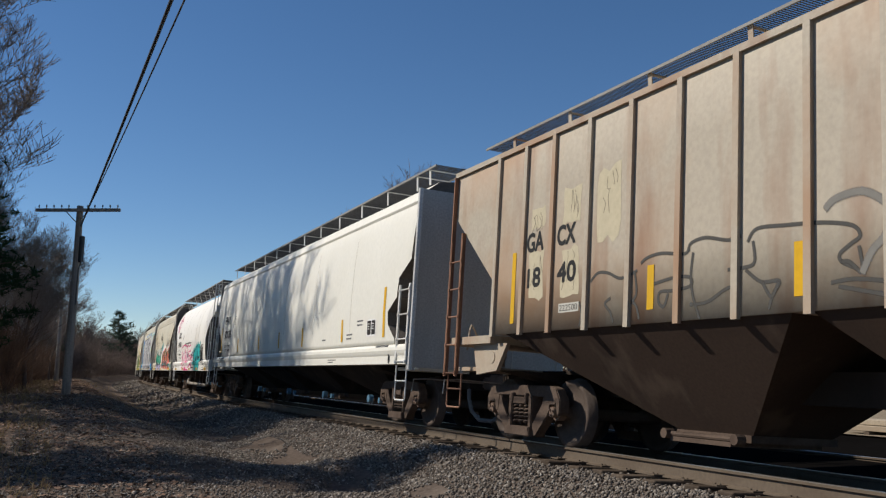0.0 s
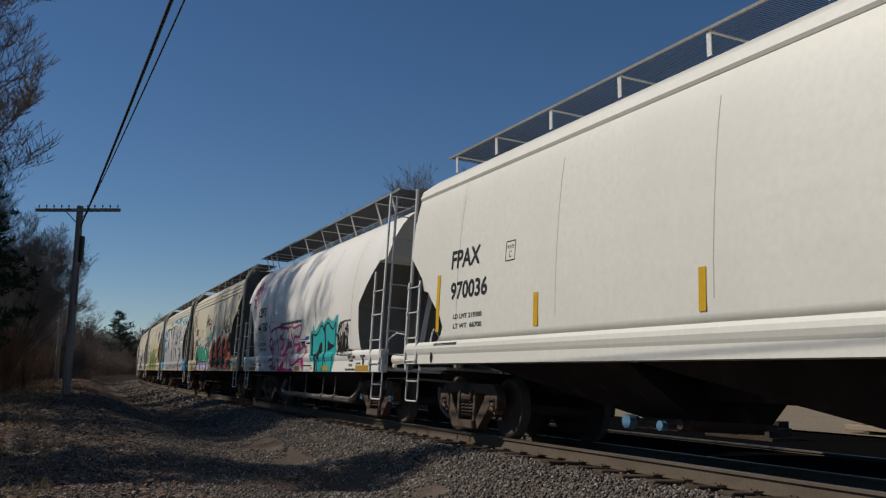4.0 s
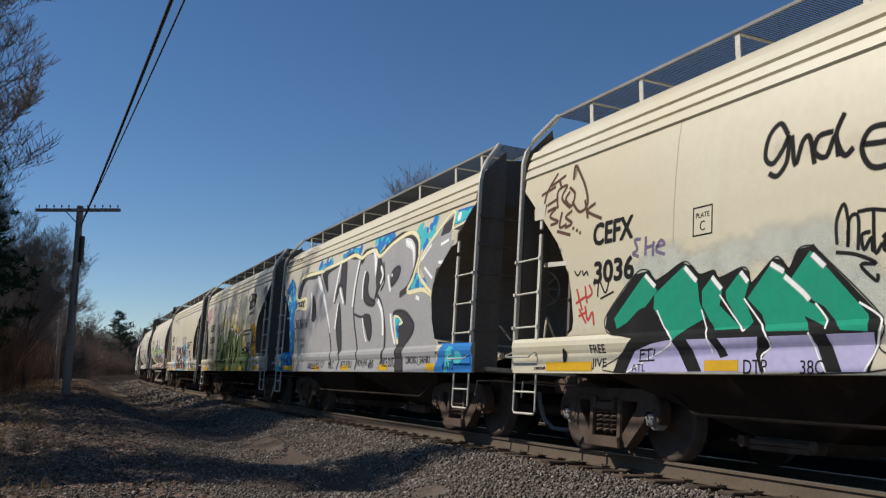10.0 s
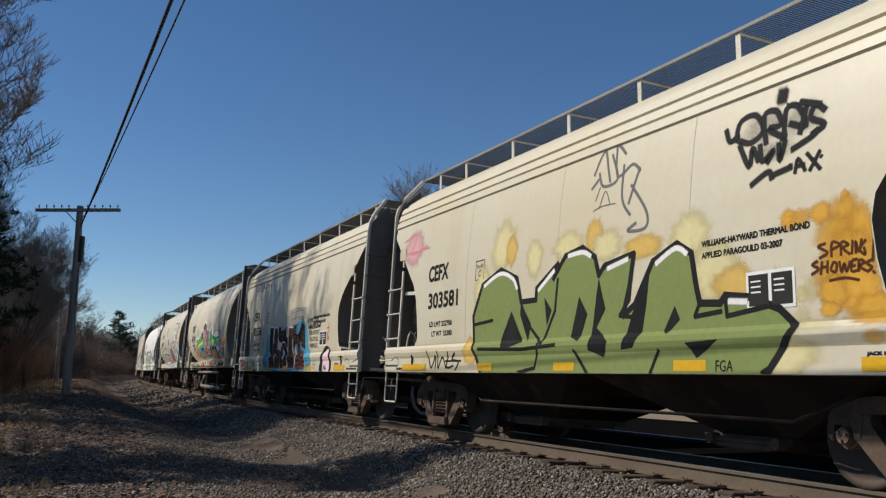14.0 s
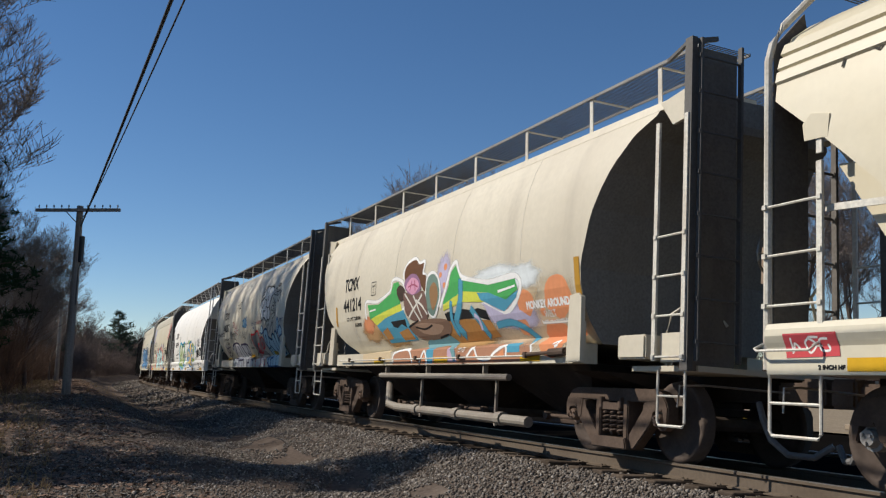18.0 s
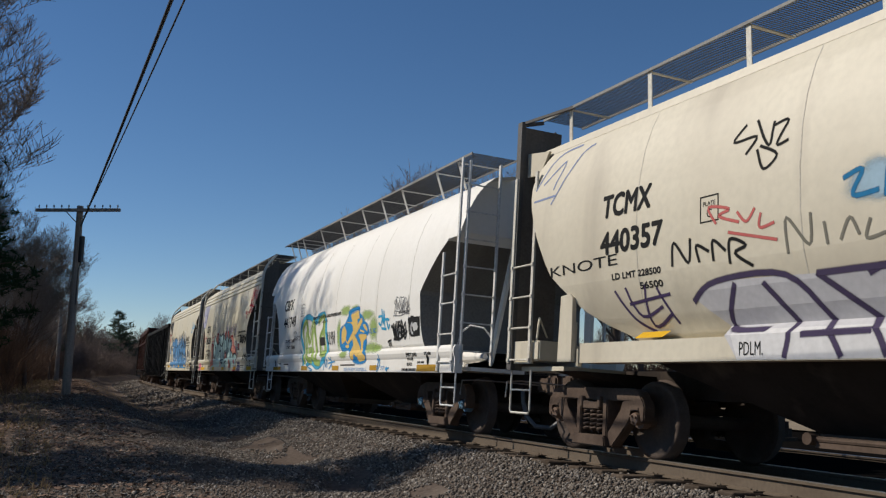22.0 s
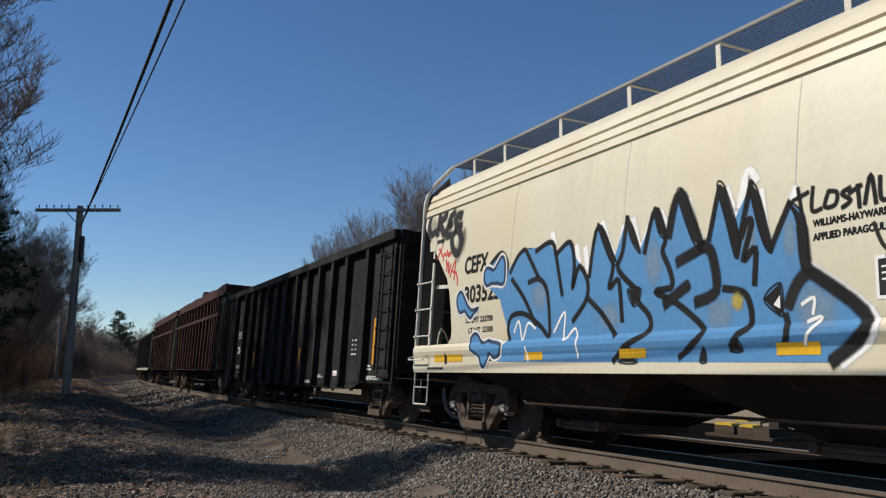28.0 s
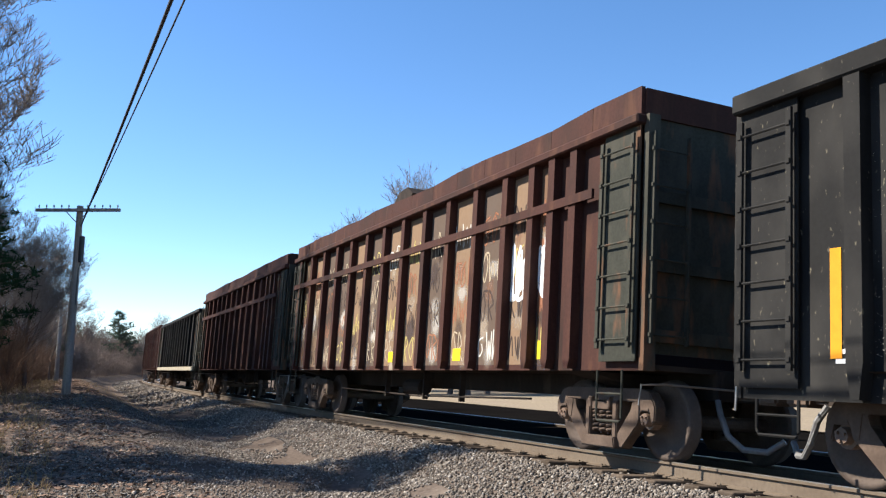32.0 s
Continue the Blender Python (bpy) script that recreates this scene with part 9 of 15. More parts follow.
d.fringe([(-0.6, 3.43), (-0.2, 3.54), (0.54, 3.39), (0.2, 3.38), (-0.35, 3.47), (-0.44, 3.4)], 0.09, SHADE, 3)
d.shape([(0.6, 3.34), (0.76, 3.48), (1.28, 3.47), (1.63, 3.36), (1.78, 3.22), (1.47, 3.34), (0.95, 3.4), (0.71, 3.22)], SHADE, 3)
d.fringe([(0.6, 3.34), (0.76, 3.48), (1.28, 3.47), (1.63, 3.36), (1.78, 3.22), (1.47, 3.34), (0.95, 3.4), (0.71, 3.22)], 0.09, SHADE, 3)
d.shape([(1.02, 2.94), (1.14, 2.98), (1.27, 2.84), (1.28, 2.62), (1.41, 2.45), (1.67, 2.37), (1.79, 2.32), (1.65, 2.26), (1.31, 2.31), (1.1, 2.41), (0.98, 2.61)], SHADE, 3)
d.fringe([(1.02, 2.94), (1.14, 2.98), (1.27, 2.84), (1.28, 2.62), (1.41, 2.45), (1.67, 2.37), (1.79, 2.32), (1.65, 2.26), (1.31, 2.31), (1.1, 2.41), (0.98, 2.61)], 0.09, SHADE, 3)
d.shape([(1.76, 3.25), (1.96, 3.1), (2.08, 2.95), (2.22, 2.77), (2.07, 2.67), (1.87, 2.5), (1.72, 2.35), (1.81, 2.59), (1.73, 2.81), (1.7, 3.13)], SHADE, 3)
d.fringe([(1.76, 3.25), (1.96, 3.1), (2.08, 2.95), (2.22, 2.77), (2.07, 2.67), (1.87, 2.5), (1.72, 2.35), (1.81, 2.59), (1.73, 2.81), (1.7, 3.13)], 0.09, SHADE, 3)
d.line([(0.47, 2.16), (0.89, 2.08), (1.23, 2.08), (1.48, 2.07)], 0.05, SHADE, 4)
d.shape([(1.11, 2.08), (1.48, 2.07), (1.62, 1.91), (1.64, 1.7), (1.54, 1.58), (1.43, 1.62), (1.27, 1.83)], SHADE, 3)
d.fringe([(1.11, 2.08), (1.48, 2.07), (1.62, 1.91), (1.64, 1.7), (1.54, 1.58), (1.43, 1.62), (1.27, 1.83)], 0.09, SHADE, 3)
d.line([(1.86, 2.46), (2.11, 2.3), (2.28, 2.08), (2.4, 1.79), (2.41, 1.47), (2.32, 1.24), (2.16, 1.01)], 0.09, SHADE, 4)
d.line([(2.07, 3.09), (2.25, 2.75), (2.2, 2.63), (2.07, 2.54)], 0.06, SHADE, 4)
d.shape([(2.59, 2.8), (2.72, 2.89), (2.94, 2.92), (3.06, 2.86), (3.02, 2.73), (2.86, 2.63), (2.67, 2.57), (2.6, 2.65)], SHADE, 3)
d.fringe([(2.59, 2.8), (2.72, 2.89), (2.94, 2.92), (3.06, 2.86), (3.02, 2.73), (2.86, 2.63), (2.67, 2.57), (2.6, 2.65)], 0.09, SHADE, 3)
d.shape([(2.83, 2.04), (3.09, 2.08), (3.47, 2.03), (3.77, 1.89), (3.9, 1.78), (3.85, 1.65), (3.65, 1.53), (3.44, 1.42), (3.39, 1.21), (3.43, 0.97), (3.38, 0.96), (3.06, 0.96), (3.04, 1.22), (3.06, 1.44), (3.1, 1.69), (3.16, 1.77), (3, 1.94)], SHADE, 3)
d.fringe([(2.83, 2.04), (3.09, 2.08), (3.47, 2.03), (3.77, 1.89), (3.9, 1.78), (3.85, 1.65), (3.65, 1.53), (3.44, 1.42), (3.39, 1.21), (3.43, 0.97), (3.38, 0.96), (3.06, 0.96), (3.04, 1.22), (3.06, 1.44), (3.1, 1.69), (3.16, 1.77), (3, 1.94)], 0.09, SHADE, 3)
d.shape([(2.88, 1.98), (3.12, 1.98), (3.33, 1.88), (3.33, 1.82), (3.14, 1.79), (3.08, 1.73), (3.14, 1.5), (3.06, 1.46), (2.96, 1.66)], STRAWC, 5)
d.shape([(2.96, 1.93), (3.12, 1.94), (3.25, 1.87), (3.11, 1.82), (3.08, 1.76), (3.11, 1.56), (3.04, 1.59)], CYAN, 6)
d.spots(3.0, 3.16, 1.6, 1.9, 6, (SKYBLUE, SKYBLUE), 41, 7, (0.03, 0.06))
d.line([(1.83, 3.26), (2.35, 3.44), (2.85, 3.53), (3.32, 3.47), (3.66, 3.33), (3.82, 3.1), (3.82, 2.84), (3.68, 2.62), (3.48, 2.45), (3.15, 2.37)], 0.12, SHADE, 4)
d.shape([(3.12, 2.36), (3.5, 2.43), (3.74, 2.61), (3.58, 2.52), (3.37, 2.45)], SHADE, 3)
d.fringe([(3.12, 2.36), (3.5, 2.43), (3.74, 2.61), (3.58, 2.52), (3.37, 2.45)], 0.09, SHADE, 3)
GLINT = (0.85, 0.85, 0.84)
d.shape([(-2.67, 3.25), (-2.39, 3.16), (-1.72, 2.61), (-1.35, 2.1), (-1.21, 1.81), (-1.55, 2.25), (-2.1, 2.79), (-2.52, 3.07)], GLINT, 6)
d.fringe([(-2.67, 3.25), (-2.39, 3.16), (-1.72, 2.61), (-1.35, 2.1), (-1.21, 1.81), (-1.55, 2.25), (-2.1, 2.79), (-2.52, 3.07)], 0.05, GLINT, 6)
d.shape([(1.34, 3.42), (1.51, 3.34), (1.67, 3.14), (1.67, 2.85), (1.59, 2.99), (1.49, 3.2)], GLINT, 6)
d.fringe([(1.34, 3.42), (1.51, 3.34), (1.67, 3.14), (1.67, 2.85), (1.59, 2.99), (1.49, 3.2)], 0.05, GLINT, 6)
d.shape([(3.16, 3.41), (3.44, 3.36), (3.64, 3.21), (3.73, 2.99), (3.71, 2.83), (3.65, 3.01), (3.54, 3.17), (3.23, 3.28)], GLINT, 6)
d.fringe([(3.16, 3.41), (3.44, 3.36), (3.64, 3.21), (3.73, 2.99), (3.71, 2.83), (3.65, 3.01), (3.54, 3.17), (3.23, 3.28)], 0.06, GLINT, 6)
d.line([(-3.06, 2.88), (-2.91, 2.6), (-2.9, 2.24)], 0.07, GLINT, 6)
d.line([(-0.88, 3.38), (-0.96, 2.97), (-1.05, 2.53)], 0.1, GLINT, 6)
d.line([(-0.68, 2.8), (-0.33, 2.44)], 0.09, GLINT, 6)
d.line([(-0.71, 2.46), (-0.85, 1.91)], 0.08, GLINT, 6)
d.line([(0.49, 3.3), (0.4, 2.82), (0.34, 2.33)], 0.1, GLINT, 6)
d.line([(0.99, 3.03), (0.93, 2.79), (0.97, 2.45)], 0.08, GLINT, 6)
d.line([(1.95, 3.02), (2.11, 2.84), (2.03, 2.68)], 0.08, GLINT, 6)
d.line([(1.06, 2.04), (1.19, 1.74), (1.32, 1.56)], 0.06, GLINT, 6)
d.line([(1.95, 2.34), (2.18, 2.14), (2.28, 1.92), (2.3, 1.66)], 0.11, GLINT, 6)
d.line([(2.42, 2.8), (2.61, 2.48)], 0.09, GLINT, 6)
d.line([(2.63, 2.8), (2.65, 2.76)], 0.06, GLINT, 6)
d.line([(2.7, 2.04), (2.79, 1.76), (2.92, 1.54), (2.96, 1.48)], 0.1, GLINT, 6)
d.line([(3.95, 2.27), (4.1, 2.22)], 0.08, GLINT, 6)
d.poly([(3.95, 2.84), (4.94, 3.48), (5.26, 3.56), (5.3, 3.31), (6.03, 3.35), (5.69, 3.13), (5.13, 2.67), (4.8, 2.43), (4.77, 2.26)], SILVER, 6)
d.line([(4.77, 2.21), (3.95, 2.81), (4.94, 3.5), (5.29, 3.59), (5.32, 3.3), (5.75, 3.34), (6.05, 3.36)], 0.08, STRAWC, 7)
d.poly([(4.91, 3.43), (5.26, 3.53), (5.26, 3.33), (5.19, 3.26), (4.82, 3.24)], SHADE, 7)
d.poly([(5.3, 3.29), (5.98, 3.33), (5.69, 3.13), (5.59, 3.24)], SHADE, 7)
d.poly([(4.8, 2.69), (5.1, 2.72), (4.83, 2.47)], SHADE, 7)
d.poly([(5.33, 3.37), (5.39, 3.61), (6.2, 3.59), (6.1, 3.45), (5.75, 3.36)], SKYBLUE, 5)
d.spots(5.42, 6.1, 3.45, 3.5, 12, (CYAN, CYAN, PALE), 8, 6, (0.05, 0.15))
d.line([(4.08, 2.91), (4.46, 3.14)], 0.06, (0.85, 0.85, 0.84), 8)
d.line([(4.26, 2.76), (4.64, 2.54)], 0.06, (0.85, 0.85, 0.84), 8)
d.line([(4.89, 3.09), (5.19, 3.13)], 0.06, (0.85, 0.85, 0.84), 8)
d.line([(4.86, 2.79), (5.19, 2.77)], 0.06, (0.85, 0.85, 0.84), 8)
d.poly([(4.88, 1.04), (5.2, 1.43), (6.31, 1.43), (6.31, 0.96), (4.88, 0.96)], SKYBLUE, 7)
d.spots(5.32, 6.29, 0.99, 1.34, 16, (CYAN, CYAN, SKYBLUE), 9, 8, (0.05, 0.15))
d.text("KATS", 5.22, 5.64, 0.99, 1.13, BLACK, 11)
d.done("graffiti", "huge silver graffiti letters with straw outline and blue spots")
d = Decal(CAR_E, CREAM_SIDE)
d.text("OROKU_SAHKI", 3.57, 4.66, 1.08, 1.23, BLACK, 10)
d.text("NICE OUT2", 2.32, 3.02, 1.05, 1.22, BLACK, 10)
d.text("MOVE JIVE", 0.83, 1.47, 1.03, 1.2, BLACK, 10)
d.scrawl(1.54, 1.85, 1.02, 1.19, BLACK, 0.018, 33, 3, 10)
d.done("graffiti_tag", "black hand-sprayed words on the sill")
d = Decal(CAR_E, CREAM_SIDE)
d.scrawl(-2.94, -1.95, 1.02, 1.21, BLACK, 0.018, 30, 7, 10)
d.text("MLC", -1.21, -0.81, 1.02, 1.19, BLACK, 10)
d.text("AT2 RTU", -0.3, 0.46, 1.03, 1.18, BLACK, 10)
d.line([(-1.74, 1.04), (-1.9, 1.14), (-1.79, 1.19), (-1.73, 1.15), (-1.65, 1.2), (-1.57, 1.16), (-1.74, 1.04)], 0.015, BLACK, 10)
d.done("graffiti_tag", "black hand-sprayed words on the sill")
for body, x0, x1, z0, z1 in (("303616", -4.36, -3.2, 2.02, 2.27), ("LD LMT 232700", -4.3, -3.4, 1.71, 1.79), ("53300", -3.8, -3.4, 1.55, 1.63)):
    Decal(CAR_E, CREAM_SIDE).text(body, x0, x1, z0, z1, BLACK, 10).done("lettering", "black lettering over the graffiti")
Decal(CAR_E, CREAM_SIDE).text("PART 35OF36...", -5.95, -4.4, 3.85, 4.02, BLACK, 62).done("lettering", "black hand-sprayed words near the eaves")

# olive letters on a yellow cloud
OLIVE, OCHRE, LEMON = (0.20, 0.25, 0.085), (0.64, 0.43, 0.12), (0.66, 0.59, 0.32)
d = Decal(CAR_F, CREAM_SIDE)
for q in ([(5.15, 1.22), (5.16, 1.17), (5.2, 1.23), (5.22, 1.18), (5.28, 1.24)], [(5.29, 1.22), (5.27, 1.18), (5.32, 1.18), (5.33, 1.23)], [(5.37, 1.24), (5.35, 1.17), (5.4, 1.2)], [(5.45, 1.25), (5.42, 1.19), (5.47, 1.2), (5.45, 1.22)], [(5.82, 1.28), (5.91, 1.3), (6.02, 1.31)],):
    d.line(q, 0.022, OFFWHITE, 3)
d.done("graffiti_tag", "thin white chalk tag on the sill")
d = Decal(CAR_F, CREAM_SIDE)
d.haze(-1.71, 2.77, 0.4, 0.4, LEMON, 0, 0)
d.haze(-2.3, 2.18, 0.3, 0.4, LEMON, 0, 1)
d.haze(-1.45, 2.68, 0.18, 0.25, OCHRE, 0, 2)
d.haze(-0.79, 2.5, 0.25, 0.3, LEMON, 0, 3)
d.haze(0.06, 2.56, 0.4, 0.2, LEMON, 0, 4)
d.haze(0.65, 2.59, 0.22, 0.25, OCHRE, 0, 5)
d.haze(0.91, 2.45, 0.35, 0.22, LEMON, 0, 6)
d.haze(1.62, 2.35, 0.4, 0.16, OCHRE, 0, 7)
d.haze(2.41, 2.35, 0.35, 0.3, LEMON, 0, 8)
d.haze(2.78, 1.94, 0.45, 0.35, LEMON, 0, 9)
d.haze(3.06, 1.82, 0.35, 0.2, OCHRE, 0, 10)
d.haze(-2.69, 1.28, 0.25, 0.25, OCHRE, 0, 11)
d.haze(-0.36, 1.07, 0.25, 0.2, LEMON, 0, 12)
d.haze(0.77, 1.06, 0.3, 0.15, LEMON, 0, 13)
d.haze(3.62, 1.13, 0.5, 0.25, LEMON, 0, 14)
d.poly([(-2.32, 0.96), (-2.57, 1.31), (-2.6, 1.8), (-2.32, 2.25), (-1.74, 2.43), (-1.25, 2.26), (-1.12, 1.92), (-0.71, 1.92), (-0.7, 2.07), (-0.16, 2.35), (-0.27, 2.16), (0.01, 2.43), (0.4, 2.49), (0.68, 2.34), (0.77, 2.11), (0.88, 2.21), (1.46, 2.29), (1.38, 1.93), (1.25, 1.6), (1.48, 1.72), (1.8, 2.16), (2.21, 2.31), (2.44, 2.18), (2.52, 1.81), (2.56, 1.66), (2.86, 1.64), (2.93, 1.71), (3.26, 1.67), (3.63, 1.54), (3.82, 1.38), (3.5, 1), (3.42, 0.96)], OLIVE, 2)
d.stroke([(-2.32, 0.96), (-2.57, 1.31), (-2.6, 1.8), (-2.32, 2.25), (-1.74, 2.43), (-1.25, 2.26), (-1.12, 1.92), (-0.71, 1.92), (-0.7, 2.07), (-0.16, 2.35), (-0.27, 2.16), (0.01, 2.43), (0.4, 2.49), (0.68, 2.34), (0.77, 2.11), (0.88, 2.21), (1.46, 2.29), (1.38, 1.93), (1.25, 1.6), (1.48, 1.72), (1.8, 2.16), (2.21, 2.31), (2.44, 2.18), (2.52, 1.81), (2.56, 1.66), (2.86, 1.64), (2.93, 1.71), (3.26, 1.67), (3.63, 1.54), (3.82, 1.38), (3.5, 1), (3.42, 0.96)], 0.075, BLACK, 3)
d.poly([(-1.7, 1.42), (-1.39, 1.81), (-1.05, 1.37), (-1.63, 1.26)], BLACK, 4)
d.poly([(-0.49, 1.94), (-0.3, 1.76), (-0.43, 1.56)], BLACK, 4)
d.poly([(0.15, 1.4), (0.35, 1.89), (0.53, 1.66), (0.35, 1.34)], BLACK, 4)
d.poly([(1.98, 1.4), (2.17, 1.66), (2.25, 1.51), (2.04, 1.37)], BLACK, 4)
d.poly([(2.35, 1.27), (2.85, 1.29), (2.51, 1.11)], BLACK, 4)
d.poly([(1.48, 1.72), (1.77, 2.14), (1.69, 1.71), (1.61, 1.41), (1.46, 1.24), (1.23, 1.22)], BLACK, 4)
d.poly([(0.77, 2.08), (0.91, 1.7), (0.72, 1.49), (0.98, 1.32), (0.88, 1.14), (0.56, 1.23), (0.65, 1.55)], BLACK, 4)
d.poly([(-1.12, 1.91), (-0.84, 1.61), (-0.92, 1.37), (-1.14, 1.74)], BLACK, 4)
d.stroke([(-1.12, 1.92), (-0.93, 1.61), (-0.54, 1.33), (-0.22, 1.75), (-0.16, 2.15)], 0.05, BLACK, 4)
d.stroke([(1.46, 2.28), (1.37, 1.78), (1.19, 1.61), (1.59, 1.56)], 0.05, BLACK, 4)
d.stroke([(1.9, 1.2), (1.76, 0.96)], 0.05, BLACK, 4)
d.stroke([(-0.62, 1.33), (-0.72, 1.02), (-1.17, 0.96)], 0.05, BLACK, 4)
d.stroke([(0.24, 1.23), (0.53, 0.96)], 0.05, BLACK, 4)
d.stroke([(-2.58, 1.67), (-1.96, 1.71)], 0.05, BLACK, 4)
d.stroke([(2.56, 1.66), (2.48, 1.53), (2.87, 1.56)], 0.05, BLACK, 4)
d.stroke([(2.93, 1.69), (2.95, 1.51), (3.47, 1.57)], 0.05, BLACK, 4)
d.stroke([(-2.38, 1.3), (-1.06, 1.27), (-0.18, 1.31)], 0.05, BLACK, 4)
d.line([(-2.26, 2.23), (-1.76, 2.37), (-1.38, 2.27), (-1.24, 2.11)], 0.06, OFFWHITE, 5)
d.line([(0.08, 2.42), (0.41, 2.43), (0.59, 2.36)], 0.06, OFFWHITE, 5)
d.line([(0.95, 2.17), (1.35, 2.24)], 0.06, OFFWHITE, 5)
d.line([(1.86, 2.13), (2.19, 2.26), (2.37, 2.18)], 0.06, OFFWHITE, 5)
d.line([(-0.65, 2.04), (-0.25, 2.27)], 0.06, OFFWHITE, 5)
d.line([(2.98, 1.65), (3.22, 1.63)], 0.06, OFFWHITE, 5)
d.text("FGA", 2.79, 3.03, 0.98, 1.09, BLACK, 6)
d.done("graffiti", "olive green bubble-letter graffiti on a yellow cloud")
d = Decal(CAR_F, CREAM_SIDE)
TANGERINE = (0.66, 0.36, 0.055)
d.haze(3.77, 2.33, 0.13, 0.11, TANGERINE, 1, 502, 0.1)
d.haze(3.9, 2.33, 0.16, 0.1, TANGERINE, 1, 520, 0.3)
d.haze(4.12, 2.33, 0.14, 0.12, TANGERINE, 1, 553, 0.1)
d.haze(4.38, 2.42, 0.06, 0.08, TANGERINE, 1, 592, 0.1)
d.haze(4.37, 2.24, 0.2, 0.26, TANGERINE, 1, 590, 0.15)
d.haze(4.53, 2.12, 0.18, 0.26, TANGERINE, 1, 615, 0.1)
d.haze(4.27, 2.11, 0.26, 0.22, TANGERINE, 1, 575, 0.25)
d.haze(4.43, 1.89, 0.32, 0.3, TANGERINE, 1, 600, 0.15)
d.haze(4.24, 1.82, 0.25, 0.2, TANGERINE, 1, 570, 0.3)
d.haze(4.49, 1.64, 0.3, 0.26, TANGERINE, 1, 610, 0.0)
d.haze(4.23, 1.64, 0.2, 0.18, TANGERINE, 1, 570, 0.15)
d.haze(4.19, 1.5, 0.13, 0.08, TANGERINE, 1, 565, 0.1)
d.haze(3.89, 1.65, 0.12, 0.1, LEMON, 0, 520, 0.35)
d.haze(4.07, 1.71, 0.2, 0.16, LEMON, 0, 545, 0.4)
d.haze(3.89, 1.47, 0.12, 0.1, LEMON, 0, 520, 0.5)
d.haze(4.66, 1.5, 0.3, 0.12, TANGERINE, 1, 640, 0.1)
d.haze(4.66, 1.41, 0.3, 0.07, TANGERINE, 1, 640, 0.3)
d.haze(4.64, 1.26, 0.15, 0.07, TANGERINE, 1, 630, 0.4)
d.haze(3.97, 1.38, 0.4, 0.08, LEMON, 0, 530, 0.5)
d.haze(3.61, 1.74, 0.1, 0.2, LEMON, 0, 480, 0.4)
for q in ([(4.17, 2.06), (4.09, 2.04), (4.19, 1.98), (4.1, 1.94)], [(4.23, 1.94), (4.24, 2.06), (4.32, 2.03), (4.24, 2)], [(4.33, 1.94), (4.34, 2.05), (4.41, 2.02), (4.35, 2), (4.42, 1.94)], [(4.45, 2.05), (4.44, 1.94)], [(4.48, 1.94), (4.48, 2.04), (4.51, 1.95), (4.54, 2.05)], [(4.58, 2.04), (4.52, 1.97), (4.57, 1.92), (4.56, 1.98)], [(4.08, 1.92), (4.02, 1.89), (4.09, 1.85), (4.01, 1.81)], [(4.13, 1.91), (4.11, 1.8)], [(4.12, 1.86), (4.18, 1.86)], [(4.19, 1.91), (4.18, 1.81)], [(4.24, 1.88), (4.22, 1.83), (4.27, 1.81), (4.28, 1.88), (4.24, 1.89)], [(4.31, 1.89), (4.33, 1.8), (4.36, 1.87), (4.38, 1.8), (4.42, 1.88)], [(4.49, 1.89), (4.44, 1.88), (4.43, 1.8), (4.49, 1.8)], [(4.43, 1.84), (4.47, 1.84)], [(4.5, 1.79), (4.51, 1.88), (4.56, 1.86), (4.51, 1.83), (4.57, 1.79)], [(4.63, 1.87), (4.58, 1.85), (4.63, 1.81), (4.58, 1.78)], [(4.2, 1.74), (4.36, 1.75), (4.5, 1.72)], [(4.66, 2.04), (4.64, 1.86)], [(4.64, 1.78), (4.65, 1.76)],):
    d.line(q, 0.024, (0.085, 0.028, 0.016), 4)
d.done("graffiti_tag", "dark sprayed words on an orange cloud")
d = Decal(CAR_F, CREAM_SIDE)
d.haze(3.43, 3.27, 0.35, 0.2, (0.22, 0.215, 0.20), 0, 470, 0.55)
d.haze(3.88, 3.24, 0.3, 0.2, (0.22, 0.215, 0.20), 0, 530, 0.55)
d.haze(3.61, 3.53, 0.1, 0.14, (0.22, 0.215, 0.20), 0, 500, 0.55)
d.haze(3.55, 3.01, 0.3, 0.12, (0.22, 0.215, 0.20), 0, 480, 0.55)
for q in ([(2.89, 3.38), (2.96, 3.24), (3.08, 3.28)], [(3.04, 3.22), (3.09, 3.41), (3.29, 3.43), (3.41, 3.25), (3.26, 3.16), (3.08, 3.22)], [(3.46, 3.1), (3.41, 3.39), (3.56, 3.4), (3.63, 3.25), (3.48, 3.24), (3.7, 3.1)], [(3.68, 3.12), (3.69, 3.38), (3.83, 3.37), (3.94, 3.16), (3.74, 3.23)], [(3.94, 3.38), (3.87, 3.1)], [(4.15, 3.25), (4.04, 3.33), (3.99, 3.22), (4.15, 3.12), (4.01, 3.06)], [(3.85, 3.41), (4.09, 3.32)], [(3.1, 3.17), (3.25, 2.92), (3.28, 3.1), (3.37, 2.95)], [(3.38, 3.11), (3.42, 2.94), (3.56, 3.02), (3.48, 2.91)], [(3.62, 3.07), (3.64, 2.9), (3.7, 3.08)], [(3.78, 2.97), (4.01, 3.04), (4.08, 3.09)], [(3.28, 2.73), (3.5, 2.82), (3.55, 2.74)], [(3.58, 2.78), (3.79, 2.81)],):
    d.line(q, 0.062, (0.022, 0.022, 0.024), 2)
d.line([(3.62, 3.48), (3.63, 3.58)], 0.13, (0.022, 0.022, 0.024), 2)
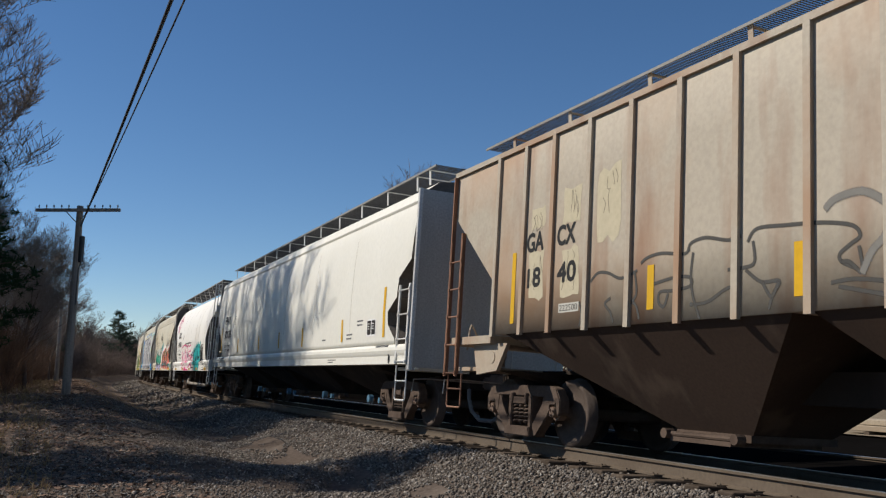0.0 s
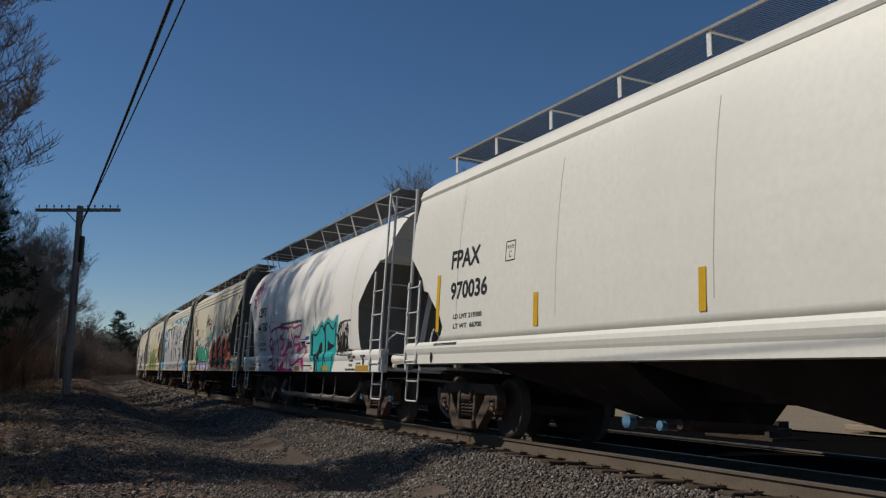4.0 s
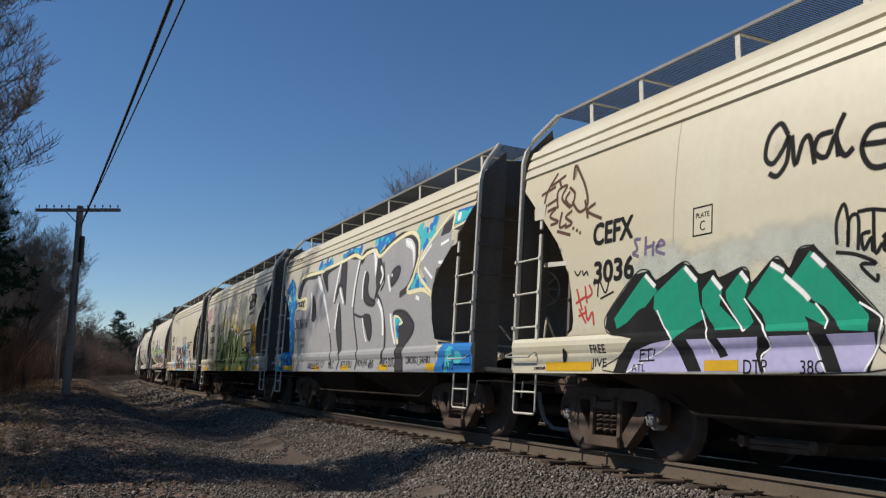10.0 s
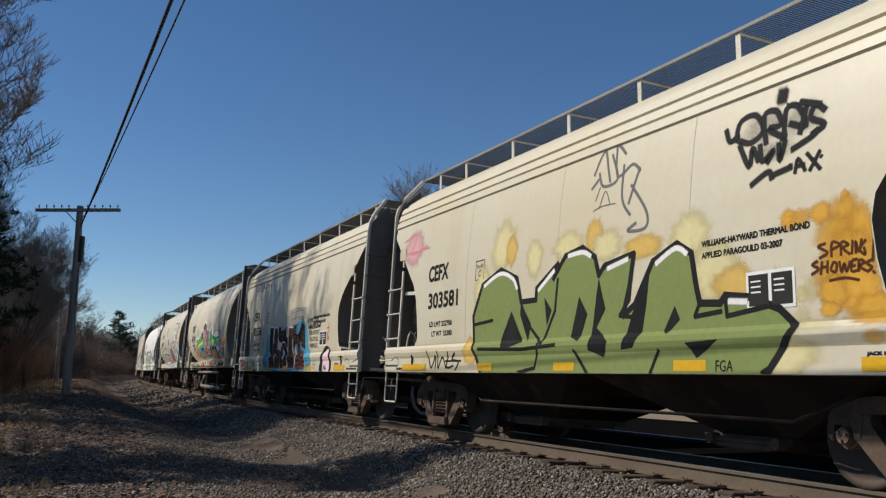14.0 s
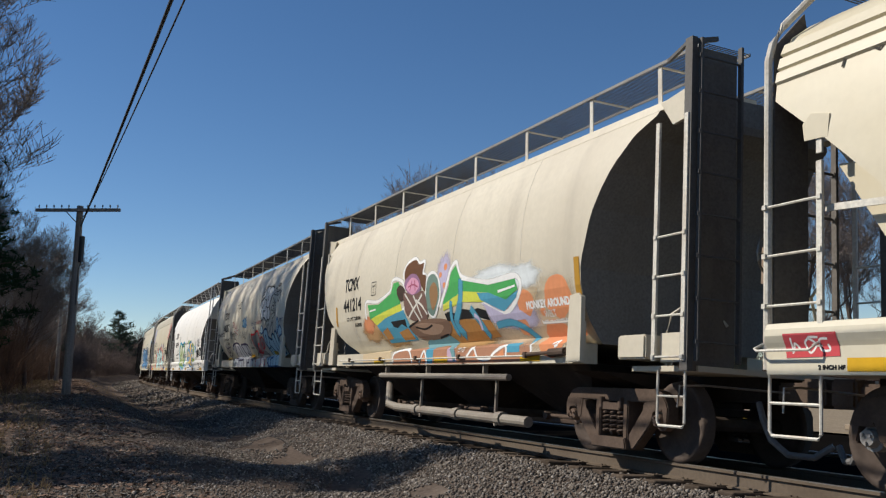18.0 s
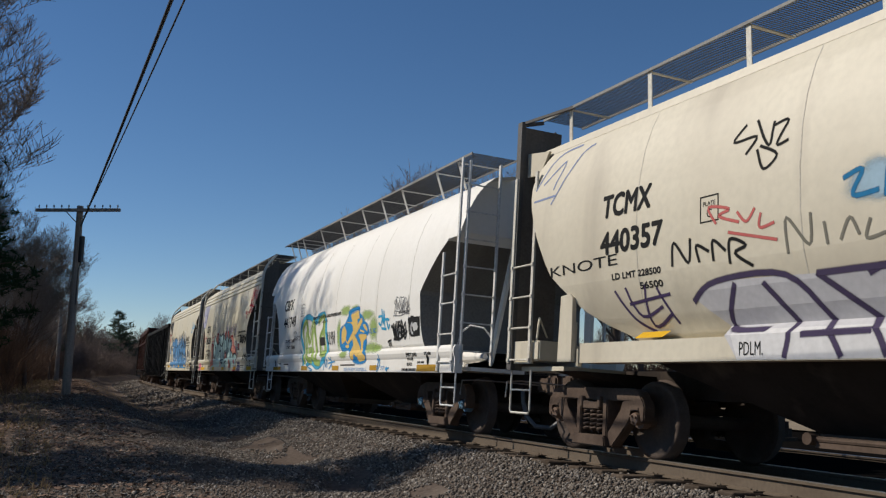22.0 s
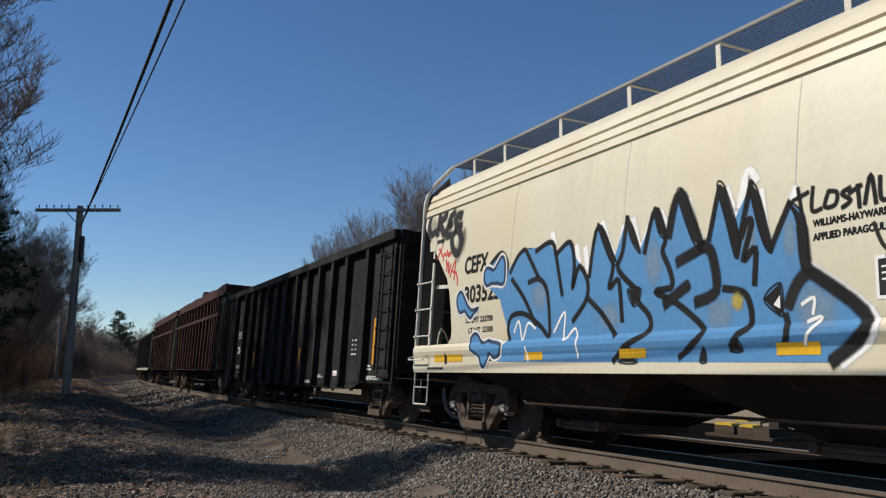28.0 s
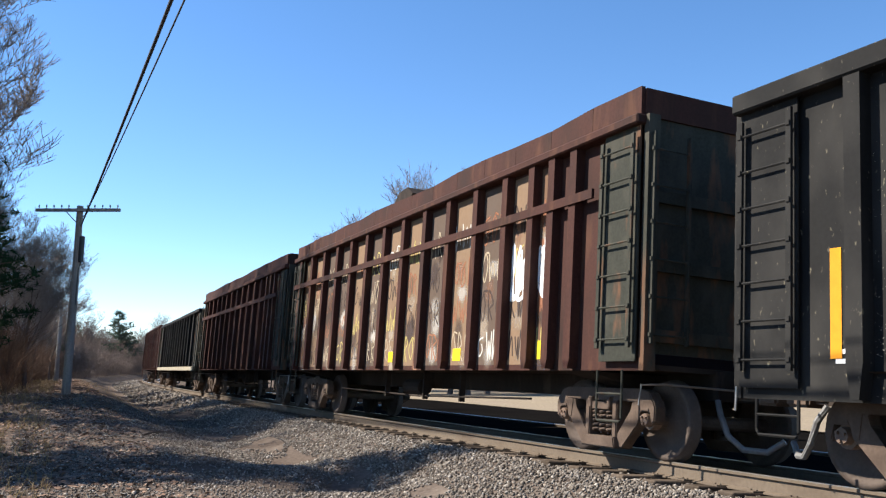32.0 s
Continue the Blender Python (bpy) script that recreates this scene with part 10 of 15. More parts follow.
for q in ([(3.83, 2.74), (3.86, 2.87), (3.95, 2.74)], [(3.85, 2.8), (3.94, 2.8)], [(3.96, 2.9), (4.12, 2.72)], [(4.11, 2.89), (4, 2.73)], [(4.12, 2.84), (4.13, 2.83)], [(3.76, 2.83), (3.78, 2.82)],):
    d.line(q, 0.04, (0.022, 0.022, 0.024), 2)
d.done("graffiti_tag", "thick black spray tag")
d = Decal(CAR_F, CREAM_SIDE)
for q in ([(0.51, 3.21), (0.65, 3.31)], [(0.54, 3.38), (0.68, 3.64), (0.95, 3.69), (1.17, 3.52)], [(0.65, 3.39), (0.76, 3.2), (1.05, 3.24), (0.88, 3.58)], [(0.73, 3.67), (0.9, 3.23)], [(0.96, 3.66), (1.05, 3.27), (1.33, 3.36), (1.49, 3.25)], [(1.16, 3.39), (1.18, 2.97), (1.36, 2.75)], [(1.48, 3.29), (1.31, 2.89)], [(1.34, 3.11), (1.66, 2.75), (1.65, 2.56), (1.32, 2.57), (1.48, 2.64)],):
    d.line(q, 0.036, (0.15, 0.15, 0.155), 2)
for q in ([(0.59, 2.92), (0.78, 2.95), (1.05, 2.94)], [(0.62, 3.04), (0.7, 3.2)], [(0.71, 2.93), (0.82, 3.13), (0.93, 2.96)],):
    d.line(q, 0.014, (0.15, 0.15, 0.155), 2)
d.done("graffiti_tag", "thin grey spray tag")
d = Decal(CAR_F, CREAM_SIDE)
for q in ([(4.96, 3.39), (4.87, 3.37), (4.91, 3.25), (5.04, 3.25)], [(5.05, 3.3), (5.09, 3.42), (5.17, 3.3), (5.11, 3.27), (5.09, 3.18)], [(5.19, 3.33), (5.2, 3.45), (5.3, 3.34), (5.2, 3.33), (5.34, 3.23)], [(5.35, 3.41), (5.27, 3.51), (5.42, 3.49), (5.37, 3.42), (5.46, 3.32)], [(5.5, 3.43), (5.45, 3.38), (5.59, 3.32)], [(5.13, 3.53), (5.18, 3.43)], [(4.97, 3.44), (5.28, 3.47), (5.49, 3.48)],):
    d.line(q, 0.034, (0.17, 0.17, 0.17), 2)
for q in ([(5.02, 3.25), (5.04, 3.02)], [(5.09, 3.18), (5.11, 3.08)],):
    d.line(q, 0.012, (0.3, 0.3, 0.29), 2)
d.done("graffiti_tag", "thin black spray tag")
d = Decal(CAR_F, CREAM_SIDE)
d.haze(-5.22, 3.17, 0.5, 0.35, (0.62, 0.36, 0.36), 0, 3)
d.line([(-5.76, 3.35), (-5.16, 3.43), (-5.32, 3.07), (-4.62, 3.15)], 0.03, (0.60, 0.22, 0.28), 2)
d.line([(-5.57, 3.09), (-4.5, 3.1)], 0.03, (0.60, 0.22, 0.28), 2)
d.done("graffiti_tag", "faded pink spray tag")
d = Decal(CAR_F, CREAM_SIDE)
d.line([(-4.33, 1.31), (-4.16, 1.03), (-3.99, 1.23), (-3.99, 1.02)], 0.035, BLACK, 2)
d.line([(-3.89, 1.3), (-3.88, 1.02), (-3.72, 1.2), (-3.56, 1.02)], 0.035, BLACK, 2)
d.line([(-3.47, 1.28), (-3.53, 1.04), (-3.29, 1.06)], 0.035, BLACK, 2)
d.line([(-3.21, 1.26), (-3.35, 1.16), (-3.1, 1.12), (-3.21, 0.99)], 0.035, BLACK, 2)
d.done("graffiti_tag", "black spray tag on the sill")

# brown patterned letters on blue
d = Decal(CAR_G, CREAM_SIDE)
COCOA, SOOT, POOL, TOFFEE = (0.17, 0.068, 0.036), (0.026, 0.019, 0.017), (0.12, 0.42, 0.60), (0.36, 0.18, 0.09)
d.shape([(-2.32, 1.05), (-2.39, 1.55), (-2.22, 2), (-2.02, 2.2), (-1.51, 2.18), (0.04, 2.07), (0.72, 2.11), (0.77, 2.17), (1.05, 2.17), (1.44, 2.18), (1.64, 2.2), (1.83, 2.13), (2.01, 2.01), (2.15, 1.85), (2.23, 1.58), (2.22, 1.03)], POOL, 0)
d.fringe([(-2.32, 1.05), (-2.39, 1.55), (-2.22, 2), (-2.02, 2.2), (-1.51, 2.18), (0.04, 2.07), (0.72, 2.11), (0.77, 2.17), (1.05, 2.17), (1.44, 2.18), (1.64, 2.2), (1.83, 2.13), (2.01, 2.01), (2.15, 1.85), (2.23, 1.58), (2.22, 1.03)], 0.16, POOL, 0)
d.poly([(-2.06, 2.26), (-1.53, 2.22), (-1.05, 2.19), (-0.7, 2.23), (-0.62, 2.08), (-0.31, 2.13), (-0.03, 2.23), (0.04, 1.87), (0.18, 2.15), (0.73, 2.1), (0.72, 1.72), (0.87, 1.64), (1.14, 1.44), (1.16, 1.38), (0.95, 1.04), (-2.12, 1.05), (-2, 1.35), (-1.96, 1.51), (-2.16, 1.92), (-2.07, 1.98)], OFFWHITE, 1)
d.fringe([(-2.06, 2.26), (-1.53, 2.22), (-1.05, 2.19), (-0.7, 2.23), (-0.62, 2.08), (-0.31, 2.13), (-0.03, 2.23), (0.04, 1.87), (0.18, 2.15), (0.73, 2.1), (0.72, 1.72), (0.87, 1.64), (1.14, 1.44), (1.16, 1.38), (0.95, 1.04), (-2.12, 1.05), (-2, 1.35), (-1.96, 1.51), (-2.16, 1.92), (-2.07, 1.98)], 0.03, OFFWHITE, 1)
d.poly([(-2.01, 2.2), (-1.57, 2.17), (-1.56, 1.74), (-1.45, 1.71), (-1.44, 2.15), (-1.08, 2.14), (-0.98, 1.86), (-1.02, 1.45), (-1.34, 1.42), (-1.3, 1.05), (-2.04, 1.05), (-1.92, 1.35), (-1.84, 1.42), (-1.96, 1.51), (-2.08, 1.93), (-1.97, 1.98)], COCOA, 2)
d.poly([(-1.99, 2.16), (-1.58, 2.12), (-1.6, 1.95), (-1.74, 1.65), (-1.63, 1.43), (-1.84, 1.44), (-1.96, 1.8)], SOOT, 3)
d.poly([(-0.96, 2.16), (-0.73, 2.18), (-0.63, 2.05), (-0.31, 2.08), (-0.08, 2.18), (-0.01, 1.87), (0.13, 1.84), (0.16, 1.58), (0.02, 1.59), (-0.14, 1.73), (-0.37, 1.77), (-0.56, 1.72), (-0.81, 1.76), (-0.96, 1.91)], SOOT, 2)
d.poly([(-0.6, 1.59), (-0.44, 1.73), (-0.14, 1.7), (0.08, 1.53), (0.24, 1.4), (0.16, 1.33), (0.13, 1.04), (-0.59, 1.04), (-0.55, 1.39), (-0.66, 1.51)], SOOT, 2)
d.poly([(-1.02, 1.53), (-0.82, 1.56), (-0.6, 1.47), (-0.53, 1.35), (-0.62, 1.04), (-1.32, 1.05), (-1.2, 1.37)], COCOA, 2)
d.shape([(-0.32, 1.5), (-0.2, 1.51), (-0.1, 1.37), (-0.23, 1.26), (-0.3, 1.32)], OFFWHITE, 4)
d.shape([(-0.3, 1.42), (-0.21, 1.45), (-0.13, 1.37), (-0.23, 1.28)], POOL, 5)
d.poly([(0.21, 2.11), (0.69, 2.07), (0.66, 1.71), (0.65, 1.52), (0.86, 1.34), (0.88, 1.41), (1.1, 1.41), (0.95, 1.2), (0.9, 1.04), (0.29, 1.04), (0.19, 1.27), (0.24, 1.4), (0.22, 1.65)], COCOA, 2)
d.poly([(0.69, 2.11), (1, 2.12), (1.04, 1.92), (1.17, 1.88), (1.35, 1.93), (1.48, 2.08), (1.64, 2.14), (1.79, 2.1), (1.88, 1.97), (1.97, 1.56), (1.95, 1.51), (1.65, 1.59), (1.56, 1.69), (1.46, 1.7), (1.37, 1.58), (1.12, 1.68), (0.94, 1.64), (0.9, 1.4), (0.75, 1.62), (0.71, 1.86)], SOOT, 3)
d.fringe([(0.69, 2.11), (1, 2.12), (1.04, 1.92), (1.17, 1.88), (1.35, 1.93), (1.48, 2.08), (1.64, 2.14), (1.79, 2.1), (1.88, 1.97), (1.97, 1.56), (1.95, 1.51), (1.65, 1.59), (1.56, 1.69), (1.46, 1.7), (1.37, 1.58), (1.12, 1.68), (0.94, 1.64), (0.9, 1.4), (0.75, 1.62), (0.71, 1.86)], 0.03, SOOT, 3)
d.shape([(1.2, 1.62), (1.42, 1.64), (1.55, 1.44), (1.72, 1.48), (1.88, 1.39), (1.94, 1.24), (1.94, 1.03), (1.08, 1.04), (1.16, 1.29), (1.24, 1.39)], COCOA, 2)
d.fringe([(1.2, 1.62), (1.42, 1.64), (1.55, 1.44), (1.72, 1.48), (1.88, 1.39), (1.94, 1.24), (1.94, 1.03), (1.08, 1.04), (1.16, 1.29), (1.24, 1.39)], 0.04, COCOA, 2)
for q in ([(1.47, 1.89), (1.93, 1.72)], [(1.54, 2.01), (1.86, 1.88)], [(1.58, 1.69), (1.97, 1.6)], [(1.68, 2.11), (1.53, 1.85)], [(1.75, 1.86), (1.62, 1.68)], [(1.85, 1.76), (1.79, 1.61)], [(1.79, 2.01), (1.73, 1.89)],):
    d.line(q, 0.03, COCOA, 4)
for q in ([(0.3, 2.03), (0.36, 2.06), (0.47, 2.03), (0.45, 1.98), (0.35, 1.99), (0.3, 2.02)], [(0.46, 1.86), (0.52, 1.88), (0.62, 1.86), (0.6, 1.82), (0.5, 1.82), (0.46, 1.85)], [(0.26, 1.79), (0.32, 1.82), (0.43, 1.8), (0.41, 1.75), (0.31, 1.76), (0.26, 1.79)], [(0.46, 1.67), (0.52, 1.7), (0.62, 1.68), (0.61, 1.63), (0.51, 1.63), (0.46, 1.66)], [(0.3, 1.57), (0.36, 1.6), (0.47, 1.58), (0.45, 1.53), (0.35, 1.53), (0.3, 1.56)], [(-1.44, 1.91), (-1.36, 1.95), (-1.21, 1.91), (-1.23, 1.86), (-1.37, 1.86), (-1.44, 1.9)], [(-1.45, 1.68), (-1.36, 1.71), (-1.22, 1.68), (-1.24, 1.63), (-1.38, 1.63), (-1.45, 1.67)], [(-1.23, 2), (-1.15, 2.03), (-1, 2), (-1.02, 1.95), (-1.16, 1.95), (-1.23, 1.99)], [(-1.34, 1.5), (-1.26, 1.54), (-1.12, 1.51), (-1.14, 1.46), (-1.27, 1.46), (-1.34, 1.5)],):
    d.line(q, 0.035, SOOT, 4)
for q in ([(0.8, 2.01), (0.87, 2.04), (0.99, 2.01), (0.97, 1.96), (0.86, 1.96), (0.8, 2)], [(0.8, 1.82), (0.87, 1.86), (0.99, 1.83), (0.97, 1.78), (0.86, 1.78), (0.8, 1.82)], [(1.1, 1.81), (1.17, 1.84), (1.28, 1.81), (1.26, 1.76), (1.15, 1.76), (1.1, 1.8)], [(0.96, 1.7), (1.03, 1.74), (1.14, 1.71), (1.12, 1.66), (1.01, 1.66), (0.96, 1.7)], [(1.2, 1.73), (1.26, 1.76), (1.37, 1.73), (1.35, 1.68), (1.25, 1.68), (1.2, 1.72)], [(-0.5, 1.58), (-0.42, 1.62), (-0.26, 1.59), (-0.29, 1.53), (-0.43, 1.53), (-0.5, 1.58)],):
    d.line(q, 0.03, TOFFEE, 5)
d.shape([(-0.84, 2.05), (-0.68, 2.01), (-0.71, 1.89), (-0.86, 1.95)], COCOA, 4)
d.shape([(-0.55, 1.96), (-0.37, 2.04), (-0.28, 1.97), (-0.43, 1.91)], COCOA, 4)
d.shape([(-0.31, 2.03), (-0.1, 2.11), (-0.1, 2.01)], COCOA, 4)
d.shape([(-0.62, 1.88), (-0.43, 1.85), (-0.48, 1.78)], COCOA, 4)
d.shape([(-0.22, 1.91), (-0.05, 1.93), (-0.07, 1.82)], COCOA, 4)
d.shape([(-0.36, 1.23), (-0.17, 1.26), (-0.23, 1.12), (-0.37, 1.12)], COCOA, 4)
d.shape([(-0.08, 1.22), (0.1, 1.26), (0.08, 1.15)], COCOA, 4)
for q in ([(0.27, 1.29), (0.53, 1.31), (0.76, 1.26), (0.98, 1.29)], [(0.29, 1.2), (0.56, 1.23), (0.76, 1.18), (0.93, 1.2)], [(0.32, 1.11), (0.6, 1.14), (0.88, 1.1)], [(-1.97, 1.27), (-1.62, 1.32), (-1.37, 1.25)], [(-2, 1.16), (-1.64, 1.22), (-1.36, 1.14)], [(-1.11, 1.31), (-0.96, 1.41), (-0.65, 1.31), (-0.92, 1.24), (-0.81, 1.12)], [(1.22, 1.32), (1.47, 1.36), (1.67, 1.29), (1.9, 1.31)], [(1.15, 1.2), (1.42, 1.24), (1.6, 1.17), (1.91, 1.21)], [(1.15, 1.1), (1.52, 1.13), (1.9, 1.09)],):
    d.line(q, 0.04, SOOT, 5)
d.done("graffiti", "brown patterned graffiti letters outlined in white on blue")
d = Decal(CAR_G, CREAM_SIDE)
for q in ([(0.28, 2.47), (0.76, 2.5), (1.4, 2.48), (1.84, 2.46)], [(0.42, 2.31), (1, 2.35), (1.56, 2.34), (1.8, 2.37)], [(0.52, 2.24), (0.86, 2.24), (1.23, 2.28)], [(0.34, 2.39), (1.05, 2.42), (1.64, 2.41)],):
    d.line(q, 0.17, (0.36, 0.345, 0.32), 0)
d.done("paint_patch", "grey rolled-on paint patch")
d = Decal(CAR_G, CREAM_SIDE)
d.shape([(3.37, 0.96), (3.41, 1.22), (3.57, 1.44), (3.81, 1.54), (4.09, 1.49), (4.22, 1.31), (4.23, 0.96)], BLACK, 1)
d.shape([(3.63, 0.96), (3.64, 1.27), (3.85, 1.43), (4.02, 1.46), (4.1, 1.25), (4.11, 0.96)], (0.74, 0.55, 0.58), 2)
d.line([(3.68, 1.01), (3.71, 1.09), (3.75, 1.01)], 0.03, BLACK, 4)
d.line([(3.79, 1.09), (3.8, 1.01), (3.86, 1.01)], 0.03, BLACK, 4)
d.line([(3.84, 1.06), (3.91, 1.01)], 0.03, BLACK, 4)
d.done("graffiti", "black and pink rounded graffiti shape")
d = Decal(CAR_G, CREAM_SIDE)
d.line([(3.82, 1.95), (3.9, 1.95), (4, 1.93), (3.98, 1.84), (3.86, 1.82), (3.82, 1.9)], 0.025, (0.55, 0.10, 0.07), 2)
d.line([(3.89, 1.82), (3.92, 1.65), (3.96, 1.76), (4.01, 1.67)], 0.025, (0.55, 0.10, 0.07), 2)
d.line([(3.99, 2.06), (3.97, 1.99), (4.02, 1.95)], 0.025, (0.55, 0.10, 0.07), 2)
d.done("graffiti_tag", "thin red spray outline")
d = Decal(CAR_G, CREAM_SIDE)
d.text("ACET", 2.07, 2.3, 1.17, 1.29, BLACK, 6)
d.text("HERST", 2.09, 2.43, 1.06, 1.15, BLACK, 6)
d.done("graffiti_tag", "black sprayed words")
d = Decal(CAR_G, CREAM_SIDE)
d.line([(2.86, 1.23), (2.97, 1.13), (2.87, 1.02), (2.74, 1.12)], 0.012, BLACK, 2, True)
d.text("ARI", 2.8, 2.92, 1.1, 1.16, BLACK, 2)
d.done("emblem", "small diamond builder mark")
d = Decal(CAR_G, CREAM_SIDE)
d.line([(-4.63, 2.02), (-4.54, 1.77), (-4.32, 1.97), (-4.21, 1.72)], 0.02, (0.50, 0.16, 0.18), 2)
d.line([(-4.09, 1.92), (-4.14, 1.75), (-3.9, 1.76)], 0.02, (0.50, 0.16, 0.18), 2)
d.line([(-3.81, 1.94), (-3.81, 1.73)], 0.02, (0.50, 0.16, 0.18), 2)
d.line([(-3.6, 1.95), (-3.64, 1.72), (-3.41, 1.77)], 0.02, (0.50, 0.16, 0.18), 2)
d.line([(-3.33, 1.91), (-3.01, 1.91), (-2.8, 1.68), (-3.13, 1.81)], 0.02, (0.50, 0.16, 0.18), 2)
d.done("graffiti_tag", "thin faded red spray tag")
d = Decal(CAR_G, CREAM_SIDE)
d.line([(-4.26, 1.03), (-4.22, 1.24), (-3.99, 1.15), (-4.2, 1.1)], 0.03, BLACK, 3)
d.line([(-3.92, 1.2), (-3.93, 1), (-3.76, 1.03)], 0.03, BLACK, 3)
d.line([(-3.65, 1.2), (-3.73, 1.11), (-3.56, 1.08), (-3.66, 0.96)], 0.03, BLACK, 3)
d.line([(-4.25, 0.96), (-3.49, 1)], 0.03, BLACK, 3)
d.done("graffiti_tag", "black sill tag")
d = Decal(CAR_G, CREAM_SIDE)
d.text("ARI CO", -2.83, -2.23, 1.12, 1.21, BLACK, 3)
d.done("lettering", "stencilled lettering")
d = Decal(CAR_G, CREAM_SIDE)
d.line([(-5.5, 3.6), (-5.38, 3.95), (-5.13, 3.64), (-4.94, 3.97), (-4.86, 3.52)], 0.024, (0.05, 0.045, 0.04), 12)
d.line([(-4.77, 3.64), (-4.65, 3.87), (-4.44, 3.79), (-4.48, 3.48), (-4.76, 3.5), (-4.81, 3.65)], 0.024, (0.05, 0.045, 0.04), 12)
d.line([(-4.35, 3.49), (-4.31, 3.86), (-4.09, 3.51), (-3.99, 3.89)], 0.024, (0.05, 0.045, 0.04), 12)
d.line([(-3.74, 3.84), (-4.05, 3.77), (-4.05, 3.47), (-3.78, 3.41), (-3.69, 3.63)], 0.024, (0.05, 0.045, 0.04), 12)
d.line([(-3.33, 3.84), (-3.68, 3.86), (-3.6, 3.51), (-3.26, 3.47)], 0.024, (0.05, 0.045, 0.04), 12)
d.line([(-3.65, 3.7), (-3.32, 3.66)], 0.024, (0.05, 0.045, 0.04), 12)
d.line([(-3.2, 3.46), (-3.22, 3.84), (-2.9, 3.84), (-2.89, 3.67), (-3.16, 3.64), (-2.77, 3.37)], 0.024, (0.05, 0.045, 0.04), 12)
d.line([(-2.88, 3.48), (-2.68, 3.53), (-2.52, 3.38), (-2.41, 3.12)], 0.024, (0.05, 0.045, 0.04), 12)
d.done("graffiti_tag", "tall thin black hand-sprayed letters")
d = Decal(CAR_G, CREAM_SIDE)
d.poly([(-6.1, 1.1), (-6.12, 1.31), (-5.54, 1.31), (-5.52, 1.11)], (0.55, 0.08, 0.09), 4)
d.scrawl(-6.05, -5.57, 1.14, 1.28, OFFWHITE, 0.02, 55, 3, 5)
d.done("graffiti_tag", "red painted patch on the sill")

# mint letters edged in red
SALMON = (0.62, 0.20, 0.15)
d = Decal(CAR_K, CREAM_SIDE)
ICE, SALMON, WINE, NIGHT = (0.47, 0.64, 0.60), (0.66, 0.26, 0.19), (0.40, 0.03, 0.035), (0.012, 0.028, 0.055)
d.haze(0.49, 2.39, 0.4, 0.3, (0.36, 0.33, 0.37), 0, 720, 0.45)
d.haze(1.66, 2.42, 0.4, 0.22, (0.36, 0.33, 0.37), 0, 870, 0.45)
d.haze(2.11, 2.32, 0.3, 0.35, (0.36, 0.33, 0.37), 0, 935, 0.45)
d.haze(-0.22, 2.26, 0.3, 0.25, (0.36, 0.33, 0.37), 0, 640, 0.45)
d.haze(2.59, 1.57, 0.5, 0.4, (0.36, 0.33, 0.37), 0, 1010, 0.45)
d.haze(1.17, 2.42, 0.1, 0.14, (0.74, 0.55, 0.55), 1, 805, 0.2)
d.haze(1.4, 2.38, 0.1, 0.14, (0.74, 0.55, 0.55), 1, 835, 0.2)
d.haze(-1.25, 2.49, 0.1, 0.14, (0.74, 0.55, 0.55), 1, 540, 0.2)
d.poly([(-2.83, 1.11), (-2.74, 1.24), (-2.24, 1.35), (-2.44, 1.62), (-2.34, 1.96), (-2.18, 2.26), (-1.88, 2.12), (-1.64, 2.01), (-1.3, 1.94), (-1.17, 2.3), (-0.8, 2.25), (-0.36, 2.3), (-0.2, 2.09), (0.15, 2.27), (0.5, 2.2), (0.67, 2.15), (0.92, 2.01), (1.11, 2.13), (1.38, 2.09), (1.53, 2.04), (1.75, 1.69), (1.68, 1.58), (1.92, 1.46), (2.28, 1.53), (2.66, 1.4), (2.65, 1.29), (2.64, 1.08)], ICE, 2)
d.shape([(-2.79, 1.38), (-2.9, 1.84), (-2.72, 1.98), (-2.45, 1.89), (-2.47, 1.52), (-2.52, 1.38)], SALMON, 3)
d.shape([(-1.79, 2.12), (-1.72, 2.32), (-1.5, 2.33), (-1.26, 2.17), (-1.3, 1.9), (-1.52, 2)], SALMON, 3)
d.shape([(0.06, 2.28), (0.23, 2.35), (0.37, 2.25), (0.34, 2.07), (0.16, 2.11)], SALMON, 3)
d.shape([(0.63, 2.19), (0.66, 2.31), (0.83, 2.31), (1, 2.16), (0.88, 2.13)], SALMON, 3)
d.shape([(1.27, 2.1), (1.45, 2.16), (1.74, 2.09), (1.96, 1.86), (2.06, 1.74), (2.28, 1.69), (2.41, 1.55), (2.22, 1.54), (1.92, 1.48), (1.75, 1.58), (1.53, 1.62), (1.42, 1.7), (1.64, 1.88), (1.53, 2.02)], SALMON, 3)
d.shape([(0.19, 1.36), (0.17, 1.65), (0.3, 1.58), (0.48, 1.68), (0.6, 1.41), (0.48, 1.43)], SALMON, 3)
d.shape([(-3.03, 1.12), (-2.8, 1.33), (-2.18, 1.35), (-2.4, 1.18)], SALMON, 3)
d.shape([(-0.78, 1.1), (-0.64, 1.27), (-0.52, 1.15)], SALMON, 3)
d.shape([(1.07, 1.09), (1.22, 1.33), (1.45, 1.32), (1.56, 1.08)], SALMON, 3)
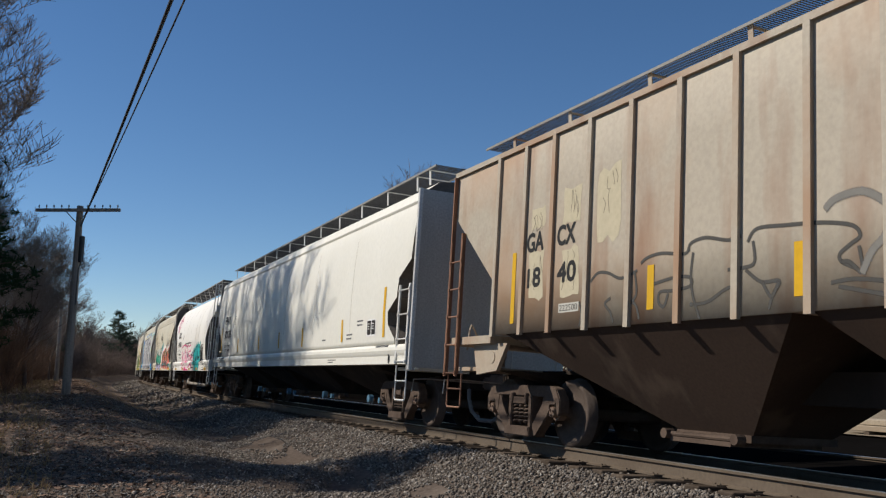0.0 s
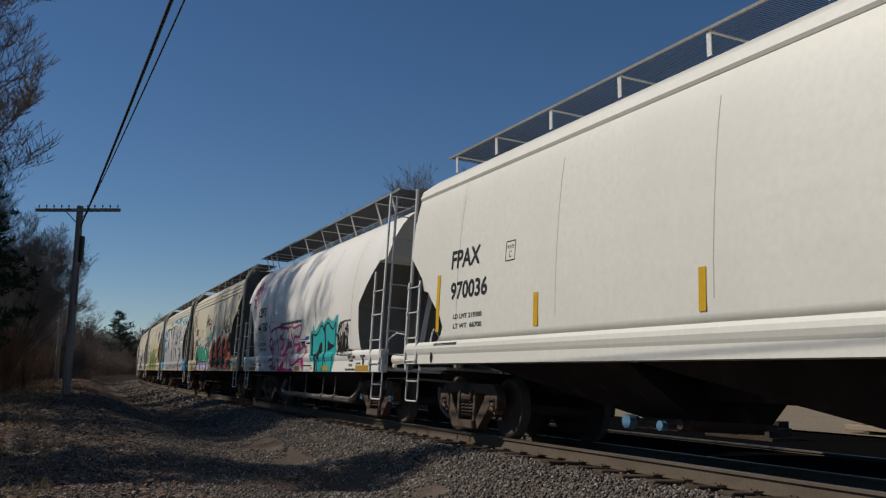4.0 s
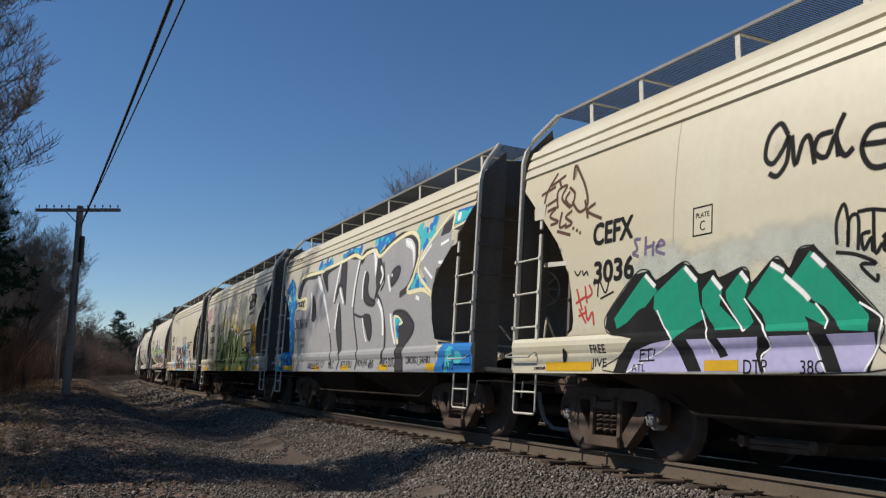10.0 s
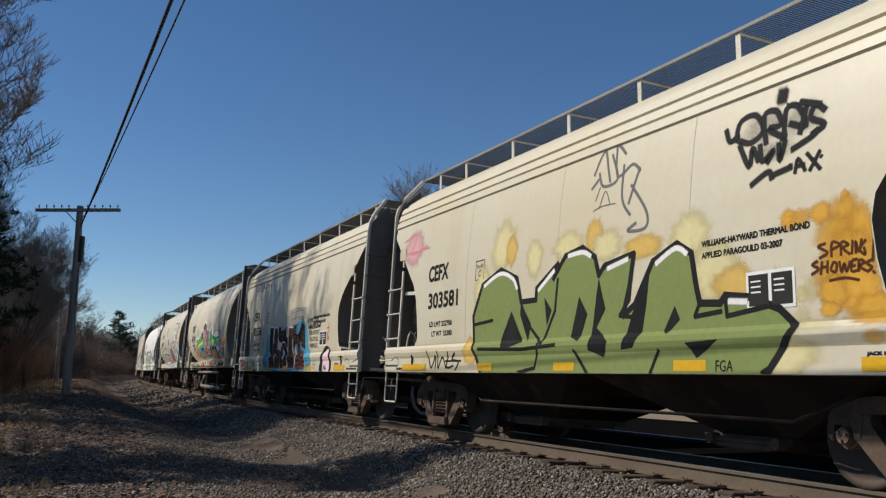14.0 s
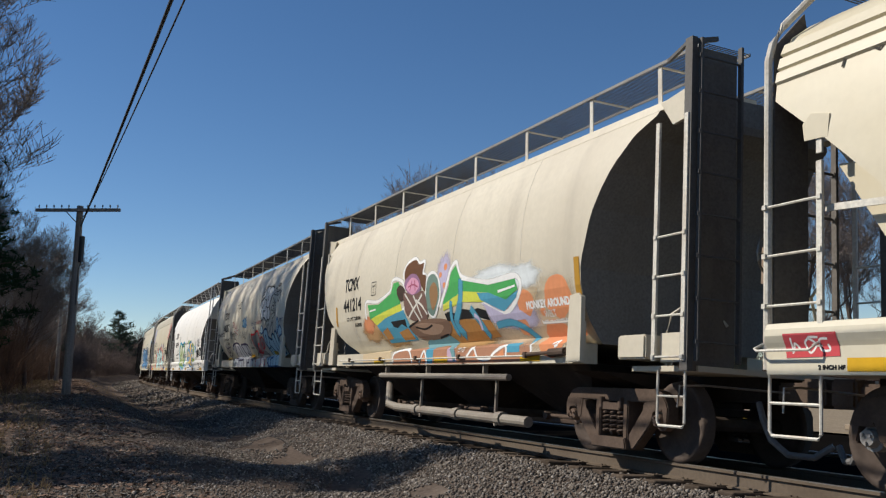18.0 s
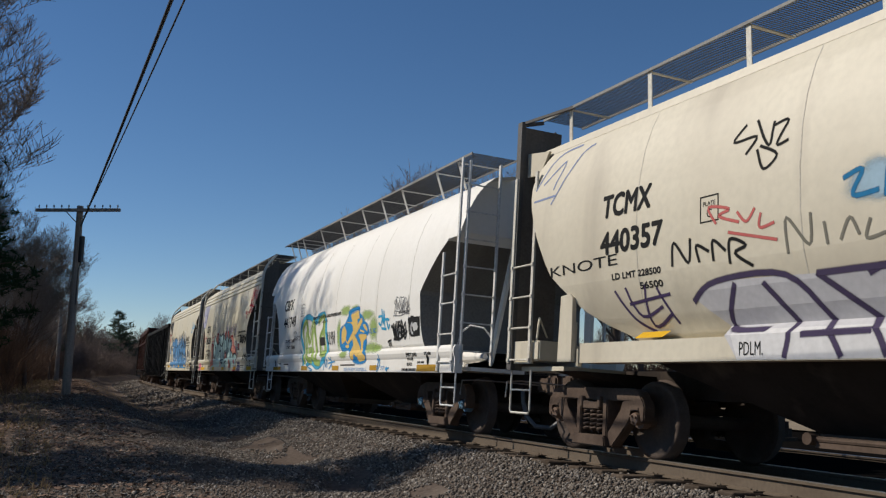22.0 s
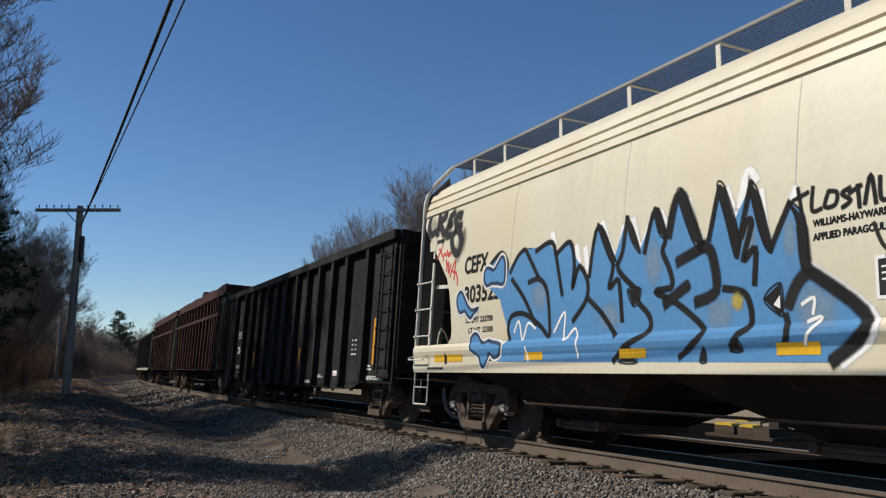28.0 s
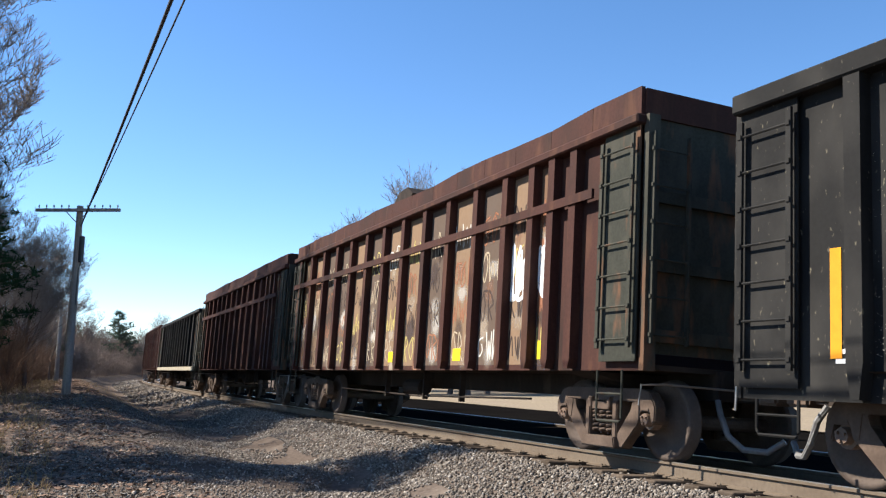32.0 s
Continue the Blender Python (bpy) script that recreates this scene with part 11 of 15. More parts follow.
for q in ([(1.6, 2.07), (1.54, 1.92), (1.78, 1.83), (1.71, 1.61)], [(1.78, 2.02), (1.75, 1.87), (1.92, 1.75), (1.88, 1.57)], [(1.92, 1.82), (2.09, 1.63)], [(1.42, 2.08), (1.69, 1.87), (1.53, 1.7)], [(-1.6, 2.27), (-1.42, 2.04)], [(0.26, 1.6), (0.26, 1.42)], [(0.42, 1.62), (0.45, 1.47)], [(-2.7, 1.83), (-2.67, 1.48)],):
    d.line(q, 0.022, (0.80, 0.50, 0.42), 4)
for q in ([(-2.85, 1.64), (-2.9, 1.89), (-2.69, 1.99), (-2.43, 1.89)], [(-1.8, 2.16), (-1.67, 2.34), (-1.45, 2.35), (-1.33, 2.27)], [(0.06, 2.28), (0.23, 2.36), (0.37, 2.29)], [(0.63, 2.21), (0.68, 2.32), (0.84, 2.32), (1.01, 2.18)], [(1.25, 2.12), (1.45, 2.18), (1.78, 2.11), (1.99, 1.82), (2.28, 1.73), (2.44, 1.53)],):
    d.line(q, 0.06, WINE, 5)
for q in ([(-2.44, 1.62), (-2.34, 1.96), (-2.19, 2.28), (-1.88, 2.12), (-1.64, 2.01), (-1.35, 1.95), (-1.17, 2.3), (-1.01, 2.31), (-0.8, 2.23), (-0.36, 2.3), (-0.2, 2.09), (0.02, 2.26), (0.25, 2.06), (0.58, 2.21), (0.88, 2.01), (1.08, 2.13), (1.31, 1.98)], [(-2.42, 1.62), (-2.13, 1.42), (-1.96, 1.56), (-1.9, 1.41), (-2.27, 1.37)], [(-2.15, 1.95), (-1.85, 1.76), (-1.91, 1.84), (-2.03, 1.94)], [(-1.3, 1.94), (-0.99, 2.06), (-1.16, 2.16)], [(-1.35, 1.95), (-1.29, 1.49), (-1.03, 1.66), (-0.67, 1.69), (-0.57, 1.55), (-0.67, 1.47), (-0.43, 1.37)], [(-0.98, 1.97), (-0.57, 1.86), (-0.29, 2.01), (-0.43, 1.85)], [(-0.2, 2.09), (-0.28, 1.84), (-0.19, 1.58), (0.05, 1.36), (0.17, 1.57), (0.17, 1.69), (0.35, 1.58), (0.48, 1.7), (0.64, 1.41), (0.68, 1.66), (0.52, 1.92), (0.34, 2.09)], [(0.88, 2.01), (0.85, 1.74), (0.93, 1.54), (0.97, 1.65), (0.85, 1.81)], [(1.28, 1.71), (1.68, 1.58), (1.92, 1.44), (2.02, 1.53), (2.35, 1.53), (2.66, 1.4), (2.64, 1.28), (2.64, 1.08)], [(1.31, 1.98), (1.53, 2), (1.61, 1.84), (1.42, 1.7), (1.28, 1.69)], [(0.05, 1.36), (-0.5, 1.33), (-0.41, 1.25), (-0.13, 1.24)], [(0.38, 1.09), (0.45, 1.25), (0.72, 1.3)],):
    d.line(q, 0.055, NIGHT, 6)
d.done("graffiti", "pale mint graffiti letters edged in red and salmon")
d = Decal(CAR_K, CREAM_SIDE)
d.line([(1.93, 1.04), (2.07, 1.19), (2.12, 1.04), (2.26, 1.16)], 0.028, (0.50, 0.02, 0.06), 7)
d.line([(2.22, 0.98), (2.49, 1.13), (2.4, 1.01), (2.53, 1.16)], 0.028, (0.50, 0.02, 0.06), 7)
d.line([(2.13, 1.27), (2.2, 1.33), (2.26, 1.29), (2.33, 1.32), (2.23, 1.21), (2.13, 1.27)], 0.028, (0.50, 0.02, 0.06), 7)
d.line([(1.93, 0.98), (2.54, 0.97)], 0.028, (0.50, 0.02, 0.06), 7)
d.done("graffiti_tag", "crimson scrawl and heart")
d = Decal(CAR_K, CREAM_SIDE)
for q in ([(3.14, 1.91), (3.19, 2.12)], [(3.18, 2.1), (3.35, 2.07), (3.22, 2.01), (3.4, 1.97), (3.18, 1.9)], [(3.42, 2.07), (3.45, 1.91), (3.56, 1.92), (3.57, 2.06)], [(3.79, 2.06), (3.64, 2.06), (3.6, 2.01), (3.76, 1.97), (3.73, 1.9), (3.56, 1.9)], [(3.82, 2.13), (3.93, 2), (4.07, 2.03)], [(4.1, 2.12), (4.13, 1.98), (3.92, 1.87)],):
    d.line(q, 0.085, BLACK, 6)
d.done("graffiti_tag", "thick black sprayed letters")
d = Decal(CAR_K, CREAM_SIDE)
d.text("XTC!!", 2.02, 2.57, 1.71, 1.99, (0.02, 0.12, 0.32), 4)
d.done("graffiti_tag", "blue sprayed letters")
d = Decal(CAR_K, CREAM_SIDE)
d.scrawl(2.81, 3.37, 1.19, 1.27, (0.03, 0.04, 0.22), 0.02, 60, 7, 3)
d.scrawl(2.82, 3.38, 1.08, 1.17, (0.03, 0.04, 0.22), 0.02, 61, 7, 3)
d.scrawl(2.82, 3.38, 0.97, 1.06, (0.03, 0.04, 0.22), 0.02, 62, 7, 3)
d.done("graffiti_tag", "three rows of navy scrawl on the sill")
d = Decal(CAR_K, CREAM_SIDE)
d.text("WICKED FOREVER", 3.46, 4.54, 1, 1.1, PALE, 4)
d.done("graffiti_tag", "white hand-painted words on the sill")
d = Decal(CAR_K, CREAM_SIDE)
d.line([(3.21, 1.83), (3.26, 1.59), (3.37, 1.72)], 0.035, (0.66, 0.64, 0.60), 3)
d.line([(3.34, 1.65), (3.49, 1.69), (3.45, 1.6)], 0.035, (0.66, 0.64, 0.60), 3)
d.line([(3.52, 1.71), (3.6, 1.59)], 0.035, (0.66, 0.64, 0.60), 3)
d.line([(3.81, 1.78), (3.85, 1.55), (3.96, 1.57)], 0.035, (0.66, 0.64, 0.60), 3)
d.line([(3.99, 1.68), (4.16, 1.69), (4.03, 1.59), (4.19, 1.6)], 0.035, (0.66, 0.64, 0.60), 3)
d.done("graffiti_tag", "pale grey spray tag")
d = Decal(CAR_K, CREAM_SIDE)
d.line([(3.64, 1.41), (3.96, 1.5)], 0.04, BLACK, 8)
d.line([(3.79, 1.45), (3.86, 1.31)], 0.04, BLACK, 8)
d.line([(3.93, 1.42), (4.03, 1.46), (4, 1.33), (3.89, 1.38)], 0.04, BLACK, 8)
d.line([(4.07, 1.33), (4.1, 1.5), (4.2, 1.38), (4.26, 1.51), (4.29, 1.36)], 0.04, BLACK, 8)
d.line([(4.36, 1.29), (4.45, 1.44), (4.55, 1.31)], 0.04, BLACK, 8)
d.line([(4.57, 1.39), (4.69, 1.43), (4.61, 1.31), (4.73, 1.28)], 0.04, BLACK, 8)
d.line([(4.78, 1.4), (4.89, 1.42)], 0.04, BLACK, 8)
d.done("graffiti_tag", "black looping spray tag")
d = Decal(CAR_K, CREAM_SIDE)
d.poly([(2.6, 1.93), (3.05, 1.93), (3.14, 1.6), (2.73, 1.59)], (0.70, 0.68, 0.62), 2)
d.poly([(2.66, 1.88), (3.01, 1.89), (3.09, 1.64), (2.74, 1.64)], DARK, 3)
d.poly([(2.8, 1.84), (2.98, 1.85), (3.02, 1.72), (2.85, 1.71)], (0.35, 0.06, 0.06), 4)
d.done("data_panel", "defaced black data panel")
d = Decal(CAR_K, CREAM_SIDE)
d.shape([(-6.02, 3.43), (-5.8, 3.89), (-5.29, 3.9), (-4.81, 3.66), (-4.86, 3.21), (-5.06, 2.73), (-5.71, 2.83)], (0.36, 0.36, 0.46), 1)
d.line([(-6.02, 3.43), (-5.8, 3.89), (-5.29, 3.9), (-4.81, 3.66), (-4.86, 3.21), (-5.06, 2.73), (-5.71, 2.83)], 0.03, (0.10, 0.10, 0.13), 2, True)
d.line([(-5.66, 3.21), (-5.16, 3.24), (-5.1, 2.94), (-5.57, 3.03)], 0.025, (0.10, 0.10, 0.13), 3)
d.line([(-5.55, 3.94), (-5.25, 3.68)], 0.025, (0.10, 0.10, 0.13), 3)
d.done("graffiti_tag", "grey bubble tag with black outline")
d = Decal(CAR_K, CREAM_SIDE)
d.line([(-5.01, 2.47), (-4.7, 2.12), (-4.52, 2.39)], 0.028, (0.50, 0.10, 0.14), 2)
d.line([(-4.97, 2.26), (-4.32, 2.26)], 0.028, (0.50, 0.10, 0.14), 2)
d.line([(-3.06, 2.47), (-2.83, 2.23), (-2.46, 2.27)], 0.028, (0.50, 0.10, 0.14), 2)
d.line([(-2.9, 2.08), (-2.35, 2.12)], 0.028, (0.50, 0.10, 0.14), 2)
d.line([(-2.87, 2.53), (-2.64, 1.99)], 0.028, (0.50, 0.10, 0.14), 2)
d.done("graffiti_tag", "red spray tag")
d = Decal(CAR_K, CREAM_SIDE)
d.line([(4.46, 3.17), (4.39, 3.3), (4.37, 3.44), (4.37, 3.57), (4.45, 3.73), (4.58, 3.79), (4.72, 3.74), (4.79, 3.76), (4.76, 3.66), (4.66, 3.48), (4.54, 3.33), (4.46, 3.2), (4.29, 3.23), (4.23, 3.31), (4.26, 3.36)], 0.034, (0.50, 0.03, 0.05), 2)
d.line([(4.56, 3.18), (4.47, 3.28), (4.5, 3.43), (4.66, 3.64)], 0.034, (0.50, 0.03, 0.05), 2)
d.line([(4.84, 3.7), (4.89, 3.79), (5.03, 3.8), (5.04, 3.74), (4.93, 3.67), (4.84, 3.68)], 0.034, (0.50, 0.03, 0.05), 2)
d.line([(4.5, 3.36), (4.6, 3.33), (4.7, 3.47), (4.74, 3.66), (4.66, 3.64), (4.56, 3.42)], 0.034, (0.50, 0.03, 0.05), 2)
d.line([(4.61, 3.36), (4.67, 3.3), (4.8, 3.56), (4.77, 3.41), (4.7, 3.32)], 0.034, (0.50, 0.03, 0.05), 2)
d.line([(4.83, 3.55), (4.8, 3.41), (4.91, 3.34), (4.97, 3.5), (4.87, 3.5)], 0.034, (0.50, 0.03, 0.05), 2)
d.line([(5.08, 3.67), (5.04, 3.44), (4.98, 3.26), (5.11, 3.3), (5.23, 3.37)], 0.034, (0.50, 0.03, 0.05), 2)
d.line([(5.02, 3.52), (5.07, 3.47), (5.01, 3.34)], 0.034, (0.50, 0.03, 0.05), 2)
d.line([(5.16, 3.56), (5.23, 3.5), (5.2, 3.4)], 0.034, (0.50, 0.03, 0.05), 2)
d.line([(4.65, 3.25), (4.8, 3.28)], 0.034, (0.50, 0.03, 0.05), 2)
d.line([(4.68, 3.2), (4.79, 3.23)], 0.034, (0.50, 0.03, 0.05), 2)
d.line([(4.83, 3.21), (4.91, 3.25), (4.98, 3.26)], 0.034, (0.50, 0.03, 0.05), 2)
d.line([(4.84, 3.2), (5.06, 3.28), (5.17, 3.3), (5.09, 3.19), (4.98, 3.15), (5.22, 3.24)], 0.034, (0.50, 0.03, 0.05), 2)
d.line([(5, 4.02), (4.99, 3.95), (5.04, 3.87)], 0.034, (0.50, 0.03, 0.05), 2)
d.line([(5.04, 3.98), (5.19, 3.85), (5.22, 3.97)], 0.034, (0.50, 0.03, 0.05), 2)
d.line([(5.16, 3.73), (5.19, 3.81), (5.14, 3.88)], 0.034, (0.50, 0.03, 0.05), 2)
d.line([(5.22, 3.95), (5.3, 3.97), (5.25, 3.81)], 0.034, (0.50, 0.03, 0.05), 2)
d.done("graffiti_tag", "crimson looping spray tag")
d = Decal(CAR_K, CREAM_SIDE)
d.line([(4.2, 3.06), (4.48, 3.08), (4.38, 3.16), (4.37, 3.03)], 0.046, (0.50, 0.03, 0.05), 2)
d.line([(4.37, 3.16), (4.46, 3.17)], 0.046, (0.50, 0.03, 0.05), 2)
d.line([(4.5, 3.12), (4.49, 3.03), (4.57, 3.08)], 0.046, (0.50, 0.03, 0.05), 2)
d.line([(4.57, 2.97), (4.6, 3.11), (4.64, 3.02), (4.71, 3.12), (4.71, 2.99)], 0.046, (0.50, 0.03, 0.05), 2)
d.line([(4.71, 3.13), (4.79, 3.14), (4.76, 3.07), (4.93, 3.04), (4.95, 3.01), (4.82, 3), (4.73, 3.01)], 0.046, (0.50, 0.03, 0.05), 2)
d.done("graffiti_tag", "crimson sprayed letters")
d = Decal(CAR_K, CREAM_SIDE)
d.line([(4.32, 2.95), (4.29, 2.75), (4.3, 2.89), (4.41, 2.95), (4.4, 2.87), (4.32, 2.86), (4.42, 2.78)], 0.034, (0.50, 0.03, 0.05), 2)
d.line([(4.48, 2.86), (4.5, 2.8)], 0.034, (0.50, 0.03, 0.05), 2)
d.line([(4.52, 2.93), (4.54, 2.91)], 0.034, (0.50, 0.03, 0.05), 2)
d.line([(4.62, 2.8), (4.59, 2.95), (4.68, 2.95), (4.7, 2.88), (4.61, 2.88)], 0.034, (0.50, 0.03, 0.05), 2)
d.line([(4.72, 2.88), (4.74, 2.86)], 0.034, (0.50, 0.03, 0.05), 2)
d.line([(4.84, 2.86), (4.89, 2.86), (4.85, 2.84)], 0.034, (0.50, 0.03, 0.05), 2)
d.done("graffiti_tag", "crimson sprayed letters")
d = Decal(CAR_K, CREAM_SIDE)
d.line([(3.7, 2.82), (3.76, 2.87), (3.82, 2.93), (3.8, 2.83), (3.92, 2.88), (3.89, 2.75), (3.97, 2.67), (4.06, 2.79), (4.17, 2.82), (4.04, 2.9), (4.14, 2.81)], 0.034, (0.50, 0.03, 0.05), 2)
d.done("graffiti_tag", "crimson spray tag")
d = Decal(CAR_K, CREAM_SIDE)
d.line([(-4.49, 1.63), (-4.33, 1.35), (-4.14, 1.54)], 0.03, BLACK, 3)
d.line([(-4.04, 1.61), (-3.89, 1.38)], 0.03, BLACK, 3)
d.line([(-3.7, 1.49), (-3.51, 1.59), (-3.58, 1.37)], 0.03, BLACK, 3)
d.done("graffiti_tag", "black spray tag")
d = Decal(CAR_K, CREAM_SIDE)
d.poly([(-6.1, 0.96), (-6.16, 1.25), (-5.38, 1.26), (-5.32, 0.97)], (0.62, 0.20, 0.26), 3)
d.done("graffiti_tag", "pink patch on the sill")

# blue spikes
AZURE = (0.085, 0.235, 0.44)
d = Decal(CAR_L, CREAM_SIDE)
for q in ([(-1.18, 2.53), (-1.1, 2.31)], [(-0.64, 2.75), (-0.3, 2.25), (-0.18, 2.64)], [(-0.01, 2.7), (0.15, 2.34), (0.36, 2.69)], [(0.49, 2.68), (0.63, 2.46)], [(0.94, 2.75), (1.1, 2.28), (1.2, 2.29)], [(1.51, 2.76), (1.67, 2.46), (1.79, 2.87), (1.92, 2.76)], [(1.97, 2.66), (2.11, 2.1), (2.42, 2.6)], [(2.53, 1.87), (2.61, 1.84), (3.21, 1.38), (2.86, 1.05)], [(-1.79, 2.78), (-1.7, 2.62)], [(-0.97, 2.48), (-0.9, 2.15)],):
    d.line(q, 0.11, OFFWHITE, 1)
d.poly([(-3.22, 1.11), (-3.43, 1.24), (-3.07, 1.31), (-2.87, 1.46), (-3.06, 1.78), (-3.18, 2), (-3.69, 2.29), (-3.6, 2.47), (-3.21, 2.66), (-3.02, 2.52), (-3.01, 2.36), (-2.78, 2.52), (-2.5, 2.64), (-2.2, 2.63), (-1.86, 2.65), (-1.69, 2.52), (-1.36, 2.58), (-1.17, 2.37), (-0.87, 2.11), (-0.71, 2.7), (-0.38, 2.23), (-0.12, 2.74), (0.12, 2.3), (0.39, 2.72), (0.58, 2.45), (0.8, 2.83), (1.07, 2.26), (1.21, 2.23), (1.41, 2.8), (1.64, 2.44), (1.85, 2.75), (2.09, 2.1), (2.36, 2.49), (2.51, 2.35), (2.53, 1.86), (2.69, 1.76), (3.14, 1.38), (2.78, 1.06)], AZURE, 2)
d.haze(1.41, 1.54, 0.22, 0.2, (0.26, 0.34, 0.40), 3, 820, 0.45)
d.haze(2.6, 1.53, 0.3, 0.25, (0.26, 0.34, 0.40), 3, 1080, 0.45)
d.haze(-2.05, 1.97, 0.25, 0.25, (0.26, 0.34, 0.40), 3, 330, 0.45)
d.haze(0.38, 2.15, 0.2, 0.3, (0.26, 0.34, 0.40), 3, 640, 0.45)
d.haze(1.83, 2.24, 0.12, 0.3, (0.26, 0.34, 0.40), 3, 900, 0.45)
d.haze(-0.45, 1.6, 0.25, 0.2, (0.26, 0.34, 0.40), 3, 520, 0.45)
d.haze(2.33, 2.17, 0.1, 0.25, (0.26, 0.34, 0.40), 3, 1010, 0.45)
for q in ([(-3.69, 2.29), (-3.62, 2.47), (-3.21, 2.68), (-2.99, 2.52), (-3, 2.33)], [(-2.89, 2.35), (-2.7, 2.56), (-2.5, 2.64), (-2.39, 2.55), (-2.06, 2.19)], [(-2.36, 2.17), (-2.06, 2.19), (-1.85, 2), (-1.79, 1.57), (-1.82, 1.43), (-2.05, 1.58), (-2.45, 1.75), (-2.81, 1.74), (-2.92, 1.57), (-2.86, 1.41)], [(-2.83, 2.26), (-2.45, 1.95), (-2.15, 1.59)], [(-2.19, 2.58), (-1.81, 2.66), (-1.66, 2.47), (-1.48, 1.93)], [(-1.66, 2.47), (-1.34, 2.6), (-1.21, 2.32), (-1.24, 2), (-1.1, 2.26), (-0.91, 2.07), (-0.93, 1.84), (-1.24, 1.59)], [(-0.91, 1.86), (-0.6, 1.65), (-0.32, 1.38)], [(-0.87, 2.11), (-0.71, 2.71), (-0.38, 2.26), (-0.45, 1.94), (-0.26, 2.01), (-0.2, 1.54)], [(-0.12, 2.74), (-0.19, 2.34), (-0.27, 2.14), (0.12, 1.85)], [(0.11, 1.73), (0.31, 1.56), (0.27, 1.4), (-0.13, 1.25), (-0.37, 1.09)], [(0.22, 2.27), (0.39, 2.74), (0.58, 2.41), (0.54, 2.25), (0.66, 2.04), (0.69, 1.86), (0.41, 1.83), (0.75, 1.69), (1.14, 1.44), (1.15, 1.33), (0.8, 1.12)], [(1.27, 2.28), (1.41, 2.81)], [(1.66, 2.06), (1.85, 2.76)], [(1.73, 2.25), (1.81, 2.4), (1.86, 2.34), (1.75, 2.02), (1.91, 2.12), (1.89, 1.78)], [(2.09, 2.07), (2.34, 2.49)], [(1.47, 1.78), (1.74, 1.72), (1.83, 1.58), (1.83, 1.41), (1.69, 1.33), (1.57, 1.21)], [(2.26, 1.49), (2.29, 1.29), (2.19, 1.15)],):
    d.line(q, 0.07, BLACK, 4)
for q in ([(0.63, 2.4), (0.8, 2.85), (1.13, 2.28), (1.21, 2.23), (0.78, 2.11)], [(1.21, 2.23), (1.32, 2.12), (1.37, 1.77), (1.06, 1.67)], [(0.56, 1.68), (0.96, 1.86)], [(2.29, 1.55), (2.38, 1.71), (2.51, 1.82), (2.65, 1.78), (3.14, 1.38), (2.76, 1.06)], [(2.48, 2.22), (2.52, 1.86)],):
    d.line(q, 0.12, BLACK, 4)
d.poly([(-0.73, 2.73), (-0.59, 2.63), (-0.3, 2.22), (-0.45, 2.28)], BLACK, 5)
d.fringe([(-0.73, 2.73), (-0.59, 2.63), (-0.3, 2.22), (-0.45, 2.28)], 0.04, BLACK, 5)
d.poly([(-0.15, 2.75), (0, 2.59), (0.15, 2.28), (-0.03, 2.45)], BLACK, 5)
d.fringe([(-0.15, 2.75), (0, 2.59), (0.15, 2.28), (-0.03, 2.45)], 0.04, BLACK, 5)
d.poly([(0.36, 2.75), (0.46, 2.69), (0.61, 2.4), (0.47, 2.46)], BLACK, 5)
d.fringe([(0.36, 2.75), (0.46, 2.69), (0.61, 2.4), (0.47, 2.46)], 0.04, BLACK, 5)
d.poly([(0.75, 2.86), (0.88, 2.82), (1.16, 2.26), (1.02, 2.31)], BLACK, 5)
d.fringe([(0.75, 2.86), (0.88, 2.82), (1.16, 2.26), (1.02, 2.31)], 0.04, BLACK, 5)
d.poly([(1.37, 2.83), (1.49, 2.78), (1.69, 2.29), (1.64, 2.08), (1.53, 2.39)], BLACK, 5)
d.fringe([(1.37, 2.83), (1.49, 2.78), (1.69, 2.29), (1.64, 2.08), (1.53, 2.39)], 0.04, BLACK, 5)
d.poly([(1.82, 2.78), (1.95, 2.64), (2.12, 2.1), (2.04, 2.11), (1.93, 2.37)], BLACK, 5)
d.fringe([(1.82, 2.78), (1.95, 2.64), (2.12, 2.1), (2.04, 2.11), (1.93, 2.37)], 0.04, BLACK, 5)
d.poly([(2.33, 2.49), (2.51, 2.31), (2.53, 1.87), (2.45, 1.96), (2.42, 2.29)], BLACK, 5)
d.fringe([(2.33, 2.49), (2.51, 2.31), (2.53, 1.87), (2.45, 1.96), (2.42, 2.29)], 0.04, BLACK, 5)
d.poly([(-0.09, 1.89), (0.15, 1.89), (0.12, 1.75), (0.01, 1.7)], BLACK, 5)
d.fringe([(-0.09, 1.89), (0.15, 1.89), (0.12, 1.75), (0.01, 1.7)], 0.04, BLACK, 5)
d.poly([(2, 1.64), (2.21, 1.77), (2.23, 1.52), (2.19, 1.48)], BLACK, 5)
d.fringe([(2, 1.64), (2.21, 1.77), (2.23, 1.52), (2.19, 1.48)], 0.04, BLACK, 5)
d.poly([(-0.26, 1.09), (-0.06, 1.25), (0.09, 1.08)], BLACK, 5)
d.fringe([(-0.26, 1.09), (-0.06, 1.25), (0.09, 1.08)], 0.04, BLACK, 5)
d.poly([(1.12, 1.08), (1.18, 1.22), (1.22, 1.08)], BLACK, 5)
d.fringe([(1.12, 1.08), (1.18, 1.22), (1.22, 1.08)], 0.04, BLACK, 5)
d.poly([(1.55, 1.18), (1.67, 1.28), (1.72, 1.17)], BLACK, 5)
d.fringe([(1.55, 1.18), (1.67, 1.28), (1.72, 1.17)], 0.04, BLACK, 5)
d.poly([(2.12, 1.58), (2.2, 1.66), (2.2, 1.54)], OFFWHITE, 6)
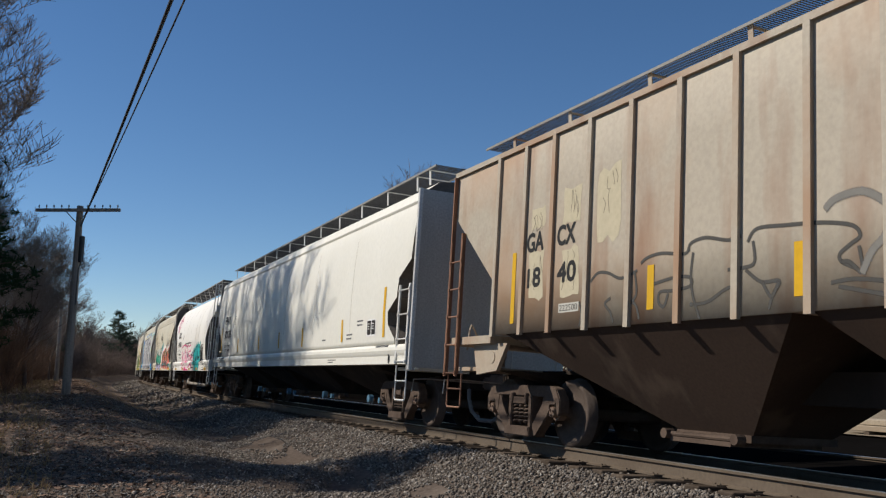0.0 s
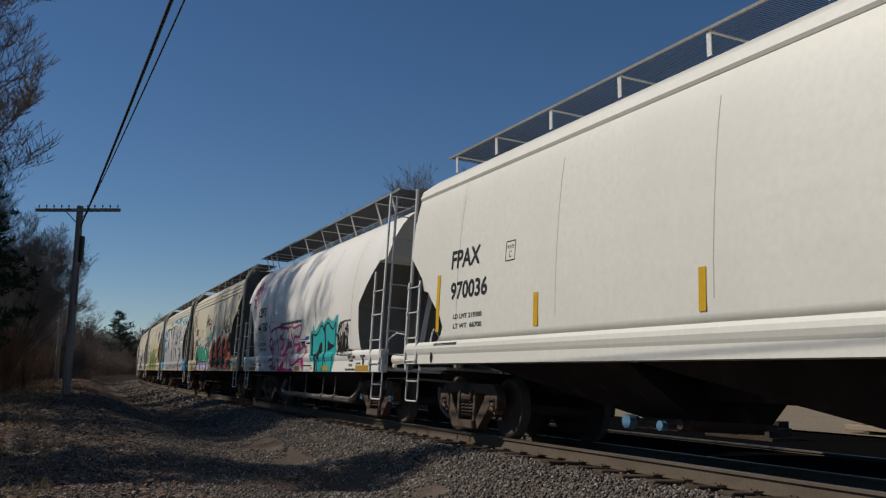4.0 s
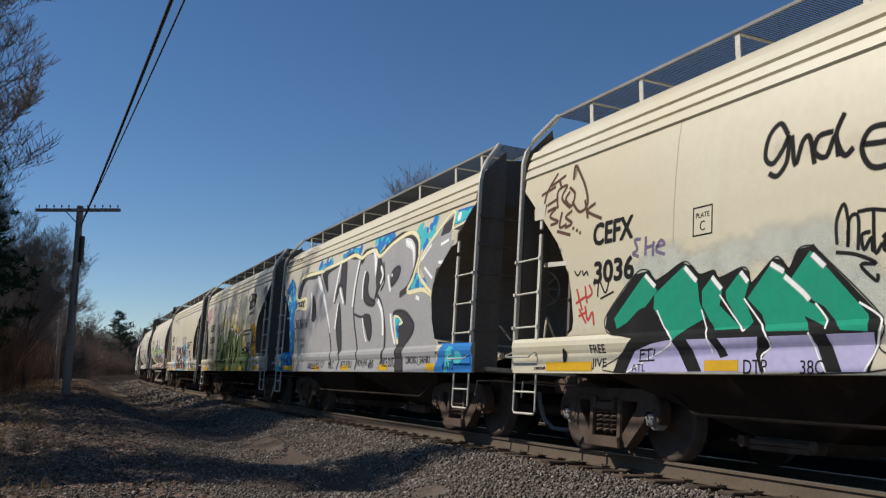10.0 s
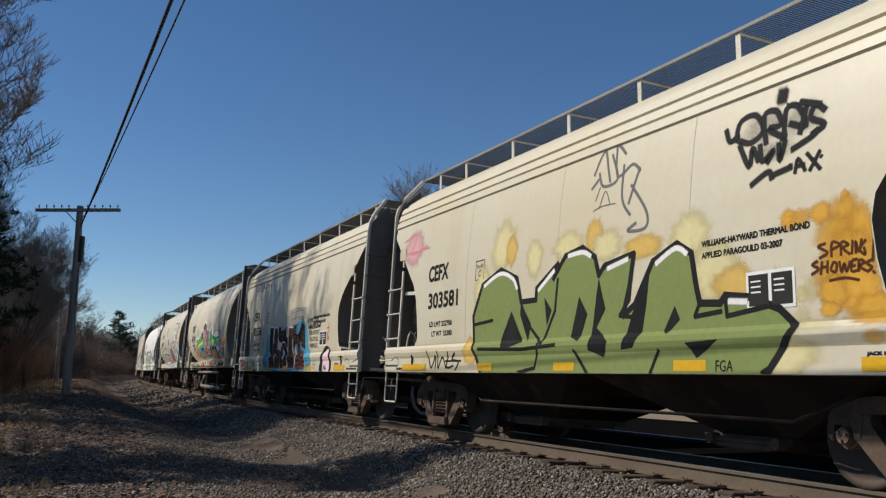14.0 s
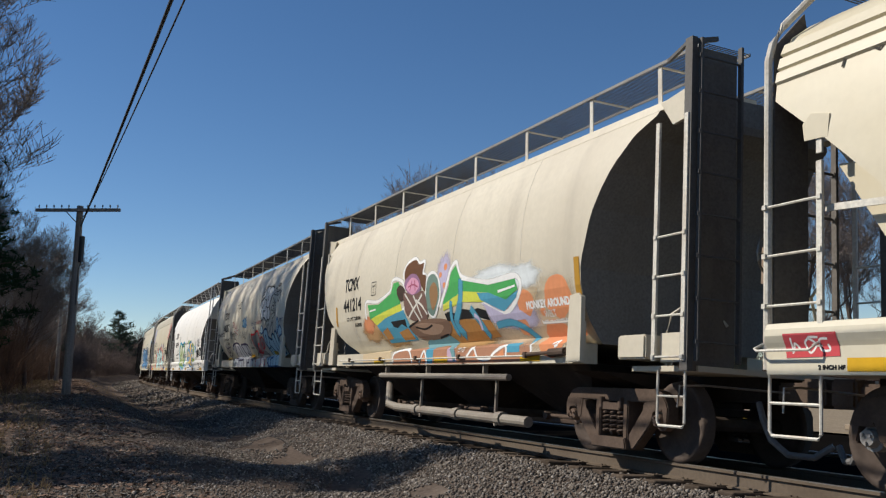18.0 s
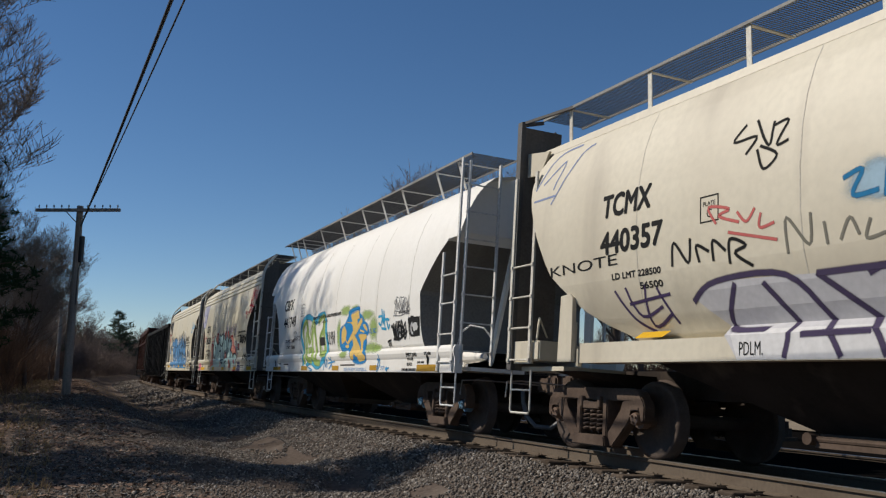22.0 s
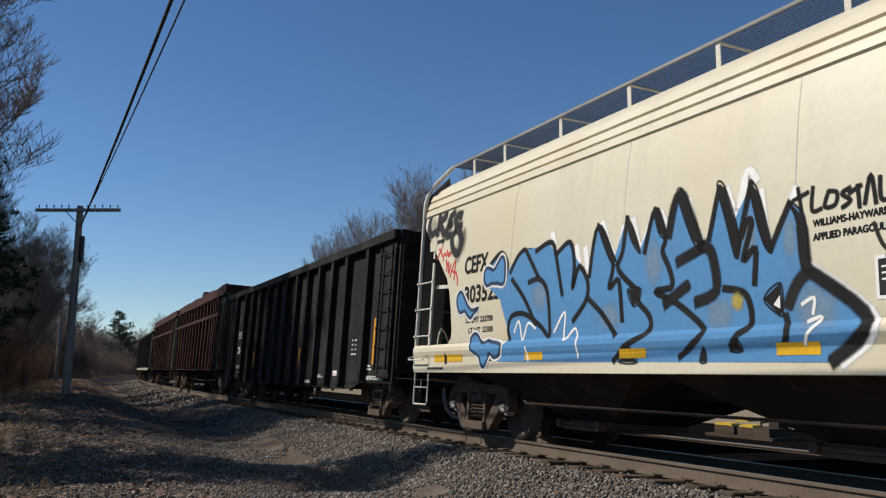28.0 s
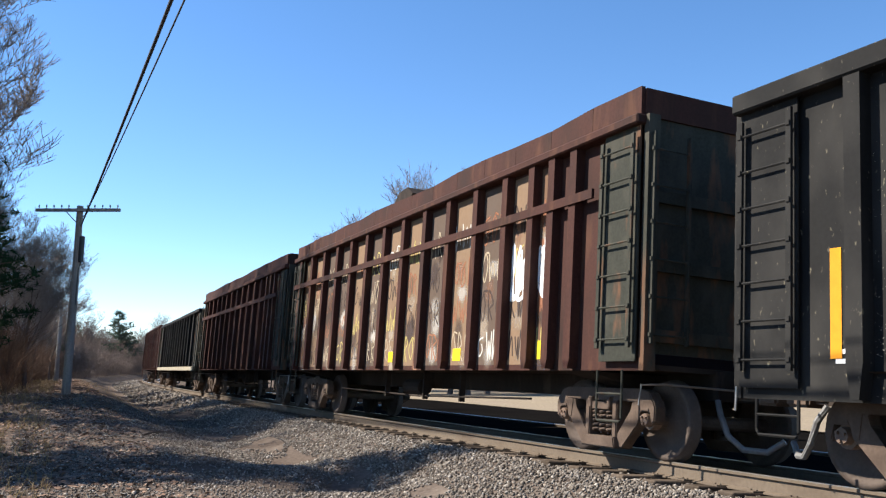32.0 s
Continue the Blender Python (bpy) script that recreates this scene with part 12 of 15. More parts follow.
for q in ([(-2.74, 1.51), (-2.6, 1.66), (-2.5, 1.4), (-2.35, 1.62), (-2.15, 1.54)], [(-1.68, 1.47), (-1.41, 1.72), (-1.43, 1.37), (-1.16, 1.5), (-1.1, 1.14)], [(-2.37, 1.3), (-2.32, 1.1)], [(2.45, 1.56), (2.59, 1.61), (2.57, 1.47)], [(2.51, 1.41), (2.67, 1.44), (2.54, 1.31), (2.49, 1.21)],):
    d.line(q, 0.035, OFFWHITE, 7)
d.haze(1.66, 1.64, 0.1, 0.1, (0.45, 0.36, 0.08), 6, 2, 0.2)
d.done("graffiti", "sky-blue spiky graffiti letters with black and white edges")
d = Decal(CAR_L, CREAM_SIDE)
d.line([(-4.61, 1.98), (-4.63, 2.12), (-4.55, 2.2), (-4.46, 2.2), (-4.35, 2.1), (-4.23, 1.98), (-4.08, 1.9), (-3.86, 1.92), (-4, 1.85), (-4.13, 1.78), (-4.25, 1.83), (-4.34, 1.9), (-4.5, 1.88)], 0.11, OFFWHITE, 5, True)
d.shape([(-4.61, 1.98), (-4.63, 2.12), (-4.55, 2.2), (-4.46, 2.2), (-4.35, 2.1), (-4.23, 1.98), (-4.08, 1.9), (-3.86, 1.92), (-4, 1.85), (-4.13, 1.78), (-4.25, 1.83), (-4.34, 1.9), (-4.5, 1.88)], AZURE, 6)
d.line([(-4.61, 1.98), (-4.63, 2.12), (-4.55, 2.2), (-4.46, 2.2), (-4.35, 2.1), (-4.23, 1.98), (-4.08, 1.9), (-3.86, 1.92), (-4, 1.85), (-4.13, 1.78), (-4.25, 1.83), (-4.34, 1.9), (-4.5, 1.88)], 0.05, (0.03, 0.05, 0.09), 7, True)
d.line([(-3.69, 2.31), (-3.7, 2.43), (-3.63, 2.5), (-3.51, 2.48), (-3.4, 2.45), (-3.3, 2.52), (-3.16, 2.62), (-3.06, 2.52), (-3.06, 2.23), (-3.28, 2.24), (-3.45, 2.25), (-3.6, 2.23)], 0.11, OFFWHITE, 5, True)
d.shape([(-3.69, 2.31), (-3.7, 2.43), (-3.63, 2.5), (-3.51, 2.48), (-3.4, 2.45), (-3.3, 2.52), (-3.16, 2.62), (-3.06, 2.52), (-3.06, 2.23), (-3.28, 2.24), (-3.45, 2.25), (-3.6, 2.23)], AZURE, 6)
d.line([(-3.69, 2.31), (-3.7, 2.43), (-3.63, 2.5), (-3.51, 2.48), (-3.4, 2.45), (-3.3, 2.52), (-3.16, 2.62), (-3.06, 2.52), (-3.06, 2.23), (-3.28, 2.24), (-3.45, 2.25), (-3.6, 2.23)], 0.05, (0.03, 0.05, 0.09), 7, True)
d.line([(-4.07, 1.31), (-4.12, 1.45), (-4.01, 1.53), (-3.88, 1.52), (-3.76, 1.42), (-3.64, 1.39), (-3.52, 1.42), (-3.41, 1.4), (-3.23, 1.38), (-3.09, 1.34), (-3.16, 1.21), (-3.33, 1.17), (-3.46, 1.23), (-3.56, 1.12), (-3.65, 1.03), (-3.74, 1.08), (-3.83, 1.2), (-3.97, 1.26)], 0.11, OFFWHITE, 5, True)
d.shape([(-4.07, 1.31), (-4.12, 1.45), (-4.01, 1.53), (-3.88, 1.52), (-3.76, 1.42), (-3.64, 1.39), (-3.52, 1.42), (-3.41, 1.4), (-3.23, 1.38), (-3.09, 1.34), (-3.16, 1.21), (-3.33, 1.17), (-3.46, 1.23), (-3.56, 1.12), (-3.65, 1.03), (-3.74, 1.08), (-3.83, 1.2), (-3.97, 1.26)], AZURE, 6)
d.line([(-4.07, 1.31), (-4.12, 1.45), (-4.01, 1.53), (-3.88, 1.52), (-3.76, 1.42), (-3.64, 1.39), (-3.52, 1.42), (-3.41, 1.4), (-3.23, 1.38), (-3.09, 1.34), (-3.16, 1.21), (-3.33, 1.17), (-3.46, 1.23), (-3.56, 1.12), (-3.65, 1.03), (-3.74, 1.08), (-3.83, 1.2), (-3.97, 1.26)], 0.05, (0.03, 0.05, 0.09), 7, True)
d.done("graffiti", "sky-blue graffiti drips with white edges")
d = Decal(CAR_L, CREAM_SIDE)
d.haze(-4.63, 2.99, 0.2, 0.24, (0.028, 0.028, 0.03), 5, 395, 0.45)
d.haze(-4.72, 2.83, 0.14, 0.168, (0.028, 0.028, 0.03), 5, 370, 0.5)
d.haze(-4.8, 3.43, 0.12, 0.144, (0.028, 0.028, 0.03), 5, 360, 0.4)
d.haze(-5.92, 3.45, 0.2, 0.24, (0.028, 0.028, 0.03), 5, 115, 0.6)
d.haze(-5.46, 3.61, 0.16, 0.192, (0.028, 0.028, 0.03), 5, 215, 0.6)
d.haze(-5.07, 3.54, 0.16, 0.192, (0.028, 0.028, 0.03), 5, 300, 0.6)
d.haze(-4.58, 3.13, 0.14, 0.168, (0.028, 0.028, 0.03), 5, 410, 0.5)
d.haze(-5.74, 3.44, 0.2, 0.24, (0.028, 0.028, 0.03), 5, 150, 0.7)
d.haze(-5.22, 3.35, 0.2, 0.24, (0.028, 0.028, 0.03), 5, 260, 0.7)
for q in ([(-5.81, 3.74), (-5.99, 3.78), (-6.09, 3.62), (-6.07, 3.44), (-5.92, 3.32), (-5.73, 3.36)], [(-5.7, 3.76), (-5.66, 3.51), (-5.65, 3.27)], [(-5.69, 3.74), (-5.46, 3.7), (-5.42, 3.56), (-5.61, 3.5), (-5.36, 3.24)], [(-5.06, 3.58), (-5.2, 3.54), (-5.22, 3.45), (-5.11, 3.38), (-5.26, 3.36), (-5.27, 3.22), (-5.09, 3.21)], [(-4.75, 3.5), (-4.9, 3.52), (-4.97, 3.44), (-4.85, 3.3), (-4.69, 3.31)], [(-4.91, 3.26), (-5.02, 3.14), (-4.92, 2.94), (-4.72, 2.86), (-4.63, 3.02), (-4.74, 3.2), (-4.89, 3.27)],):
    d.line(q, 0.135, (0.028, 0.028, 0.03), 6)
d.line([(-5.88, 3.2), (-5.64, 3.19), (-5.68, 3.15), (-5.35, 3.15), (-5.4, 3.12)], 0.06, (0.028, 0.028, 0.03), 6)
d.done("graffiti_tag", "thick black sprayed letters")
d = Decal(CAR_L, CREAM_SIDE)
for q in ([(-5.5, 3.02), (-5.3, 2.86)], [(-5.36, 3.07), (-5.54, 2.84)], [(-5.29, 2.79), (-5.26, 2.91), (-5.16, 2.86)], [(-5.16, 2.8), (-5.11, 2.68)], [(-5.17, 2.96), (-5.09, 2.85), (-5, 2.88), (-5.07, 2.91), (-5.1, 2.86)], [(-5.12, 2.6), (-5.06, 2.75), (-5.02, 2.56), (-4.96, 2.7)], [(-4.97, 2.49), (-4.79, 2.74), (-4.8, 2.43)], [(-4.93, 2.59), (-4.71, 2.54)], [(-4.74, 2.54), (-4.67, 2.44), (-4.66, 2.33)],):
    d.line(q, 0.036, (0.56, 0.055, 0.05), 2)
d.done("graffiti_tag", "red spray tag")
d = Decal(CAR_L, CREAM_SIDE)
d.line([(2.43, 2.6), (2.48, 2.34)], 0.04, BLACK, 4)
d.line([(2.37, 2.49), (2.55, 2.54)], 0.04, BLACK, 4)
d.line([(2.6, 2.58), (2.59, 2.37), (2.7, 2.37)], 0.04, BLACK, 4)
d.line([(2.77, 2.51), (2.73, 2.38), (2.84, 2.38), (2.86, 2.48), (2.77, 2.51)], 0.04, BLACK, 4)
d.line([(3, 2.5), (2.91, 2.46), (3, 2.39), (2.91, 2.34)], 0.04, BLACK, 4)
d.line([(2.98, 2.45), (3.11, 2.5)], 0.04, BLACK, 4)
d.line([(3.07, 2.51), (3.09, 2.31)], 0.04, BLACK, 4)
d.line([(3.14, 2.33), (3.2, 2.57), (3.25, 2.32)], 0.04, BLACK, 4)
d.line([(3.29, 2.54), (3.3, 2.35), (3.4, 2.35)], 0.04, BLACK, 4)
d.line([(3.46, 2.49), (3.42, 2.37), (3.52, 2.36), (3.53, 2.49), (3.46, 2.49)], 0.04, BLACK, 4)
d.line([(3.53, 2.5), (3.64, 2.55)], 0.04, BLACK, 4)
d.line([(3.58, 2.53), (3.61, 2.26)], 0.04, BLACK, 4)
d.line([(3.63, 2.44), (3.65, 2.44)], 0.04, BLACK, 4)
d.done("graffiti_tag", "black sprayed words")
d = Decal(CAR_L, CREAM_SIDE)
d.line([(3.22, 2.17), (3.33, 1.95), (3.55, 1.93), (3.78, 2.18), (3.64, 1.9)], 0.035, (0.025, 0.024, 0.022), 3)
d.line([(3.33, 1.89), (3.55, 1.85), (3.55, 1.56), (3.33, 1.74)], 0.035, (0.025, 0.024, 0.022), 3)
d.line([(3.58, 1.8), (3.73, 1.83), (3.73, 1.59), (3.9, 1.85), (3.91, 1.58)], 0.035, (0.025, 0.024, 0.022), 3)
d.line([(3.96, 1.83), (4.13, 1.87), (4.1, 1.53), (4.29, 1.74), (4.21, 1.81)], 0.035, (0.025, 0.024, 0.022), 3)
d.line([(4.29, 1.71), (4.39, 1.51), (4.47, 1.46)], 0.035, (0.025, 0.024, 0.022), 3)
d.line([(3.5, 1.33), (3.62, 1.46), (3.68, 1.32)], 0.035, (0.025, 0.024, 0.022), 3)
d.line([(3.74, 1.44), (3.8, 1.34), (3.85, 1.47)], 0.035, (0.025, 0.024, 0.022), 3)
d.line([(3.97, 1.39), (4.08, 1.4)], 0.035, (0.025, 0.024, 0.022), 3)
d.line([(4.13, 1.44), (4.1, 1.32), (4.21, 1.34)], 0.035, (0.025, 0.024, 0.022), 3)
d.line([(4.24, 1.43), (4.37, 1.32)], 0.035, (0.025, 0.024, 0.022), 3)
d.line([(4.37, 1.44), (4.27, 1.31)], 0.035, (0.025, 0.024, 0.022), 3)
d.done("graffiti_tag", "black looping spray tag")
d = Decal(CAR_L, CREAM_SIDE)
d.text("MYSTIC", 3.72, 4.48, 1, 1.22, (0.10, 0.06, 0.04), 6)
d.done("graffiti_tag", "brown sprayed word on the sill")
d = Decal(CAR_L, CREAM_SIDE)
d.text("CR", 4.7, 5.06, 0.96, 1.28, BLACK, 6, 0.05, 10)
d.scrawl(5.08, 5.32, 0.96, 1.23, BLACK, 0.09, 75, 3, 6)
d.done("graffiti_tag", "fat black sprayed letters on the sill")
d = Decal(CAR_L, CREAM_SIDE)
d.line([(4.44, 3.17), (4.25, 3.01), (4.44, 2.86), (4.59, 2.94), (4.64, 2.78), (4.34, 2.69), (4.28, 2.79)], 0.06, (0.06, 0.33, 0.62), 2)
d.line([(4.69, 3.03), (4.67, 2.89), (4.84, 2.89), (4.86, 3.03), (4.69, 3.03)], 0.06, (0.06, 0.33, 0.62), 2)
d.line([(4.98, 3.04), (4.96, 2.9), (5.07, 2.91), (5.05, 3)], 0.06, (0.06, 0.33, 0.62), 2)
d.done("graffiti_tag", "light blue spray tag")

for k, body in enumerate(("BOMB YOUR", "", "AND DESTROY", "YOUR WORTHLESS", "FRIENDS...")):
    if body:
        Decal(CAR_G, CREAM_SIDE).text(body, 2.15 + 0.06 * k, 3.1 + 0.08 * (k % 3), 2.14 - 0.155 * k, 2.25 - 0.155 * k, BLACK, 3).done("lettering", "black hand-sprayed words")
    else:
        Decal(CAR_G, CREAM_SIDE).scrawl(2.2, 3.3, 1.99, 2.1, BLACK, 0.02, 51, 12).done("graffiti_tag", "black scrawled line")

# the two white cars
for car, number in ((CAR_C, "441760"), (CAR_J, "441749")):
    lines(car, WHITE_SIDE, [("CBFX", -4.80, -3.88, 2.56, 2.84), (number, -4.74, -3.50, 2.11, 2.37), ("LD LMT 232400", -4.51, -3.60, 1.70, 1.78), ("LT WT   53600", -4.43, -3.55, 1.54, 1.62),
                            ("WILLIAMS HAYWARD THERMAL BOND OTM EXTERIOR PAINT", -1.84, 0.40, 2.19, 2.26), ("APPLIED ARI-PARAGOULD", -1.84, -0.6, 2.08, 2.14), ("EMPTY LOAD", 4.45, 4.94, 1.23, 1.29), ("1/4 ADJ.", 4.48, 4.75, 1.15, 1.21),
                            ("BLOCK", 4.46, 4.70, 1.07, 1.12), ("2 INCH HF COMP SHOES", 4.21, 4.88, 0.98, 1.02), ("LIFT HERE", 5.28, 5.58, 1.25, 1.29), ("JACK HERE", 4.94, 5.23, 1.10, 1.14), ("EXW 10-8 H 9-2", 3.98, 4.48, 2.02, 2.06), ("CAUTION:", 0.5, 0.8, 1.62, 1.67)])
    boxed_plate(car, WHITE_SIDE, -3.0, -2.72, 2.34, 2.63)
    bars(car, WHITE_SIDE, [(4.93, 5.88, 0.97, 1.085), (2.45, 2.93, 0.985, 1.085), (-0.1, 0.38, 0.985, 1.085), (-2.75, -2.2, 0.985, 1.085), (-5.75, -4.9, 0.985, 1.075)], (0.42, 0.24, 0.03))
    small_print(car, WHITE_SIDE, [(-5.2, -4.9, 1.14, 1.17), (-4.6, -4.1, 1.12, 1.15), (0.9, 1.6, 1.62, 1.66), (0.5, 1.5, 1.08, 1.11)])
    sill_hole(car, WHITE_SIDE, 5.41, 1.17)
    sill_hole(car, WHITE_SIDE, -5.5, 1.17)

# crimson, teal and gold pieces on the two white cars
PINK, TEAL = (0.62, 0.05, 0.20), (0.025, 0.36, 0.36)
d = Decal(CAR_C, WHITE_SIDE)
d.haze(-1.57, 1.56, 1.6, 0.35, (0.72, 0.58, 0.60), 0, 1)
d.poly([(-2.07, 0.96), (-1.73, 1.12), (-1.29, 1.26), (-1.42, 0.96)], PINK, 1)
d.poly([(-0.76, 0.96), (-0.6, 1.06), (-0.22, 0.96)], PINK, 1)
d.poly([(0.03, 1.45), (0.18, 1.62), (0.37, 1.61), (0.2, 1.44)], PINK, 1)
d.poly([(-1.77, 1.52), (-1.48, 1.73), (-1.33, 1.7), (-1.51, 1.51)], PINK, 1)
d.poly([(0.35, 1.18), (0.7, 1.26), (0.67, 0.96), (0.5, 1.09)], PINK, 1)
d.line([(-3.22, 2.25), (-2.93, 1.9), (-3.09, 1.68), (-2.69, 1.4), (-2.48, 1.02)], 0.06, PINK, 2)
d.line([(-2.83, 2.08), (-2.36, 2.1), (-1.96, 1.38), (-1.98, 0.97)], 0.06, PINK, 2)
d.line([(-2.36, 2.1), (-2.25, 2.16), (-1.46, 2.14), (-1.5, 1.95), (-1.85, 1.88), (-1.38, 1.75), (-1.77, 1.52), (-1.6, 1.36), (-0.9, 1.58)], 0.06, PINK, 2)
d.line([(-1.41, 2.12), (-0.93, 2.06), (-0.87, 1.77), (-1.35, 1.36), (-0.98, 1.39), (-0.95, 0.97)], 0.06, PINK, 2)
d.line([(-0.58, 2.17), (-0.32, 2.07), (0.38, 2.12), (0.28, 1.84), (-0.23, 1.84), (-0.22, 1.63), (0.33, 1.65), (0.03, 1.45), (0.76, 1.58), (0.9, 1.45), (0.7, 1.26), (0.65, 0.96)], 0.06, PINK, 2)
d.line([(-0.67, 2.13), (-0.57, 1.89), (-0.3, 1.64), (-0.61, 1.24), (-0.43, 1.11), (0.42, 1.26), (0.7, 1.26)], 0.06, PINK, 2)
d.line([(-3.1, 1.82), (-2.8, 1.86), (-2.65, 1.56), (-3.02, 1.63)], 0.06, PINK, 2)
d.line([(-3.04, 1.24), (-2.74, 1.29), (-2.61, 1.13), (-2.96, 1.08)], 0.06, PINK, 2)
d.line([(-2.62, 1.29), (-2.4, 1.31), (-2.31, 1.02)], 0.06, PINK, 2)
d.line([(-2.95, 2.06), (-2.81, 2.12)], 0.06, PINK, 2)
d.line([(-2.03, 0.96), (-1.23, 1), (-0.42, 0.96)], 0.06, PINK, 2)
d.done("graffiti", "hollow crimson-pink graffiti letters")
d = Decal(CAR_C, WHITE_SIDE)
d.poly([(1.36, 1.4), (1.35, 1.76), (1.41, 1.86), (1.54, 1.86), (1.56, 2.02), (1.64, 1.86), (1.83, 1.84), (2.05, 1.97), (2.28, 2.05), (2.45, 1.97), (2.59, 2.03), (2.78, 2.11), (3.04, 2.02), (3.25, 2.01), (3.41, 2.08), (3.51, 2.17), (3.47, 1.96), (3.37, 1.5), (3.48, 1.38), (3.27, 1.22), (3.13, 0.96), (1.77, 0.96), (1.68, 1.25), (1.47, 1.27)], TEAL, 1)
d.ribbon([(1.36, 1.4), (1.35, 1.76), (1.41, 1.86), (1.54, 1.86), (1.56, 2.02), (1.64, 1.86), (1.83, 1.84), (2.05, 1.97), (2.28, 2.05), (2.45, 1.97), (2.59, 2.03), (2.78, 2.11), (3.04, 2.02), (3.25, 2.01), (3.41, 2.08), (3.51, 2.17), (3.47, 1.96), (3.37, 1.5), (3.48, 1.38), (3.27, 1.22), (3.13, 0.96), (1.77, 0.96), (1.68, 1.25), (1.47, 1.27)], 0.3, TEAL, 0, True, 0.1, 1.0)
d.poly([(1.39, 1.84), (1.56, 1.86), (1.53, 1.4), (1.71, 1.35), (1.97, 1.41), (2.13, 1.57), (2.28, 1.63), (2.35, 1.56), (2.32, 1.4), (2.21, 1.34), (2.12, 1.16), (2.08, 1.24), (1.96, 1.31), (1.88, 1.28), (1.88, 0.96), (1.74, 0.96), (1.74, 1.32), (1.42, 1.36)], BLACK, 3)
d.fringe([(1.39, 1.84), (1.56, 1.86), (1.53, 1.4), (1.71, 1.35), (1.97, 1.41), (2.13, 1.57), (2.28, 1.63), (2.35, 1.56), (2.32, 1.4), (2.21, 1.34), (2.12, 1.16), (2.08, 1.24), (1.96, 1.31), (1.88, 1.28), (1.88, 0.96), (1.74, 0.96), (1.74, 1.32), (1.42, 1.36)], 0.03, BLACK, 3)
d.poly([(2.82, 1.64), (3.01, 1.58), (3.33, 1.53), (3.13, 1.48), (2.88, 1.43), (2.83, 1.47)], BLACK, 3)
d.fringe([(2.82, 1.64), (3.01, 1.58), (3.33, 1.53), (3.13, 1.48), (2.88, 1.43), (2.83, 1.47)], 0.03, BLACK, 3)
d.poly([(2.44, 1.94), (2.59, 2.04), (2.64, 1.82), (2.65, 1.54), (2.66, 1.15), (2.6, 1.29), (2.55, 1.32), (2.57, 1.61), (2.54, 1.83)], BLACK, 3)
d.fringe([(2.44, 1.94), (2.59, 2.04), (2.64, 1.82), (2.65, 1.54), (2.66, 1.15), (2.6, 1.29), (2.55, 1.32), (2.57, 1.61), (2.54, 1.83)], 0.03, BLACK, 3)
for q in ([(1.56, 1.86), (1.72, 1.81), (1.97, 1.85), (2.28, 2.02), (2.52, 1.88)], [(2.54, 1.93), (2.78, 2.07), (3.04, 1.96), (3.24, 1.91), (3.42, 2.03), (3.35, 1.55)], [(2.81, 1.43), (2.81, 1.64)], [(3.38, 1.39), (3.22, 1.19), (3.13, 0.96)], [(2.38, 0.96), (2.56, 1.29)], [(2.04, 0.96), (1.97, 1.16), (2.02, 1.29)],):
    d.line(q, 0.045, BLACK, 4)
d.done("graffiti", "teal graffiti letters with black outline")
d = Decal(CAR_C, WHITE_SIDE)
d.poly([(0.32, 1.76), (0.75, 1.75), (0.89, 1.81), (1.22, 1.81), (1.13, 1.73), (0.75, 1.72)], (0.03, 0.09, 0.33), 1)
d.poly([(0.4, 1.62), (0.76, 1.62), (1.1, 1.55), (0.89, 1.56)], (0.03, 0.09, 0.33), 1)
d.poly([(0.36, 1.66), (0.84, 1.66), (0.84, 1.7), (0.36, 1.7)], BLACK, 1)
d.done("emblem", "blue double-swoosh emblem with a dark bar")
d = Decal(CAR_C, WHITE_SIDE)
d.poly([(-0.99, 1.56), (-1, 1.75), (-0.49, 1.74), (-0.48, 1.56)], (0.20, 0.16, 0.20), 4)
d.done("data_panel", "small dark data panel")
Decal(CAR_C, WHITE_SIDE).scrawl(3.55, 4.35, 1.42, 1.98, BLACK, 0.05, 83, 4).scrawl(3.6, 4.75, 1.30, 1.40, BLACK, 0.02, 84, 5).done("graffiti_tag", "thick black spray tag")
d = Decal(CAR_C, WHITE_SIDE)
d.poly([(1.45, 1), (1.45, 1.06), (1.61, 1.07), (1.61, 1)], AMBER, 4)
d.done("notice", "small yellow notice")
d = Decal(CAR_C, WHITE_SIDE)
for q in ([(3.67, 1.85), (3.66, 1.93), (3.77, 2.02), (3.84, 2), (3.69, 1.86), (3.95, 2.04), (3.97, 1.86)], [(3.45, 1.77), (3.56, 1.74), (3.73, 1.43), (3.6, 1.77), (3.85, 1.42), (3.77, 1.81), (3.99, 1.41), (3.92, 1.82), (4.08, 1.41), (4.21, 1.51)], [(4.13, 1.7), (4.06, 1.52), (4.13, 1.41), (4.22, 1.45), (4.27, 1.63), (4.18, 1.72), (4.11, 1.67)], [(4.09, 1.87), (4.34, 1.86), (4.3, 1.68), (4.31, 1.53)], [(4.3, 1.49), (4.32, 1.47)], [(3.56, 1.39), (3.78, 1.4)], [(3.86, 1.38), (4.07, 1.38)], [(4.16, 1.38), (4.29, 1.4)], [(4.35, 1.4), (4.59, 1.41)],):
    d.line(q, 0.045, BLACK, 4)
d.done("graffiti_tag", "black spray tag")
d = Decal(CAR_C, WHITE_SIDE)
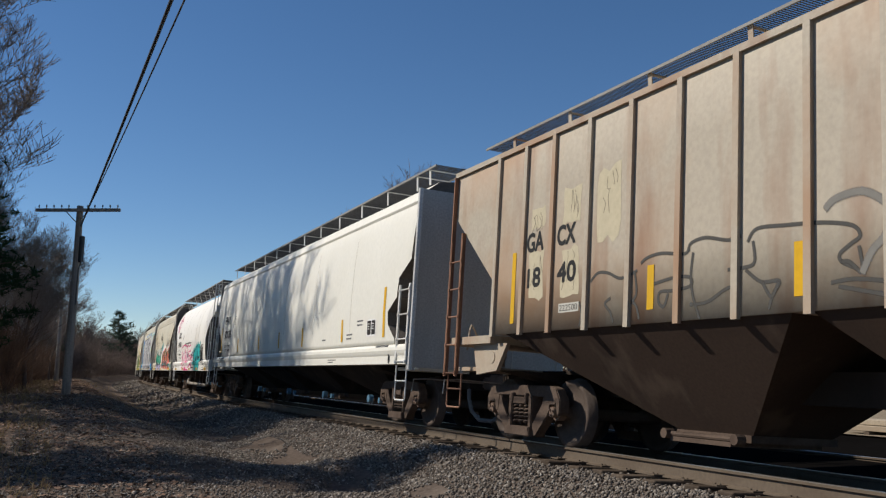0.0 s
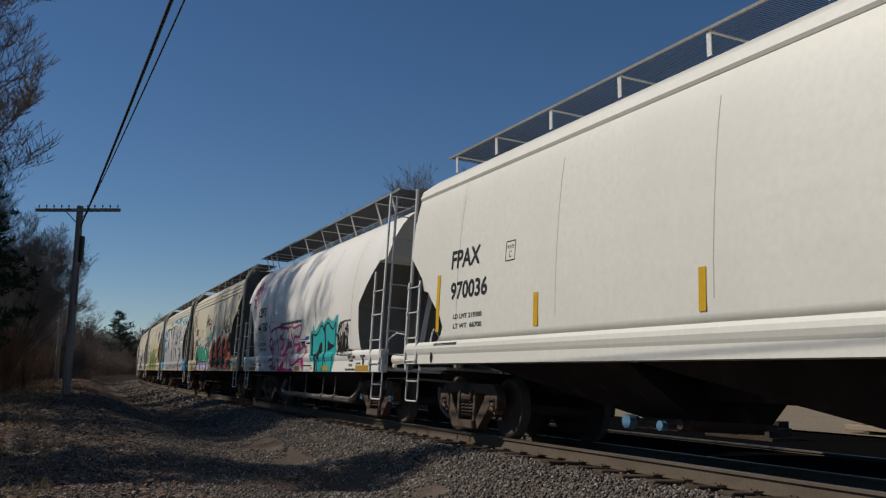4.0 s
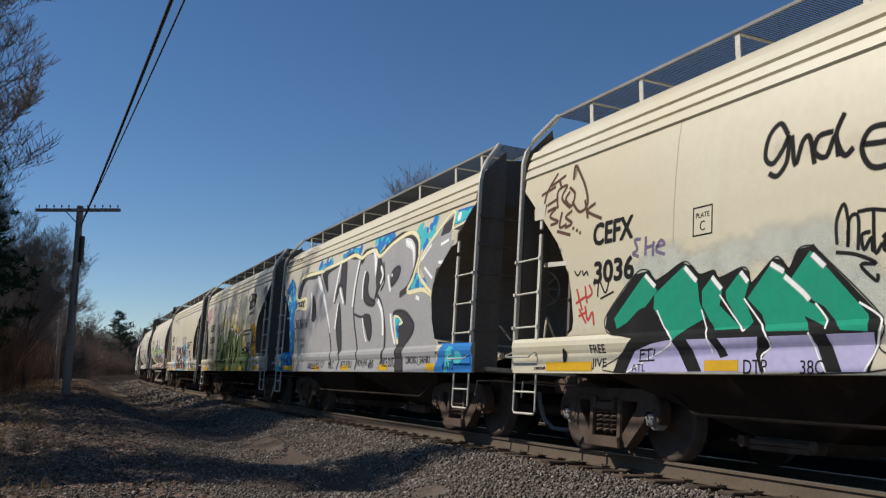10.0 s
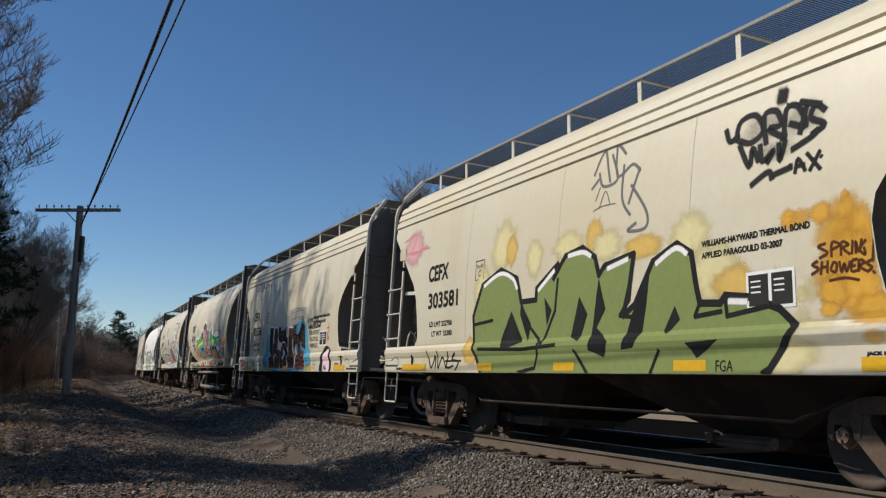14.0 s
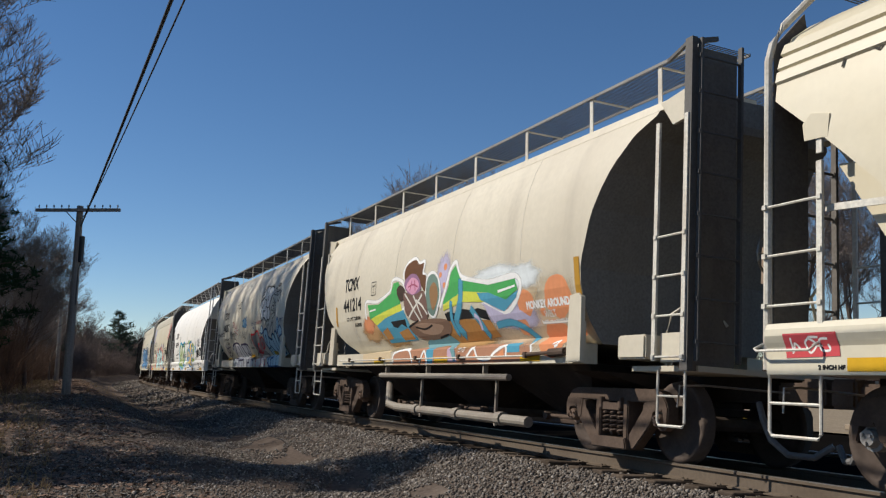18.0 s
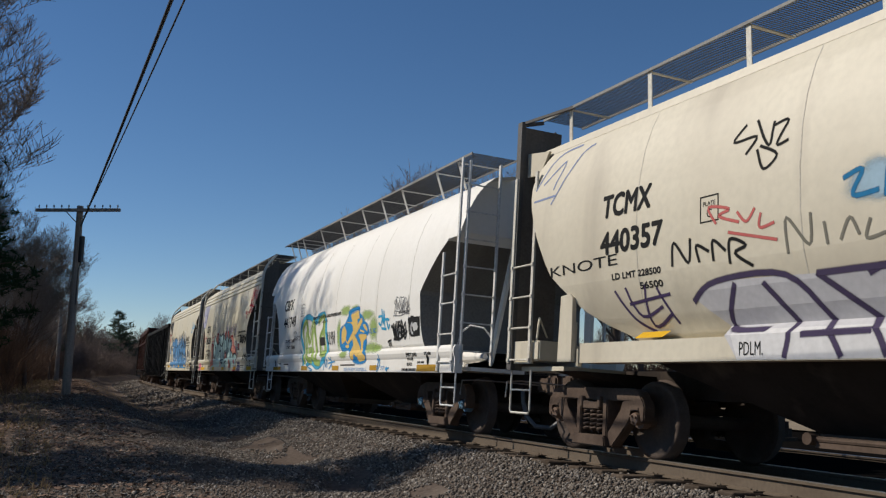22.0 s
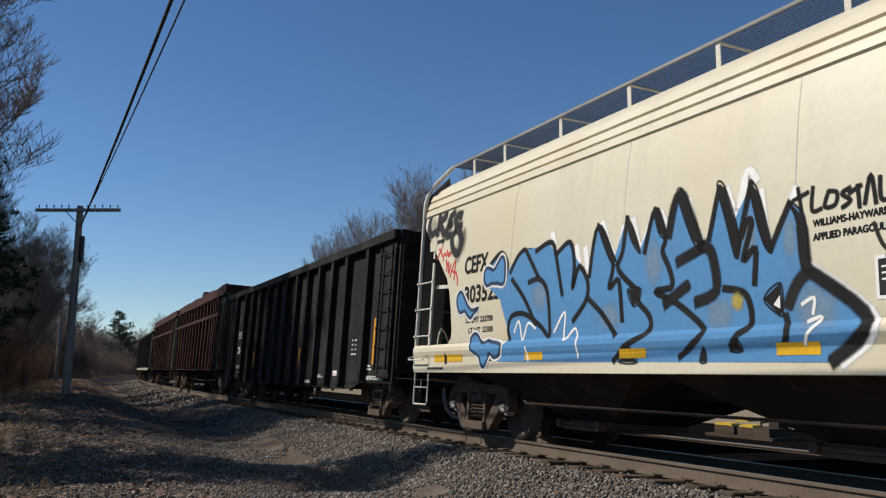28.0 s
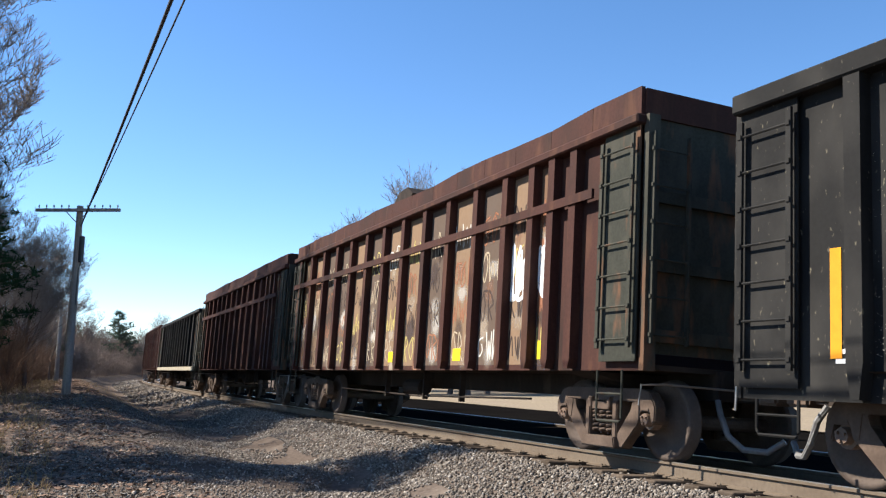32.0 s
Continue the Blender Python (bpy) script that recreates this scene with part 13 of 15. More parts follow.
for q in ([(-6.08, 3.95), (-6.17, 3.93), (-6.04, 3.61), (-6.04, 3.46), (-5.96, 3.4), (-5.94, 3.58), (-6.05, 3.66), (-6.04, 3.48)], [(-5.88, 3.46), (-5.82, 3.36), (-5.81, 3.44)], [(-6.02, 3.57), (-6.27, 3.5), (-6.14, 3.37), (-6.02, 3.41)], [(-6.15, 3.25), (-5.89, 3.18), (-5.73, 3.22), (-5.67, 3.37), (-5.79, 3.54)], [(-5.89, 3.18), (-5.75, 3.07), (-5.68, 2.93)], [(-5.72, 3.26), (-5.75, 2.95)], [(-5.76, 3.47), (-5.9, 3.67), (-5.78, 3.74), (-5.63, 3.73), (-5.57, 3.58), (-5.68, 3.48), (-5.81, 3.6)], [(-5.68, 3.48), (-5.55, 3.57), (-5.39, 3.53), (-5.33, 3.27), (-5.44, 3.16), (-5.56, 3.21), (-5.63, 3.38)], [(-5.41, 3.49), (-5.25, 3.37), (-5.21, 3.18), (-5.31, 3), (-5.43, 2.91), (-5.56, 2.98), (-5.64, 3.16)], [(-5.28, 3.46), (-5.18, 3.5), (-5.03, 3.49)],):
    d.line(q, 0.052, PINK, 2)
d.haze(-5.64, 3.51, 0.14, 0.14, PINK, 1, 245, 0.6)
d.haze(-5.76, 3.01, 0.1, 0.1, PINK, 1, 180, 0.6)
d.haze(-5.45, 2.92, 0.1, 0.1, PINK, 1, 250, 0.6)
d.haze(-5.94, 3.39, 0.1, 0.1, PINK, 1, 165, 0.6)
d.haze(-5.49, 3.59, 0.12, 0.12, PINK, 1, 290, 0.6)
d.done("graffiti_tag", "crimson-pink looping spray tag")
d = Decal(CAR_C, WHITE_SIDE)
for q in ([(-5.03, 2.04), (-4.97, 2.11), (-4.88, 2.09), (-4.86, 2.01), (-4.92, 1.94), (-5.01, 1.97), (-5.03, 2.04)], [(-4.98, 2.08), (-4.89, 1.99)], [(-4.88, 2.09), (-4.99, 1.96)], [(-5.1, 2.17), (-5, 2.26), (-4.91, 2.24), (-4.84, 2.3), (-4.72, 2.25), (-4.72, 2.15)], [(-5.06, 1.82), (-4.9, 1.82), (-4.83, 1.74), (-4.7, 1.72), (-4.66, 1.79)], [(-4.65, 1.89), (-4.61, 2.01), (-4.54, 2.07), (-4.51, 2.02), (-4.6, 1.91)], [(-4.53, 1.89), (-4.48, 2.05), (-4.47, 1.89), (-4.41, 2.06)], [(-4.4, 1.89), (-4.35, 2.06), (-4.32, 1.88)], [(-4.38, 1.96), (-4.33, 1.96)], [(-4.29, 2.06), (-4.3, 1.88), (-4.23, 1.89)], [(-4.19, 2.05), (-4.21, 1.87)], [(-4.2, 1.96), (-4.14, 1.97), (-4.12, 2.04), (-4.14, 1.86)], [(-4.09, 2.02), (-4.11, 1.87), (-4.03, 1.94), (-4.08, 2.02)], [(-4.02, 1.85), (-3.99, 2.02), (-3.93, 1.93), (-4, 1.93), (-3.93, 1.84)], [(-3.89, 2.01), (-3.91, 1.84)], [(-3.9, 1.93), (-3.82, 2)], [(-3.89, 1.93), (-3.82, 1.83)], [(-3.78, 1.99), (-3.8, 1.82), (-3.72, 1.83)], [(-3.78, 1.91), (-3.72, 1.92)], [(-3.7, 1.82), (-3.67, 1.99), (-3.62, 1.92), (-3.68, 1.9), (-3.62, 1.81)], [(-3.54, 1.97), (-3.6, 1.92), (-3.56, 1.87), (-3.63, 1.81)], [(-4.75, 1.92), (-4.67, 1.86)], [(-4.66, 1.92), (-4.74, 1.86)], [(-3.57, 1.85), (-3.53, 1.78)], [(-3.53, 1.84), (-3.58, 1.79)], [(-3.53, 2.04), (-3.53, 2)], [(-3.51, 2.04), (-3.51, 2)], [(-4.23, 2.18), (-4.19, 2.07), (-4.07, 2.06)],):
    d.line(q, 0.012, (0.33, 0.33, 0.32), 3)
d.done("graffiti_tag", "thin grey scrawl")
d = Decal(CAR_J, WHITE_SIDE)
GOLD, COBALT, LIME = (0.66, 0.45, 0.14), (0.02, 0.21, 0.47), (0.30, 0.42, 0.12)
d.haze(0.76, 2.26, 0.45, 0.14, LIME, 0, 340, 0.3)
d.haze(1.4, 2.25, 0.3, 0.12, LIME, 0, 440, 0.3)
d.haze(2.19, 2.1, 0.45, 0.13, LIME, 0, 580, 0.3)
d.haze(0.29, 1.76, 0.18, 0.4, LIME, 0, 275, 0.3)
d.haze(2.58, 1.81, 0.3, 0.3, LIME, 0, 660, 0.3)
d.haze(2.46, 1.43, 0.55, 0.13, LIME, 0, 640, 0.3)
d.haze(2.84, 1.41, 0.3, 0.1, LIME, 0, 720, 0.3)
d.haze(0.72, 1.32, 0.35, 0.1, LIME, 0, 330, 0.3)
d.shape([(0.39, 1.64), (0.44, 1.87), (0.75, 1.96), (0.99, 2.13), (1.05, 2.23), (1.67, 2.27), (1.69, 2.16), (1.89, 2.06), (2.03, 1.96), (2.24, 1.87), (2.28, 1.74), (2.12, 1.68), (2.16, 1.55), (2.09, 1.38), (2.23, 1.28), (2.11, 1.16), (1.62, 1.14), (1.28, 1.23), (1.06, 1.42), (0.66, 1.42), (0.46, 1.48)], COBALT, 1)
d.fringe([(0.39, 1.64), (0.44, 1.87), (0.75, 1.96), (0.99, 2.13), (1.05, 2.23), (1.67, 2.27), (1.69, 2.16), (1.89, 2.06), (2.03, 1.96), (2.24, 1.87), (2.28, 1.74), (2.12, 1.68), (2.16, 1.55), (2.09, 1.38), (2.23, 1.28), (2.11, 1.16), (1.62, 1.14), (1.28, 1.23), (1.06, 1.42), (0.66, 1.42), (0.46, 1.48)], 0.12, COBALT, 1)
d.poly([(1.15, 2.15), (1.64, 2.21), (1.7, 2.06), (1.58, 2.04), (1.6, 1.93), (1.83, 2.04), (1.9, 1.97), (1.5, 1.74), (1.38, 1.73), (1.55, 1.61), (1.78, 1.43), (1.82, 1.32), (1.65, 1.26), (1.48, 1.33), (1.4, 1.21), (1.25, 1.23), (1.17, 1.38), (1.31, 1.5), (1.25, 1.63), (0.93, 1.54), (0.8, 1.62), (0.52, 1.56), (0.51, 1.82), (0.69, 1.93), (0.85, 1.8), (0.8, 1.65), (0.9, 1.58), (1.3, 1.81), (1.27, 1.92), (1.12, 1.98), (0.89, 2), (1.24, 2)], GOLD, 2)
d.fringe([(1.15, 2.15), (1.64, 2.21), (1.7, 2.06), (1.58, 2.04), (1.6, 1.93), (1.83, 2.04), (1.9, 1.97), (1.5, 1.74), (1.38, 1.73), (1.55, 1.61), (1.78, 1.43), (1.82, 1.32), (1.65, 1.26), (1.48, 1.33), (1.4, 1.21), (1.25, 1.23), (1.17, 1.38), (1.31, 1.5), (1.25, 1.63), (0.93, 1.54), (0.8, 1.62), (0.52, 1.56), (0.51, 1.82), (0.69, 1.93), (0.85, 1.8), (0.8, 1.65), (0.9, 1.58), (1.3, 1.81), (1.27, 1.92), (1.12, 1.98), (0.89, 2), (1.24, 2)], 0.03, GOLD, 2)
d.shape([(1.68, 1.71), (2.12, 1.7), (2.16, 1.64), (1.97, 1.56), (1.98, 1.35), (2.2, 1.26), (2.12, 1.2), (1.79, 1.17), (1.71, 1.26), (1.84, 1.39), (1.78, 1.6)], GOLD, 2)
d.fringe([(1.68, 1.71), (2.12, 1.7), (2.16, 1.64), (1.97, 1.56), (1.98, 1.35), (2.2, 1.26), (2.12, 1.2), (1.79, 1.17), (1.71, 1.26), (1.84, 1.39), (1.78, 1.6)], 0.03, GOLD, 2)
d.poly([(1.94, 1.91), (2.08, 1.92), (2.23, 1.81), (2.2, 1.76), (2.02, 1.84)], GOLD, 2)
d.poly([(0.76, 1.51), (1, 1.53), (1.03, 1.46), (0.86, 1.45)], GOLD, 2)
d.poly([(1.77, 1.82), (2.04, 1.77), (2.01, 1.74), (1.77, 1.78)], GOLD, 2)
d.done("graffiti", "golden yellow graffiti with blue edge and green haze")
d = Decal(CAR_J, WHITE_SIDE)
d.line([(-2.61, 1.08), (-2.58, 1.44), (-2.87, 1.81), (-2.8, 2.15), (-2.28, 2.29), (-1.55, 2.13), (-1.38, 2.23), (-0.9, 2.27), (-0.74, 2.12), (-0.67, 1.79), (-0.54, 1.42), (-0.93, 1.17), (-1.34, 1.07), (-1.93, 1.19), (-2.29, 1.08)], 0.14, (0.05, 0.34, 0.52), 1)
d.line([(-2.43, 1.16), (-2.54, 1.67), (-2.71, 1.99), (-2.4, 2.15), (-2.1, 1.65), (-1.78, 2.15), (-1.5, 1.57), (-1.41, 1.23)], 0.15, LIME, 2)
d.line([(-1.32, 2.11), (-0.9, 2.21), (-0.93, 1.92), (-1.18, 1.72), (-1.05, 1.39), (-0.64, 1.37)], 0.15, LIME, 2)
d.line([(-2.37, 1.9), (-2.25, 1.31), (-1.81, 1.21)], 0.15, LIME, 2)
d.line([(-1.76, 1.98), (-1.84, 1.53), (-1.58, 1.21), (-1.13, 1.15)], 0.15, LIME, 2)
d.line([(-0.84, 2.1), (-0.84, 1.7), (-0.74, 1.48)], 0.15, LIME, 2)
d.line([(-2.45, 1.43), (-1.96, 1.47)], 0.15, LIME, 2)
d.line([(-2.42, 1.31), (-2.5, 1.67), (-2.61, 1.92), (-2.39, 2.07)], 0.045, (0.68, 0.68, 0.55), 3)
d.line([(-2.08, 1.71), (-1.8, 2.09)], 0.045, (0.68, 0.68, 0.55), 3)
d.line([(-1.26, 2.05), (-0.94, 2.16)], 0.045, (0.68, 0.68, 0.55), 3)
d.line([(-1.09, 1.66), (-0.99, 1.41)], 0.045, (0.68, 0.68, 0.55), 3)
d.line([(-1.73, 1.86), (-1.77, 1.52)], 0.045, (0.68, 0.68, 0.55), 3)
d.line([(-2.3, 1.78), (-2.19, 1.36)], 0.045, (0.68, 0.68, 0.55), 3)
d.line([(-2.71, 1.96), (-2.4, 2.16), (-2.07, 1.65), (-1.76, 2.16), (-1.47, 1.57)], 0.025, (0.08, 0.10, 0.03), 4)
d.line([(-1.34, 2.13), (-0.88, 2.23), (-0.96, 1.92), (-1.2, 1.72), (-1.04, 1.36), (-0.62, 1.36)], 0.025, (0.08, 0.10, 0.03), 4)
d.done("graffiti", "hollow olive and blue bubble graffiti letters")
d = Decal(CAR_J, WHITE_SIDE)
d.poly([(-1.23, 1.75), (-0.81, 1.75), (-0.75, 1.56), (-1.17, 1.55)], DARK, 4)
d.done("data_panel", "small dark data panel")
d = Decal(CAR_J, WHITE_SIDE)
d.text("VULPINI", -0.67, -0.01, 1.56, 1.85, BLACK, 4, shear=-0.1)
d.text("FOX", -3.66, -3.31, 1.91, 1.98, BLACK, 4)
d.text("FARTS", -3.58, -2.97, 1.73, 1.85, BLACK, 4)
d.done("graffiti_tag", "thin black sprayed letters")
d = Decal(CAR_J, WHITE_SIDE)
d.text("MUTE HATES MY SCRAP SKILLS...", 0.78, 2.31, 0.97, 1.04, (0.03, 0.22, 0.5), 8)
d.done("graffiti_tag", "blue hand-painted words on the sill")
d = Decal(CAR_J, WHITE_SIDE)
d.text("ATL 38C.", 2.28, 2.78, 1.71, 1.81, (0.02, 0.20, 0.50), 6)
d.done("graffiti_tag", "blue sprayed letters")
d = Decal(CAR_J, WHITE_SIDE)
d.line([(2.88, 2.02), (3.08, 2.01), (3.03, 1.85), (2.91, 1.9)], 0.045, (0.03, 0.30, 0.50), 4)
d.line([(3.06, 2.15), (3.16, 1.87), (3.18, 2.11)], 0.045, (0.03, 0.30, 0.50), 4)
d.line([(3.21, 2.05), (3.25, 1.79)], 0.045, (0.03, 0.30, 0.50), 4)
d.line([(3.2, 1.94), (3.35, 1.95), (3.48, 1.93)], 0.045, (0.03, 0.30, 0.50), 4)
d.line([(3.35, 1.92), (3.44, 1.77), (3.51, 1.84)], 0.045, (0.03, 0.30, 0.50), 4)
d.line([(3.06, 1.79), (3.32, 1.76)], 0.045, (0.03, 0.30, 0.50), 4)
d.done("graffiti_tag", "blue spray tag")
d = Decal(CAR_J, WHITE_SIDE)
d.line([(-0.76, 0.99), (-0.73, 1.22), (-0.62, 1.06), (-0.53, 1.24), (-0.5, 1.04)], 0.03, (0.04, 0.28, 0.55), 8)
d.line([(-0.34, 1.26), (-0.15, 1.16), (-0.33, 1.01)], 0.03, (0.04, 0.28, 0.55), 8)
d.line([(-0.2, 1.28), (-0.14, 1.06)], 0.03, (0.04, 0.28, 0.55), 8)
d.line([(-0.43, 1.14), (0.07, 1.18)], 0.03, (0.04, 0.28, 0.55), 8)
d.line([(-2.1, 1.05), (-1.73, 0.99), (-1.97, 0.96)], 0.03, (0.04, 0.28, 0.55), 8)
d.line([(-2.93, 1.48), (-2.71, 1.38), (-2.77, 1.26)], 0.03, (0.04, 0.28, 0.55), 8)
d.line([(2.88, 1.18), (2.96, 1.2), (2.93, 1.11), (2.88, 1.02)], 0.03, (0.04, 0.28, 0.55), 8)
d.line([(2.98, 1.29), (3.03, 1.11), (2.88, 0.96)], 0.03, (0.04, 0.28, 0.55), 8)
d.line([(3.41, 1.01), (3.54, 1.03)], 0.03, (0.04, 0.28, 0.55), 8)
d.line([(3.43, 1.05), (3.38, 1.01), (3.45, 0.98)], 0.03, (0.04, 0.28, 0.55), 8)
d.text("DOWDY", 3.08, 3.32, 0.99, 1.07, (0.03, 0.22, 0.5), 8)
d.done("graffiti_tag", "blue spray tags")
d = Decal(CAR_J, WHITE_SIDE)
d.line([(3.41, 1.52), (3.59, 1.55)], 0.035, BLACK, 4)
d.line([(3.48, 1.55), (3.49, 1.45), (3.55, 1.48)], 0.035, BLACK, 4)
d.line([(3.57, 1.51), (3.6, 1.44)], 0.035, BLACK, 4)
d.done("graffiti_tag", "black spray tag")
Decal(CAR_J, WHITE_SIDE).scrawl(3.72, 4.4, 1.56, 1.88, BLACK, 0.05, 94, 4).done("graffiti_tag", "thick black spray tag")
Decal(CAR_J, WHITE_SIDE).scrawl(3.75, 4.5, 1.98, 2.32, (0.22, 0.22, 0.22), 0.022, 93, 4).done("graffiti_tag", "thin grey spray tag")
Decal(CAR_J, WHITE_SIDE).rect(4.56, 5.0, 1.58, 1.92, BLACK, 2).blob(4.78, 1.75, 0.12, 0.08, (0.5, 0.5, 0.48), 3, 2).done("data_panel", "black painted-over data panel")

d = Decal(CAR_J, WHITE_SIDE)
for q in ([(3.6, 1.79), (3.66, 1.8), (3.76, 1.63), (3.8, 1.83)], [(3.75, 1.7), (3.81, 1.71), (3.82, 1.67), (3.76, 1.66), (3.75, 1.7)], [(3.85, 1.79), (3.89, 1.59), (3.98, 1.64)], [(3.98, 1.53), (3.94, 1.78), (4.1, 1.78), (4.13, 1.69), (3.99, 1.67)], [(4.13, 1.67), (4.23, 1.7), (4.2, 1.76), (4.13, 1.71), (4.16, 1.6), (4.24, 1.65), (4.3, 1.72)],):
    d.line(q, 0.05, BLACK, 4)
for q in ([(3.71, 1.98), (3.8, 2.17), (3.74, 2.23), (3.84, 2.29), (3.87, 2.1), (3.97, 2.23), (3.98, 2.1)], [(3.98, 2.07), (4.06, 2.19), (4.1, 2.06), (4.02, 2.11)], [(4.1, 2.3), (4.24, 2.29), (4.17, 2.05), (4.14, 2.2)], [(4.26, 2.08), (4.29, 2.29), (4.4, 2.22), (4.3, 2.18), (4.42, 2.03)], [(4.46, 2.01), (4.54, 2.07), (4.44, 2.13), (4.53, 2.15)], [(3.79, 2.08), (4.52, 1.99)],):
    d.line(q, 0.014, (0.12, 0.12, 0.12), 3)
d.poly([(4.45, 1.91), (4.56, 1.91), (4.59, 1.94), (4.72, 1.93), (4.76, 1.89), (4.93, 1.9), (4.91, 1.61), (4.52, 1.62)], BLACK, 2)
d.fringe([(4.45, 1.91), (4.56, 1.91), (4.59, 1.94), (4.72, 1.93), (4.76, 1.89), (4.93, 1.9), (4.91, 1.61), (4.52, 1.62)], 0.03, BLACK, 2)
d.line([(4.65, 1.82), (4.59, 1.75), (4.62, 1.66), (4.68, 1.63)], 0.05, (0.45, 0.45, 0.45), 3)
d.done("graffiti_tag", "black spray tags and a black block")

# the round-sided cars
for car, number in ((CAR_H, "441214"), (CAR_I, "440357")):
    up = 0.0 if car is CAR_H else 0.11
    lines(car, ROUND_SIDE, [("TCMX", -5.08, -4.16, 2.68 + up, 2.95 + up), (number, -5.10, -3.94, 2.24 + up, 2.50 + up)])
    lines(car, ROUND_SIDE, [("LD LMT 228500", -4.9, -4.0, 2.04, 2.11), ("56500", -4.4, -4.0, 1.90, 1.97)])
    boxed_plate(car, ROUND_SIDE, -3.32, -3.06, 2.48, 2.74)

GREEN3, YELLOW3, BLUE3, ORANGE3, LAV, PEACH = (0.07, 0.36, 0.10), (0.58, 0.60, 0.08), (0.08, 0.30, 0.42), (0.42, 0.20, 0.06), (0.48, 0.44, 0.58), (0.66, 0.26, 0.12)
d = Decal(CAR_H, ROUND_SIDE)
d.haze(-3.36, 1.77, 0.7, 0.25, (0.50, 0.30, 0.14), 0, 0)
d.haze(-2.22, 1.65, 0.9, 0.25, (0.42, 0.25, 0.10), 0, 1)
d.haze(-3.53, 1.9, 0.35, 0.2, PEACH, 0, 2)
d.haze(0.89, 1.51, 1.2, 0.2, (0.42, 0.25, 0.10), 0, 3)
d.haze(2.52, 1.56, 0.9, 0.25, (0.50, 0.38, 0.26), 0, 4)
d.haze(3.04, 1.87, 0.5, 0.35, (0.56, 0.44, 0.28), 0, 5)
d.haze(3.76, 1.76, 0.7, 0.5, (0.56, 0.46, 0.32), 0, 6)
d.haze(3.46, 1.57, 0.8, 0.35, (0.56, 0.42, 0.28), 0, 7)
d.haze(2.32, 1.85, 0.7, 0.25, LAV, 0, 8)
d.haze(2.75, 1.74, 0.6, 0.2, LAV, 0, 9)
d.haze(0.26, 2.56, 0.3, 0.4, LAV, 0, 10)
d.haze(2.17, 2.38, 0.9, 0.16, (0.66, 0.70, 0.70), 0, 11)
d.haze(3, 2.29, 0.5, 0.2, (0.66, 0.70, 0.70), 0, 12)
d.spots(2.92, 3.14, 1.88, 1.97, 1, (PEACH,), 3, 1, (0.18, 0.22))
d.blob(0.34, 2.69, 0.07, 0.056, PEACH, 1, 365, 0.08)
d.blob(0.14, 2.57, 0.06, 0.048, PEACH, 1, 342, 0.08)
d.blob(0.32, 2.38, 0.07, 0.056, PEACH, 1, 360, 0.08)
d.blob(3.01, 1.94, 0.2, 0.16, PEACH, 1, 735, 0.08)
d.blob(3.83, 1.95, 0.34, 0.272, PEACH, 1, 895, 0.08)
d.blob(3.61, 1.42, 0.33, 0.264, PEACH, 1, 850, 0.08)
d.blob(2.42, 1.74, 0.1, 0.08, PEACH, 1, 635, 0.08)
d.blob(2.75, 1.62, 0.16, 0.128, PEACH, 1, 690, 0.08)
d.blob(3.4, 1.78, 0.07, 0.056, PEACH, 1, 808, 0.08)
d.blob(-3.36, 1.82, 0.07, 0.056, PEACH, 1, 40, 0.08)
d.blob(-3.69, 1.97, 0.06, 0.048, PEACH, 1, 20, 0.08)
d.blob(4.1, 1.53, 0.16, 0.128, PEACH, 1, 955, 0.08)
d.line([(-3.62, 2.03), (-3.62, 2.36), (-2.92, 2.33), (-2.25, 2.47), (-2.14, 2.67), (-1.83, 2.68), (-1.51, 2.53), (-1.53, 2.11), (-2.53, 1.96)], 0.07, OFFWHITE, 2)
d.poly([(-3.51, 2.3), (-2.87, 2.27), (-2.18, 2.43), (-2.07, 2.62), (-1.82, 2.63), (-1.59, 2.45), (-1.72, 2.21), (-2.61, 2.11), (-3.39, 2)], GREEN3, 3)
d.poly([(-3.36, 2.01), (-2.61, 2.11), (-1.68, 2.21), (-1.62, 2.07), (-3.05, 1.86)], YELLOW3, 3)
d.poly([(-3.08, 1.87), (-2.53, 1.99), (-1.55, 2.09), (-1.18, 1.54), (-2.61, 1.52)], BLUE3, 3)
d.poly([(-2.28, 1.91), (-1.53, 1.92), (-1.52, 1.77), (-1.74, 1.84), (-1.98, 1.78), (-2.18, 1.81)], BLACK, 4)
d.poly([(-2.84, 1.74), (-2.51, 1.81), (-2.35, 1.6), (-2.68, 1.57)], ORANGE3, 4)
d.poly([(-1.97, 1.7), (-1.49, 1.76), (-1.3, 1.56), (-1.83, 1.55)], ORANGE3, 4)
d.line([(0.11, 2.03), (0.42, 2.39), (0.53, 2.6), (0.76, 2.72), (1, 2.46), (1.91, 2.3), (2.75, 2.32), (2.86, 2.08), (2.32, 1.81), (1.67, 2.02)], 0.08, OFFWHITE, 2)
d.poly([(0.24, 2.11), (0.5, 2.36), (0.57, 2.57), (0.75, 2.67), (0.96, 2.42), (1.91, 2.26), (2.74, 2.28), (2.81, 2.12), (2.44, 2), (1.91, 2.14), (1.01, 2.23), (0.25, 2.07)], GREEN3, 3)
d.poly([(0.25, 2.07), (1.01, 2.23), (1.91, 2.14), (2.44, 2), (2.19, 1.98), (1.02, 2.06), (0.21, 1.97)], YELLOW3, 4)
d.poly([(2.44, 2), (2.83, 2.11), (2.75, 2.01), (2.32, 1.84), (1.63, 2.05), (1.52, 2.17), (1.91, 2.14)], BLUE3, 5)
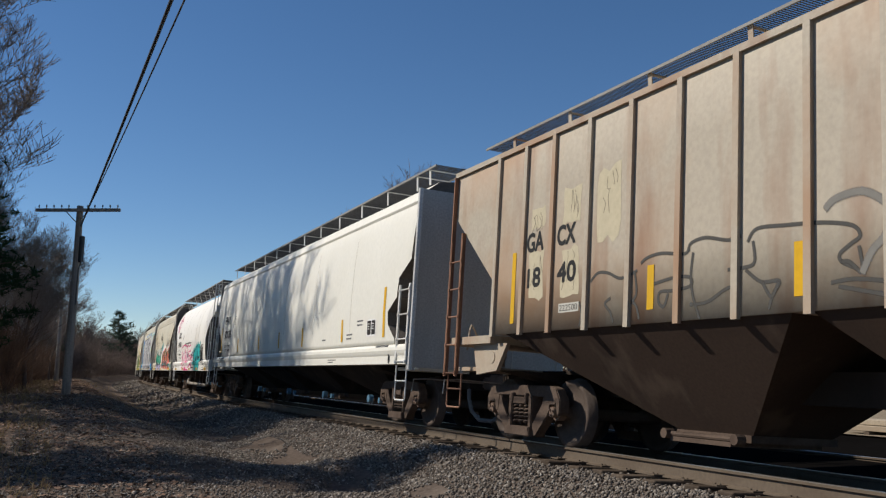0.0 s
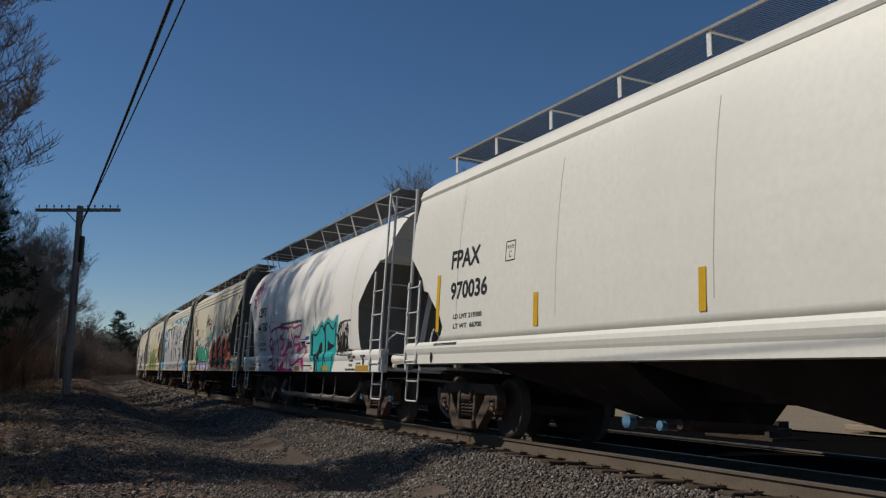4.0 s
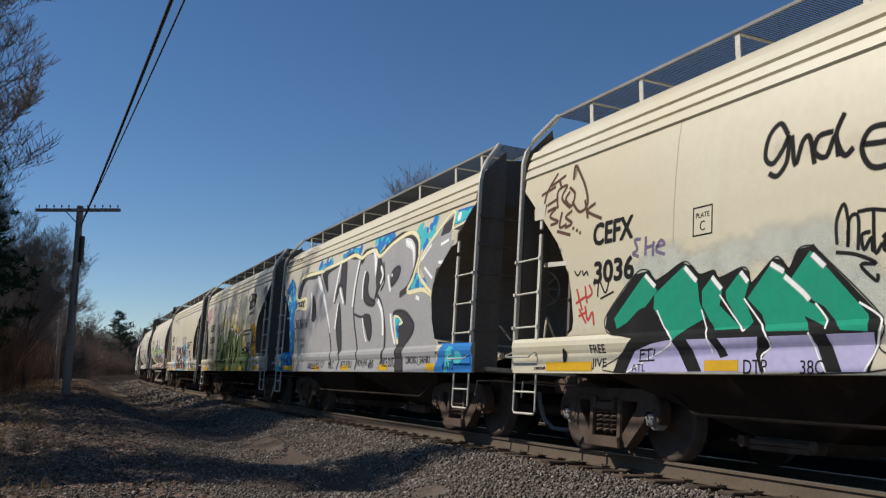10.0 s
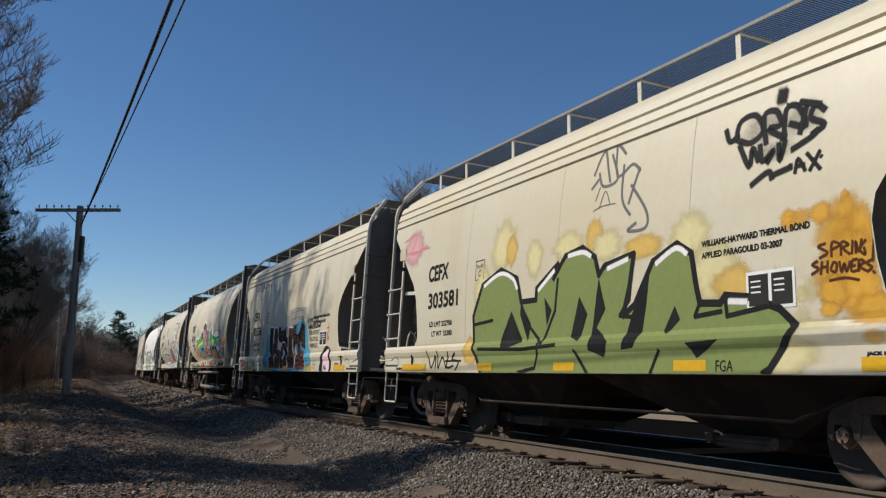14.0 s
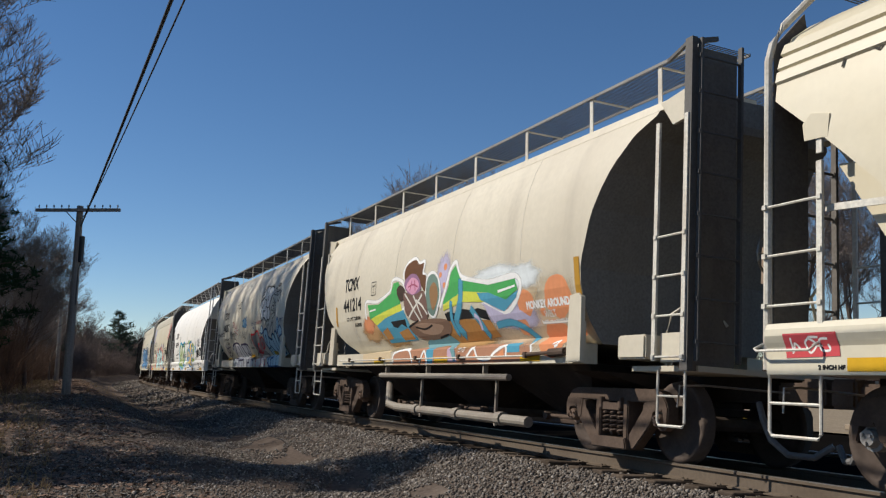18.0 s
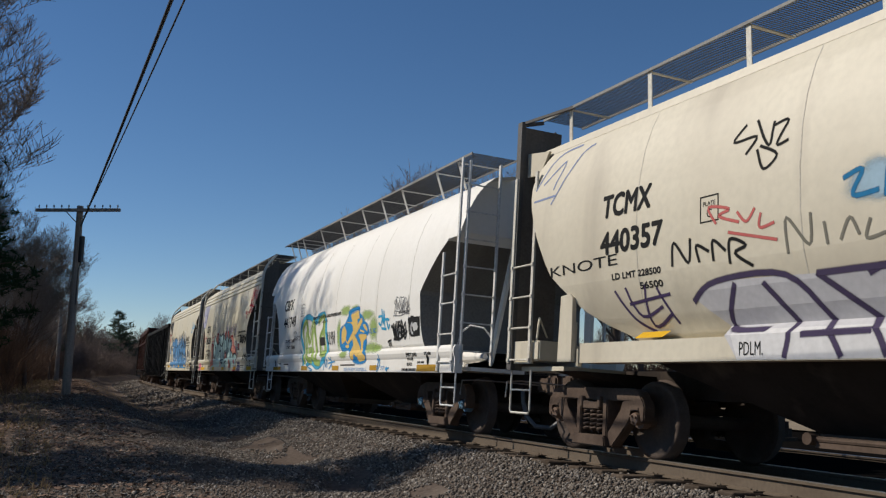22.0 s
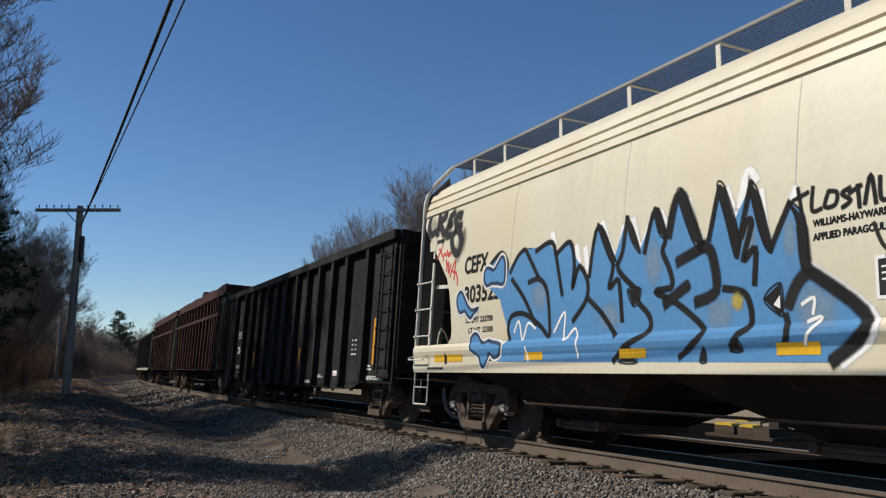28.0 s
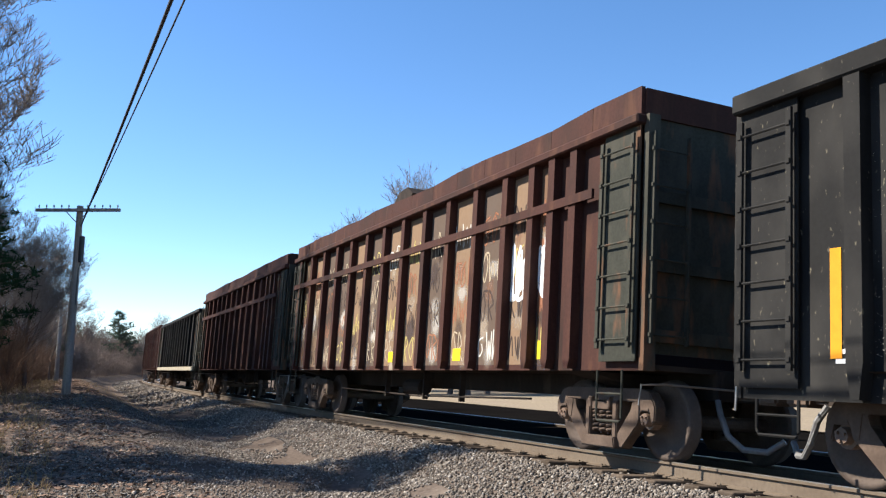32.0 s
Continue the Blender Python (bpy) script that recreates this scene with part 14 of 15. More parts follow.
d.poly([(0.24, 1.92), (0.43, 1.95), (0.61, 1.91), (0.94, 1.96), (1.26, 1.92), (1.49, 1.94), (1.75, 1.89), (1.82, 1.74), (1.5, 1.8), (1.03, 1.8), (0.31, 1.79)], BLACK, 4)
d.poly([(0.22, 1.79), (1.03, 1.8), (1.82, 1.74), (1.97, 1.5), (0.55, 1.45), (0.28, 1.54)], ORANGE3, 3)
d.poly([(1.67, 2.01), (2.32, 1.8), (2.81, 1.83), (3.07, 1.71), (1.93, 1.69)], LAV, 3)
d.line([(0.96, 2.4), (0.9, 2.06), (0.64, 1.76), (0.8, 1.56)], 0.16, BLUE3, 6)
d.line([(1.26, 1.94), (1.5, 1.7), (1.62, 1.52)], 0.13, BLUE3, 6)
d.line([(1.34, 1.84), (1.46, 1.77), (1.47, 1.62)], 0.07, LAV, 7)
d.line([(0.56, 2.09), (0.49, 1.81), (0.59, 1.57)], 0.1, BLUE3, 6)
d.line([(2, 1.66), (2.45, 1.68), (2.81, 1.58), (3.07, 1.41)], 0.1, BLUE3, 4)
d.stroke([(1, 2.42), (1.91, 2.27), (2.74, 2.29)], 0.03, OFFWHITE, 6)
d.poly([(2.22, 2.11), (2.74, 2.16), (2.74, 2.19), (2.21, 2.15)], OFFWHITE, 7)
d.poly([(-3.41, 2.15), (-3.04, 2.17), (-3.05, 2.2), (-3.41, 2.18)], OFFWHITE, 7)
d.text("MONKEY AROUND", 3.0, 4.1, 1.83, 1.93, OFFWHITE, 4).text("MONKEY AROUND", 3.0, 4.1, 1.83, 1.93, OFFWHITE, 4, 0.007, 6)
d.text("WELT", 3.42, 3.72, 1.70, 1.79, OFFWHITE, 4)
d.scrawl(3.31, 4.17, 1.63, 1.66, (0.74, 0.72, 0.66), 0.03, 120, 9, 4)
d.line([(3.67, 1.35), (3.76, 1.38), (3.78, 1.33), (3.71, 1.31)], 0.04, OFFWHITE, 4)
d.done("graffiti", "green, yellow and blue graffiti letters with white edges")
d = Decal(CAR_H, ROUND_SIDE)
d.line([(-1.46, 2.65), (-1.44, 2.89), (-1.06, 2.98), (-0.81, 2.87), (-0.57, 2.87), (-0.6, 2.67), (-0.45, 2.59)], 0.08, OFFWHITE, 8, True)
d.line([(-0.47, 2.34), (-0.39, 2.59), (-0.12, 2.63), (0.11, 2.45), (0.11, 2.18), (-0.2, 1.9), (-0.49, 2.08)], 0.07, OFFWHITE, 8, True)
d.shape([(-1.49, 2.65), (-1.43, 2.88), (-1.03, 2.96), (-0.81, 2.85), (-0.59, 2.85), (-0.63, 2.67), (-0.47, 2.6), (-0.5, 2.34), (-0.78, 2.53), (-1.34, 2.62)], (0.13, 0.06, 0.03), 9)
d.shape([(-0.45, 2.34), (-0.37, 2.57), (-0.12, 2.61), (0.08, 2.46), (0.09, 2.18), (-0.22, 1.91), (-0.47, 2.08)], (0.16, 0.24, 0.20), 9)
d.shape([(-0.3, 2.32), (-0.14, 2.47), (0.02, 2.39), (0.03, 2.18), (-0.2, 2)], (0.30, 0.17, 0.08), 10)
d.shape([(-1.48, 2.58), (-1.18, 2.71), (-0.84, 2.64), (-0.68, 2.41), (-1.03, 2.28), (-1.38, 2.43)], (0.28, 0.15, 0.25), 10)
d.shape([(-1.38, 2.51), (-1.14, 2.64), (-0.87, 2.58), (-0.77, 2.45), (-1.03, 2.33), (-1.3, 2.42)], (0.62, 0.30, 0.42), 11)
d.shape([(-1.5, 2.39), (-1.03, 2.32), (-0.55, 2.35), (-0.44, 1.93), (-0.93, 1.85), (-1.4, 1.98)], (0.17, 0.10, 0.08), 10)
d.shape([(-1.87, 2.48), (-1.67, 2.55), (-1.44, 2.44), (-1.49, 2.28), (-1.72, 2.27)], (0.06, 0.04, 0.03), 9)
d.shape([(-1.4, 1.77), (-0.83, 1.87), (0.26, 1.83), (0.34, 1.63), (-0.19, 1.53), (-1.02, 1.56)], (0.20, 0.12, 0.08), 11)
d.shape([(-1.09, 1.79), (-0.61, 1.81), (0.08, 1.74), (-0.19, 1.61), (-0.81, 1.64)], (0.34, 0.22, 0.15), 12)
d.shape([(-0.85, 1.49), (0.09, 1.6), (0.58, 1.34), (0.59, 1.13), (0.29, 1.4), (-0.47, 1.37)], (0.16, 0.30, 0.32), 9)
d.line([(-1.44, 2.37), (-1.13, 2.14), (-0.83, 1.86)], 0.045, (0.66, 0.62, 0.55), 12)
d.line([(-0.63, 2.3), (-0.96, 2.12), (-1.33, 1.93)], 0.045, (0.66, 0.62, 0.55), 12)
d.line([(-1.03, 2.31), (-0.85, 2.11), (-0.72, 1.91)], 0.045, (0.66, 0.62, 0.55), 12)
d.line([(-0.91, 2.22), (-0.64, 2.1), (-0.47, 1.95)], 0.045, (0.66, 0.62, 0.55), 12)
d.line([(-1.27, 2.48), (-1.05, 2.51), (-0.83, 2.45)], 0.025, (0.36, 0.08, 0.14), 12)
d.line([(-1.19, 2.41), (-1.11, 2.57)], 0.025, (0.36, 0.08, 0.14), 12)
d.line([(-0.93, 2.39), (-0.98, 2.58)], 0.025, (0.36, 0.08, 0.14), 12)
d.line([(-1.09, 1.76), (-0.71, 1.71), (-0.35, 1.76)], 0.03, BLACK, 13)
d.line([(-0.19, 1.55), (0.19, 1.59)], 0.03, BLACK, 13)
d.line([(-1.4, 1.77), (-0.93, 1.86)], 0.03, BLACK, 13)
d.done("graffiti", "brown rounded painted shape with pale crossed bands")
d = Decal(CAR_H, ROUND_SIDE)
d.poly([(-2.19, 1.1), (-2.16, 1.34), (-0.27, 1.41), (2.46, 1.39), (3.07, 1.41), (3.11, 1.12), (0.74, 1.1)], (0.40, 0.20, 0.12), 0)
d.poly([(-0.6, 1.11), (-0.56, 1.39), (-0.26, 1.41), (-0.28, 1.11)], BLUE3, 1)
d.poly([(2.34, 1.25), (2.35, 1.38), (2.76, 1.39), (2.77, 1.25)], BLUE3, 1)
d.poly([(-3.89, 1.13), (-3.92, 1.32), (-2.32, 1.37), (-2.29, 1.11)], (0.56, 0.44, 0.28), 0)
d.line([(1.06, 1.21), (1.29, 1.34), (1.45, 1.19), (1.81, 1.16), (2.01, 1.26), (2.33, 1.35), (2.37, 1.21)], 0.05, OFFWHITE, 2)
d.line([(-2.16, 1.14), (-2.12, 1.31), (-1.45, 1.37), (-1.2, 1.13)], 0.05, OFFWHITE, 2)
d.line([(-0.87, 1.13), (-0.67, 1.33), (-0.53, 1.12)], 0.05, OFFWHITE, 2)
d.line([(2.99, 1.12), (3.09, 1.23), (3.07, 1.39)], 0.05, OFFWHITE, 2)
d.poly([(1.26, 1.19), (1.33, 1.28), (1.43, 1.18)], PEACH, 1)
d.poly([(2.08, 1.21), (2.28, 1.31), (2.31, 1.2)], PEACH, 1)
d.poly([(-0.81, 1.13), (-0.67, 1.28), (-0.57, 1.12)], PEACH, 1)
d.poly([(0.31, 1.14), (0.31, 1.37), (0.56, 1.39), (0.7, 1.13)], (0.50, 0.36, 0.46), 2)
d.text("DWGY", 0.73, 0.99, 1.28, 1.36, OFFWHITE, 4)
d.done("graffiti", "red-brown graffiti band with white loops along the sill")
bars(CAR_H, ROUND_SIDE, [(-5.66, -5.56, 1.95, 2.38), (4.3, 4.42, 1.9, 2.4)], (0.45, 0.24, 0.03))
bars(CAR_H, ROUND_SIDE, [(-3.2, -2.65, 1.12, 1.22), (-0.2, 0.35, 1.12, 1.22), (2.8, 3.35, 1.12, 1.22)])
d = Decal(CAR_I, ROUND_SIDE)
d.poly([(-3.54, 1.73), (-3.18, 1.88), (-2.19, 1.85), (-0.82, 1.8), (-0.65, 1.45), (-0.5, 1.42), (-0.03, 1.35), (-0.06, 1.11), (-2.92, 1.1), (-3.17, 1.44)], (0.50, 0.49, 0.50), 1)
d.poly([(-2.92, 1.1), (-3.04, 1.4), (0.15, 1.37), (0.15, 1.1)], (0.60, 0.59, 0.58), 1)
d.line([(-3.57, 1.71), (-3.18, 1.88), (-2.26, 1.86), (-1.86, 1.4), (-1.69, 1.12)], 0.06, (0.06, 0.045, 0.09), 2)
d.line([(-2.93, 1.83), (-3.12, 1.44), (-2.6, 1.39)], 0.06, (0.06, 0.045, 0.09), 2)
d.line([(-2.55, 1.81), (-2.28, 1.42), (-2.32, 1.12)], 0.06, (0.06, 0.045, 0.09), 2)
d.line([(-1.9, 1.84), (-1.4, 1.42), (-1.24, 1.12)], 0.06, (0.06, 0.045, 0.09), 2)
d.line([(-2.12, 1.32), (-1.39, 1.33)], 0.06, (0.06, 0.045, 0.09), 2)
d.line([(-1.37, 1.8), (-1.15, 1.82), (-0.91, 1.46), (-0.76, 1.11)], 0.06, (0.06, 0.045, 0.09), 2)
d.line([(-1.9, 1.84), (-0.82, 1.8), (-0.67, 1.45), (-0.43, 1.25), (-0.71, 1.23)], 0.06, (0.06, 0.045, 0.09), 2)
d.line([(-1.22, 1.56), (-0.91, 1.46)], 0.06, (0.06, 0.045, 0.09), 2)
d.line([(-0.11, 1.35), (0.16, 1.29), (0.19, 1.1)], 0.06, (0.06, 0.045, 0.09), 2)
d.text("PDLM.", -2.89, -2.58, 1.14, 1.27, BLACK, 4)
d.done("graffiti", "silver graffiti letters with dark purple outline")
d = Decal(CAR_I, ROUND_SIDE)
d.poly([(0.61, 1.1), (0.55, 1.33), (1.35, 1.36), (1.97, 1.36), (1.98, 1.1)], (0.45, 0.44, 0.44), 0)
d.shape([(0.01, 2.1), (0.4, 2.09), (0.85, 2.18), (1.1, 2.11), (1.28, 1.84), (1.34, 1.65), (1.9, 1.48), (1.98, 1.4), (1.35, 1.35), (0.72, 1.53), (0.66, 1.36), (0.58, 1.64), (0.22, 1.82)], (0.20, 0.19, 0.18), 1)
d.line([(-0.03, 2.12), (0.4, 2.1), (0.85, 2.19), (1.1, 2.12), (1.31, 1.87), (1.35, 1.65)], 0.06, (0.52, 0.02, 0.03), 3)
d.line([(-0.03, 2.12), (0.17, 1.82), (0.58, 1.56), (0.66, 1.36), (0.55, 1.21), (0.64, 1.1)], 0.06, (0.52, 0.02, 0.03), 3)
d.line([(0.65, 1.56), (1, 1.52), (1.25, 1.58)], 0.06, (0.52, 0.02, 0.03), 3)
d.line([(1.31, 1.37), (1.39, 1.21), (1.28, 1.1)], 0.06, (0.52, 0.02, 0.03), 3)
d.line([(0.8, 1.78), (0.98, 1.78), (1.04, 1.61), (0.86, 1.6), (0.76, 1.73), (0.75, 1.45)], 0.06, (0.52, 0.02, 0.03), 3)
d.line([(1.94, 1.38), (1.97, 1.22), (1.92, 1.1)], 0.06, (0.52, 0.02, 0.03), 3)
d.shape([(1.32, 1.94), (1.53, 1.99), (1.73, 1.9), (1.74, 1.72), (1.42, 1.64), (1.33, 1.79)], (0.26, 0.20, 0.19), 4)
d.line([(1.32, 1.94), (1.53, 1.99), (1.73, 1.9), (1.74, 1.72), (1.42, 1.64), (1.33, 1.79)], 0.05, (0.52, 0.02, 0.03), 5, True)
d.line([(1.41, 1.81), (1.46, 1.74), (1.53, 1.83), (1.62, 1.75)], 0.03, (0.52, 0.02, 0.03), 6)
d.done("graffiti", "grey graffiti letter outlined in red")
d = Decal(CAR_I, ROUND_SIDE)
d.line([(1.17, 2.93), (1.27, 3.09), (1.49, 3.14), (1.43, 3.31), (1.67, 3.5), (1.98, 3.49), (2.19, 3.46), (2.43, 3.46), (2.72, 3.38), (2.72, 3.23), (2.59, 3.07), (2.49, 2.87), (2.66, 2.7), (2.67, 2.48), (2.4, 2.47), (2.31, 2.58), (2.28, 2.42), (1.86, 2.56), (1.59, 2.48), (1.28, 2.72)], 0.1, (0.45, 0.43, 0.38), 0, True)
d.shape([(1.17, 2.93), (1.27, 3.09), (1.49, 3.14), (1.43, 3.31), (1.67, 3.5), (1.98, 3.49), (2.19, 3.46), (2.43, 3.46), (2.72, 3.38), (2.72, 3.23), (2.59, 3.07), (2.49, 2.87), (2.66, 2.7), (2.67, 2.48), (2.4, 2.47), (2.31, 2.58), (2.28, 2.42), (1.86, 2.56), (1.59, 2.48), (1.28, 2.72)], (0.74, 0.73, 0.70), 2)
d.line([(1.17, 2.93), (1.27, 3.09), (1.49, 3.14), (1.43, 3.31), (1.67, 3.5), (1.98, 3.49), (2.19, 3.46), (2.43, 3.46), (2.72, 3.38), (2.72, 3.23), (2.59, 3.07), (2.49, 2.87), (2.66, 2.7), (2.67, 2.48), (2.4, 2.47), (2.31, 2.58), (2.28, 2.42), (1.86, 2.56), (1.59, 2.48), (1.28, 2.72)], 0.045, (0.05, 0.045, 0.04), 3, True)
d.line([(1.49, 3.14), (1.77, 3.24), (1.67, 3.41)], 0.04, (0.05, 0.045, 0.04), 4)
d.line([(1.61, 2.83), (1.76, 3.1), (2, 3.03), (1.97, 2.77), (1.7, 2.77)], 0.04, (0.05, 0.045, 0.04), 4)
d.line([(2.11, 3.12), (2.22, 3.2), (2.18, 3.05), (2.11, 3.12)], 0.04, (0.05, 0.045, 0.04), 4)
d.line([(2.08, 2.87), (2.46, 2.85), (2.58, 3.26)], 0.04, (0.05, 0.045, 0.04), 4)
d.line([(1.78, 2.75), (1.78, 2.56)], 0.04, (0.05, 0.045, 0.04), 4)
d.line([(1.36, 3), (1.49, 2.85), (1.61, 2.95)], 0.04, (0.05, 0.045, 0.04), 4)
d.line([(1.37, 2.62), (1.45, 2.81)], 0.04, (0.05, 0.045, 0.04), 4)
d.line([(2.3, 2.83), (2.32, 2.58)], 0.04, (0.05, 0.045, 0.04), 4)
d.line([(2.13, 3.47), (1.99, 3.29)], 0.04, (0.05, 0.045, 0.04), 4)
d.line([(1.17, 3.36), (1.29, 3.52), (1.32, 3.36), (1.24, 3.22)], 0.035, (0.05, 0.045, 0.04), 3, True)
d.done("graffiti", "white bubble graffiti with black outline")
d = Decal(CAR_I, ROUND_SIDE)
d.shape([(1.89, 1.84), (1.84, 2.08), (2.03, 2.2), (2.32, 2.17), (2.48, 1.97), (2.86, 1.87), (2.89, 1.98), (3.11, 2.03), (3.29, 1.9), (3.27, 2.02), (3.41, 2.11), (3.59, 1.99), (3.64, 1.86), (3.75, 1.87), (3.96, 1.61), (4.05, 1.45), (4.05, 1.79), (4.19, 1.74), (4.3, 1.51), (4.27, 1.3), (4.14, 1.1), (3.79, 1.1), (2.62, 1.1), (2.43, 1.28), (2.27, 1.55)], (0.52, 0.68, 0.70), 4)
d.line([(1.89, 1.84), (1.84, 2.08), (2.03, 2.2), (2.32, 2.17), (2.48, 1.97), (2.86, 1.87), (2.89, 1.98), (3.11, 2.03), (3.29, 1.9), (3.27, 2.02), (3.41, 2.11), (3.59, 1.99), (3.64, 1.86), (3.75, 1.87), (3.96, 1.61), (4.05, 1.45), (4.05, 1.79), (4.19, 1.74), (4.3, 1.51), (4.27, 1.3), (4.14, 1.1), (3.79, 1.1), (2.62, 1.1), (2.43, 1.28), (2.27, 1.55)], 0.06, (0.02, 0.07, 0.16), 5, True)
d.line([(2.48, 1.97), (2.44, 1.67), (2.23, 1.64)], 0.04, (0.02, 0.07, 0.16), 6)
d.line([(2.02, 1.97), (2.14, 2.01), (2.19, 1.8), (2.1, 1.83)], 0.04, (0.02, 0.07, 0.16), 6)
d.line([(2.9, 1.93), (3.18, 1.62), (3.5, 1.4)], 0.04, (0.02, 0.07, 0.16), 6)
d.line([(3.29, 1.94), (3.49, 1.6), (3.61, 1.4)], 0.04, (0.02, 0.07, 0.16), 6)
d.line([(3.64, 1.86), (3.79, 1.66), (4.01, 1.45)], 0.04, (0.02, 0.07, 0.16), 6)
d.line([(2.54, 1.71), (2.93, 1.51), (3.19, 1.36)], 0.04, (0.02, 0.07, 0.16), 6)
d.line([(2.43, 1.28), (2.55, 1.36), (3.01, 1.34), (3.12, 1.1)], 0.04, (0.02, 0.07, 0.16), 6)
d.line([(3.47, 1.36), (3.44, 1.1)], 0.04, (0.02, 0.07, 0.16), 6)
d.line([(3.94, 1.36), (3.9, 1.1)], 0.04, (0.02, 0.07, 0.16), 6)
d.line([(2.54, 1.71), (2.48, 1.54), (2.58, 1.42)], 0.04, (0.02, 0.07, 0.16), 6)
d.line([(2.75, 1.27), (2.8, 1.14), (2.84, 1.27)], 0.04, (0.02, 0.07, 0.16), 6)
d.line([(2.68, 1.29), (2.91, 1.33)], 0.04, (0.02, 0.07, 0.16), 6)
d.done("graffiti", "pale blue bubble graffiti with navy outline")
d = Decal(CAR_I, ROUND_SIDE)
d.line([(3.57, 2.29), (3.68, 2.44), (3.79, 2.33), (3.75, 2.16), (3.63, 2.05)], 0.08, (0.02, 0.10, 0.25), 3, True)
d.shape([(3.57, 2.29), (3.68, 2.44), (3.79, 2.33), (3.75, 2.16), (3.63, 2.05)], (0.55, 0.70, 0.72), 4)
d.line([(3.79, 1.93), (3.79, 2.08), (3.95, 2.21), (4.16, 2.11), (4.13, 2), (3.9, 1.97)], 0.08, (0.02, 0.10, 0.25), 3, True)
d.shape([(3.79, 1.93), (3.79, 2.08), (3.95, 2.21), (4.16, 2.11), (4.13, 2), (3.9, 1.97)], (0.55, 0.70, 0.72), 4)
d.line([(1.44, 2.18), (1.59, 2.3), (1.8, 2.16), (1.54, 2.1)], 0.08, (0.02, 0.10, 0.25), 3, True)
d.shape([(1.44, 2.18), (1.59, 2.3), (1.8, 2.16), (1.54, 2.1)], (0.55, 0.70, 0.72), 4)
d.line([(2.27, 1.35), (2.45, 1.36), (2.55, 1.23), (2.35, 1.22)], 0.08, (0.02, 0.10, 0.25), 3, True)
d.shape([(2.27, 1.35), (2.45, 1.36), (2.55, 1.23), (2.35, 1.22)], (0.55, 0.70, 0.72), 4)
d.done("graffiti", "pale blue graffiti drops with navy outline")
d = Decal(CAR_I, ROUND_SIDE)
d.line([(3.15, 3.41), (3.24, 3.5), (3.22, 3.4)], 0.035, (0.10, 0.095, 0.085), 2)
d.line([(3.31, 3.48), (3.35, 3.38), (3.28, 3.42)], 0.035, (0.10, 0.095, 0.085), 2)
d.line([(3.39, 3.48), (3.38, 3.38)], 0.035, (0.10, 0.095, 0.085), 2)
d.line([(3.44, 3.48), (3.51, 3.43), (3.44, 3.41), (3.52, 3.36)], 0.035, (0.10, 0.095, 0.085), 2)
d.line([(3.09, 3.36), (2.93, 3.36), (3.03, 3.24), (2.87, 3.19), (3.16, 3.15)], 0.035, (0.10, 0.095, 0.085), 2)
d.line([(3.16, 3.32), (3.22, 3.12)], 0.035, (0.10, 0.095, 0.085), 2)
d.line([(3.13, 3.24), (3.34, 3.24)], 0.035, (0.10, 0.095, 0.085), 2)
d.line([(3.31, 3.2), (3.43, 3.24), (3.37, 3.29), (3.31, 3.14), (3.46, 3.13)], 0.035, (0.10, 0.095, 0.085), 2)
d.line([(3.48, 3.12), (3.51, 3.28), (3.6, 3.2)], 0.035, (0.10, 0.095, 0.085), 2)
d.line([(3.62, 3.31), (3.65, 3.14), (3.79, 3.27), (3.63, 2.94), (3.46, 3)], 0.035, (0.10, 0.095, 0.085), 2)
d.done("graffiti_tag", "dark grey looping spray tag")
d = Decal(CAR_I, ROUND_SIDE)
d.line([(2.87, 3.1), (2.91, 2.92), (3.04, 2.98), (2.87, 3.1)], 0.035, (0.10, 0.095, 0.085), 2)
d.line([(3.16, 3.02), (3.07, 2.98), (3.16, 2.89), (3.05, 2.85)], 0.035, (0.10, 0.095, 0.085), 2)
d.line([(3.22, 2.82), (3.25, 2.98), (3.31, 2.91), (3.22, 2.9), (3.34, 2.8)], 0.035, (0.10, 0.095, 0.085), 2)
d.line([(3.01, 2.86), (2.85, 2.85), (2.85, 2.74), (3.01, 2.69)], 0.035, (0.10, 0.095, 0.085), 2)
d.line([(3.04, 2.68), (3.07, 2.83), (3.16, 2.77), (3.07, 2.74), (3.19, 2.63)], 0.035, (0.10, 0.095, 0.085), 2)
d.line([(3.22, 2.75), (3.24, 2.63), (3.31, 2.63), (3.33, 2.76)], 0.035, (0.10, 0.095, 0.085), 2)
d.line([(3.37, 2.71), (3.34, 2.57), (3.17, 2.49)], 0.035, (0.10, 0.095, 0.085), 2)
d.line([(3.16, 2.62), (2.92, 2.59), (2.89, 2.43), (3.05, 2.34), (3.17, 2.41), (3.04, 2.51)], 0.035, (0.10, 0.095, 0.085), 2)
d.done("graffiti_tag", "dark grey looping spray tag")
d = Decal(CAR_I, ROUND_SIDE)
d.line([(2.06, 2.29), (2.17, 2.37), (2.32, 2.26), (2.29, 2.08)], 0.06, (0.30, 0.285, 0.25), 1)
d.line([(2.39, 2.07), (2.42, 2.29), (2.59, 2.31), (2.66, 2.13), (2.53, 2.06)], 0.06, (0.30, 0.285, 0.25), 1)
d.line([(2.73, 2.08), (2.92, 2.31), (3.11, 2.16), (2.99, 2.05)], 0.06, (0.30, 0.285, 0.25), 1)
d.line([(3.14, 2.28), (3.17, 2.41)], 0.06, (0.30, 0.285, 0.25), 1)
d.done("graffiti_tag", "faded grey spray loops")
d = Decal(CAR_I, ROUND_SIDE)
d.text("DBMX", 3.89, 4.35, 2.32, 2.44, (0.03, 0.05, 0.16), 3)
d.done("graffiti_tag", "navy sprayed letters")
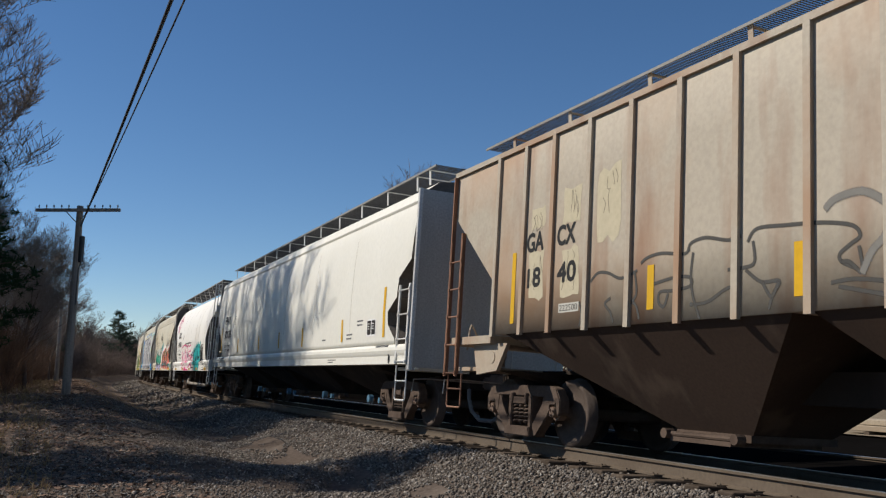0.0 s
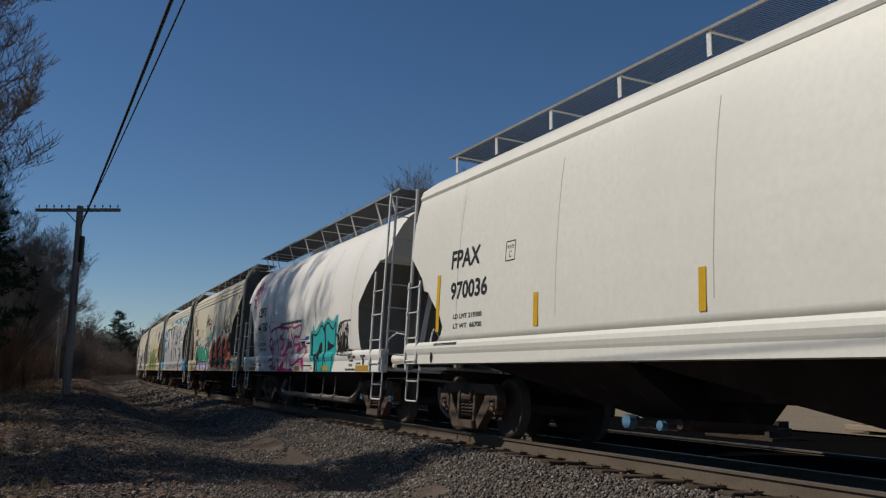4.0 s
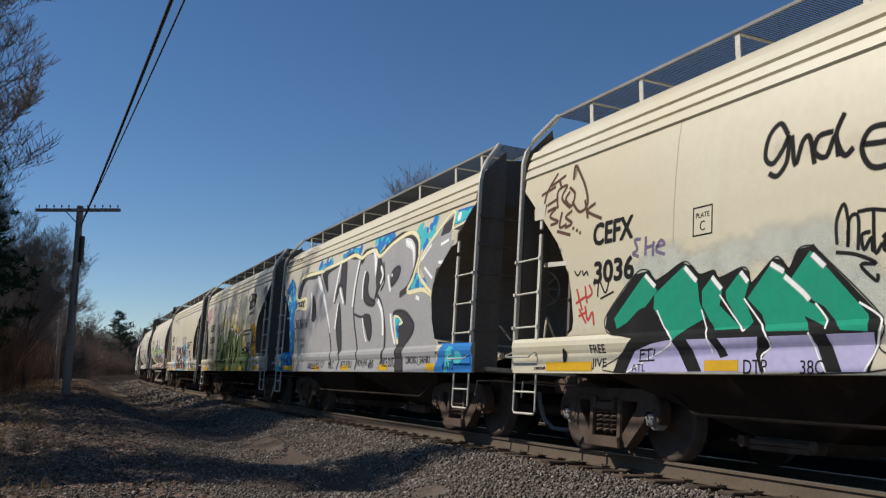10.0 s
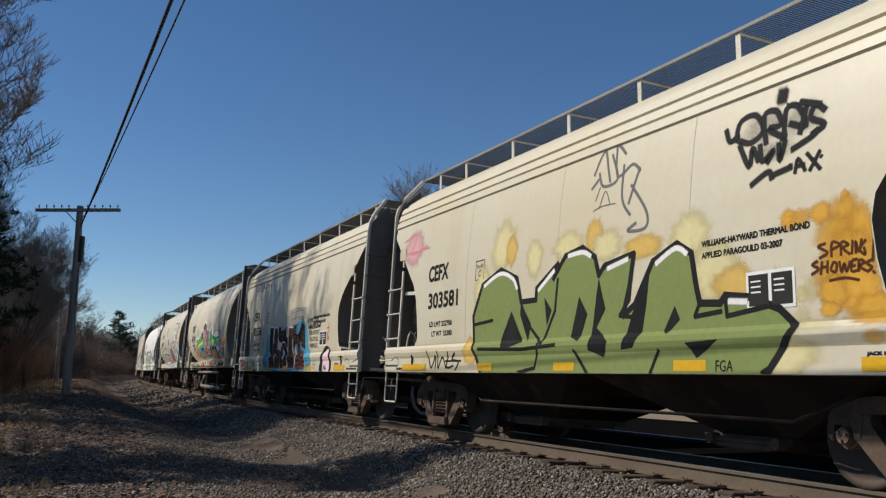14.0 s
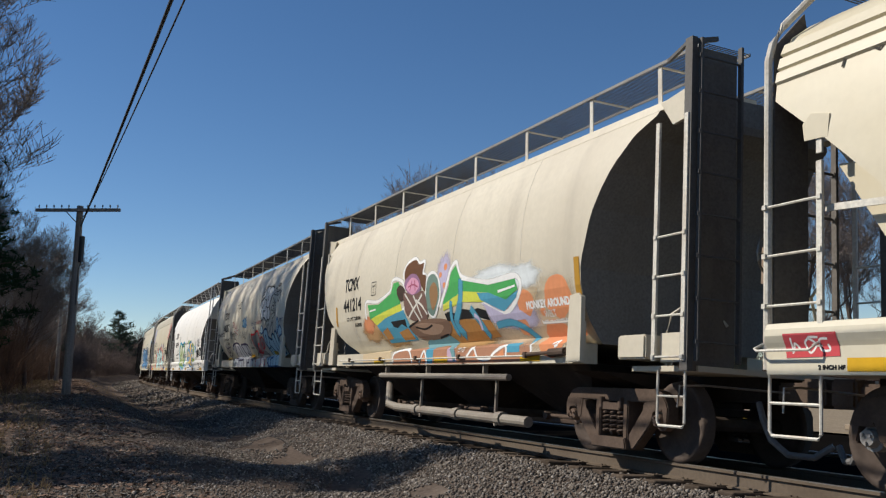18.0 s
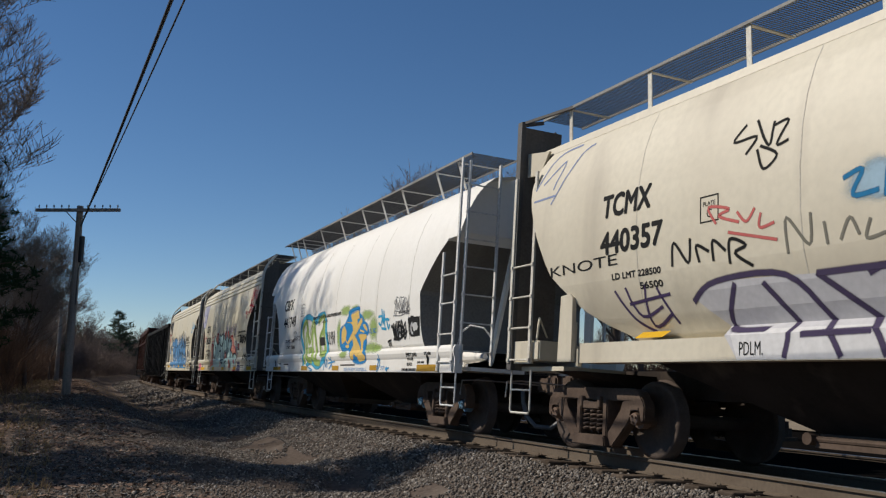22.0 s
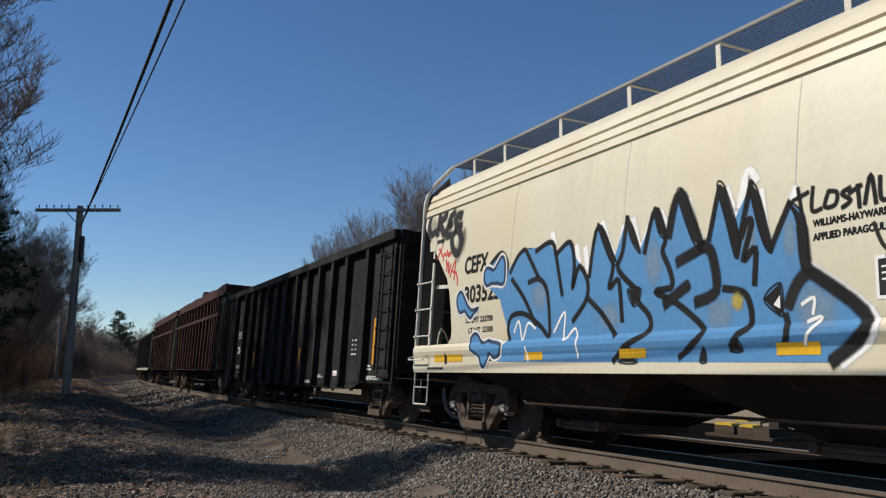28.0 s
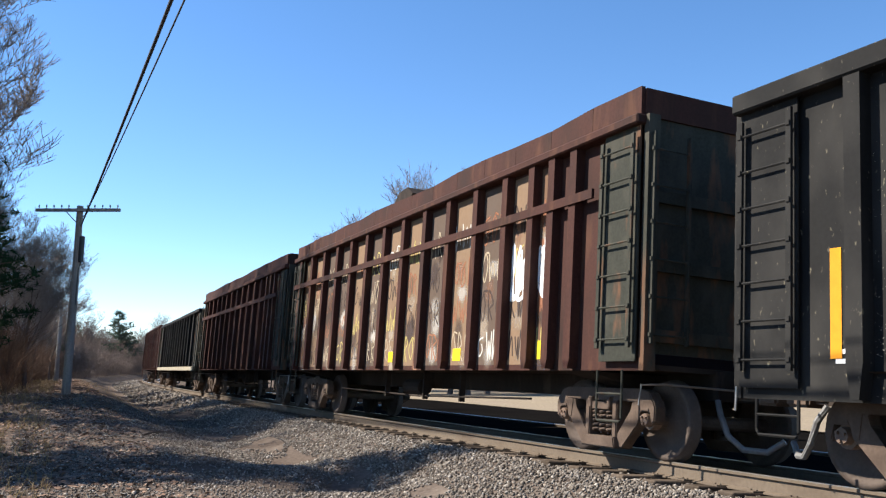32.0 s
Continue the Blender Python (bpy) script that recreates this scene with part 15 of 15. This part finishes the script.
d = Decal(CAR_I, ROUND_SIDE)
d.text("BACK", 0.08, 0.78, 2.38, 2.49, (0.02, 0.09, 0.22), 3)
d.line([(0.24, 2.32), (0.48, 2.33)], 0.02, (0.02, 0.09, 0.22), 3)
d.line([(0.29, 2.28), (0.44, 2.29)], 0.02, (0.02, 0.09, 0.22), 3)
d.text("FOREVER...", 0.8, 1.63, 2.37, 2.48, (0.5, 0.04, 0.04), 3, drift=0.03)
d.done("graffiti_tag", "navy and red sprayed words")
d = Decal(CAR_I, ROUND_SIDE)
d.haze(-1.13, 2.53, 0.4, 0.2, (0.30, 0.42, 0.50), 0, 6)
d.line([(-1.52, 2.6), (-1.33, 2.64), (-1.43, 2.44), (-1.18, 2.44)], 0.045, (0.02, 0.15, 0.30), 2)
d.line([(-1.11, 2.38), (-1.07, 2.64), (-0.99, 2.37)], 0.045, (0.02, 0.15, 0.30), 2)
d.line([(-0.95, 2.6), (-0.95, 2.39), (-0.79, 2.4)], 0.045, (0.02, 0.15, 0.30), 2)
d.line([(-0.88, 2.47), (-0.64, 2.42)], 0.045, (0.02, 0.15, 0.30), 2)
d.line([(-1.07, 2.58), (-0.9, 2.74)], 0.045, (0.02, 0.15, 0.30), 2)
d.done("graffiti_tag", "blue spray tag")
d = Decal(CAR_I, ROUND_SIDE)
d.line([(-2.74, 3.38), (-2.88, 3.23), (-2.57, 3.22), (-2.7, 3.07)], 0.03, BLACK, 2)
d.line([(-2.59, 3.39), (-2.4, 3.09), (-2.36, 3.32)], 0.03, BLACK, 2)
d.line([(-2.35, 3.28), (-2.18, 3.29), (-2.3, 3.08), (-2.16, 3.09)], 0.03, BLACK, 2)
d.line([(-2.55, 3.08), (-2.45, 2.87), (-2.29, 2.98), (-2.51, 3.11)], 0.03, BLACK, 2)
d.done("graffiti_tag", "looping black spray tag")
d = Decal(CAR_I, ROUND_SIDE)
d.line([(-3.09, 2.44), (-3.2, 2.62), (-2.9, 2.56), (-3.05, 2.51), (-2.77, 2.41)], 0.03, (0.48, 0.12, 0.11), 2)
d.line([(-2.79, 2.51), (-2.67, 2.4), (-2.56, 2.51)], 0.03, (0.48, 0.12, 0.11), 2)
d.line([(-2.48, 2.45), (-2.5, 2.32), (-2.32, 2.34)], 0.03, (0.48, 0.12, 0.11), 2)
d.line([(-2.92, 2.33), (-2.3, 2.18)], 0.03, (0.48, 0.12, 0.11), 2)
d.done("graffiti_tag", "faded red spray tag")
d = Decal(CAR_I, ROUND_SIDE)
d.line([(-3.8, 2.09), (-3.75, 2.33), (-3.54, 2.1), (-3.49, 2.34)], 0.035, BLACK, 2)
d.line([(-3.37, 2.09), (-3.4, 2.26), (-3.22, 2.18)], 0.035, BLACK, 2)
d.line([(-3.16, 2.08), (-3.15, 2.28), (-2.98, 2.16)], 0.035, BLACK, 2)
d.line([(-2.93, 2.03), (-2.91, 2.26), (-2.7, 2.18), (-2.85, 2.12), (-2.64, 1.98)], 0.035, BLACK, 2)
d.done("graffiti_tag", "black spray tag")
d = Decal(CAR_I, ROUND_SIDE)
d.line([(-2.18, 2.04), (-2.17, 2.36), (-1.93, 2.09), (-1.89, 2.36)], 0.03, (0.17, 0.16, 0.13), 2)
d.line([(-1.73, 2.07), (-1.75, 2.26)], 0.03, (0.17, 0.16, 0.13), 2)
d.line([(-1.59, 2.09), (-1.48, 2.26), (-1.4, 2.11)], 0.03, (0.17, 0.16, 0.13), 2)
d.line([(-1.28, 2.22), (-1.33, 2.07), (-1.15, 2.09)], 0.03, (0.17, 0.16, 0.13), 2)
d.line([(-1.1, 2.26), (-1.08, 2.02), (-0.9, 2.04)], 0.03, (0.17, 0.16, 0.13), 2)
d.line([(-0.86, 2.27), (-0.85, 2.12), (-0.66, 2.28), (-0.74, 1.91)], 0.03, (0.17, 0.16, 0.13), 2)
d.done("graffiti_tag", "thin grey spray tag")
d = Decal(CAR_I, ROUND_SIDE)
d.line([(-0.31, 2.19), (-0.2, 1.85), (0, 1.99)], 0.05, (0.26, 0.23, 0.20), 1)
d.line([(-0.07, 2.27), (0.11, 1.88)], 0.05, (0.26, 0.23, 0.20), 1)
d.line([(0.54, 2.24), (0.6, 2.05), (0.72, 2.35), (0.83, 2.13)], 0.05, (0.26, 0.23, 0.20), 1)
d.line([(1.14, 2.1), (1.18, 2.27), (1.32, 2.04), (1.4, 2.13)], 0.05, (0.26, 0.23, 0.20), 1)
d.line([(-0.35, 1.69), (0.13, 1.69)], 0.05, (0.26, 0.23, 0.20), 1)
d.line([(0.14, 1.45), (0.44, 1.54), (0.49, 1.41)], 0.05, (0.26, 0.23, 0.20), 1)
d.done("graffiti_tag", "smudged grey spray marks")
d = Decal(CAR_I, ROUND_SIDE)
d.text("KNOTE", -6.26, -4.78, 2.19, 2.32, BLACK, 3, drift=0.02)
d.done("graffiti_tag", "black sprayed letters")
d = Decal(CAR_I, ROUND_SIDE)
d.line([(-6.85, 3.47), (-6.53, 3.91), (-5.99, 3.97)], 0.028, (0.20, 0.25, 0.40), 2)
d.line([(-6.67, 3.52), (-6.24, 3.78), (-6.37, 3.4)], 0.028, (0.20, 0.25, 0.40), 2)
d.line([(-6.35, 3.19), (-5.89, 3.79), (-5.64, 3.9)], 0.028, (0.20, 0.25, 0.40), 2)
d.line([(-6.83, 3.3), (-6.27, 3.3)], 0.028, (0.20, 0.25, 0.40), 2)
d.done("graffiti_tag", "faded blue spray tag")
d = Decal(CAR_I, ROUND_SIDE)
d.line([(-4.89, 1.91), (-4.64, 1.58), (-4.35, 1.43)], 0.035, (0.06, 0.04, 0.10), 2)
d.line([(-4.68, 1.93), (-4.5, 1.61), (-4.1, 1.69)], 0.035, (0.06, 0.04, 0.10), 2)
d.line([(-4.32, 1.94), (-4.36, 1.5), (-3.97, 1.61)], 0.035, (0.06, 0.04, 0.10), 2)
d.line([(-4.12, 1.89), (-3.93, 1.51)], 0.035, (0.06, 0.04, 0.10), 2)
d.line([(-4.66, 1.75), (-3.92, 1.81)], 0.035, (0.06, 0.04, 0.10), 2)
d.done("graffiti_tag", "dark purple spray tag")
bars(CAR_I, ROUND_SIDE, [(-4.6, -4.1, 1.36, 1.44), (-0.8, -0.3, 1.4, 1.5), (2.6, 3.1, 1.45, 1.55)])

# the long white car and the rusty ribbed car
lines(CAR_B, LONG_SIDE, [("FPAX", -8.45, -7.45, 2.62, 2.90), ("970036", -8.42, -7.15, 2.12, 2.38), ("LD LMT 219300", -8.3, -7.3, 1.80, 1.87), ("LT WT  66700", -8.3, -7.3, 1.65, 1.72), ("2 INCH HF COMP BRAKE SHOES", -9.0, -8.1, 1.39, 1.43), ("2 INCH HF COMP SHOES", 8.6, 9.3, 1.42, 1.46)], (0.03, 0.03, 0.035))
boxed_plate(CAR_B, LONG_SIDE, -6.6, -6.33, 2.55, 2.83)
bars(CAR_B, LONG_SIDE, [(-8.98, -8.86, 1.62, 2.56), (-5.75, -5.63, 1.58, 2.03), (-2.42, -2.31, 1.58, 2.03), (0.24, 0.35, 1.58, 2.03), (2.8, 2.92, 1.57, 2.04), (6.2, 6.32, 1.6, 2.08), (8.9, 9.02, 1.62, 2.58)])
repair_panel(CAR_B, LONG_SIDE, 7.95, 8.5, 1.66, 2.0)
small_print(CAR_B, LONG_SIDE, [(7.3, 7.7, 1.98, 2.01), (7.3, 7.65, 1.9, 1.93), (6.6, 7.0, 1.72, 1.75), (6.6, 6.95, 1.64, 1.67), (4.7, 5.0, 1.66, 1.69), (5.3, 5.9, 1.2, 1.22), (5.3, 5.7, 1.15, 1.17)], (0.12, 0.12, 0.12))
sill_hole(CAR_B, LONG_SIDE, 9.35, 1.2)
sill_hole(CAR_B, LONG_SIDE, -9.1, 1.2)
RIB_WALL = [(1.5, 1.46), (4.25, 1.46)]
for x0, x1, z0, z1, sd in ((-4.95, -4.5, 2.95, 3.25, 1), (-4.1, -3.62, 2.9, 3.4, 2), (-3.3, -2.75, 2.55, 3.5, 3), (-4.95, -4.5, 1.95, 2.65, 4), (-4.1, -3.62, 1.95, 2.6, 5)):
    rg = random.Random(sd)
    xm, zm, d = (x0 + x1) / 2, (z0 + z1) / 2, Decal(CAR_A, RIB_WALL)
    d.poly([(xm + (x1 - x0) * 0.46 * a * rg.uniform(0.8, 1.05), zm + (z1 - z0) * 0.5 * b * rg.uniform(0.85, 1.08)) for a, b in ((-1, -1), (-0.5, -1), (0, -0.96), (0.5, -1), (1, -1), (1, -0.5), (1, 0), (1, 0.5), (1, 1), (0.5, 1), (0, 0.97), (-0.5, 1), (-1, 1), (-1, 0.5), (-1, 0), (-1, -0.5))], (0.50, 0.44, 0.31), 0)
    for _ in range(5):
        x, z = rg.uniform(x0 + 0.1, x1 - 0.1), rg.uniform(zm, z1 - 0.05)
        d.line([(x, z), (x + rg.uniform(-0.06, 0.06), z - rg.uniform(0.05, 0.15)), (x + rg.uniform(-0.08, 0.08), z - rg.uniform(0.15, 0.3))], 0.008, (0.12, 0.10, 0.08), 1)
    d.done("paint_patch", "pale chipped repainted patch")
lines(CAR_A, RIB_WALL, [("GA", -5.0, -4.56, 2.64, 2.90), ("CX", -4.19, -3.76, 2.64, 2.90), ("18", -4.95, -4.61, 2.14, 2.40), ("40", -4.16, -3.72, 2.14, 2.40)], (0.03, 0.03, 0.03))
Decal(CAR_A, RIB_WALL).rect(-4.1, -3.62, 1.74, 1.86, (0.5, 0.48, 0.42), 1).text("222500", -4.08, -3.65, 1.76, 1.84, BLACK, 2).done("lettering", "small stencilled number on a pale patch")
bars(CAR_A, RIB_WALL, [(-5.41, -5.30, 1.66, 2.68), (-2.22, -2.1, 1.67, 2.17), (-0.06, 0.07, 1.66, 2.16), (2.4, 2.53, 1.66, 2.16)])

# worn grey outlines on the ribbed car
GREYINK = (0.075, 0.072, 0.066)
d = Decal(CAR_A, RIB_WALL)
d.line([(-2.34, 2.21), (-2.23, 2.26), (-1.97, 2.28), (-1.59, 2.23), (-1.52, 2.29)], 0.036, GREYINK, 3)
d.line([(-1.52, 2.25), (-1.49, 2.33), (-1.26, 2.36), (-0.93, 2.29), (-0.75, 2.3)], 0.036, GREYINK, 3)
d.line([(-0.65, 2.24), (-0.53, 2.35), (-0.16, 2.33), (0.27, 2.29), (0.58, 2.22), (0.66, 2.12), (0.56, 2.06), (0.45, 1.99), (0.47, 1.92), (0.62, 1.85)], 0.036, GREYINK, 3)
d.line([(-3.36, 2.09), (-3.21, 2.18), (-2.99, 2.16), (-2.78, 2.08), (-2.61, 2.08), (-2.42, 2.13)], 0.036, GREYINK, 3)
d.line([(-2.93, 1.85), (-3.04, 1.79), (-2.92, 1.68), (-2.86, 1.56)], 0.036, GREYINK, 3)
d.line([(-3.6, 1.85), (-3.55, 1.7), (-3.59, 1.55)], 0.036, GREYINK, 3)
d.line([(-2.64, 1.79), (-2.44, 1.75), (-2.36, 1.58)], 0.036, GREYINK, 3)
d.line([(-2.46, 2.12), (-2.42, 1.86), (-2.56, 1.76)], 0.036, GREYINK, 3)
d.line([(-2.11, 1.95), (-1.75, 1.99), (-1.5, 1.97), (-1.48, 1.88), (-1.75, 1.85), (-1.99, 1.85), (-2.01, 1.74), (-1.92, 1.69), (-1.85, 1.82)], 0.036, GREYINK, 3)
d.line([(-1.48, 1.68), (-1.22, 1.69), (-0.98, 1.79), (-0.86, 1.8), (-0.8, 1.66)], 0.036, GREYINK, 3)
d.line([(-1.45, 2.22), (-1.48, 2), (-1.45, 1.79), (-1.34, 1.53)], 0.036, GREYINK, 3)
d.line([(-0.92, 1.99), (-0.69, 1.99), (-0.56, 2.03), (-0.58, 2.23)], 0.036, GREYINK, 3)
d.line([(-0.67, 1.96), (-0.47, 1.83), (-0.24, 1.82), (-0.32, 1.7), (-0.37, 1.57)], 0.036, GREYINK, 3)
d.line([(-0.45, 1.82), (-0.34, 1.68), (-0.25, 1.81)], 0.036, GREYINK, 3)
d.line([(0.36, 1.75), (0.62, 1.76), (1.01, 1.7)], 0.036, GREYINK, 3)
d.line([(0.44, 1.71), (0.93, 1.6)], 0.036, GREYINK, 3)
d.line([(-0.87, 2.31), (-0.85, 2.1)], 0.036, GREYINK, 3)
d.line([(0.65, 2.03), (0.68, 1.81), (0.55, 1.91), (0.47, 1.92)], 0.036, GREYINK, 3)
d.line([(0.3, 2.41), (0.41, 2.48), (0.67, 2.5), (0.87, 2.4), (0.94, 2.3), (0.91, 2.1), (0.78, 1.98), (0.68, 1.81)], 0.07, (0.2, 0.19, 0.17), 3)
d.done("graffiti", "worn dark grey graffiti outlines")

# the gondolas
GOND_SIDE = [(0.55, 1.44), (3.6, 1.44)]
lines(CAR_M, GOND_SIDE, [("SSEX", -6.89, -5.93, 2.06, 2.29), ("204114", -6.88, -5.78, 1.55, 1.77), ("LD LMT 209200", -6.88, -5.76, 1.07, 1.15), ("LT WT   76800", -6.86, -5.75, 0.89, 0.96), ("2 INCH HF COMP SHOES", 7.1, 8.2, 0.80, 0.88), ("RELEASE ROD", 2.30, 2.93, 0.69, 0.755), ("LIFT AND", 7.05, 7.38, 1.06, 1.10), ("JACK HERE", 7.05, 7.44, 0.99, 1.03)], OFFWHITE)
boxed_plate(CAR_M, GOND_SIDE, -5.13, -4.84, 1.80, 2.07, OFFWHITE)
small_print(CAR_M, GOND_SIDE, [(6.05, 6.12, 1.62, 1.65), (6.25, 6.37, 1.62, 1.65), (6.05, 6.13, 1.52, 1.55), (6.27, 6.35, 1.52, 1.55), (6.05, 6.12, 1.42, 1.45), (6.27, 6.35, 1.42, 1.45), (6.03, 6.18, 1.32, 1.35), (6.22, 6.36, 1.32, 1.35), (3.46, 3.8, 0.87, 0.885), (3.46, 4.05, 0.83, 0.845), (-7.55, -7.2, 1.14, 1.18), (-7.55, -7.2, 1.06, 1.10)], OFFWHITE)
Decal(CAR_M, GOND_SIDE).rect(4.77, 5.10, 0.875, 0.985, OFFWHITE, 1).rect(4.8, 5.07, 0.90, 0.92, (0.5, 0.05, 0.04), 2).done("notice", "white notice plate with a red line")
bars(CAR_M, GOND_SIDE, [(7.45, 7.57, 1.1, 2.05), (-7.6, -7.48, 1.1, 2.05), (1.55, 1.67, 1.10, 1.57), (-1.66, -1.54, 1.09, 1.57), (-4.2, -4.08, 1.09, 1.56), (4.02, 4.14, 1.08, 1.58)], (0.62, 0.255, 0.018))
GR_TONES = ((0.36, 0.29, 0.20), (0.52, 0.49, 0.44), (0.26, 0.11, 0.06), (0.42, 0.34, 0.12), (0.05, 0.035, 0.03))
rg = random.Random(9)
for car in (CAR_N,):
    for k, (a, b) in enumerate(zip(N_RIBS, N_RIBS[1:])):
        d = Decal(car, [(1.0, 1.42), (3.9, 1.42)])
        if k < 13:
            d.rect(a + 0.1, b - 0.1, 1.08, 3.80, rg.choice(((0.14, 0.078, 0.045), (0.20, 0.13, 0.08), (0.10, 0.07, 0.052))), 0)
            for j in range(5):
                d.haze(rg.uniform(a + 0.25, b - 0.25), 1.2 + 0.48 * j + rg.uniform(-0.1, 0.1), rg.uniform(0.15, 0.3), rg.uniform(0.15, 0.4), rg.choice(((0.36, 0.29, 0.22), (0.28, 0.15, 0.10), (0.44, 0.40, 0.35), (0.07, 0.05, 0.045))), 0, k + j, rg.uniform(0.2, 0.6))
            for j in range(4):
                d.scrawl(a + 0.12, b - 0.12, 1.15 + 0.6 * j, 1.6 + 0.6 * j, rg.choice(GR_TONES), 0.03, 200 + 7 * k + j, 3, 1 + j)
            if k in (11, 12):
                d.scrawl(a + 0.12, b - 0.12, 2.0, 2.8, OFFWHITE, 0.06, 300 + k, 4, 6)
            d.done("graffiti_panel", "weathered panel with layered pale graffiti")
    bars(car, [(1.0, 1.42), (3.9, 1.42)], [(5.35, 5.65, 1.15, 1.4), (2.6, 2.9, 1.15, 1.35), (-0.4, -0.15, 1.15, 1.35)], (0.70, 0.50, 0.02))

# flaked paint and dried splashes on the black gondola
rg = random.Random(77)
for k, (a, b) in enumerate(zip(M_RIBS, M_RIBS[1:])):
    d = Decal(CAR_M, GOND_SIDE)
    # dried dust and splashes, thickest in the middle panels
    for _ in range(5 if 1 < k < 7 else 2):
        d.haze(rg.uniform(a + 0.25, b - 0.25), 0.75 + 1.6 * rg.random() ** 1.3, rg.uniform(0.12, 0.3), rg.uniform(0.2, 0.6), rg.choice(((0.085, 0.08, 0.066), (0.065, 0.062, 0.055), (0.12, 0.105, 0.075))), 0, k, rg.uniform(0.55, 0.75))
    for _ in range(430 if k < 7 else 110):
        x, z = rg.uniform(a + 0.1, b - 0.1), 0.62 + 2.7 * (0.5 * rg.random() + 0.5 * rg.random()) ** 1.25
        w, h = rg.uniform(0.003, 0.009), rg.uniform(0.002, 0.006) * (1 if rg.random() < 0.94 or k < 6 else 5)
        if rg.random() < 0.03:
            w, h = w * 2.2, h * 2
        d.poly([(x - w, z), (x + rg.uniform(-w, w), z - h), (x + w, z + rg.uniform(-h, h) * 0.4), (x + rg.uniform(-w, w), z + h)], rg.choice(((0.25, 0.235, 0.19), (0.17, 0.16, 0.13), (0.36, 0.335, 0.27))), 1)
    d.done("flaked_paint", "pale flecks of flaked paint")


# ---------------------------------------------------------------- what moves
def motions():
    """The train runs towards the camera and past it on the right; its wheels roll."""
    times = np.arange(0, SECONDS + 0.01, 0.5)
    for car, mid, rear, front in CARS:
        rows = []
        for t in times:
            s = mid + run(t)
            x0, y0, _ = spot(s - rear)
            x1, y1, _ = spot(s + front)
            a, f = math.atan2(y1 - y0, x1 - x0), rear / (rear + front)
            rows.append((float(t), lay(x0 + (x1 - x0) * f, y0 + (y1 - y0) * f, a)))
        walk(car, rows)
    for w, dx in ROLLING:
        walk(w, [(k / 10, pose(dx, 0, 0.457, 0, math.degrees(run(k / 10) / 0.457), 0)) for k in range(321)])


motions()
